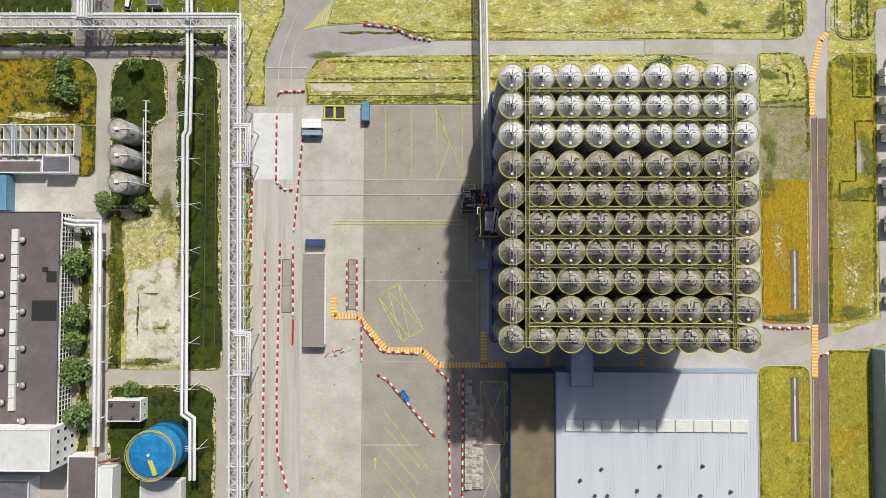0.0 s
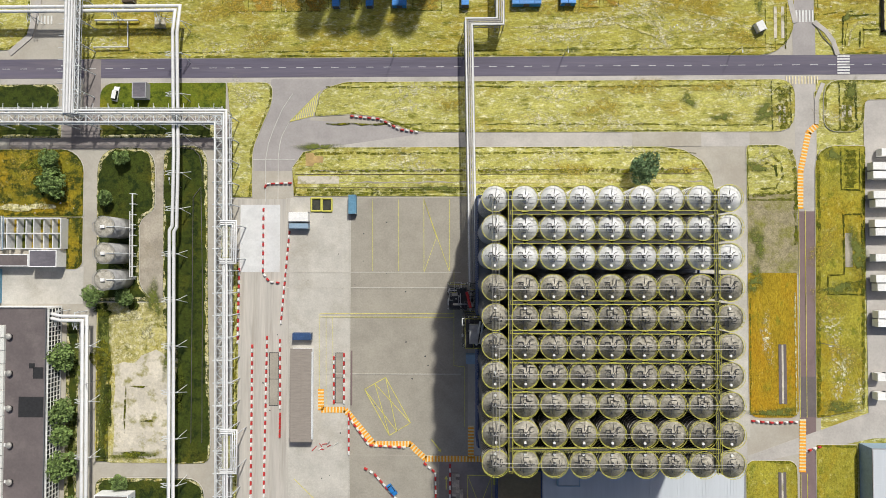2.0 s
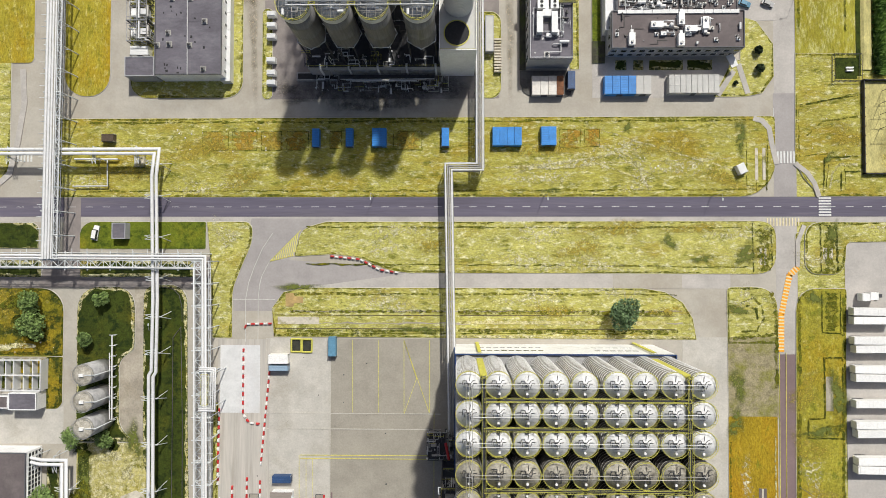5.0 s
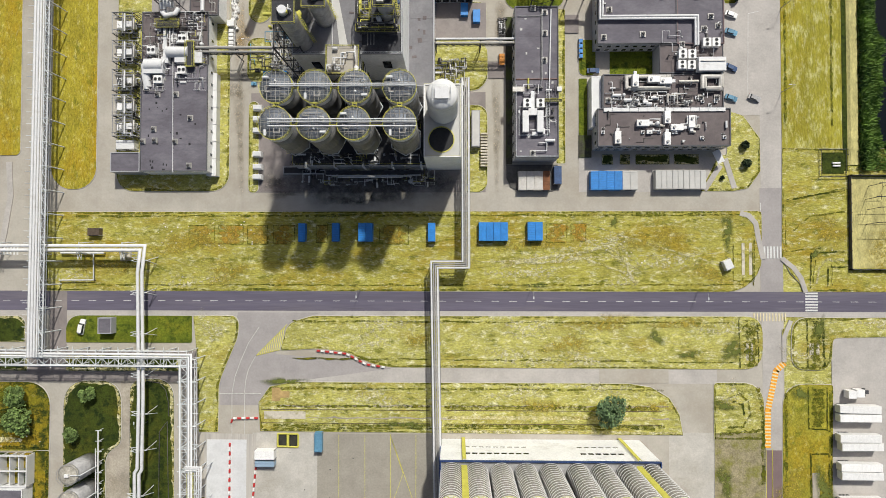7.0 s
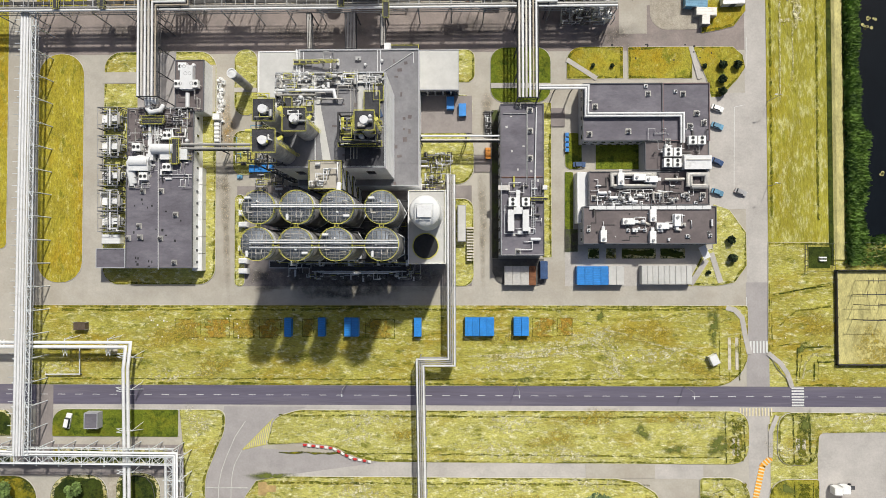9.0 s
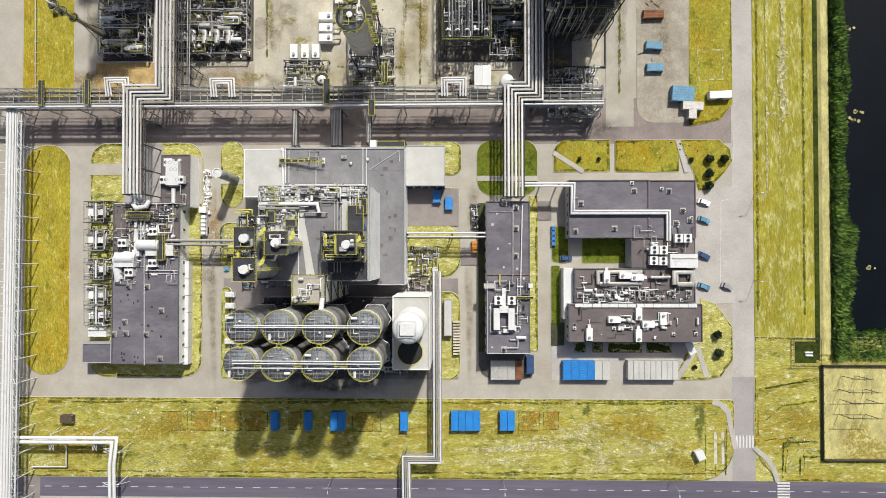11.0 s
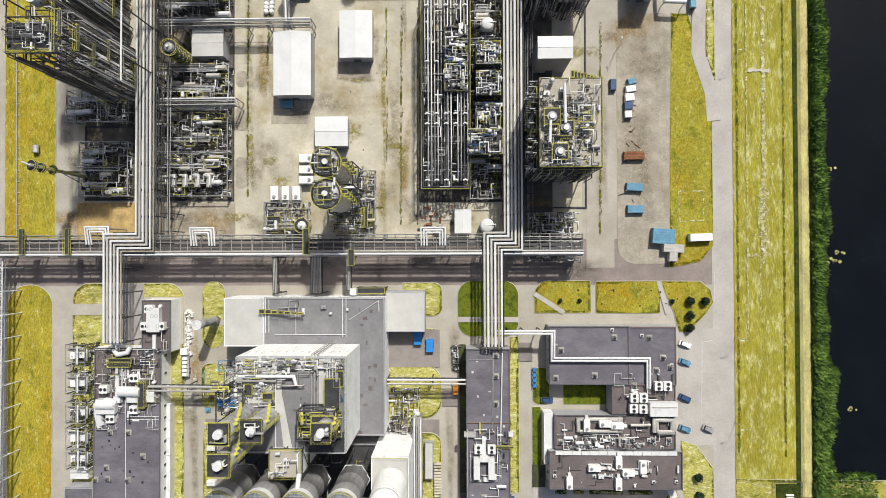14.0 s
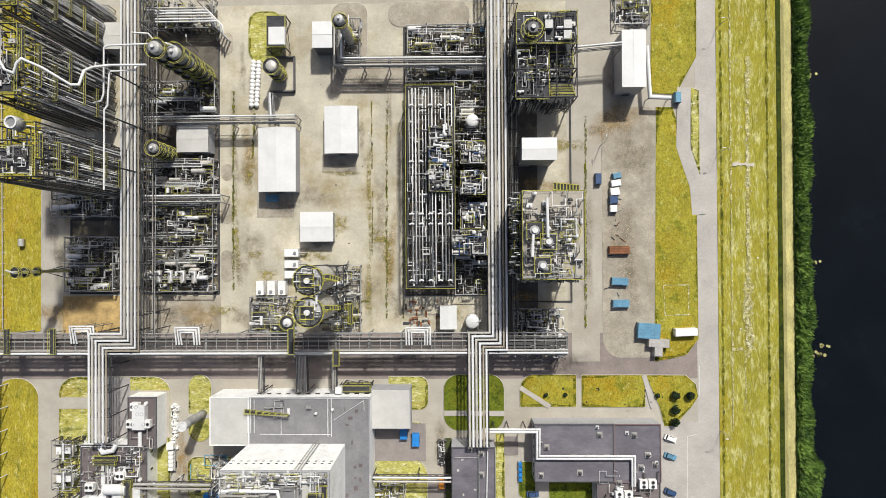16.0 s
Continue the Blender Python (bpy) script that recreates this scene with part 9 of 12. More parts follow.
def unit(label, x0, y0, x1, y1, seed, count, levels=(4.0,), mats=(PIPE_G, STEEL_G, PIPE_W, PIPE_D, VESSEL_L), nx=3, ny=3, rails=True, frame=True, hmax=2.4, decks=0):
    """A low process unit: frame, pumps, drums and pipe runs."""
    rng = random.Random(seed)
    x0, x1, y0, y1 = min(x0, x1), max(x0, x1), min(y0, y1), max(y0, y1)
    if frame:
        e = steel_frame("process_unit", label, x0, y0, x1, y1, [levels[0]], min(nx, 2), 1 if y1 - y0 < 25 else ny, STEEL_G, rails=False, brace=False, decks=False, category="process unit")
    else:
        e = thing("process_unit", (x0 + x1) / 2, (y0 + y1) / 2, 0, label, "process unit")
    machinery(e, rng, x0, y0, x1, y1, 0.15, int(count * 0.5), mats, hmax)
    z = levels[0]
    clutter(e, x0, y0, x1, y1, 0.2, z + 0.8, int((x1 - x0) * (y1 - y0) * 0.62), seed + 3000)
    for k in range(decks if frame else 0):
        a, b = rng.uniform(x0, x1 - 5), rng.uniform(y0, y1 - 3)
        deck(e, a, b, a + rng.uniform(3.5, 6), b + rng.uniform(1.5, 3), z)
        machinery(e, rng, a, b, a + 4, b + 2, z, 5, (PIPE_W, PIPE_W, PIPE_G, VESSEL_L), 1.3)
    rows = max(1, int((y1 - y0) / 5.5)) if frame else 0
    for k in range(rows):
        y = y0 + (y1 - y0) * (k + rng.uniform(0.3, 0.8)) / rows
        a, b = x0 + rng.uniform(0, 2), x1 - rng.uniform(0, 5)
        for q in range(rng.randrange(3, 6)):
            c, d = a + rng.uniform(0, 3), b - rng.uniform(0, 6)
            yy = y + q * 0.5
            Geo().pipe([(c, yy - rng.uniform(0.5, 2), z - 1), (c, yy, z + 0.3), (d, yy, z + 0.3), (d, yy + rng.uniform(0.5, 2.5), z + 0.3), (d, yy + 2.5, 0.2)], rng.uniform(0.1, 0.19), 6).make("pipe", rng.choice((PIPE_W, PIPE_W, PIPE_G, CREAM, PIPE_D)), e)
    for k in range(int((x1 - x0) * (y1 - y0) / 60) if frame else 0):
        x, y = rng.uniform(x0 + 2, x1 - 2), rng.uniform(y0 + 1, y1 - 1)
        l = rng.uniform(1.5, 3.0)
        Geo().pipe([(x - l, y, z - 0.4), (x - l + 0.2, y, z - 0.4), (x + l, y, z - 0.4)], rng.uniform(0.5, 0.9), 12).make("horizontal_drum", rng.choice((PIPE_W, VESSEL_L, PIPE_W, CREAM)), e)
        Geo().box(x - l * 0.7, y - 0.4, 0, x + l * 0.7, y + 0.4, z - 1.0).make("plinth", STEEL_G, e)
    return e


unit("pump unit with crowded grey pipework", -97.3, 250.1, -80.3, 268.9, 121, 90, (4.5, 8.0), decks=4)
unit("low pump row below the tall tower", -101.9, 276.0, -80.3, 286.9, 122, 50, (4.0,), decks=1)
unit("exchanger unit with yellow railed decks", -70.2, 249.9, -45.5, 264.7, 123, 100, (4.5, 8.0), decks=5)
unit("pump unit with pale drums and pipes", -70.2, 265.3, -45.5, 280.6, 124, 90, (4.5,), decks=3)
unit("crowded pipework unit beside the rack", -71.0, 282.8, -44.9, 295.5, 125, 80, (5.0,), decks=3)
unit("pump row with white pipes", -70.2, 311.8, -44.8, 322.5, 126, 60, (4.5,), decks=2)
unit("upper pump row with bundled pipes", -70.2, 340.8, -45.3, 351.5, 127, 60, (5.0,), decks=2)
unit("pump row at the northern end", -101.0, 325.2, -81.7, 349.0, 128, 70, (5.0,), decks=2)
for k, (y, lab) in enumerate(((281.5, 1), (308.3, 2))):
    a, b = -67.3, -41.2 if k == 0 else -15.8
    pipe_rack("branch pipe bridge over the western units", [(a, y), (b, y)], 8.0, 2.6, [(1.0, 0, 0.3, PIPE_W), (0.2, 0, 0.2, PIPE_G), (-0.4, 0, 0.16, PIPE_D), (-1.0, 0, 0.24, PIPE_G)], 7, frame_mat=STEEL_G, overhang=0.1)
# exchangers with white elbows
hx = thing("heat_exchanger", 0, 0, 0, "yellow-railed exchanger with white looped pipes", "heat exchanger", "heat exchangers in the western unit")
Geo().pipe([(0, -2.2, 5.2), (0, 2.2, 5.2)], 0.9, 14).make("shell", VESSEL_L, hx)
Geo().pipe([(-0.9, 1.6, 5.4), (-0.9, 1.6, 7.0), (0.9, 1.6, 7.0), (0.9, -1.6, 6.6)], 0.26, 8).make("elbow", PIPE_W, hx)
Geo().box(-0.5, -1.5, 0, 0.5, 1.5, 4.4).make("plinth", STEEL_D, hx)
place(hx, [(*p, 0.1) for p in ((-63.5, 255.1), (-59.6, 255.1), (-55.3, 255.1), (-51.4, 255.0))])
shed("analyser_house", "pale flat analyser house among the pipes", -57.0, 297.6, -46.1, 306.8, 6.0, WALL_GREY, ROOF_GREY, "x", 0.15)
shed("compressor_shelter", "pale grey shelter roof at the northern unit", -90.6, 332.6, -75.0, 341.7, 8.0, WALL_GREY, ROOF_GREY, "x", 0.2)
# big sheds and stores in the open yard
shed("storage_shed", "white sheet-roofed storage shed in the yard", -28.8, 283.8, -16.0, 305.8, 6.3, WALL_GREY, ROOF_WHITE, "y", 0.5)
shed("storage_shed", "white sheet-roofed open store in the yard", -6.5, 296.9, 4.8, 313.2, 4.8, WALL_GREY, ROOF_WHITE, "y", 0.4)
shed("storage_shed", "small white sheet-roofed store in the yard", -15.1, 266.8, -3.8, 277.0, 4.2, WALL_GREY, ROOF_WHITE, "x", 0.3)
shed("pump_shed", "white-roofed pump shed at the pipe corner", -9.8, 332.1, -3.0, 341.0, 8.0, WALL_DARK, ROOF_WHITE, "x", 0.2)
shed("instrument_shed", "tall white-roofed instrument house", 59.6, 292.3, 70.9, 299.5, 15.5, WALL_GREY, ROOF_WHITE, "x", 0.3)
shed("substation", "white-roofed substation with grey windowed wall", 93.1, 316.7, 101.0, 335.6, 11.0, WALL_GREY, ROOF_WHITE, "y", 0.2)
shed("small_store", "small white square store beside the round tank", 32.7, 236.7, 38.4, 244.8, 5.0, WALL_GREY, ROOF_WHITE, "y", 0.15)
container("yard_trailer", "teal open trailer beside the storage shed", *(-25.7, 282.1), 4.4, 2.6, 1.8, BLUE_DULL, category="trailer")
for p, r, h in (((43.7, 239.3), 2.4, 5.5), ((44.0, 307.1), 2.2, 7.5)):
    e = thing("round_tank", *p, 0, "small white domed round tank", "tank", "white round tanks")
    Geo().cyl(*p, 0, h, r, 24).make("shell", PIPE_W, e)
    Geo().dome(*p, h, r, 0.8, 24, 4).make("head", ROOF_WHITE, e)
    Geo().pipe([(p[0], p[1], h + 0.7), (p[0] + 2.8, p[1] + 0.3, h + 0.7), (p[0] + 2.8, p[1] + 0.3, 0.3)], 0.18, 6).make("pipe", PIPE_W, e)
# twin tall tanks with their skids
for p in ((-2.9, 255.1), (-2.9, 246.3)):
    fr = steel_frame("tank_support", "dark steel support below a tall tank", p[0] - 3.6, p[1] - 3.6, p[0] + 3.6, p[1] + 3.6, [10, 21], 1, 1, decks=False, category="support")
    e = column("storage_column", "pale clad tank on steel legs with yellow railed head", *p, 21.0, 41.0, 3.7, VESSEL_L, [(41.2, 4.4)], VESSEL, "tank", True, False)
    Geo().cyl(p[0], p[1], 42.2, 43.6, 0.8, 16).make("agitator", PIPE_W, e)
    clutter(e, p[0] - 3.4, p[1] - 3.4, p[0] + 3.4, p[1] + 3.4, 42.0, 43.4, 34, int(p[1]) + 3500, ((PIPE_W, 0.25), (PIPE_D, 0.5), (RAIL_Y, 0.25)))
    deck(e, p[0] - 1.9, p[1] - 1.8, p[0] + 1.9, p[1] + 1.8, 42.8)
    for k in range(5):
        a = radians(-20 + k * 9)
        deck(e, p[0] + 3.8, p[1] - 1.0 + k * 0.35, p[0] + 5.6, p[1] + 0.2 + k * 0.35, 24 + k * 3.6)
e = thing("stair_tower", *(2.8, 241.7), 0, "yellow steel stair tower beside the tanks", "stair")
x0, y0, x1, y1 = -0.4, 238.8, 5.2, 245.6
for k in range(5):
    deck(e, x0 + k * 0.7, y0, x0 + 0.9 + k * 0.7, y1, 1.5 + k * 1.2)
for a in (x0, x1):
    for b in (y0, y1):
        Geo().bar((a, b, 0), (a, b, 7), 0.25).make("post", STEEL_D, e)
unit("tank skid with pumps, valves and yellow rails", -33.0, 235.9, -17.6, 247.7, 131, 70, (3.5,), decks=3, nx=2, ny=1)
unit("pump skid below the tall tanks", -10.7, 234.9, 5.3, 258.5, 132, 40, (3.5,), decks=1, nx=2, ny=2)
sk = thing("dosing_unit", 0, 0, 0, "white dosing cabinet with pipe stubs", "cabinet", "white dosing cabinets")
Geo().box(-1.3, -2.4, 0.3, 1.3, 2.4, 3.2).make("casing", WHITE, sk)
Geo().box(-1.4, -2.5, 0, 1.4, 2.5, 0.3).make("plinth", STEEL_G, sk)
Geo().cyl(0, -1.2, 3.2, 3.8, 0.5, 12).make("fan", STEEL_G, sk)
Geo().pipe([(0, -2.4, 1.6), (0, -4.6, 1.6), (0, -4.6, 0.1)], 0.3, 8).make("pipe", PIPE_G, sk)
place(sk, [(*p, 0.04, a) for p, a in (((-29.5, 250.9), 0), ((-25.6, 250.9), 0), ((-21.9, 250.9), 0), ((-18.5, 263.0), 90), ((-18.5, 259.1), 90), ((-18.5, 255.5), 90))])
x, y = -18.7, 239.4
column("dosing_vessel", "small vessel with white head and yellow deck", x, y, 0, 8, 1.5, VESSEL_L, [(7.5, 2.6)], PIPE_W, "vessel", False)
# bag rows and small column
rng = random.Random(141)
e = thing("gas_bottle_row", *(-31.4, 322.3), 0, "row of white round containers on the paving", "containers")
for k in range(12):
    for s in (0, 1):
        x, y = -32.3, 329.9
        x, y = x + s * 1.9 - k * 0.08, y - k * 1.35 + rng.uniform(-0.2, 0.2)
        Geo().lathe(x, y, [(0.8, 0), (0.9, 0.5), (0.85, 1.2), (0.3, 1.5)], 12).make("container", WHITE, e)
column("scrubber", "pale scrubber column with spiral yellow stair", *(-22.6, 324.9), 0, 12, 1.9, VESSEL_L, [(11.5, 3.0), (7, 2.8), (3.5, 2.8)], None, "vessel", True, False)
e = steel_frame("scrubber_platform", "yellow-railed platform with a white roof", *(-26.0, 333.1), *(-19.5, 344.0), [6.0], 1, 1)
Geo().box(*(-24.9, 333.7), 6.0, *(-19.4, 339.7), 7.4).make("enclosure", ROOF_WHITE, e)
x0, y0, x1, y1 = -26.4, 319.3, -17.7, 331.7
e = thing("bund_wall", x0, y0, 0, "low concrete bund wall round the scrubber", "wall")
for a in ((x0, y0, x1, y0 + 0.4), (x0, y1 - 0.4, x1, y1), (x1 - 0.4, y0, x1, y1)):
    Geo().box(a[0], a[1], 0, a[2], a[3], 1.6).make("bund", WALL_DARK, e)
pipe_rack("pale pipe with walkway feeding the storage shed", [(-24.5, 317.3), (-24.2, 308.0)], 7.0, 1.4, [(0, 0, 0.35, PIPE_W)], 8, frame_mat=STEEL_G, overhang=0)
# pipe bridge in the north
pipe_rack("pale pipe bridge from pump shed to eastern rack", [(-1.1, 339.7), (-1.2, 327.2), (50.2, 327.0)], 8.0, 3.2, [(1.2, 0, 0.35, PIPE_W), (0.4, 0, 0.2, PIPE_G), (-0.3, 0, 0.2, PIPE_D), (-1.2, 0, 0.35, PIPE_G)], 9, lattice=(-1.4, 1.2), frame_mat=STEEL_G, overhang=0.1)
column("vent_vessel", "dark vessel with ladder at the pump shed", *(2.0, 336.1), 0, 22, 1.5, VESSEL, [(20, 2.6)], None, "vessel", True, True)
unit("valve station at the pump shed", -2.4, 330.9, 5.6, 343.8, 133, 26, (4.0,), nx=1, ny=1, decks=1)
unit("row of pumps with white motors in a bund", 21.9, 332.0, 48.8, 341.6, 134, 70, (3.0,), (PIPE_W, PIPE_W, PIPE_G, STEEL_G, BLUE_DULL), decks=2)
unit("dark pipework below the pipe bridge", 21.8, 321.7, 48.7, 328.9, 135, 40, (4.0,), (PIPE_D, STEEL_G, PIPE_G), decks=1)
# finned pipe cooler: parallel tubes in a long frame
x0, y0, x1, y1 = 22.5, 251.6, 37.7, 317.3
e = steel_frame("tube_reactor", "long steel frame carrying parallel white reactor tubes", x0, y0, x1, y1, [5.0, 9.0, 13.0], 2, 9, STEEL_D, rails=False, brace=False, decks=False)
rng = random.Random(151)
n = 14
for k in range(n):
    x = x0 + 0.6 + (x1 - x0 - 1.2) * k / (n - 1)
    a, b = y0 + rng.choice((1.5, 2.2, 1.0)), y1 - rng.choice((0.8, 1.6, 1.0))
    for z in (12.6, 10.4):
        if rng.random() < 0.12:
            continue
        s, q = (a, b) if rng.random() < 0.6 else ((a, y0 + (y1 - y0) * 0.48) if rng.random() < 0.5 else (y0 + (y1 - y0) * 0.5, b))
        Geo().pipe([(x, s, z - 1.6), (x, s, z + 0.4), (x, q, z + 0.4), (x, q, z - 1.6)], 0.22, 8).make("tube", PIPE_W if k % 3 else PIPE_G, e)
for f in (0.03, 0.31, 0.36, 0.62, 0.9):
    y = y0 + (y1 - y0) * f
    for k in range(5):
        x = x0 + 1.4 + (x1 - x0 - 2.8) * k / 4
        Geo().pipe([(x - 0.7, y, 13.5), (x, y + 0.3, 13.7), (x + 0.7, y, 13.5)], 0.3, 8).make("return_bend", PIPE_W, e)
Geo().rail([(x0 - 0.6, y0 - 0.6, 12), (x1 + 0.4, y0 - 0.6, 12), (x1 + 0.4, y1 + 0.6, 12), (x0 - 0.6, y1 + 0.6, 12)], 1.1, 0.06, 3, True).make("railing", RAIL_Y, e)
machinery(e, rng, x0, y0, x1, y1, 4.0, 30, (PIPE_D, STEEL_G, PIPE_D, PIPE_G), 3.0)
clutter(e, x0, y0, x1, y1, 3.0, 9.5, 300, 3230, ((PIPE_G, 0.3), (PIPE_D, 0.6), (RAIL_Y, 0.1)))
clutter(e, x0, y0, x1, y1, 11.5, 13.4, 130, 3231, ((PIPE_W, 0.5), (PIPE_G, 0.3), (PIPE_D, 0.2)))
# pump decks between the tube frame and the eastern rack
for i, (a, b, z) in enumerate((((39.9, 291.9), (47.9, 299.2), 12), ((39.9, 281.7), (47.9, 289.4), 12), ((39.8, 270.6), (47.8, 278.8), 12), ((37.0, 261.9), (48.4, 269.9), 14), ((29.8, 291.7), (37.2, 303.6), 14), ((29.7, 282.5), (37.1, 291.2), 14))):
    e = steel_frame("pump_deck", "steel deck with yellow rails and blue-grey pump heads", *a, *b, [6.0, z], 1, 1, STEEL_D)
    machinery(e, random.Random(160 + i), *a, *b, z, 42, (PIPE_W, PIPE_G, NAVY, STEEL_G, PIPE_W), 2.0)
    machinery(e, random.Random(170 + i), *a, *b, 6.0, 8, (PIPE_D, STEEL_G), 2.0)
    clutter(e, *a, *b, z, z + 1.6, 60, 3220 + i, ((PIPE_W, 0.3), (PIPE_G, 0.25), (PIPE_D, 0.35), (RAIL_Y, 0.1)))
unit("dark crowded pipework between frame and rack", 38.0, 248.5, 49.5, 321.4, 136, 110, (5.0,), (PIPE_D, PIPE_G, STEEL_G, PIPE_D), nx=1, ny=8, decks=1)
e = thing("scrap_row", *(25.0, 243.6), 0, "rusty valves and flanges laid out on the ground", "scrap")
rng = random.Random(152)
for k in range(34):
    x, y = 19.4, 236.3
    x, y = x + rng.uniform(0, 12.5), y + rng.uniform(0, 10)
    Geo().obox(x, y, 0.05, rng.uniform(0.5, 2.2), rng.uniform(0.3, 0.8), rng.uniform(0.3, 0.7), rng.choice((0, 90))).make("part", rng.choice((RUST, STEEL_D, STEEL_G, RUST)), e)
# eastern towers
x0, y0, x1, y1 = 57.3, 310.9, 76.2, 337.4
e = steel_frame("reactor_tower", "dark steel reactor tower with yellow top railings", x0, y0, x1, y1, [7.5, 15, 22], 3, 3, decks=False)
xm, yq, yr = x0 + (x1 - x0) * 0.56, y0 + (y1 - y0) * 0.62, y0 + (y1 - y0) * 0.3
deck(e, x0, yq, x1, y1, 22.0)
deck(e, x0, y0, xm, yq - 0.3, 19.0)
deck(e, xm + 0.4, yr, x1, yq - 0.3, 15.0)
for z in (7.5, 15):
    Geo().box(x0 + 0.3, y0 + 0.3, z - 0.3, x1 - 0.3, y1 - 0.3, z - 0.1).make("deck", GRATE, e)
machinery(e, random.Random(218), x0 + 8, yq + 1, x1 - 1, y1 - 1, 22.0, 22, (PIPE_W, PIPE_G, STEEL_G, PIPE_D, RAIL_Y), 2.2)
machinery(e, random.Random(219), x0 + 0.5, y0 + 1, xm - 0.5, yq - 1, 19.0, 40, (PIPE_W, PIPE_W, STEEL_G, PIPE_G), 2.2)
machinery(e, random.Random(220), xm + 1, yr, x1 - 1, yq - 1, 15.0, 22, (PIPE_G, PIPE_D, STEEL_G), 2.2)
clutter(e, x0 + 0.5, yq + 0.5, x1 - 0.5, y1 - 0.5, 22.0, 24.0, 44, 3211, ((PIPE_W, 0.25), (PIPE_D, 0.5), (RAIL_Y, 0.25)))
clutter(e, x0 + 0.5, y0 + 0.5, xm - 0.3, yq - 0.6, 19.0, 21.4, 60, 3212, ((PIPE_W, 0.3), (PIPE_D, 0.5), (RAIL_Y, 0.2)))
clutter(e, xm + 0.6, yr, x1 - 0.4, yq - 0.6, 15.0, 17.4, 30, 3213, ((PIPE_W, 0.2), (PIPE_D, 0.6), (RAIL_Y, 0.2)))
riser_bundle(e, y0, x0, x1, 2, 20, 60, 3214, ((PIPE_G, 0.35), (PIPE_D, 0.65)), "x")
for k in range(34):
    r = random.Random(190 + k)
    xx = x0 - r.uniform(0.3, 0.9)
    y = r.uniform(y0, y1)
    Geo().pipe([(xx, y, r.uniform(0, 6)), (xx, y, r.uniform(12, 21.5))], r.uniform(0.1, 0.22), 6).make("riser_pipe", r.choice((PIPE_G, PIPE_D, STEEL_G, PIPE_W)), e)
    x = r.uniform(x0, x1)
    if k % 2:
        Geo().pipe([(x, y0 - 0.6, r.uniform(0, 6)), (x, y0 - 0.6, r.uniform(12, 21))], r.uniform(0.1, 0.2), 6).make("riser_pipe", r.choice((PIPE_D, PIPE_D, STEEL_G)), e)
x, y = 62.3, 331.5
for rr, zz in ((3.6, 22.1), (2.9, 24.0)):
    Geo().ring_rail(x, y, zz, rr, 1.1, 16).make("railing", RAIL_Y, e)
Geo().cyl(x, y, 22, 25, 1.7, 20).make("reactor_head", VESSEL_D, e)
Geo().cyl(x, y, 25, 25.8, 0.7, 14).make("agitator", STEEL_G, e)
for p in ((67.3, 332.9), (73.0, 332.8), (73.0, 329.6)):
    Geo().obox(*p, 22.0, 2.4, 2.6, 1.8).make("cooler_fan", STEEL_G, e)
for k in range(6):
    deck(e, xm + 0.6, y0 + 0.6 + k * 1.3, x1 - 0.4, y0 + 1.4 + k * 1.3, 20.0 - k * 1.6)
x0, y0, x1, y1 = 57.5, 254.7, 75.6, 280.5
e = steel_frame("stripper_tower", "pale-decked process tower with vessels and yellow rails", x0, y0, x1, y1, [7, 14, 20, 27, 33], 2, 3)
Geo().box(x0 + 0.2, y0 + 0.2, 33.0, x1 - 0.2, y1 - 0.2, 33.12).make("top_slab", CONCRETE, e, "pale concrete top floor")
machinery(e, random.Random(201), x0 + 0.5, y0 + 0.5, x1 - 1, y1 - 0.5, 33.1, 120, (PIPE_W, PIPE_D, PIPE_G, STEEL_G, PIPE_W), 2.6)
clutter(e, x0 + 0.4, y0 + 0.4, x1 - 3.5, y1 - 5, 33.1, 35.4, 230, 3201, ((PIPE_W, 0.28), (PIPE_G, 0.2), (PIPE_D, 0.34), (RAIL_Y, 0.18)))
riser_bundle(e, x0 - 1.7, y0, y1, 2, 33, 90, 3202)
riser_bundle(e, y0, x0, x1, 2, 31, 60, 3203, ((PIPE_G, 0.35), (PIPE_D, 0.65)), "x")
for p in ((63.0, 258.8), (60.8, 268.9), (64.7, 265.6)):
    Geo().cyl(*p, 33, 35.6, 1.4, 18).make("vessel_head", VESSEL, e)
    Geo().cyl(*p, 35.6, 36.4, 0.8, 18).make("nozzle", PIPE_W, e)
    deck(e, p[0] - 2.3, p[1] - 2.3, p[0] + 2.3, p[1] + 2.3, 35.0)
Geo().pipe([(*(64.5, 266.9), 36.0), (*(64.3, 278.2), 36.0)], 0.45, 10).make("duct", PIPE_W, e)
Geo().pipe([(*(60.0, 261.3), 36.0), (*(60.3, 267.7), 36.0)], 0.45, 10).make("duct", PIPE_W, e)
for k in range(34):
    r = random.Random(210 + k)
    xx = x0 - r.uniform(0.3, 1.2)
    y = r.uniform(y0, y1)
    za = r.uniform(0, 14)
    Geo().pipe([(xx, y, za), (xx, y, za + r.uniform(8, 19))], r.uniform(0.1, 0.24), 6).make("riser_pipe", r.choice((PIPE_G, PIPE_D, STEEL_G, PIPE_W)), e)
for z in (7, 14, 20, 27):
    machinery(e, random.Random(290 + z), x0 - 1, y0, x0 + 3, y1, z, 14, (PIPE_G, PIPE_D, STEEL_G), 3.0)
    for k in range(2):
        y = y0 + 3 + k * 9 + z * 0.2
        deck(e, x0 - 1.8, y, x0, y + 3, z)
x, y = 71.4, 268.5
Geo().ring_rail(x, y, 33.2, 3.0, 1.1, 16).make("railing", RAIL_Y, e)
for k in range(8):
    deck(e, x1 - 9 + k * 1.1, y1 + 0.2, x1 - 8.1 + k * 1.1, y1 + 2.2, 33 - k * 0.8)
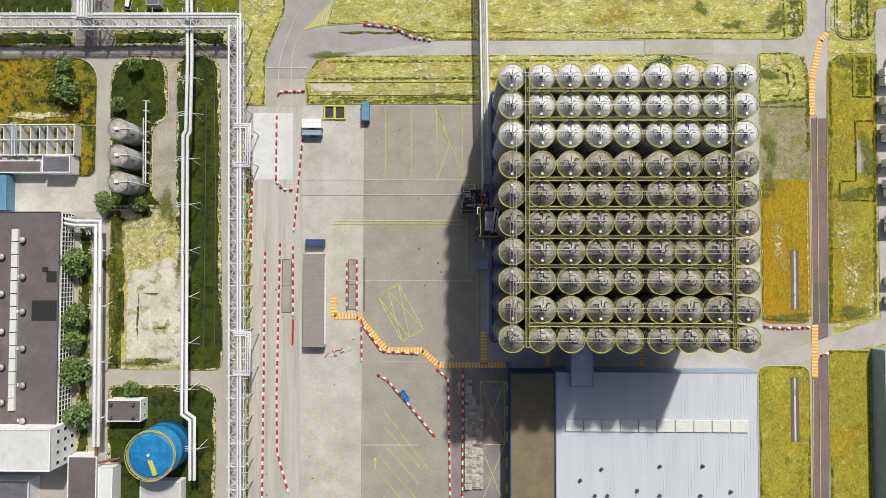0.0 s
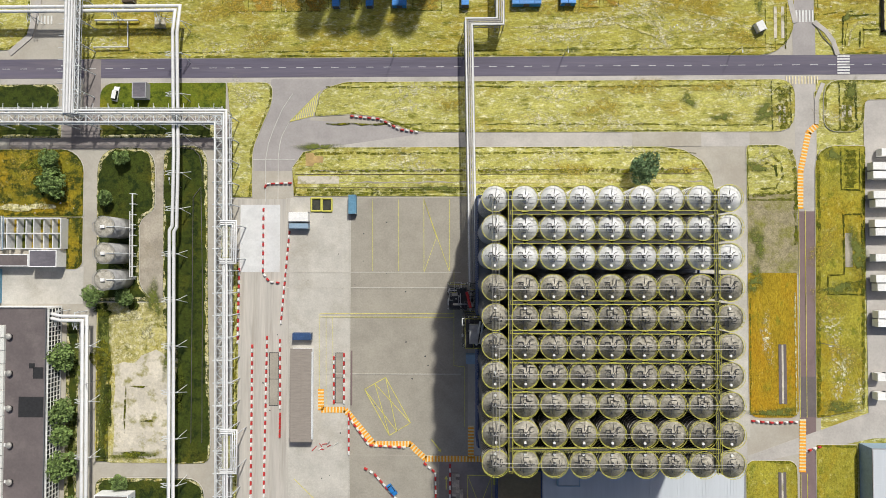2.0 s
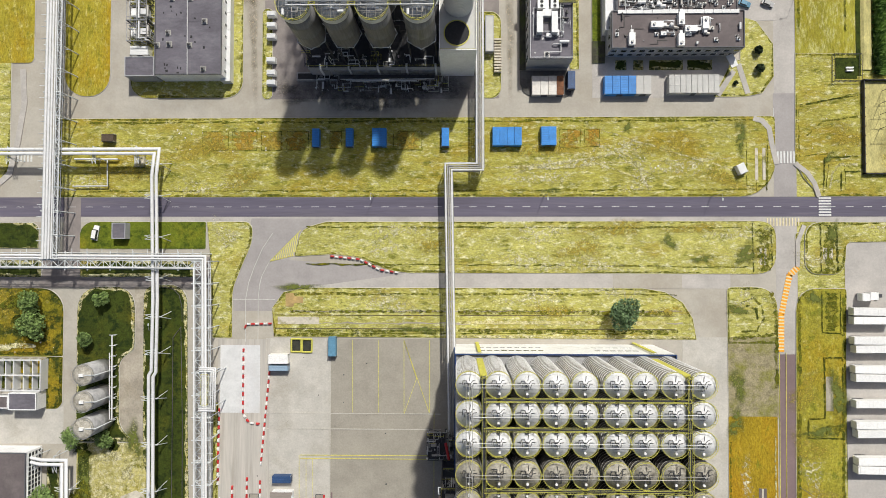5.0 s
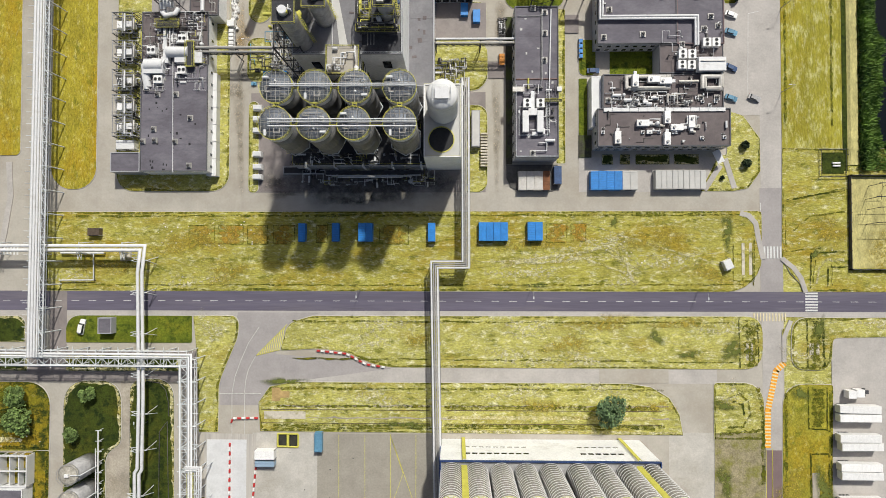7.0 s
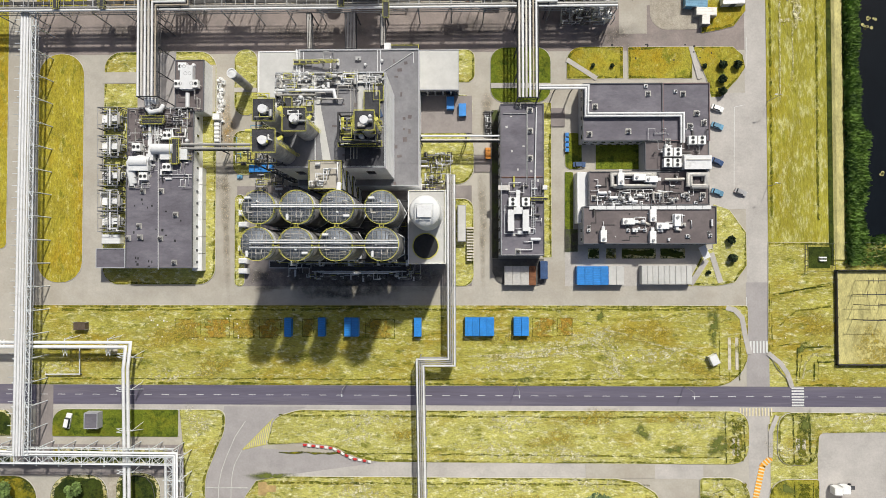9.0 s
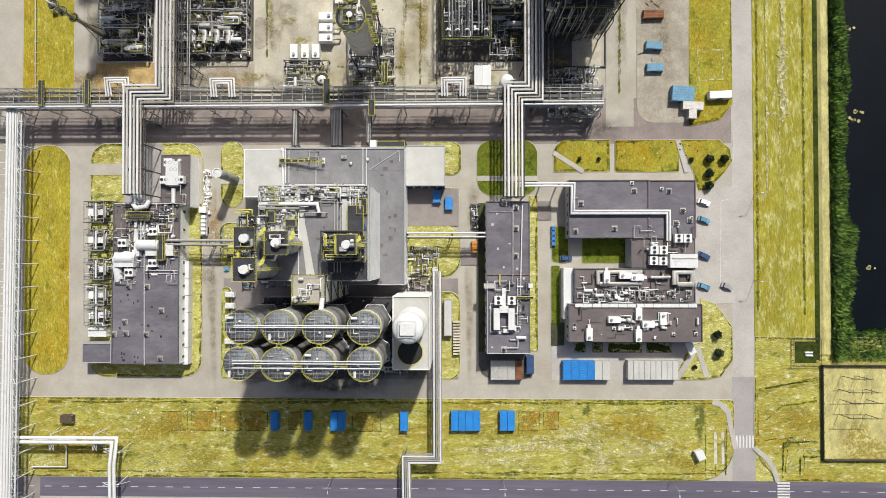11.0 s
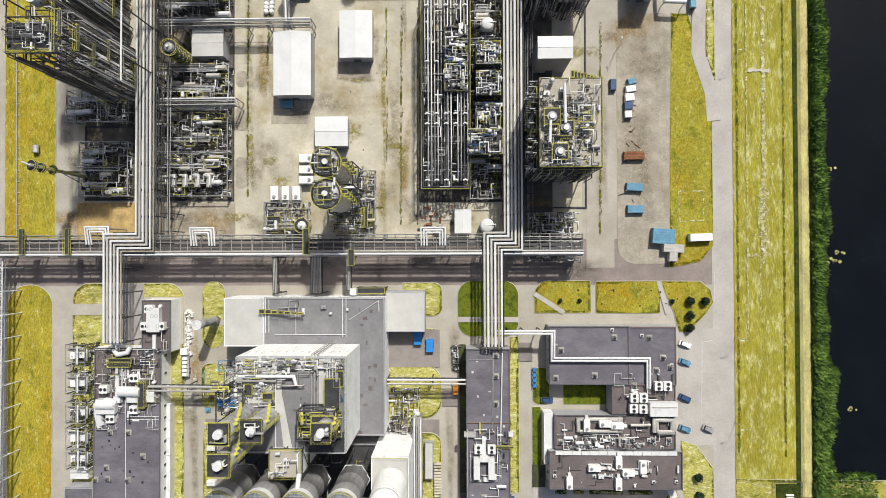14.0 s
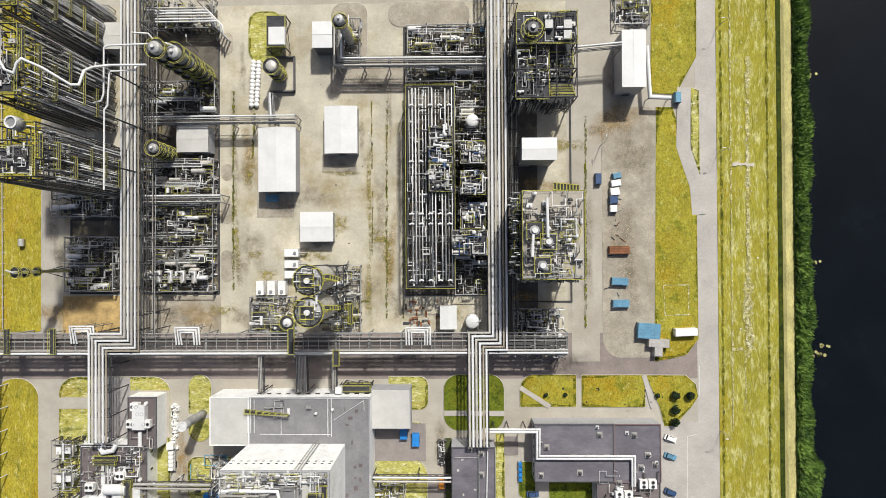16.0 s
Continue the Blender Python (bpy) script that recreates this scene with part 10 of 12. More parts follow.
rc = unit("crowded white pipework at the rack corner", 57.9, 227.8, 73.1, 243.4, 137, 110, (4.0, 8.0), (PIPE_W, PIPE_G, PIPE_W, STEEL_G), decks=2)
clutter(rc, 57.9, 226.8, 74.6, 243.4, 3.0, 9.0, 110, 3401, ((PIPE_W, 0.6), (PIPE_G, 0.2), (PIPE_D, 0.2)), 0.14, 0.3)
for p in ((73.6, 233.8), (73.6, 229.9)):
    e = thing("round_tank", *p, 0, "small white vessel beside the rack corner", "tank", "small white vessels")
    Geo().cyl(*p, 0, 4.5, 1.2, 18).make("shell", PIPE_W, e)
    Geo().dome(*p, 4.5, 1.2, 0.6, 18, 3).make("head", ROOF_WHITE, e)
pipe_rack("pale pipe bridge from tower to substation", [(78.1, 329.7), (93.2, 331.0)], 11.0, 1.6, [(0.4, 0, 0.3, PIPE_W), (-0.4, 0, 0.2, PIPE_G)], 12, frame_mat=STEEL_G, overhang=0)
e = thing("substation_duct", *(103.9, 328.5), 0, "white duct from the substation to a blue pump", "duct")
P4 = [(103.4, 332.3), (104.2, 315.0), (111.2, 314.6)]
Geo().pipe([(*p, 5.0) for p in P4], 0.7, 10).make("duct", PIPE_W, e)
for p in P4:
    Geo().bar((*p, 0), (*p, 4.6), 0.25).make("post", STEEL_G, e)
container("pump_box", "pale blue pump enclosure at the canal path", *(114.8, 315.7), 2.0, 3.6, 2.4, BLUE_DULL, category="enclosure")
unit("open pit frame with yellow rails", 93.4, 340.9, 105.2, 352.2, 138, 24, (3.0,), decks=2, nx=2, ny=1)
# storage ground
for i, (p, lx, ly, m, lab, a) in enumerate((((104.1, 235.5), 7.6, 5.2, BLUE_DULL, "blue hut with pale lettering marks on its roof", -4), ((107.4, 231.4), 7.0, 2.8, VESSEL_L, "pale grey site cabin beside the blue hut", -3), ((107.2, 228.5), 2.8, 3.2, VESSEL_L, "small grey cabin step-house", -3), ((116.7, 235.1), 7.6, 2.6, WHITE, "white and dark box trailer on the grass edge", 2), ((94.6, 252.5), 5.6, 2.6, BLUE_DULL, "dull blue waste skip on the gravel", -3), ((94.9, 244.9), 5.6, 2.6, BLUE_DULL, "faded blue waste skip on the gravel", 0), ((94.5, 263.3), 7.0, 2.8, RUST, "brown open-topped skip on the gravel", 0), ((87.5, 287.9), 2.0, 3.8, NAVY, "navy steel box at the lane edge", 0), ((93.5, 286.4), 3.4, 2.2, WHITE, "white pallet box with blue lid", 8), ((93.1, 283.5), 3.2, 2.6, WHITE, "white wrapped pallet goods", 5), ((93.9, 289.0), 2.8, 2.0, BLUE_DULL, "blue covered pallet goods", 12), ((92.7, 280.6), 2.8, 2.6, NAVY, "dark covered pallet goods", 4), ((92.6, 277.6), 2.4, 2.4, WHITE, "white crate on the gravel", 2))):
    container("storage_box", lab, *p, lx, ly, 2.6 if i < 4 else 1.8, m, a, Z2, category="box", group="boxes on the storage ground")
x, y = 104.5, 234.9
g = Geo()
for k, w in enumerate((0.5, 0.4, 0.9, 0.4, 0.4)):
    g.obox(x - 1.6 + k * 0.95, y - 1.2 + (0.3 if k == 2 else 0), 2.55, w, 1.1 if k % 2 else 0.7, 0.08, -4)
e = tagged(g.make("roof_lettering", WHITE), "white unreadable lettering bars on the blue hut roof", "lettering")
e = thing("scrap_row", *(92.8, 273.7), 0, "thin steel frames and pipes stacked on gravel", "scrap")
rng = random.Random(153)
for k in range(20):
    x, y = 91.4, 271.7
    x, y = x + rng.uniform(0, 4), y + rng.uniform(-24, 16)
    Geo().bar((x, y, 0.3), (x + rng.uniform(-2, 2), y + rng.uniform(-1.5, 1.5), 0.4), 0.18).make("part", rng.choice((RUST, STEEL_G, STEEL_D)), e)
# thin vent stack beside the western grass
p = (-97.4, 257.3)
vs = column("vent_stack", "thin tall vent stack with yellow railed top platforms", *p, 0, 27.0, 0.55, STEEL_G, [(26.0, 1.9), (22.0, 1.7), (17.0, 1.6)], None, "stack", True, False)
Geo().pipe([(p[0], p[1], 27.2), (p[0] - 1.4, p[1] + 0.8, 28.6)], 0.25, 8).make("outlet", PIPE_W, vs)
for k in range(3):
    a = radians(120 * k + 30)
    Geo().bar((p[0] + 0.5 * math.cos(a), p[1] + 0.5 * math.sin(a), 12), (p[0] + 3.2 * math.cos(a), p[1] + 3.2 * math.sin(a), 0), 0.2).make("stay", STEEL_D, vs)
x, y = -114.7, 267.1
e = thing("ground_tank", x, y, 0.2, "small grey tank lying on the grass", "tank")
Geo().pipe([(x, y - 1.2, 1.2), (x, y + 1.4, 1.2)], 1.0, 14).make("shell", VESSEL_L, e)
Geo().box(x - 0.8, y - 0.8, 0.1, x + 0.8, y + 0.8, 0.5).make("cradle", STEEL_D, e)
# fence line of low posts in the western grass
e = thing("pipe_on_sleepers", *(-121.7, 293.2), 0, "thin pipe on low sleepers along the grass", "pipeline")
a, b = (-121.6, 236.2), (-122.4, 365.8)
Geo().pipe([(*a, 0.8), (*b, 0.8)], 0.2, 6).make("pipe", PIPE_G, e)
for k in range(34):
    f = k / 33
    x, y = a[0] + (b[0] - a[0]) * f, a[1] + (b[1] - a[1]) * f
    Geo().box(x - 0.6, y - 0.15, 0.1, x + 0.6, y + 0.15, 0.6).make("sleeper", WASTE, e)

# dark kerbs round the process areas
for a, b in (((-72.2, 248.7), (-44.6, 342.9)), ((-97.7, 248.9), (-80.1, 275.3)), ((20.3, 247.8), (50.4, 341.9)), ((57.6, 245.4), (78.5, 315.1))):
    (x0, y0), (x1, y1) = a, b
    e = thing("bund_kerb", x0, y0, 0, "low dark concrete kerb round a process area", "kerb", "kerbs round the process areas")
    for q in ((x0, y0, x1, y0 + 0.5), (x1 - 0.5, y0 + 0.5, x1, y1), (x0, y0 + 0.5, x0 + 0.5, y1), (x0 + 0.5, y1 - 0.5, x1 - 0.5, y1)):
        Geo().box(q[0], q[1], 0, q[2], q[3], 0.45).make("kerb", STEEL_D, e)

# bundled thick pipes at the northern pump row
e = thing("pipe_bundle", *(-55.1, 343.7), 0, "bundle of thick white pipes bending to the ground", "pipes")
for k in range(6):
    y = 346.8 - k * 0.95
    a, b = -64.1, -46.9 + k * 0.9
    Geo().pipe([(a, y, 7.0), (b, y, 7.0), (b + 1.6, y - 1.6, 7.0), (b + 1.6, y - 4.5, 6.6), (b + 1.6, y - 4.5, 0.2)], 0.3, 8).make("pipe", PIPE_W if k % 3 else CREAM, e)
for q in (0.2, 0.5, 0.8):
    x = -64.1 + 16 * q
    Geo().bar((x, y - 1, 6.5), (x, y + 6, 6.5), 0.3).make("cross_beam", STEEL_D, e)
    Geo().bar((x, y - 0.8, 0), (x, y - 0.8, 6.5), 0.3).make("post", STEEL_D, e)

# ---- verges, canal, trailers and small things outdoors ----
# reeds along the water
rng = random.Random(301)
g = Geo()


def reeds(n, fx, fy, hmin, hmax):
    for k in range(n):
        x, y = fx(), fy()
        z = -0.12 if x < SHORE else max(-1.2, -0.12 - (x - SHORE) * 0.35)
        for q in range(3):
            a = rng.uniform(0, 6.28)
            h, w = rng.uniform(hmin, hmax), rng.uniform(0.2, 0.45)
            dx, dy = math.cos(a), math.sin(a)
            b = len(g.v)
            g.v += [(x - dy * w, y + dx * w, z), (x + dy * w, y - dx * w, z), (x + dx * 1.3 + dy * w * 0.3, y + dy * 1.3 - dx * w * 0.3, z + h), (x + dx * 1.3 - dy * w * 0.3, y + dy * 1.3 + dx * w * 0.3, z + h)]
            g.face((b, b + 1, b + 2, b + 3))


def shore_x(y):
    return 159.6 + 0.9 * math.sin(y * 0.11) + 0.7 * math.sin(y * 0.37 + 1) + (2.0 if y < 190 else 0)


ylist = [0.0]


def ry():
    ylist[0] = rng.uniform(LAKE_S + 2, 420)
    return ylist[0]


for k in range(11000):
    y = ry()
    reeds(1, lambda: 155.0 + (shore_x(y) - 155.0) * rng.random() ** 0.8, lambda: y, 1.0, 2.6)
reeds(900, lambda: rng.uniform(155, 175), lambda: LAKE_S + 1 + rng.random() ** 2 * 9, 1.0, 2.6)
tagged(g.make("reeds", REED), "dense dark green reeds along the canal edge", "reeds", "", "stuff")
for p in ((163.8, 227.2), (162.8, 258.8), (162.1, 323.5), (162.3, 226.5), (165.8, 230.0), (169.1, 176.3)):
    e = thing("floating_weed", p[0], p[1], -1.1, "small yellowish patch of floating weed", "weed", "weed on the canal")
    q = Geo()
    for k in range(5):
        q.cyl(p[0] + rng.uniform(-1.6, 1.6), p[1] + rng.uniform(-0.6, 0.6), -1.1, -1.06, rng.uniform(0.3, 0.7), 8)
    q.make("leaves", STUBBLE, e)
# fenced field
x0, y0, x1, y1 = 150.8, 110.9, 204.6, 142.9
e = thing("field_fence", x0, y0, 0, "dark timber fence round a pale field", "fence")
for a, b in (((x0, y0), (x0, y1)), ((x0, y1), (x1, y1)), ((x0, y0), (x1, y0))):
    n = int(max(abs(a[0] - b[0]), abs(a[1] - b[1])) / 3)
    for k in range(n + 1):
        f = k / n
        px_, py_ = a[0] + (b[0] - a[0]) * f, a[1] + (b[1] - a[1]) * f
        Geo().box(px_ - 0.15, py_ - 0.15, -0.1, px_ + 0.15, py_ + 0.15, 2.0).make("post", BARK, e)
    Geo().box(min(a[0], b[0]) - 0.1, min(a[1], b[1]) - 0.1, 0.3, max(a[0], b[0]) + 0.1, max(a[1], b[1]) + 0.1, 1.7).make("boarding", STEEL_D, e)
slab(rect(x0 + 0.5, y0 + 0.5, x1, y1 - 0.5), 0.26, STUBBLE, "pale_field", "pale mown stubble inside the fence", "grass")
for k, (px_, py_, wide) in enumerate(((160.0, 139.5, 5.0), (161.0, 135.0, 9.0), (161.5, 131.5, 9.0), (161.0, 126.5, 9.0))):
    e = thing("busbar_gantry", px_, py_, 0, "thin dark steel gantry of a small switchyard", "gantry", "gantries in the fenced field")
    for sx in (-wide / 2, wide / 2):
        Geo().bar((px_ + sx, py_ - 0.3, 0), (px_ + sx, py_, 7), 0.14).make("post", STEEL_D, e)
    Geo().bar((px_ - wide / 2 - 1, py_, 7), (px_ + wide / 2 + 1, py_, 7), 0.18).make("beam", STEEL_D, e)
    for q in range(3):
        x = px_ - wide / 3 + q * wide / 3
        Geo().bar((x, py_ - 0.9, 5.6), (x, py_ + 0.9, 5.6), 0.1).make("insulator", BARK, e)
px_, py_ = 145.7, 147.2
e = thing("sluice", px_, py_, 0, "railed sluice chamber on the bank", "sluice")
Geo().box(px_ - 3.6, py_ - 3.6, 0, px_ + 3.6, py_ + 3.6, 0.4).make("chamber", GRASS_LUSH, e)
Geo().rail([(px_ - 4.6, py_ - 4.6, 0.1), (px_ + 4.6, py_ - 4.6, 0.1), (px_ + 4.6, py_ + 4.6, 0.1), (px_ - 4.6, py_ + 4.6, 0.1)], 1.4, 0.1, 2, True).make("railing", STEEL_D, e)
Geo().obox(px_ + 0.8, py_, 0.4, 2.6, 0.5, 0.6).make("cover", WHITE, e)
Geo().obox(px_ + 0.9, py_ - 1.0, 0.4, 2.4, 0.5, 0.6).make("cover", WHITE, e)
building("side_hall", "low hall with pale blue-grey sheet roof", 141.2, -110.0, 196.0, -28.6, 6.0, WALL_TEAL, ROOF_BLUE, 0.2, trim=WALL_GREY, seams=6)
# parked white trailers
tr = thing("box_trailer", 0, 0, 0, "long white box trailer with ribbed roof", "trailer", "trailers in the trailer park")
Geo().box(-6.8, -1.25, 1.1, 6.8, 1.25, 3.9).make("body", WHITE, tr)
rf = Geo().box(-6.75, -1.2, 3.9, 6.75, 1.2, 3.96).make("roof", WHITE, tr)
q = Geo()
for k in range(11):
    q.box(-6.2 + k * 1.24, -1.15, 3.95, -6.1 + k * 1.24, 1.15, 4.0)
q.make("roof_rib", WHITE, rf)
Geo().box(-6.5, -0.5, 0.7, 6.5, 0.5, 1.1).make("chassis", STEEL_D, tr)
for ax in (-5.2, -4.0, -2.8):
    for s in (-1.1, 1.1):
        Geo().pipe([(ax, s - 0.15, 0.5), (ax, s + 0.15, 0.5)], 0.5, 12).make("wheel", DARK, tr)
Geo().box(4.6, -0.9, 0.0, 4.9, 0.9, 1.0).make("landing_leg", STEEL_D, tr)
sp = []
bx, by = 145.1, 60.7
for k, off in enumerate((0.0, 2.9, 9.6, 12.4, 19.2, 22.0, 30.6, 37.6, 40.4, 49.5, 52.4)):
    sp.append((bx + 6.8 + rng.uniform(-0.5, 0.5), by + 3.6 - off, Z1, rng.uniform(-1, 1)))
place(tr, sp)
for k, p in enumerate(((151.9, 69.5), (149.2, 69.1), (146.6, -6.0), (146.5, -12.3))):
    e = thing("tractor_unit", p[0], p[1], 0, "white truck tractor unit without trailer", "truck", "tractor units in the trailer park")
    Geo().box(p[0] - 1.2, p[1] - 1.25, 0.6, p[0] + 1.4, p[1] + 1.25, 3.3).make("cab", WHITE, e)
    Geo().box(p[0] + 1.4, p[1] - 0.6, 0.7, p[0] + 4.2, p[1] + 0.6, 1.1).make("chassis", STEEL_D, e)
    for ax in (-0.4, 2.8):
        for s in (-1.05, 1.05):
            Geo().pipe([(p[0] + ax, p[1] + s - 0.15, 0.5), (p[0] + ax, p[1] + s + 0.15, 0.5)], 0.5, 12).make("wheel", DARK, e)
# old rail track in the verge
for (a, b) in (((-50.3, 61.4), (7.9, 61.4)), ((13.7, 61.4), (87.0, 61.5))):
    e = thing("rail_track", a[0], a[1], 0.2, "overgrown old rail track in the verge", "rail track", "old rails in the verge")
    for d in (0.0, -4.6):
        Geo().box(a[0], a[1] + d + 0.9, 0.1, b[0], a[1] + d + 1.08, 0.36).make("rail", BARK, e)
slab(rect(-49.3, 59.2, -34.9, 61.8), 0.26, WASTE, "edge_strip", "pale concrete strip in the verge", "pavement")
slab(rect(13.7, 59.4, 84.0, 60.6), 0.26, WEEDY_STRAW, "edge_strip", "bleached strip between the old rails", "grass")
slab([(-46.6, 69.9), (-43.9, 69.9), (-43.4, 68.8), (-40.5, 68.7), (-40.5, 66.5), (-43.6, 66.4), (-44.0, 65.2), (-46.6, 65.3)], 0.26, RUST_STAIN, "rust_patch", "rust-brown bare patch in the verge", "ground patch")
for (a, b, m) in (((114.6, -15.7), (115.6, 4.4), ROOF_BROWN), ((116.2, -15.7), (117.2, 4.4), ROOF_BROWN), ((115.6, -15.5), (116.2, 4.2), WASTE), ((114.0, -59.9), (115.0, -38.5), ROOF_BROWN), ((115.6, -59.9), (116.6, -38.5), ROOF_BROWN), ((115.0, -59.7), (115.6, -38.7), WASTE), ((115.7, 79.9), (116.5, 85.7), WASTE), ((117.2, 79.9), (118.0, 85.7), WASTE), ((137.0, 81.8), (138.4, 85.7), WASTE), ((139.1, 81.8), (140.3, 85.7), WASTE), ((114.5, 109.0), (115.5, 119.9), WASTE), ((117.0, 109.0), (118.0, 119.9), WASTE), ((137.4, 30.5), (139.8, 42.1), BARE)):
    slab(rect(*a, *b), 0.27, m, "concrete_strip", "narrow concrete strip set in the grass", "pavement")
# foot paths
def path(pts, w, z=0.28, m=GREY_ROAD, label="narrow pale footpath through the grass"):
    q = Geo()
    P = [Vector(p) for p in pts]
    l, r = offset_line(pts, w / 2), offset_line(pts, -w / 2)
    LAYER[0] += 1
    for i in range(len(pts) - 1):
        q.prism([tuple(l[i]), tuple(r[i]), tuple(r[i + 1]), tuple(l[i + 1])], 0.0, z + LAYER[0] * 0.0005)
    return setting("footpath", q, m, label, "path")


path([(114.1, 130.1), (117.0, 129.3), (119.4, 126.6), (120.3, 121.1), (121.8, 114.3)], 1.7)
path([(128.1, 114.6), (132.1, 111.3), (134.5, 107.8), (136.0, 103.1)], 1.6)
path([(128.5, 79.3), (128.6, 88.0), (130.9, 93.4)], 1.4)
path([(60.2, 215.9), (70.5, 209.2)], 1.6)
path([(102.9, 220.1), (105.9, 208.9)], 1.6)
path([(109.2, 148.8), (112.3, 138.7)], 1.8)
path([(107.6, 146.5), (102.1, 138.0)], 1.8)
path([(-55.9, 206.1), (-47.9, 206.0)], 1.6)
path([(33.8, 207.0), (54.7, 206.9)], 1.8)
path([(117.5, 319.6), (117.0, 299.0), (121.5, 285.2), (122.2, 275.4)], 4.6, 0.24)
path([(-140.2, 148.4), (-139.5, 136.3), (-141.7, 122.3), (-144.5, 111.3), (-151.5, 105.3)], 2.0, 0.24)
# curved lines of the yard entry
q = Geo()
stripe(q, [(-60.5, 53.0), (-60.6, 67.9), (-59.6, 73.5), (-57.8, 78.6), (-54.9, 85.3), (-51.3, 90.7)], 0.2, 0.135)
stripe(q, [(-56.2, 53.0), (-56.2, 68.0), (-55.8, 72.5), (-55.0, 75.8), (-53.6, 78.6), (-52.4, 80.8)], 0.2, 0.135)
stripe(q, [(-65.2, 67.7), (-50.5, 67.7)], 0.3, 0.135)
setting("curved_lane_line", q, PEN_LINE, "thin worn curved lane lines at the yard entry", "road marking")
q = Geo()
for x in (121.7, 123.9):
    stripe(q, [(x + 0.4, 50.0), (x, -20.2)], 0.16, 0.2)
    stripe(q, [(x - 0.1, -39.0), (x - 0.5, -82.0)], 0.16, 0.2)
setting("path_line", q, PAINT_Y, "yellow edge lines of the cycle path", "road marking")
slab(rect(121.7, -20.0, 127.2, -6.5), Z1 + 0.03, ROOF_BROWN, "path_repair", "darker repaired stretch of the cycle path", "pavement")
slab(rect(66.0, 71.9, 89.5, 76.8), Z1 + 0.03, CONCRETE, "road_panel", "paler concrete panel in the service road", "pavement")
# hut, truck and boxes at the west crossing
building("meter_hut", "small grey flat-roofed hut on the lawn", -106.1, 88.6, -101.3, 94.1, 3.0, WALL_GREY, ROOF, 0.2, category="hut")
car("service_van", "white service van beside the grey hut", *(-113.1, 90.7), 80, WHITE, "", True)
container("dark_cabinet", "dark slatted cabinet on the meadow", *(-108.6, 123.7), 4.2, 2.6, 2.2, BARK, z0=0.2, category="cabinet")
container("valve_cabinet", "pale grey cabinet with dark openings", *(-97.8, 115.5), 3.6, 3.6, 1.2, WASTE, z0=0.2, category="cabinet")
e = thing("low_pipe_loop", *(-121.5, 116.2), 0, "low white pipe loop on posts over the meadow", "pipes")
L4 = [(-120.5, 116.4), (-105.4, 116.3), (-109.0, 116.3), (-108.8, 107.0), (-121.0, 106.9)]
Geo().pipe([(*L4[0], 1.4), (*L4[1], 1.4)], 0.32, 8).make("pipe", PIPE_W, e)
Geo().pipe([(*p, 1.4) for p in L4[2:]], 0.22, 8).make("pipe", PIPE_W, e)
for p in L4:
    Geo().bar((*p, 0), (*p, 1.3), 0.25).make("post", STEEL_G, e)
# lamp posts
lp = thing("street_lamp", 0, 0, 0, "slim grey street lamp with a single arm", "street lamp", "street lamps along the roads")
Geo().lathe(0, 0, [(0.11, 0), (0.06, 8.6)], 8).make("pole", STEEL_G, lp)
Geo().pipe([(0, 0, 8.5), (0, 1.6, 8.9)], 0.05, 6).make("arm", STEEL_G, lp)
Geo().box(-0.16, 1.4, 8.8, 0.16, 2.3, 8.98).make("lamp_head", STEEL_W, lp)
place(lp, [(*p, 0.05, a) for p, a in (((99.5, 103.2), 180), ((-16.1, 103.6), 180), ((42.5, 103.4), 180), ((-61.7, 185.8), 90), ((-52.8, 188.1), 90), ((128.9, 200.9), 90), ((129.0, 296.9), 90), ((129.0, 340.1), 90), ((128.6, 171.7), 90), ((88.5, 299.6), 0), ((128.2, 5.0), 90), ((-89.9, 57.9), 0), ((-89.1, 2.8), 0), ((-117.6, -8.6), 0), ((9.4, 301.0), 0), ((-52.4, 334.6), 0))])
# stones, lids and litter that dot the verges
def stone_mesh(m):
    q = Geo()
    q.lathe(0, 0, [(0.45, 0), (0.5, 0.2), (0.3, 0.45)], 7)
    me = bpy.data.meshes.new("lid")
    me.from_pydata(q.v, [], q.f)
    me.materials.append(m)
    return me


st_me = [stone_mesh(WHITE), stone_mesh(WASTE), stone_mesh(STEEL_D)]
for (a, b, n, ks) in (((-90.1, 119.0), (-50.4, 127.9), 30, (0, 1)), ((-50.4, 129.3), (12.5, 130.5), 10, (0, 2)), ((59.2, 111.6), (82.4, 127.1), 16, (0, 1)), ((-152.6, 48.2), (-126.7, 54.1), 12, (0, 1)), ((132.1, 224.7), (144.0, 345.7), 22, (1, 0)), ((132.1, 106.0), (149.7, 142.6), 10, (0, 1)), ((-73.0, 53.9), (-30.8, -79.8), 26, (2,)), ((-31.6, 51.8), (-0.2, -33.7), 14, (2,)), ((-10.4, 324.1), (17.1, 240.7), 14, (2,)), ((61.6, 209.8), (101.5, 219.2), 12, (1, 2))):
    for k in range(n):
        ob = new("marker_stone" if 2 not in ks else "drain_cover", st_me[rng.choice(ks)])
        tagged(ob, "small pale stone or lid in the grass" if 2 not in ks else "small dark drain cover set in the paving", "stone" if 2 not in ks else "drain cover", "stones in the verge" if 2 not in ks else "drain covers")
        x, y = rng.uniform(min(a[0], b[0]), max(a[0], b[0])), rng.uniform(min(a[1], b[1]), max(a[1], b[1]))
        ob.location = (x, y, 0.2 if 2 not in ks else 0.02)
        s = rng.uniform(0.25, 0.65)
        ob.scale = (s, s, s if 2 not in ks else 0.3)

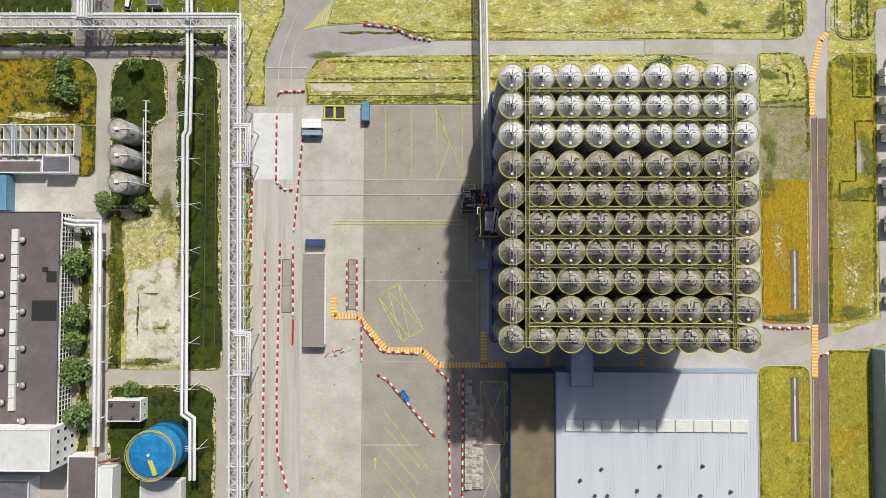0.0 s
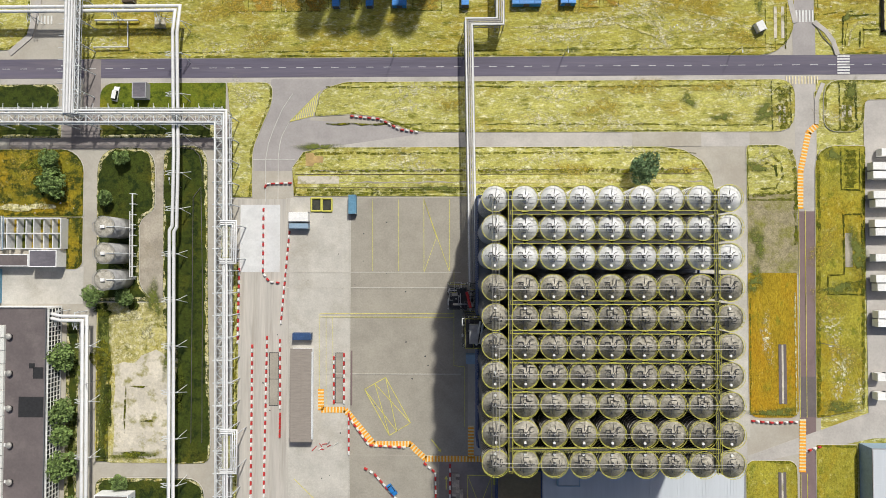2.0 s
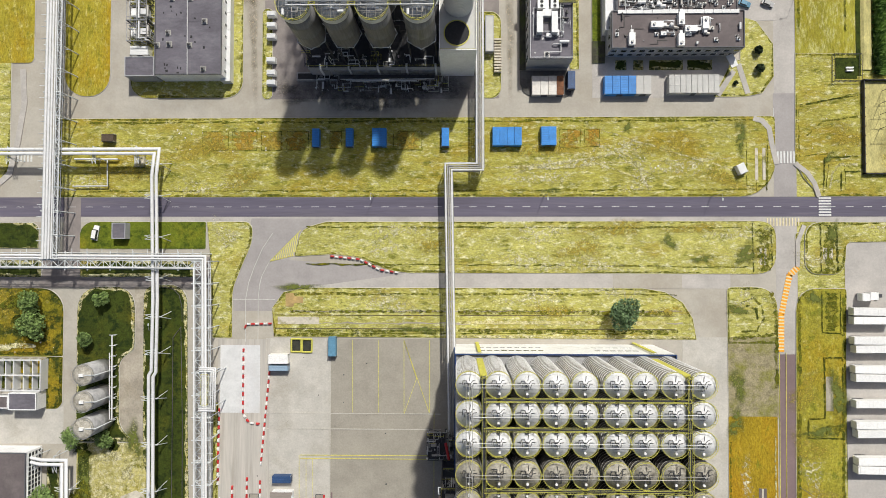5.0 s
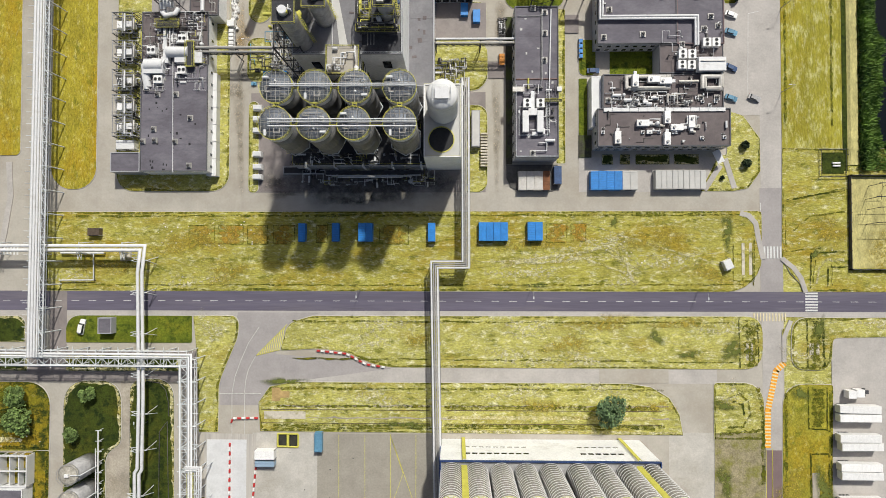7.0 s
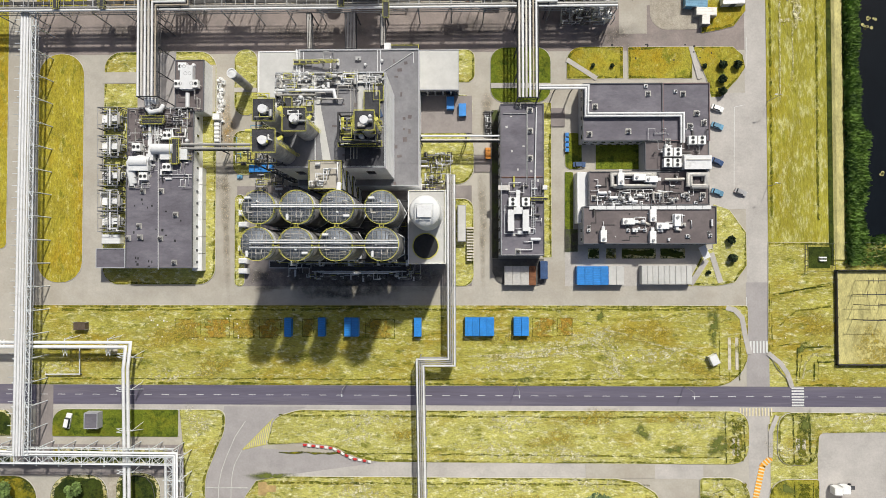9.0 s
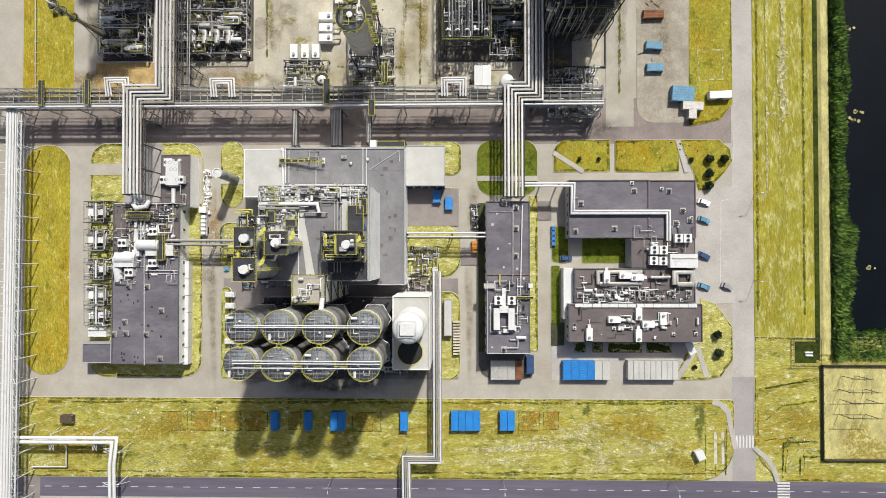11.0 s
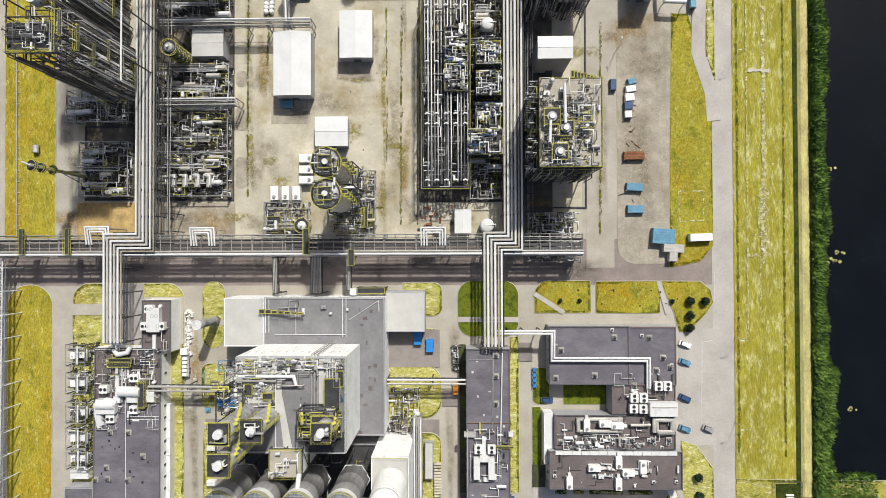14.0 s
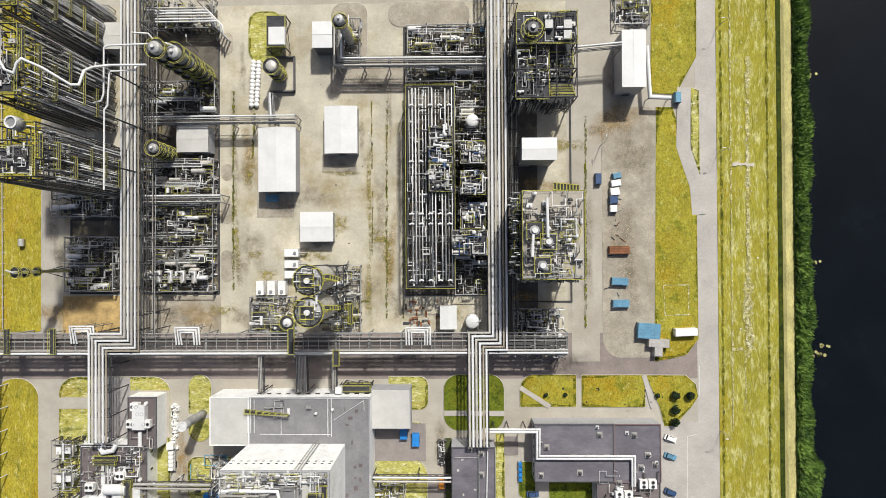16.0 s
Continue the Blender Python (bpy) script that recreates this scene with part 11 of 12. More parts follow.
# ---- roof details and worn ground ----
# compressor hall roof
e = thing("roof_pipe_run", *(-78.6, 167.9), 7.6, "thin pale conduits along the hall roof", "pipes")
for p, q, r in (((-78.7, 192.7), (-78.3, 143.3), 0.13), ((-78.0, 175.2), (-67.2, 175.2), 0.1), ((-77.9, 174.2), (-67.2, 174.2), 0.1), ((-86.6, 177.8), (-86.6, 170.8), 0.14), ((-84.3, 177.8), (-84.3, 170.8), 0.14), ((-82.0, 177.8), (-82.0, 170.8), 0.14), ((-81.0, 195.0), (-80.9, 182.2), 0.2), ((-79.8, 195.0), (-79.7, 182.2), 0.2), ((-88.9, 197.8), (-67.7, 197.8), 0.12), ((-68.9, 197.4), (-68.8, 185.1), 0.14), ((-73.5, 192.7), (-67.9, 192.7), 0.1)):
    Geo().pipe([(*p, 7.85), (*q, 7.85)], r, 6).make("conduit", PIPE_W, e)
deck(e, *(-83.8, 192.1), *(-76.2, 193.8), 8.9)
e = thing("hall_air_plant", *(-74.0, 182.2), 7.1, "white air handling plant with yellow rails on the hall roof", "air plant")
for p, q, h in (((-77.4, 180.2), (-72.8, 184.7), 2.2), ((-71.7, 180.2), (-68.4, 184.3), 1.6), ((-87.7, 176.4), (-81.2, 181.3), 2.6), ((-82.0, 180.0), (-79.7, 182.2), 2.0)):
    Geo().box(*p, 7.1, *q, 7.1 + h).make("casing", PIPE_W, e)
Geo().pipe([(*(-87.3, 179.4), 8.6), (*(-88.1, 176.6), 8.6), (*(-87.3, 171.5), 8.0)], 0.8, 12).make("elbow", PIPE_W, e)
Geo().pipe([(*(-82.3, 197.6), 8.2), (*(-80.8, 196.1), 8.8), (*(-77.5, 196.8), 8.8), (*(-76.8, 198.7), 8.2)], 0.8, 12).make("elbow", PIPE_W, e)
deck(e, *(-73.4, 178.5), *(-70.9, 187.0), 9.6)
clutter(e, -89.0, 170.8, -67.4, 197.6, 7.1, 8.6, 210, 3301, ((PIPE_W, 0.42), (PIPE_G, 0.28), (PIPE_D, 0.22), (RAIL_Y, 0.08)))
machinery(e, random.Random(501), *(-79.2, 175.6), *(-68.8, 190.8), 7.1, 34, (PIPE_W, PIPE_G, STEEL_G, WHITE), 1.6)


def patches(label, x0, y0, x1, y1, z, count, seed, material, lo=0.3, hi=1.2):
    """Repair patches and small marks scattered over one roof."""
    rng = random.Random(seed)
    x0, x1, y0, y1 = min(x0, x1), max(x0, x1), min(y0, y1), max(y0, y1)
    g = Geo()
    for k in range(count):
        x, y = rng.uniform(x0 + 1, x1 - 1), rng.uniform(y0 + 1, y1 - 1)
        g.obox(x, y, z - 0.02, rng.uniform(lo, hi), rng.uniform(lo, hi), 0.05 + k * 0.0004, rng.uniform(-8, 8))
    tagged(g.make("roof_patch", material), label, "roof patch", "", "structure")


patches("dark bitumen repair patches on the hall roof", -88.3, 143.2, -67.9, 168.9, 7.58, 22, 511, DARK, 0.3, 0.9)
patches("square bitumen sheets patched on the north hall roof", -88.8, 170.7, -68.4, 197.5, 7.08, 14, 512, ROOF, 1.5, 4.0)
patches("dark repair patches on the process hall roof", -2.3, 168.6, 9.3, 214.4, 12.28, 16, 513, ROOF_BROWN, 0.4, 1.6)
patches("dark repair marks on the tower roof", -18.1, 174.1, -0.3, 196.8, 35.79, 14, 514, ROOF_BROWN, 0.3, 1.4)
patches("pale repair marks on the strip roof", 37.2, 148.4, 50.0, 197.0, 9.09, 14, 515, ROOF_GREY, 0.3, 0.8)
patches("dark repair marks on the laboratory roof", 69.2, 211.3, 108.2, 218.7, 9.12, 12, 516, DARK, 0.3, 0.8)
# low panelled front along the compressor hall
(x0, y0), (x1, y1) = (-68.8, 142.8), (-65.5, 178.4)
e = thing("lean_to", x1, y0, 0, "low white panelled lean-to with dark slit windows", "lean-to")
n = 6
for k in range(n):
    ya, yb = y0 + (y1 - y0) * k / n + 0.08, y0 + (y1 - y0) * (k + 1) / n - 0.08
    p = Geo().prism(rect(x0, ya, x1, yb), 0, 3.4).make("panel", ROOF_WHITE, e)
    Geo().box(x0 + 0.9, (ya + yb) / 2 - 0.9, 3.4, x0 + 1.25, (ya + yb) / 2 + 0.9, 3.46).make("slit_window", DARK if k % 2 else STEEL_G, p)
# extruder tower roof
z = 35.8
g = thing("tower_roof_sheet", *(-25.5, 191.9), z, "pale mineral-felt roof sheets with worn edges", "roof sheet")
for k, (p, q) in enumerate((((-30.1, 196.8), (0.0, 199.9)), ((-30.0, 186.9), (-19.3, 196.5)), ((-6.3, 186.8), (-4.0, 196.5)), ((-18.9, 184.2), (-17.0, 196.5)))):
    Geo().box(*p, z - 0.01, *q, z + 0.03 + 0.01 * k).make("sheet", ROOF_GREY, g)
p, q = (-18.3, 193.6), (-14.7, 173.3)
Geo().prism([(p[0] - 0.5, p[1]), (p[0] + 0.6, p[1]), (q[0] + 0.9, q[1]), (q[0] - 1.6, q[1])], z, z + 0.05).make("sheet", ROOF_GREY, g)
e = thing("tower_roof_pipes", *(-3.5, 193.5), z, "thin pale pipes along the tower roof", "pipes")
for p, q, r in (((-3.8, 200.0), (-3.7, 185.8), 0.14), ((-3.1, 200.0), (-3.1, 185.8), 0.12), ((-2.3, 200.0), (-2.3, 185.8), 0.14), ((-30.2, 195.7), (-18.8, 195.6), 0.22), ((-30.2, 195.0), (-18.8, 195.0), 0.16), ((-19.0, 195.5), (-16.6, 196.5), 0.24), ((-18.7, 194.4), (-18.6, 173.9), 0.16), ((-29.2, 194.8), (-29.2, 187.4), 0.14), ((-28.6, 194.8), (-28.6, 187.4), 0.12), ((-27.9, 194.8), (-27.9, 187.4), 0.14), ((-29.9, 186.1), (-18.8, 186.1), 0.14), ((-11.5, 185.5), (-11.5, 186.8), 0.2), ((-15.6, 195.3), (-5.9, 195.3), 0.06)):
    Geo().pipe([(*p, 36.2), (*q, 36.2)], r, 6).make("pipe", PIPE_W, e)
for p in ((-27.7, 198.4), (-21.4, 198.7), (-20.9, 200.0), (-16.0, 198.7), (-16.2, 196.1), (-10.8, 198.7), (-9.8, 197.4), (-7.4, 197.6), (-4.3, 197.7), (0.1, 198.7)):
    g = Geo()
    g.cyl(*p, z, z + 1.0, 0.5, 10)
    g.obox(p[0] + 0.8, p[1] - 0.5, z, 0.9, 0.7, 0.7, 20)
    g.make("fan", STEEL_G if p[0] > -10 else PIPE_W, e)
d = deck(e, *(-1.8, 191.9), *(1.0, 196.4), 36.4)
Geo().obox(*(-0.3, 188.4), z, 1.6, 2.4, 0.3, 20).make("hatch", NAVY, e, "blue roof hatch")
deck(e, *(-22.0, 188.4), *(-18.9, 190.3), 37.2)
deck(e, *(-27.2, 189.5), *(-24.9, 192.7), 37.2)
clutter(e, -30.0, 186.5, -18.9, 199.8, z, z + 1.3, 120, 3321, ((PIPE_W, 0.4), (PIPE_G, 0.25), (PIPE_D, 0.2), (RAIL_Y, 0.15)))
clutter(e, -18.0, 196.6, 1.0, 199.8, z, z + 0.9, 60, 3322)
clutter(e, -10.6, 178.5, 0.8, 186.2, 38.4, 41.0, 70, 3323)
machinery(e, random.Random(521), *(-30.0, 187.9), *(-19.2, 194.8), z, 30, (PIPE_W, PIPE_G, STEEL_G, PIPE_W), 1.3)
machinery(e, random.Random(522), *(-29.5, 197.1), *(-1.1, 199.4), z, 24, (PIPE_W, PIPE_G, STEEL_G, PIPE_W), 1.0)
deck(e, *(-11.4, 178.3), *(0.9, 179.9), 38.5)
deck(e, *(-11.4, 184.5), *(0.9, 185.5), 38.5)
deck(e, *(-11.4, 179.9), *(-10.0, 184.5), 38.5)
# process hall roof
e = thing("hall_roof_pipes", *(-30.2, 209.2), 12.3, "pale pipes and seams along the process hall roof", "pipes")
for p, q, r in (((-30.6, 215.7), (-30.5, 204.0), 0.18), ((-29.5, 215.7), (-29.4, 204.0), 0.15), ((-28.3, 214.8), (-28.3, 204.0), 0.12), ((-4.0, 215.6), (-4.0, 202.7), 0.15), ((-2.9, 215.6), (-2.9, 202.7), 0.15), ((-1.9, 208.2), (7.8, 214.5), 0.1), ((-19.4, 213.3), (-19.4, 203.3), 0.11), ((-26.4, 203.5), (-3.2, 203.4), 0.12), ((-31.1, 215.3), (9.7, 215.2), 0.12), ((7.8, 214.5), (7.9, 211.0), 0.12)):
    Geo().pipe([(*p, 12.55), (*q, 12.55)], r, 6).make("pipe", PIPE_W, e)
# north stair of the process hall
e = steel_frame("hall_stair", "yellow railed stair and white box north of the hall", *(-0.2, 216.5), *(9.3, 218.4), [4.0, 8.0], 2, 1, STEEL_D)
Geo().box(*(-2.0, 216.2), 8.0, *(0.1, 218.4), 10.5).make("lift_box", ROOF_WHITE, e)
# paving round the rack feet beside the hall
slab(rect(-102.2, 208.6, -90.0, 212.6), 0.27, CONCRETE, "pavement_cross", "pale paved cross path between lawns", "pavement")
slab(rect(-90.0, 198.4, -76.4, 219.6), 0.27, ASPHALT_MID, "rack_paving", "grey paving round the rack feet", "pavement")
slab(rect(-76.4, 198.4, -62.4, 215.0), 0.268, CONCRETE, "switch_paving", "pale paving round the switch house", "pavement")
# dark apron with skips below the annex
slab(rect(9.3, 190.5, 27.4, 203.5), 0.27, ASPHALT_OLD, "annex_apron", "dark asphalt apron below the annex", "pavement")
# irregular stains and worn patches on the plant yard
def soft_mat(name, col, col2, strength, layers=((0.35, 0.3, 0.7), (0.8, 0.25, 0.75))):
    """A stain that soaks into the paving: strong in its middle, fading unevenly to its rim."""
    m = bpy.data.materials.new(name)
    m.use_nodes = True
    N, L = m.node_tree.nodes, m.node_tree.links
    bsdf = N["Principled BSDF"]
    bsdf.inputs["Roughness"].default_value = 0.9
    geo = N.new("ShaderNodeNewGeometry")
    outs = []
    for scale, a, b in layers:
        n = N.new("ShaderNodeTexNoise")
        n.inputs["Scale"].default_value, n.inputs["Detail"].default_value, n.inputs["Roughness"].default_value = scale, 10.0, 0.7
        L.new(geo.outputs["Position"], n.inputs["Vector"])
        r = N.new("ShaderNodeMapRange")
        r.inputs["From Min"].default_value, r.inputs["From Max"].default_value = a, b
        L.new(n.outputs[0], r.inputs["Value"])
        outs.append(r.outputs["Result"])
    mix = N.new("ShaderNodeMix")
    mix.data_type = "RGBA"
    mix.inputs[6].default_value, mix.inputs[7].default_value = rgb(col), rgb(col2)
    L.new(outs[1], mix.inputs[0])
    L.new(mix.outputs[2], bsdf.inputs["Base Color"])
    at = N.new("ShaderNodeAttribute")
    at.attribute_name = "fade"
    mul = N.new("ShaderNodeMath")
    mul.operation = "MULTIPLY"
    L.new(at.outputs["Fac"], mul.inputs[0])
    L.new(outs[0], mul.inputs[1])
    mul2 = N.new("ShaderNodeMath")
    mul2.operation = "MULTIPLY"
    mul2.inputs[1].default_value = strength
    L.new(mul.outputs[0], mul2.inputs[0])
    L.new(mul2.outputs[0], bsdf.inputs["Alpha"])
    return m


STAIN = soft_mat("brown_stain", (0.22, 0.175, 0.11), (0.33, 0.28, 0.20), 0.6)
# dark tone for grease, and for shade painted onto the paving
GREASE_SHADE = soft_mat("grease_and_shade_stain", (0.09, 0.08, 0.068), (0.17, 0.15, 0.125), 0.7)
RUST_WASH = soft_mat("rust_wash", (0.34, 0.20, 0.055), (0.40, 0.29, 0.12), 0.8)


TUFTS = ((1.1, 0.50, 0.60), (1.6, 0.3, 0.7))
MOSS = soft_mat("mossy_paving", (0.22, 0.18, 0.03), (0.33, 0.275, 0.08), 0.9, ((0.6, 0.4, 0.62), (1.2, 0.3, 0.7)))
STRAW_WASH = soft_mat("bleached_straw", (0.60, 0.56, 0.32), (0.72, 0.68, 0.47), 1.0, TUFTS)
OCHRE_WASH = soft_mat("ochre_dry_grass", (0.33, 0.245, 0.02), (0.38, 0.31, 0.05), 0.9, ((0.7, 0.42, 0.6), (1.2, 0.3, 0.7)))
WEED_WASH = soft_mat("dark_weed_patch", (0.075, 0.098, 0.012), (0.16, 0.175, 0.03), 1.0, ((0.6, 0.38, 0.52), (1.4, 0.3, 0.7)))


def soft_stain(x, y, rx, ry, seed, material=STAIN, base=Z2 + 0.012, label="soaked uneven stain on the paving, some with shade in it", name="stain"):
    """A thin soaked patch lying on the paving."""
    rng = random.Random(seed)
    n, ph = 24, [rng.uniform(0, 6.28) for k in range(3)]
    LAYER[0] += 1
    z = base + LAYER[0] * 0.0007
    g, fade = Geo(), [1.0]
    g.v.append((x, y, z))
    for f, w in ((0.4, 1.0), (0.7, 0.75), (1.0, 0.35), (1.35, 0.0)):
        for i in range(n):
            a = 2 * math.pi * i / n
            r = f * (1 + 0.25 * math.sin(2 * a + ph[0]) + 0.18 * math.sin(3 * a + ph[1]) + 0.15 * math.sin(5 * a + ph[2]))
            g.v.append((x + rx * r * math.cos(a), y + ry * r * math.sin(a), z))
            fade.append(w)
    for i in range(n):
        j = (i + 1) % n
        g.face((0, 1 + i, 1 + j))
        for q in range(3):
            b = 1 + q * n
            g.face((b + i, b + n + i, b + n + j, b + j))
    ob = setting(name, g, material, label, "ground patch")
    ob.data.attributes.new("fade", "FLOAT", "POINT").data.foreach_set("value", fade)


def stain(x, y, rx, ry, seed, material=STAIN, z=0.0):
    """A flat uneven stain on the paving."""
    rng = random.Random(seed)
    n = 26
    ph = [rng.uniform(0, 6.28) for k in range(4)]
    pts = []
    for i in range(n):
        a = 2 * math.pi * i / n
        r = 1 + 0.25 * math.sin(2 * a + ph[0]) + 0.18 * math.sin(3 * a + ph[1]) + 0.15 * math.sin(5 * a + ph[2]) + 0.12 * rng.uniform(-1, 1)
        pts.append((x + rx * r * math.cos(a), y + ry * r * math.sin(a)))
    slab(pts, Z2 + 0.012 + z, material, "stain" if z < 0.1 else "rough_growth", "uneven stain or rough growth on the ground", "ground patch")


for i, (p, rx, ry, m) in enumerate((((-62.6, 241.0), 5, 2.6, STAIN), ((-57.6, 239.0), 3, 1.6, STAIN), ((-66.6, 244.0), 4, 2.2, GREASE_SHADE), ((-98.9, 244.1), 3, 3.5, STAIN), ((-100.9, 263.0), 2.5, 4.5, GREASE_SHADE), ((-35.4, 291.5), 1.6, 4, STAIN), ((-33.0, 320.3), 1.5, 5, STAIN), ((5.5, 304.0), 1.2, 5, STAIN), ((9.3, 268.3), 0.9, 6, STAIN), ((-21.5, 279.4), 4, 2.2, GREASE_SHADE), ((-0.5, 292.2), 3.5, 2.2, GREASE_SHADE), ((17.1, 244.6), 1.3, 4, STAIN), ((18.3, 292.0), 0.9, 9, STAIN), ((63.6, 289.6), 5, 3, STAIN), ((88.2, 305.1), 4, 2.2, STAIN), ((93.2, 320.8), 2.2, 4, STAIN), ((-8.6, 266.5), 3.6, 1.6, GREASE_SHADE), ((-36.4, 328.4), 1.2, 7, STAIN), ((15.4, 311.8), 0.8, 8, STAIN), ((-38.5, 258.7), 2.2, 5, STAIN), ((-60.7, 173.1), 2.5, 3, STAIN), ((-54.7, 179.0), 3, 4, GREASE_SHADE), ((-52.9, 208.7), 2, 3, GREASE_SHADE), ((32.1, 198.7), 1.5, 6, STAIN), ((-18.9, 134.8), 9, 1.6, GREASE_SHADE), ((-42.6, 136.8), 5, 1.2, GREASE_SHADE))):
    soft_stain(*p, rx, ry, 600 + i, m)
for i, (x, y, rx, ry) in enumerate(RUSTY):
    soft_stain(x, y, rx, ry, 640 + i, RUST_WASH)
for i, (x, y, rx, ry, m) in enumerate(((-35.0, 240.0, 7, 3, STAIN), (12.0, 276.0, 2.2, 14, STAIN), (7.0, 250.0, 4, 5, STAIN), (-12.0, 283.0, 7, 4, STAIN), (10.5, 322.0, 6, 3, GREASE_SHADE), (-34.0, 264.0, 4, 9, STAIN), (15.5, 262.0, 1.8, 12, RUST_WASH), (-39.5, 300.0, 1.6, 16, STAIN), (60.0, 247.0, 5, 3, RUST_WASH), (84.0, 262.0, 2, 16, STAIN), (97.0, 262.0, 5, 14, STAIN), (99.0, 296.0, 6, 8, STAIN), (-52.0, 241.0, 6, 4, RUST_WASH), (-104.0, 242.0, 5, 4, RUST_WASH), (-104.0, 275.0, 1.5, 14, STAIN), (-30.0, 226.0, 16, 3, GREASE_SHADE), (20.0, 226.5, 18, 3, GREASE_SHADE), (-90.0, 226.0, 12, 3, GREASE_SHADE), (75.0, 224.0, 10, 3, GREASE_SHADE), (-58.5, 160.0, 1.6, 16, STAIN), (-58.0, 192.0, 1.8, 10, RUST_WASH), (31.0, 160.0, 1.6, 14, STAIN), (-10.0, 139.0, 20, 3, GREASE_SHADE))):
    soft_stain(x, y, rx, ry, 670 + i, m)

for i, (x, y, rx, ry) in enumerate(((-34.1, 291.3, 1.6, 5), (-1.7, 290.7, 4.5, 0.9), (-2.9, 273.1, 4, 3), (12.0, 268.0, 2.2, 2.5), (-32.2, 262.5, 2, 1.5), (-27.9, 255.5, 4, 1.6), (3.9, 256.2, 1.2, 1.5), (8.1, 283.0, 1, 14), (7.8, 250.0, 0.9, 14), (14.5, 262.0, 1.4, 9), (-39.0, 270.0, 1.2, 12), (-12.0, 262.0, 5, 2.5), (76.0, 300.0, 5, 2.5), (80.0, 268.0, 2.5, 8), (62.0, 318.0, 4, 3), (-44.0, 243.0, 4, 2), (36.0, 241.0, 5, 2))):
    soft_stain(x, y, rx, ry, 1100 + i, MOSS, label="mossy ochre stain on the plant paving")
# dirty paving before the process silos, with their shade painted into the same stains
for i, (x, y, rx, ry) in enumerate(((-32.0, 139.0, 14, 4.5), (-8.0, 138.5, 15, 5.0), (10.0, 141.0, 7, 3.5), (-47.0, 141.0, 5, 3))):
    soft_stain(x, y, rx, ry, 1130 + i, GREASE_SHADE)
for m, name, lab, spots in ((STRAW_WASH, "straw_patch", "bleached straw patch in the meadow", ((50.0, 115.0, 9, 2.5), (67.6, 119.4, 7, 3.5), (75.5, 112.4, 3, 5), (41.1, 109.7, 10, 2), (74.6, 107.1, 5, 2), (90.4, 113.3, 8, 3), (39.3, 80.6, 12, 2.2), (60.4, 79.8, 9, 2), (41.0, 90.3, 9, 2.5), (107.7, 90.6, 7, 2.5), (131.9, 81.9, 4, 3), (39.2, 68.3, 9, 2), (67.3, 70.2, 8, 1.8), (110.1, 68.8, 2.5, 4), (159.7, 92.5, 5, 2), (135.1, -5.0, 4, 8), (132.5, 10.2, 4, 4), (140.6, -12.6, 3, 4), (110.7, 6.3, 2, 6), (-118.2, 108.0, 9, 2), (-74.3, 106.8, 9, 2), (-12.0, 86.0, 6, 2), (-11.0, 66.2, 9, 2.5), (-68.2, 89.9, 3, 5), (-7.2, 91.6, 9, 2.5))),
                            (OCHRE_WASH, "ochre_patch", "dry ochre patch in the meadow", ((41.1, 119.4, 8, 2.5), (85.2, 121.2, 9, 4), (102.6, 109.8, 7, 3), (67.5, 92.1, 9, 3), (55.1, 85.1, 8, 2.5), (93.7, 92.2, 8, 2), (144.5, 123.9, 5, 4), (165.2, 115.2, 9, 6), (46.2, 64.0, 9, 1.8), (84.8, 64.2, 6, 2), (131.6, 17.8, 5, 5), (130.0, 36.9, 4, 6), (138.9, 0.7, 4, 4), (-78.4, 119.7, 9, 4), (-100.2, 111.9, 8, 3), (-62.4, 109.7, 8, 3), (-145.5, 66.3, 5, 5), (4.0, 86.5, 6, 2))),
                            (WEED_WASH, "weed_patch", "dark green weed clump in the meadow", ((111.1, 83.6, 3, 4), (71.2, 127.0, 1, 1.8), (85.0, 87.8, 2.5, 2), (96.3, 81.8, 3, 1.4), (139.2, 116.0, 1.2, 1.4), (140.6, 90.7, 1.5, 4), (108.3, 64.4, 4, 1.5), (133.5, 68.9, 3, 2), (109.7, 123.9, 2, 5), (44.6, 105.3, 3, 1), (141.3, 35.0, 2.5, 8), (135.5, 23.5, 5, 2), (108.2, 38.8, 2, 5), (107.1, 26.3, 2, 5), (113.2, -18.4, 6, 1.5), (134.9, -16.4, 6, 1.5), (-115.6, 3.4, 2.5, 9), (-116.6, -19.9, 1.6, 9), (-99.0, 19.0, 3, 5), (-93.9, -0.4, 1.5, 6), (-106.2, -34.3, 7, 1.2), (-127.0, -27.7, 2, 7), (-125.4, -4.5, 2, 6), (-111.1, 32.7, 4, 5), (-42.4, 72.1, 6, 1.2), (0.7, 57.5, 7, 1.2)))):
    for i, (x, y, rx, ry) in enumerate(spots):
        soft_stain(x, y, rx, ry, 1150 + i, m, BED_TOP + 0.09, lab, name)

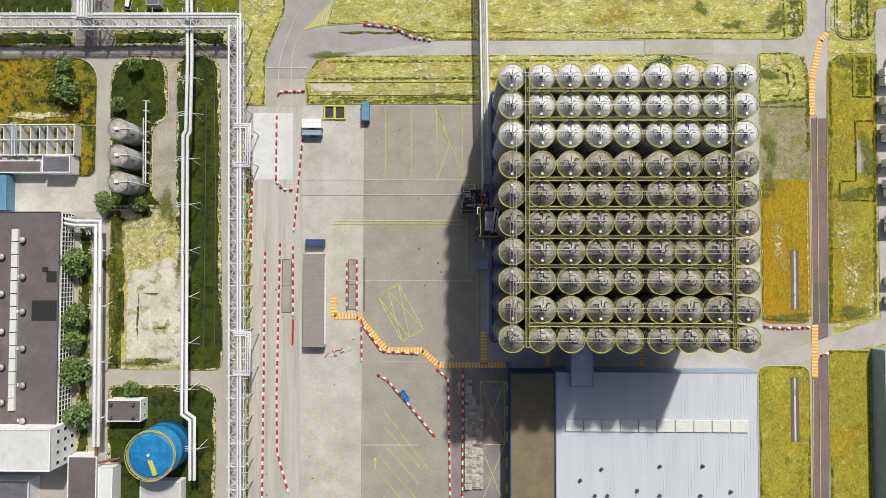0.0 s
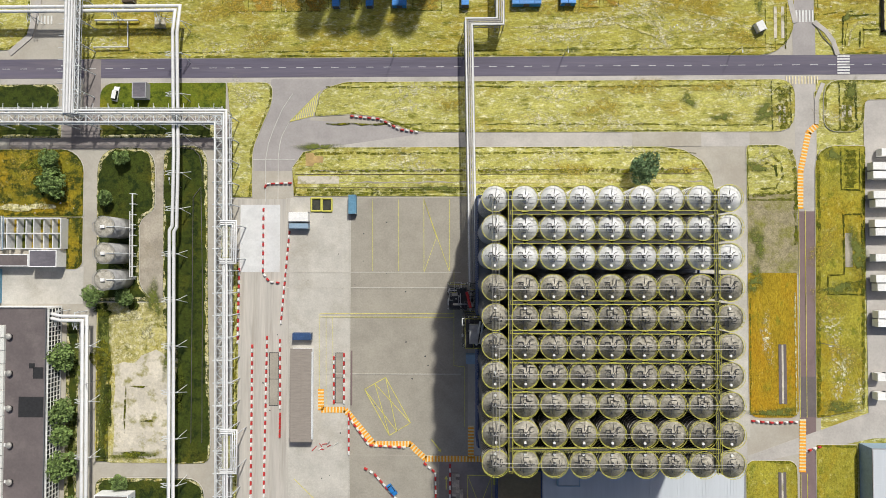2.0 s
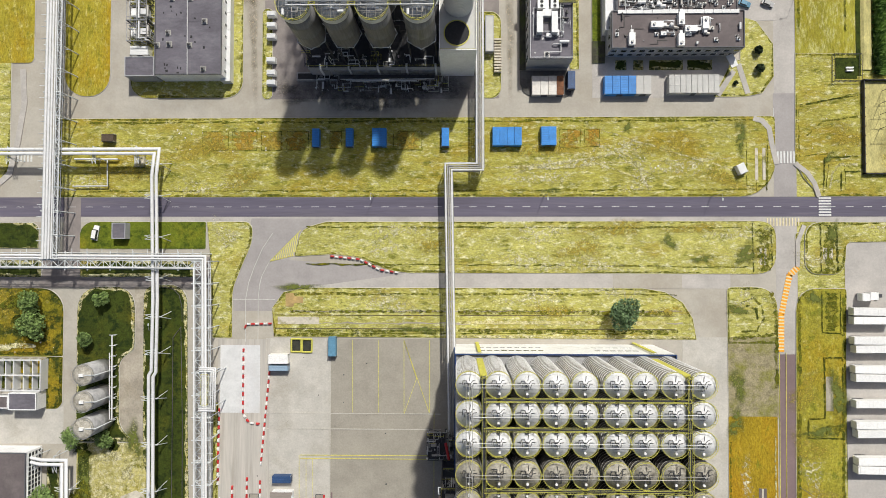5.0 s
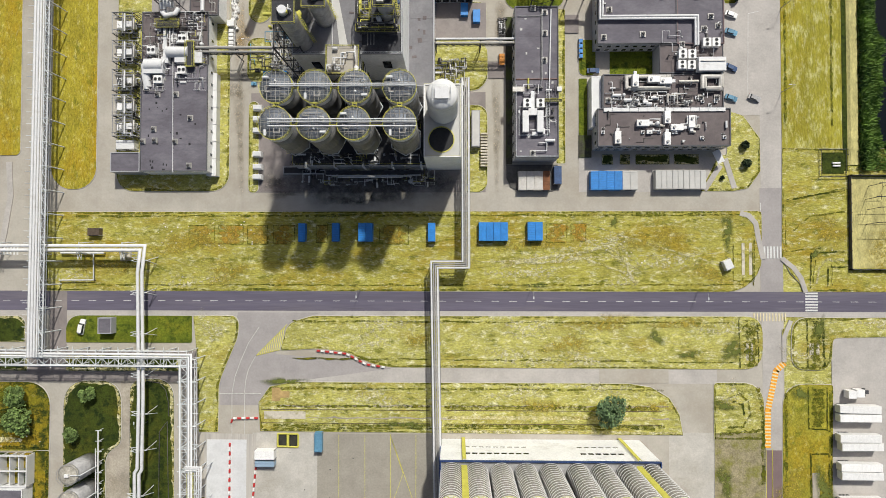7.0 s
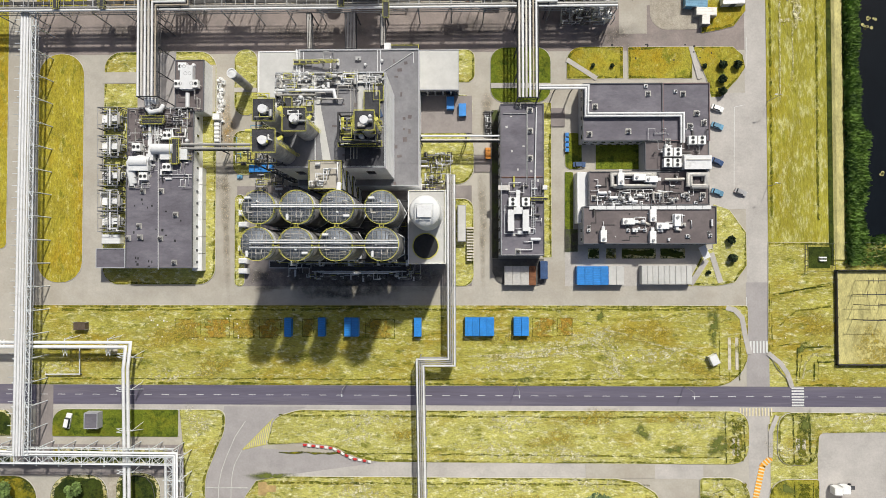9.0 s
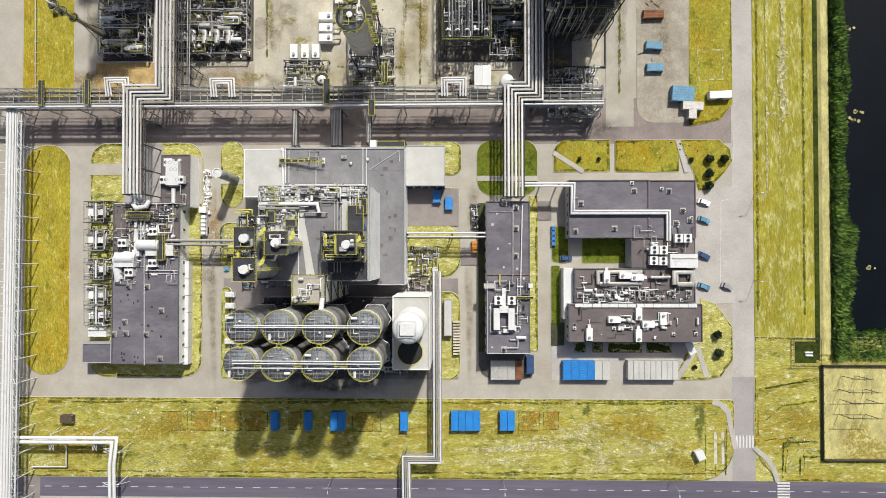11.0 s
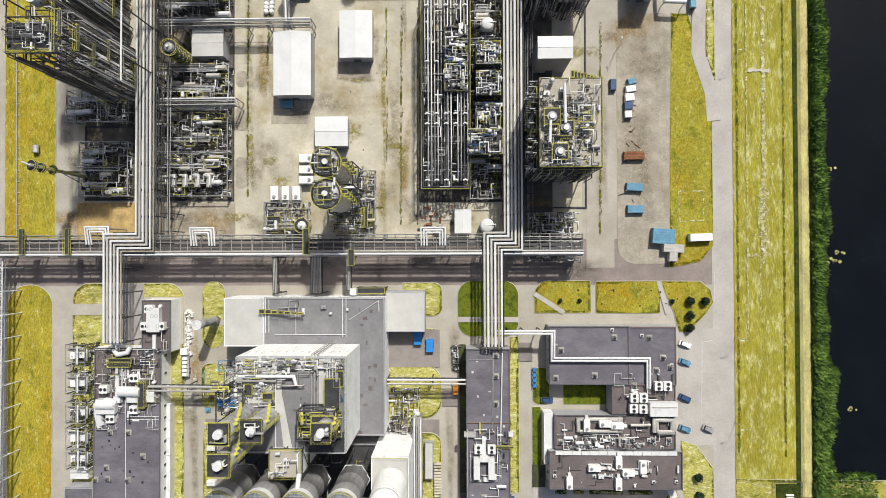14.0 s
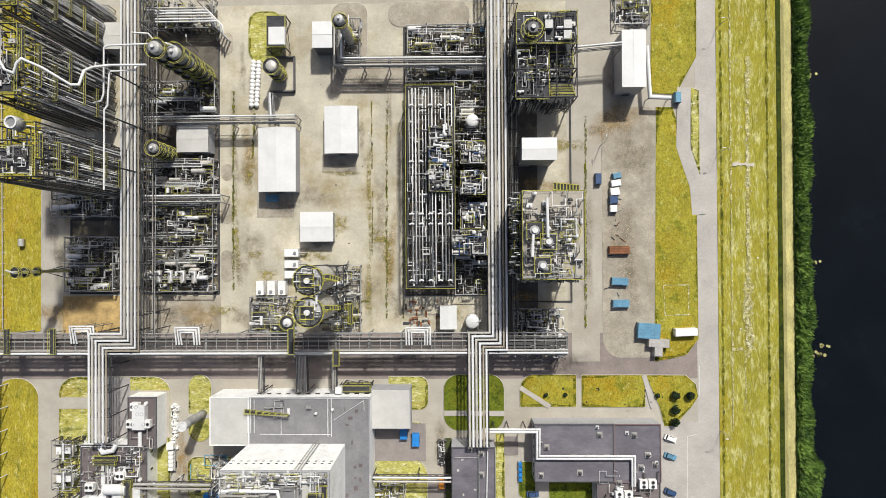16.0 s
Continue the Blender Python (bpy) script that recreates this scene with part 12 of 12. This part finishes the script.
# worn tracks across the verges
for k, (p, q, w, m) in enumerate((((-45.4, 63.7), (89.5, 63.9), 0.5, BARE), ((-45.3, 59.6), (89.5, 59.8), 0.5, BARE), ((-46.4, 69.6), (87.7, 69.7), 0.9, FRINGE), ((-46.3, 56.1), (84.7, 56.3), 0.7, FRINGE), ((-39.7, 92.8), (109.9, 92.5), 0.7, FRINGE), ((-39.6, 80.0), (111.7, 79.1), 0.6, FRINGE), ((-116.2, 129.3), (117.0, 129.5), 1.0, FRINGE), ((-115.9, 105.2), (114.9, 105.6), 0.6, FRINGE), ((59.2, 127.1), (109.2, 111.7), 0.6, FRINGE_STRAW), ((24.2, 113.4), (107.3, 116.5), 0.5, FRINGE_STRAW), ((61.1, 121.3), (80.4, 110.1), 0.4, FRINGE_STRAW), ((-98.1, 119.0), (-72.1, 111.2), 0.4, FRINGE_STRAW), ((139.4, 305.4), (137.4, 208.0), 0.5, FRINGE_STRAW), ((129.9, 134.1), (149.2, 138.5), 0.35, FRINGE), ((129.7, 116.9), (141.3, 118.1), 0.35, FRINGE), ((129.3, 133.3), (129.5, 116.9), 0.35, FRINGE), ((138.3, 105.4), (139.4, 114.1), 0.35, FRINGE), ((144.9, 105.4), (144.7, 114.1), 0.35, FRINGE), ((114.6, 118.8), (115.0, 105.3), 0.35, FRINGE), ((118.0, 118.8), (118.3, 105.4), 0.35, FRINGE))):
    rng = random.Random(700 + k)
    n = max(6, int(math.hypot(q[0] - p[0], q[1] - p[1]) / 2.5))
    ux, uy = (q[0] - p[0]) / n, (q[1] - p[1]) / n
    ll = math.hypot(ux, uy)
    up, dn = [], []
    for i in range(n + 1):
        x, y = p[0] + ux * i, p[1] + uy * i
        d, wv = rng.uniform(-0.25, 0.25), w * rng.uniform(0.25, 1.3)
        up.append((x - uy / ll * (d + wv / 2), y + ux / ll * (d + wv / 2)))
        dn.append((x - uy / ll * (d - wv / 2), y + ux / ll * (d - wv / 2)))
    setting("grass_track", Geo().prism(up + dn[::-1], BED_TOP - 0.1, BED_TOP + 0.06 + 0.002 * k), m, "uneven worn track line across the grass verge", "grass")

# overgrown outlines and dark growth in the eastern verges


def trace(pts, w, m, seed, label="dark overgrown outline in the grass", step=0.9, base=BED_TOP + 0.075):
    rng = random.Random(seed)
    ring = []
    for (ax, ay), (bx, by) in zip(pts, pts[1:]):
        k = max(1, round(math.hypot(bx - ax, by - ay) / step))
        ring += [(ax + (bx - ax) * i / k, ay + (by - ay) * i / k) for i in range(k)]
    ring.append(pts[-1])
    l, r = offset_line(ring, w / 2), offset_line(ring, -w / 2)
    g = Geo()
    LAYER[0] += 1
    z = base + LAYER[0] * 0.0004
    for a, b, c in zip(ring, l, r):
        c0 = Vector(a)
        b, c = c0.lerp(b, rng.uniform(0.3, 1.4)), c0.lerp(c, rng.uniform(0.3, 1.4))
        g.v += [(b.x, b.y, z), (c.x, c.y, z)]
    for i in range(len(ring) - 1):
        g.face((2 * i, 2 * i + 1, 2 * i + 3, 2 * i + 2))
    setting("grass_trace", g, m, label, "grass")


TR = (([(136.4, 71.0), (136.4, 56.9), (142.6, 56.7), (142.7, 71.0)], 0.5, FRINGE_DARK), ([(131.4, 27.8), (131.4, 21.4), (143.0, 21.2), (143.1, 48.5), (137.0, 48.5), (136.9, 28.0), (131.4, 27.8)], 0.6, FRINGE_DARK), ([(139.5, 70.5), (139.5, 57.5)], 4.2, FRINGE), ([(137.2, 24.6), (143.0, 24.6)], 4.5, FRINGE), ([(136.2, 93.8), (136.4, 77.6)], 0.6, FRINGE_DARK), ([(141.5, 93.0), (142.0, 78.0)], 0.8, FRINGE_DARK), ([(138.9, 93.5), (139.2, 77.5)], 3.6, FRINGE), ([(113.3, 94.2), (113.6, 77.4)], 0.5, FRINGE_DARK), ([(117.4, 93.6), (117.6, 77.8)], 4.6, FRINGE), ([(119.6, 92.5), (119.9, 79.5)], 0.5, FRINGE_DARK), ([(109.0, 66.8), (113.4, 68.6), (116.2, 66.0), (117.0, 61.6), (114.4, 57.4), (109.2, 57.2)], 0.7, FRINGE), ([(111.0, 66.0), (114.4, 65.0), (114.8, 61.0)], 0.8, FRINGE_DARK), ([(107.5, 63.4), (111.2, 63.6)], 0.5, FRINGE_DARK), ([(106.4, 54.8), (120.4, 56.2)], 1.2, FRINGE), ([(119.5, 71.0), (121.2, 62.0), (121.0, 38.0)], 1.3, FRINGE), ([(129.0, 69.0), (128.6, 30.0), (128.0, -18.0)], 1.0, FRINGE), ([(143.9, 70.0), (143.2, 20.0), (142.6, -16.0)], 1.2, FRINGE), ([(105.3, 20.0), (105.1, -19.0), (120.4, -19.4)], 0.5, FRINGE), ([(120.3, 22.0), (120.4, -19.0)], 0.5, FRINGE_STRAW), ([(111.6, 121.8), (111.6, 107.0), (118.6, 106.8), (118.8, 121.0)], 0.4, FRINGE), ([(129.8, 134.6), (140.0, 136.4), (149.6, 137.8)], 0.6, FRINGE_DARK), ([(132.0, 124.0), (137.5, 129.0), (149.4, 130.6)], 0.6, FRINGE), ([(137.5, 104.6), (138.0, 116.4), (149.2, 117.0)], 0.5, FRINGE_DARK), ([(143.4, 105.0), (143.6, 111.6), (150.2, 111.8)], 0.5, FRINGE_DARK), ([(139.6, 106.0), (140.4, 111.0), (143.0, 114.0), (149.0, 114.2)], 1.0, FRINGE_STRAW), ([(139.1, 330.0), (138.9, 262.0), (138.7, 226.0)], 1.5, FRINGE_STRAW), ([(138.8, 252.0), (138.8, 229.0)], 3.2, FRINGE_STRAW), ([(133.0, 228.6), (141.0, 229.4)], 1.2, FRINGE_STRAW), ([(133.8, 292.8), (141.2, 292.6)], 1.3, WASTE), ([(130.2, 400.0), (129.9, 160.0)], 0.8, FRINGE), ([(146.0, 400.0), (145.6, 160.0)], 0.7, FRINGE), ([(133.4, 400.0), (133.2, 200.0)], 0.6, FRINGE_STRAW), ([(109.8, 251.0), (118.4, 251.2), (118.4, 241.0), (110.4, 240.6), (109.8, 251.0)], 0.5, FRINGE_STRAW), ([(-45.0, 63.6), (8.0, 63.7)], 1.0, FRINGE), ([(13.0, 63.5), (86.0, 63.6)], 1.6, FRINGE), ([(-46.0, 57.0), (8.0, 57.2)], 0.9, FRINGE), ([(13.0, 57.2), (88.0, 57.2)], 1.0, FRINGE), ([(14.0, 55.2), (92.0, 55.2)], 1.0, FRINGE_STRAW))
for i, (pts, w, m) in enumerate(TR):
    trace(pts, w, m, 900 + i)
for i, (x0, y0, x1, y1) in enumerate(((-76.0, 119.5, -67.0, 126.0), (-65.5, 119.5, -57.0, 126.0), (-55.5, 119.5, -48.5, 126.0), (-46.5, 119.5, -39.0, 126.0), (-31.5, 120.0, -27.5, 126.0), (-9.5, 119.5, 0.5, 126.0), (48.0, 120.0, 55.0, 126.5), (56.5, 120.5, 61.5, 126.5))):
    trace([((x0 + x1) / 2, y0), ((x0 + x1) / 2, y1)], (x1 - x0) * 0.95, FRINGE_OCHRE, 980 + i, "bare ochre plot in the meadow")
    trace([(x0, y0), (x1, y0), (x1, y1), (x0, y1), (x0, y0)], 0.35, FRINGE, 990 + i)
for i, pts in enumerate(([(14.4, 316.0), (14.0, 240.0)], [(9.0, 262.0), (9.4, 285.0)], [(-2.5, 246.0), (-3.0, 240.0)], [(20.0, 316.0), (19.8, 240.0)], [(-32.0, 316.0), (-33.0, 296.0)], [(9.0, 316.0), (9.2, 292.0)], [(-39.8, 250.0), (-39.6, 320.0)], [(-15.0, 246.5), (8.0, 246.0)], [(83.5, 310.0), (83.0, 236.0)])):
    trace(pts, 0.5 if i % 2 else 0.8, FRINGE, 1010 + i, "weeds growing in a joint of the paving", 0.7, 0.2)
for i, pts in enumerate(([(32.3, 111.4), (44.7, 114.6), (55.3, 115.9), (63.2, 117.1), (69.4, 120.0), (74.7, 123.5)], [(67.6, 119.6), (72.0, 117.1), (75.1, 112.9), (78.4, 105.4)], [(32.3, 113.5), (46.4, 112.9), (60.5, 114.7), (74.6, 109.8)])):
    trace(pts, 0.9, FRINGE_STRAW, 1040 + i, "bleached wheel track across the meadow", 0.8)
# rough growth and bare spots on the western beds
for i, (p, rx, ry, m) in enumerate((((-116.7, -1.2), 3, 7, FRINGE), ((-115.0, -18.8), 1.8, 8, FRINGE_DARK), ((-108.1, 13.5), 4, 2.4, FRINGE_STRAW), ((-101.1, 8.6), 2.5, 3, FRINGE_STRAW), ((-104.3, -34.3), 6, 1.0, FRINGE), ((-89.5, -10.9), 1.6, 7, FRINGE_DARK), ((-117.0, 15.5), 3.5, 2.0, FRINGE_DARK), ((-107.1, 17.5), 3.5, 1.6, FRINGE_DARK), ((-144.6, 51.1), 9, 1.4, FRINGE_STRAW), ((-136.8, 59.1), 6, 4.5, FRINGE_DARK), ((-140.0, 67.1), 5, 3, FRINGE), ((-108.5, -18.7), 0.4, 6, FRINGE), ((-103.7, -10.9), 2.8, 0.3, FRINGE), ((-100.6, -22.6), 2.2, 0.35, FRINGE))):
    stain(*p, rx, ry, 650 + i, m, BED_TOP - Z2 + 0.03)

# laboratory roof: white upstand, small vents and pipe stubs
e = thing("roof_upstand", *(85.9, 163.5), 8, "white sheet upstand between the laboratory roofs", "upstand")
(x0, y0), (x1, y1) = (65.8, 163.1), (105.8, 164.3)
for k in range(14):
    a, b = x0 + (x1 - x0) * k / 14, x0 + (x1 - x0) * (k + 1) / 14 - 0.12
    Geo().box(a, y0, 7.9, b, y1, 8.55).make("sheet", ROOF_WHITE, e)
lv = thing("small_vent", 0, 0, 0, "small white roof vent with a dark top", "roof vent", "small vents on the laboratory")
Geo().box(-0.55, -0.55, 0, 0.55, 0.55, 0.5).make("curb", PIPE_W, lv)
Geo().cyl(0, 0, 0.5, 1.0, 0.3, 8).make("cowl", PIPE_D, lv)
rng = random.Random(801)
(x0, y0), (x1, y1) = (67.1, 164.6), (103.6, 168.7)
spots = [(x0 + (x1 - x0) * (k + rng.uniform(0.2, 0.8)) / 19, rng.choice((0.2, 0.5, 0.8)) * (y1 - y0) + y0, 7.1) for k in range(19)]
spots += [(*p, 7.2) for p in ((84.9, 204.3), (94.7, 202.4), (102.1, 195.1), (104.4, 192.6), (99.9, 190.8), (66.3, 188.5))]
spots += [(*p, 8.1) for p in ((65.5, 156.2), (78.5, 156.2), (84.0, 156.3), (105.3, 154.5), (97.9, 154.3))]
place(lv, spots)
e = thing("laboratory_pipes", *(82.3, 165.5), 7.1, "white pipe stubs and ducts on the laboratory roof", "pipes")
clutter(e, 66.6, 165.0, 105.2, 175.4, 7.1, 8.2, 56, 3341, ((PIPE_W, 0.5), (PIPE_D, 0.5)))
clutter(e, 66.0, 153.0, 106.4, 163.4, 8.06, 8.8, 18, 3342, ((PIPE_W, 0.5), (PIPE_D, 0.5)))
clutter(e, 85.4, 177.0, 105.2, 190.0, 7.0, 8.2, 24, 3343, ((PIPE_W, 0.5), (PIPE_D, 0.5)))
machinery(e, random.Random(802), *(67.1, 164.6), *(89.8, 169.8), 7.1, 44, (PIPE_W, WHITE, PIPE_G, PIPE_W), 1.0)
for a, b, c in (((73.8, 171.0), (85.9, 171.0), (86.8, 175.1)), ((99.2, 174.0), (99.2, 171.0), (104.7, 171.0)), ((104.7, 171.0), (104.8, 175.9), (103.5, 178.6)), ((90.5, 173.0), (94.2, 173.0), (97.0, 173.1)), ((77.4, 158.8), (82.0, 158.8), (85.7, 158.2)), ((94.0, 161.0), (94.2, 156.4), (95.8, 156.2))):
    Geo().pipe([(*a, 8.4), (*b, 8.4), (*c, 8.4)], 0.6 if a[1] > 180 else 0.5, 10).make("duct", CREAM, e)
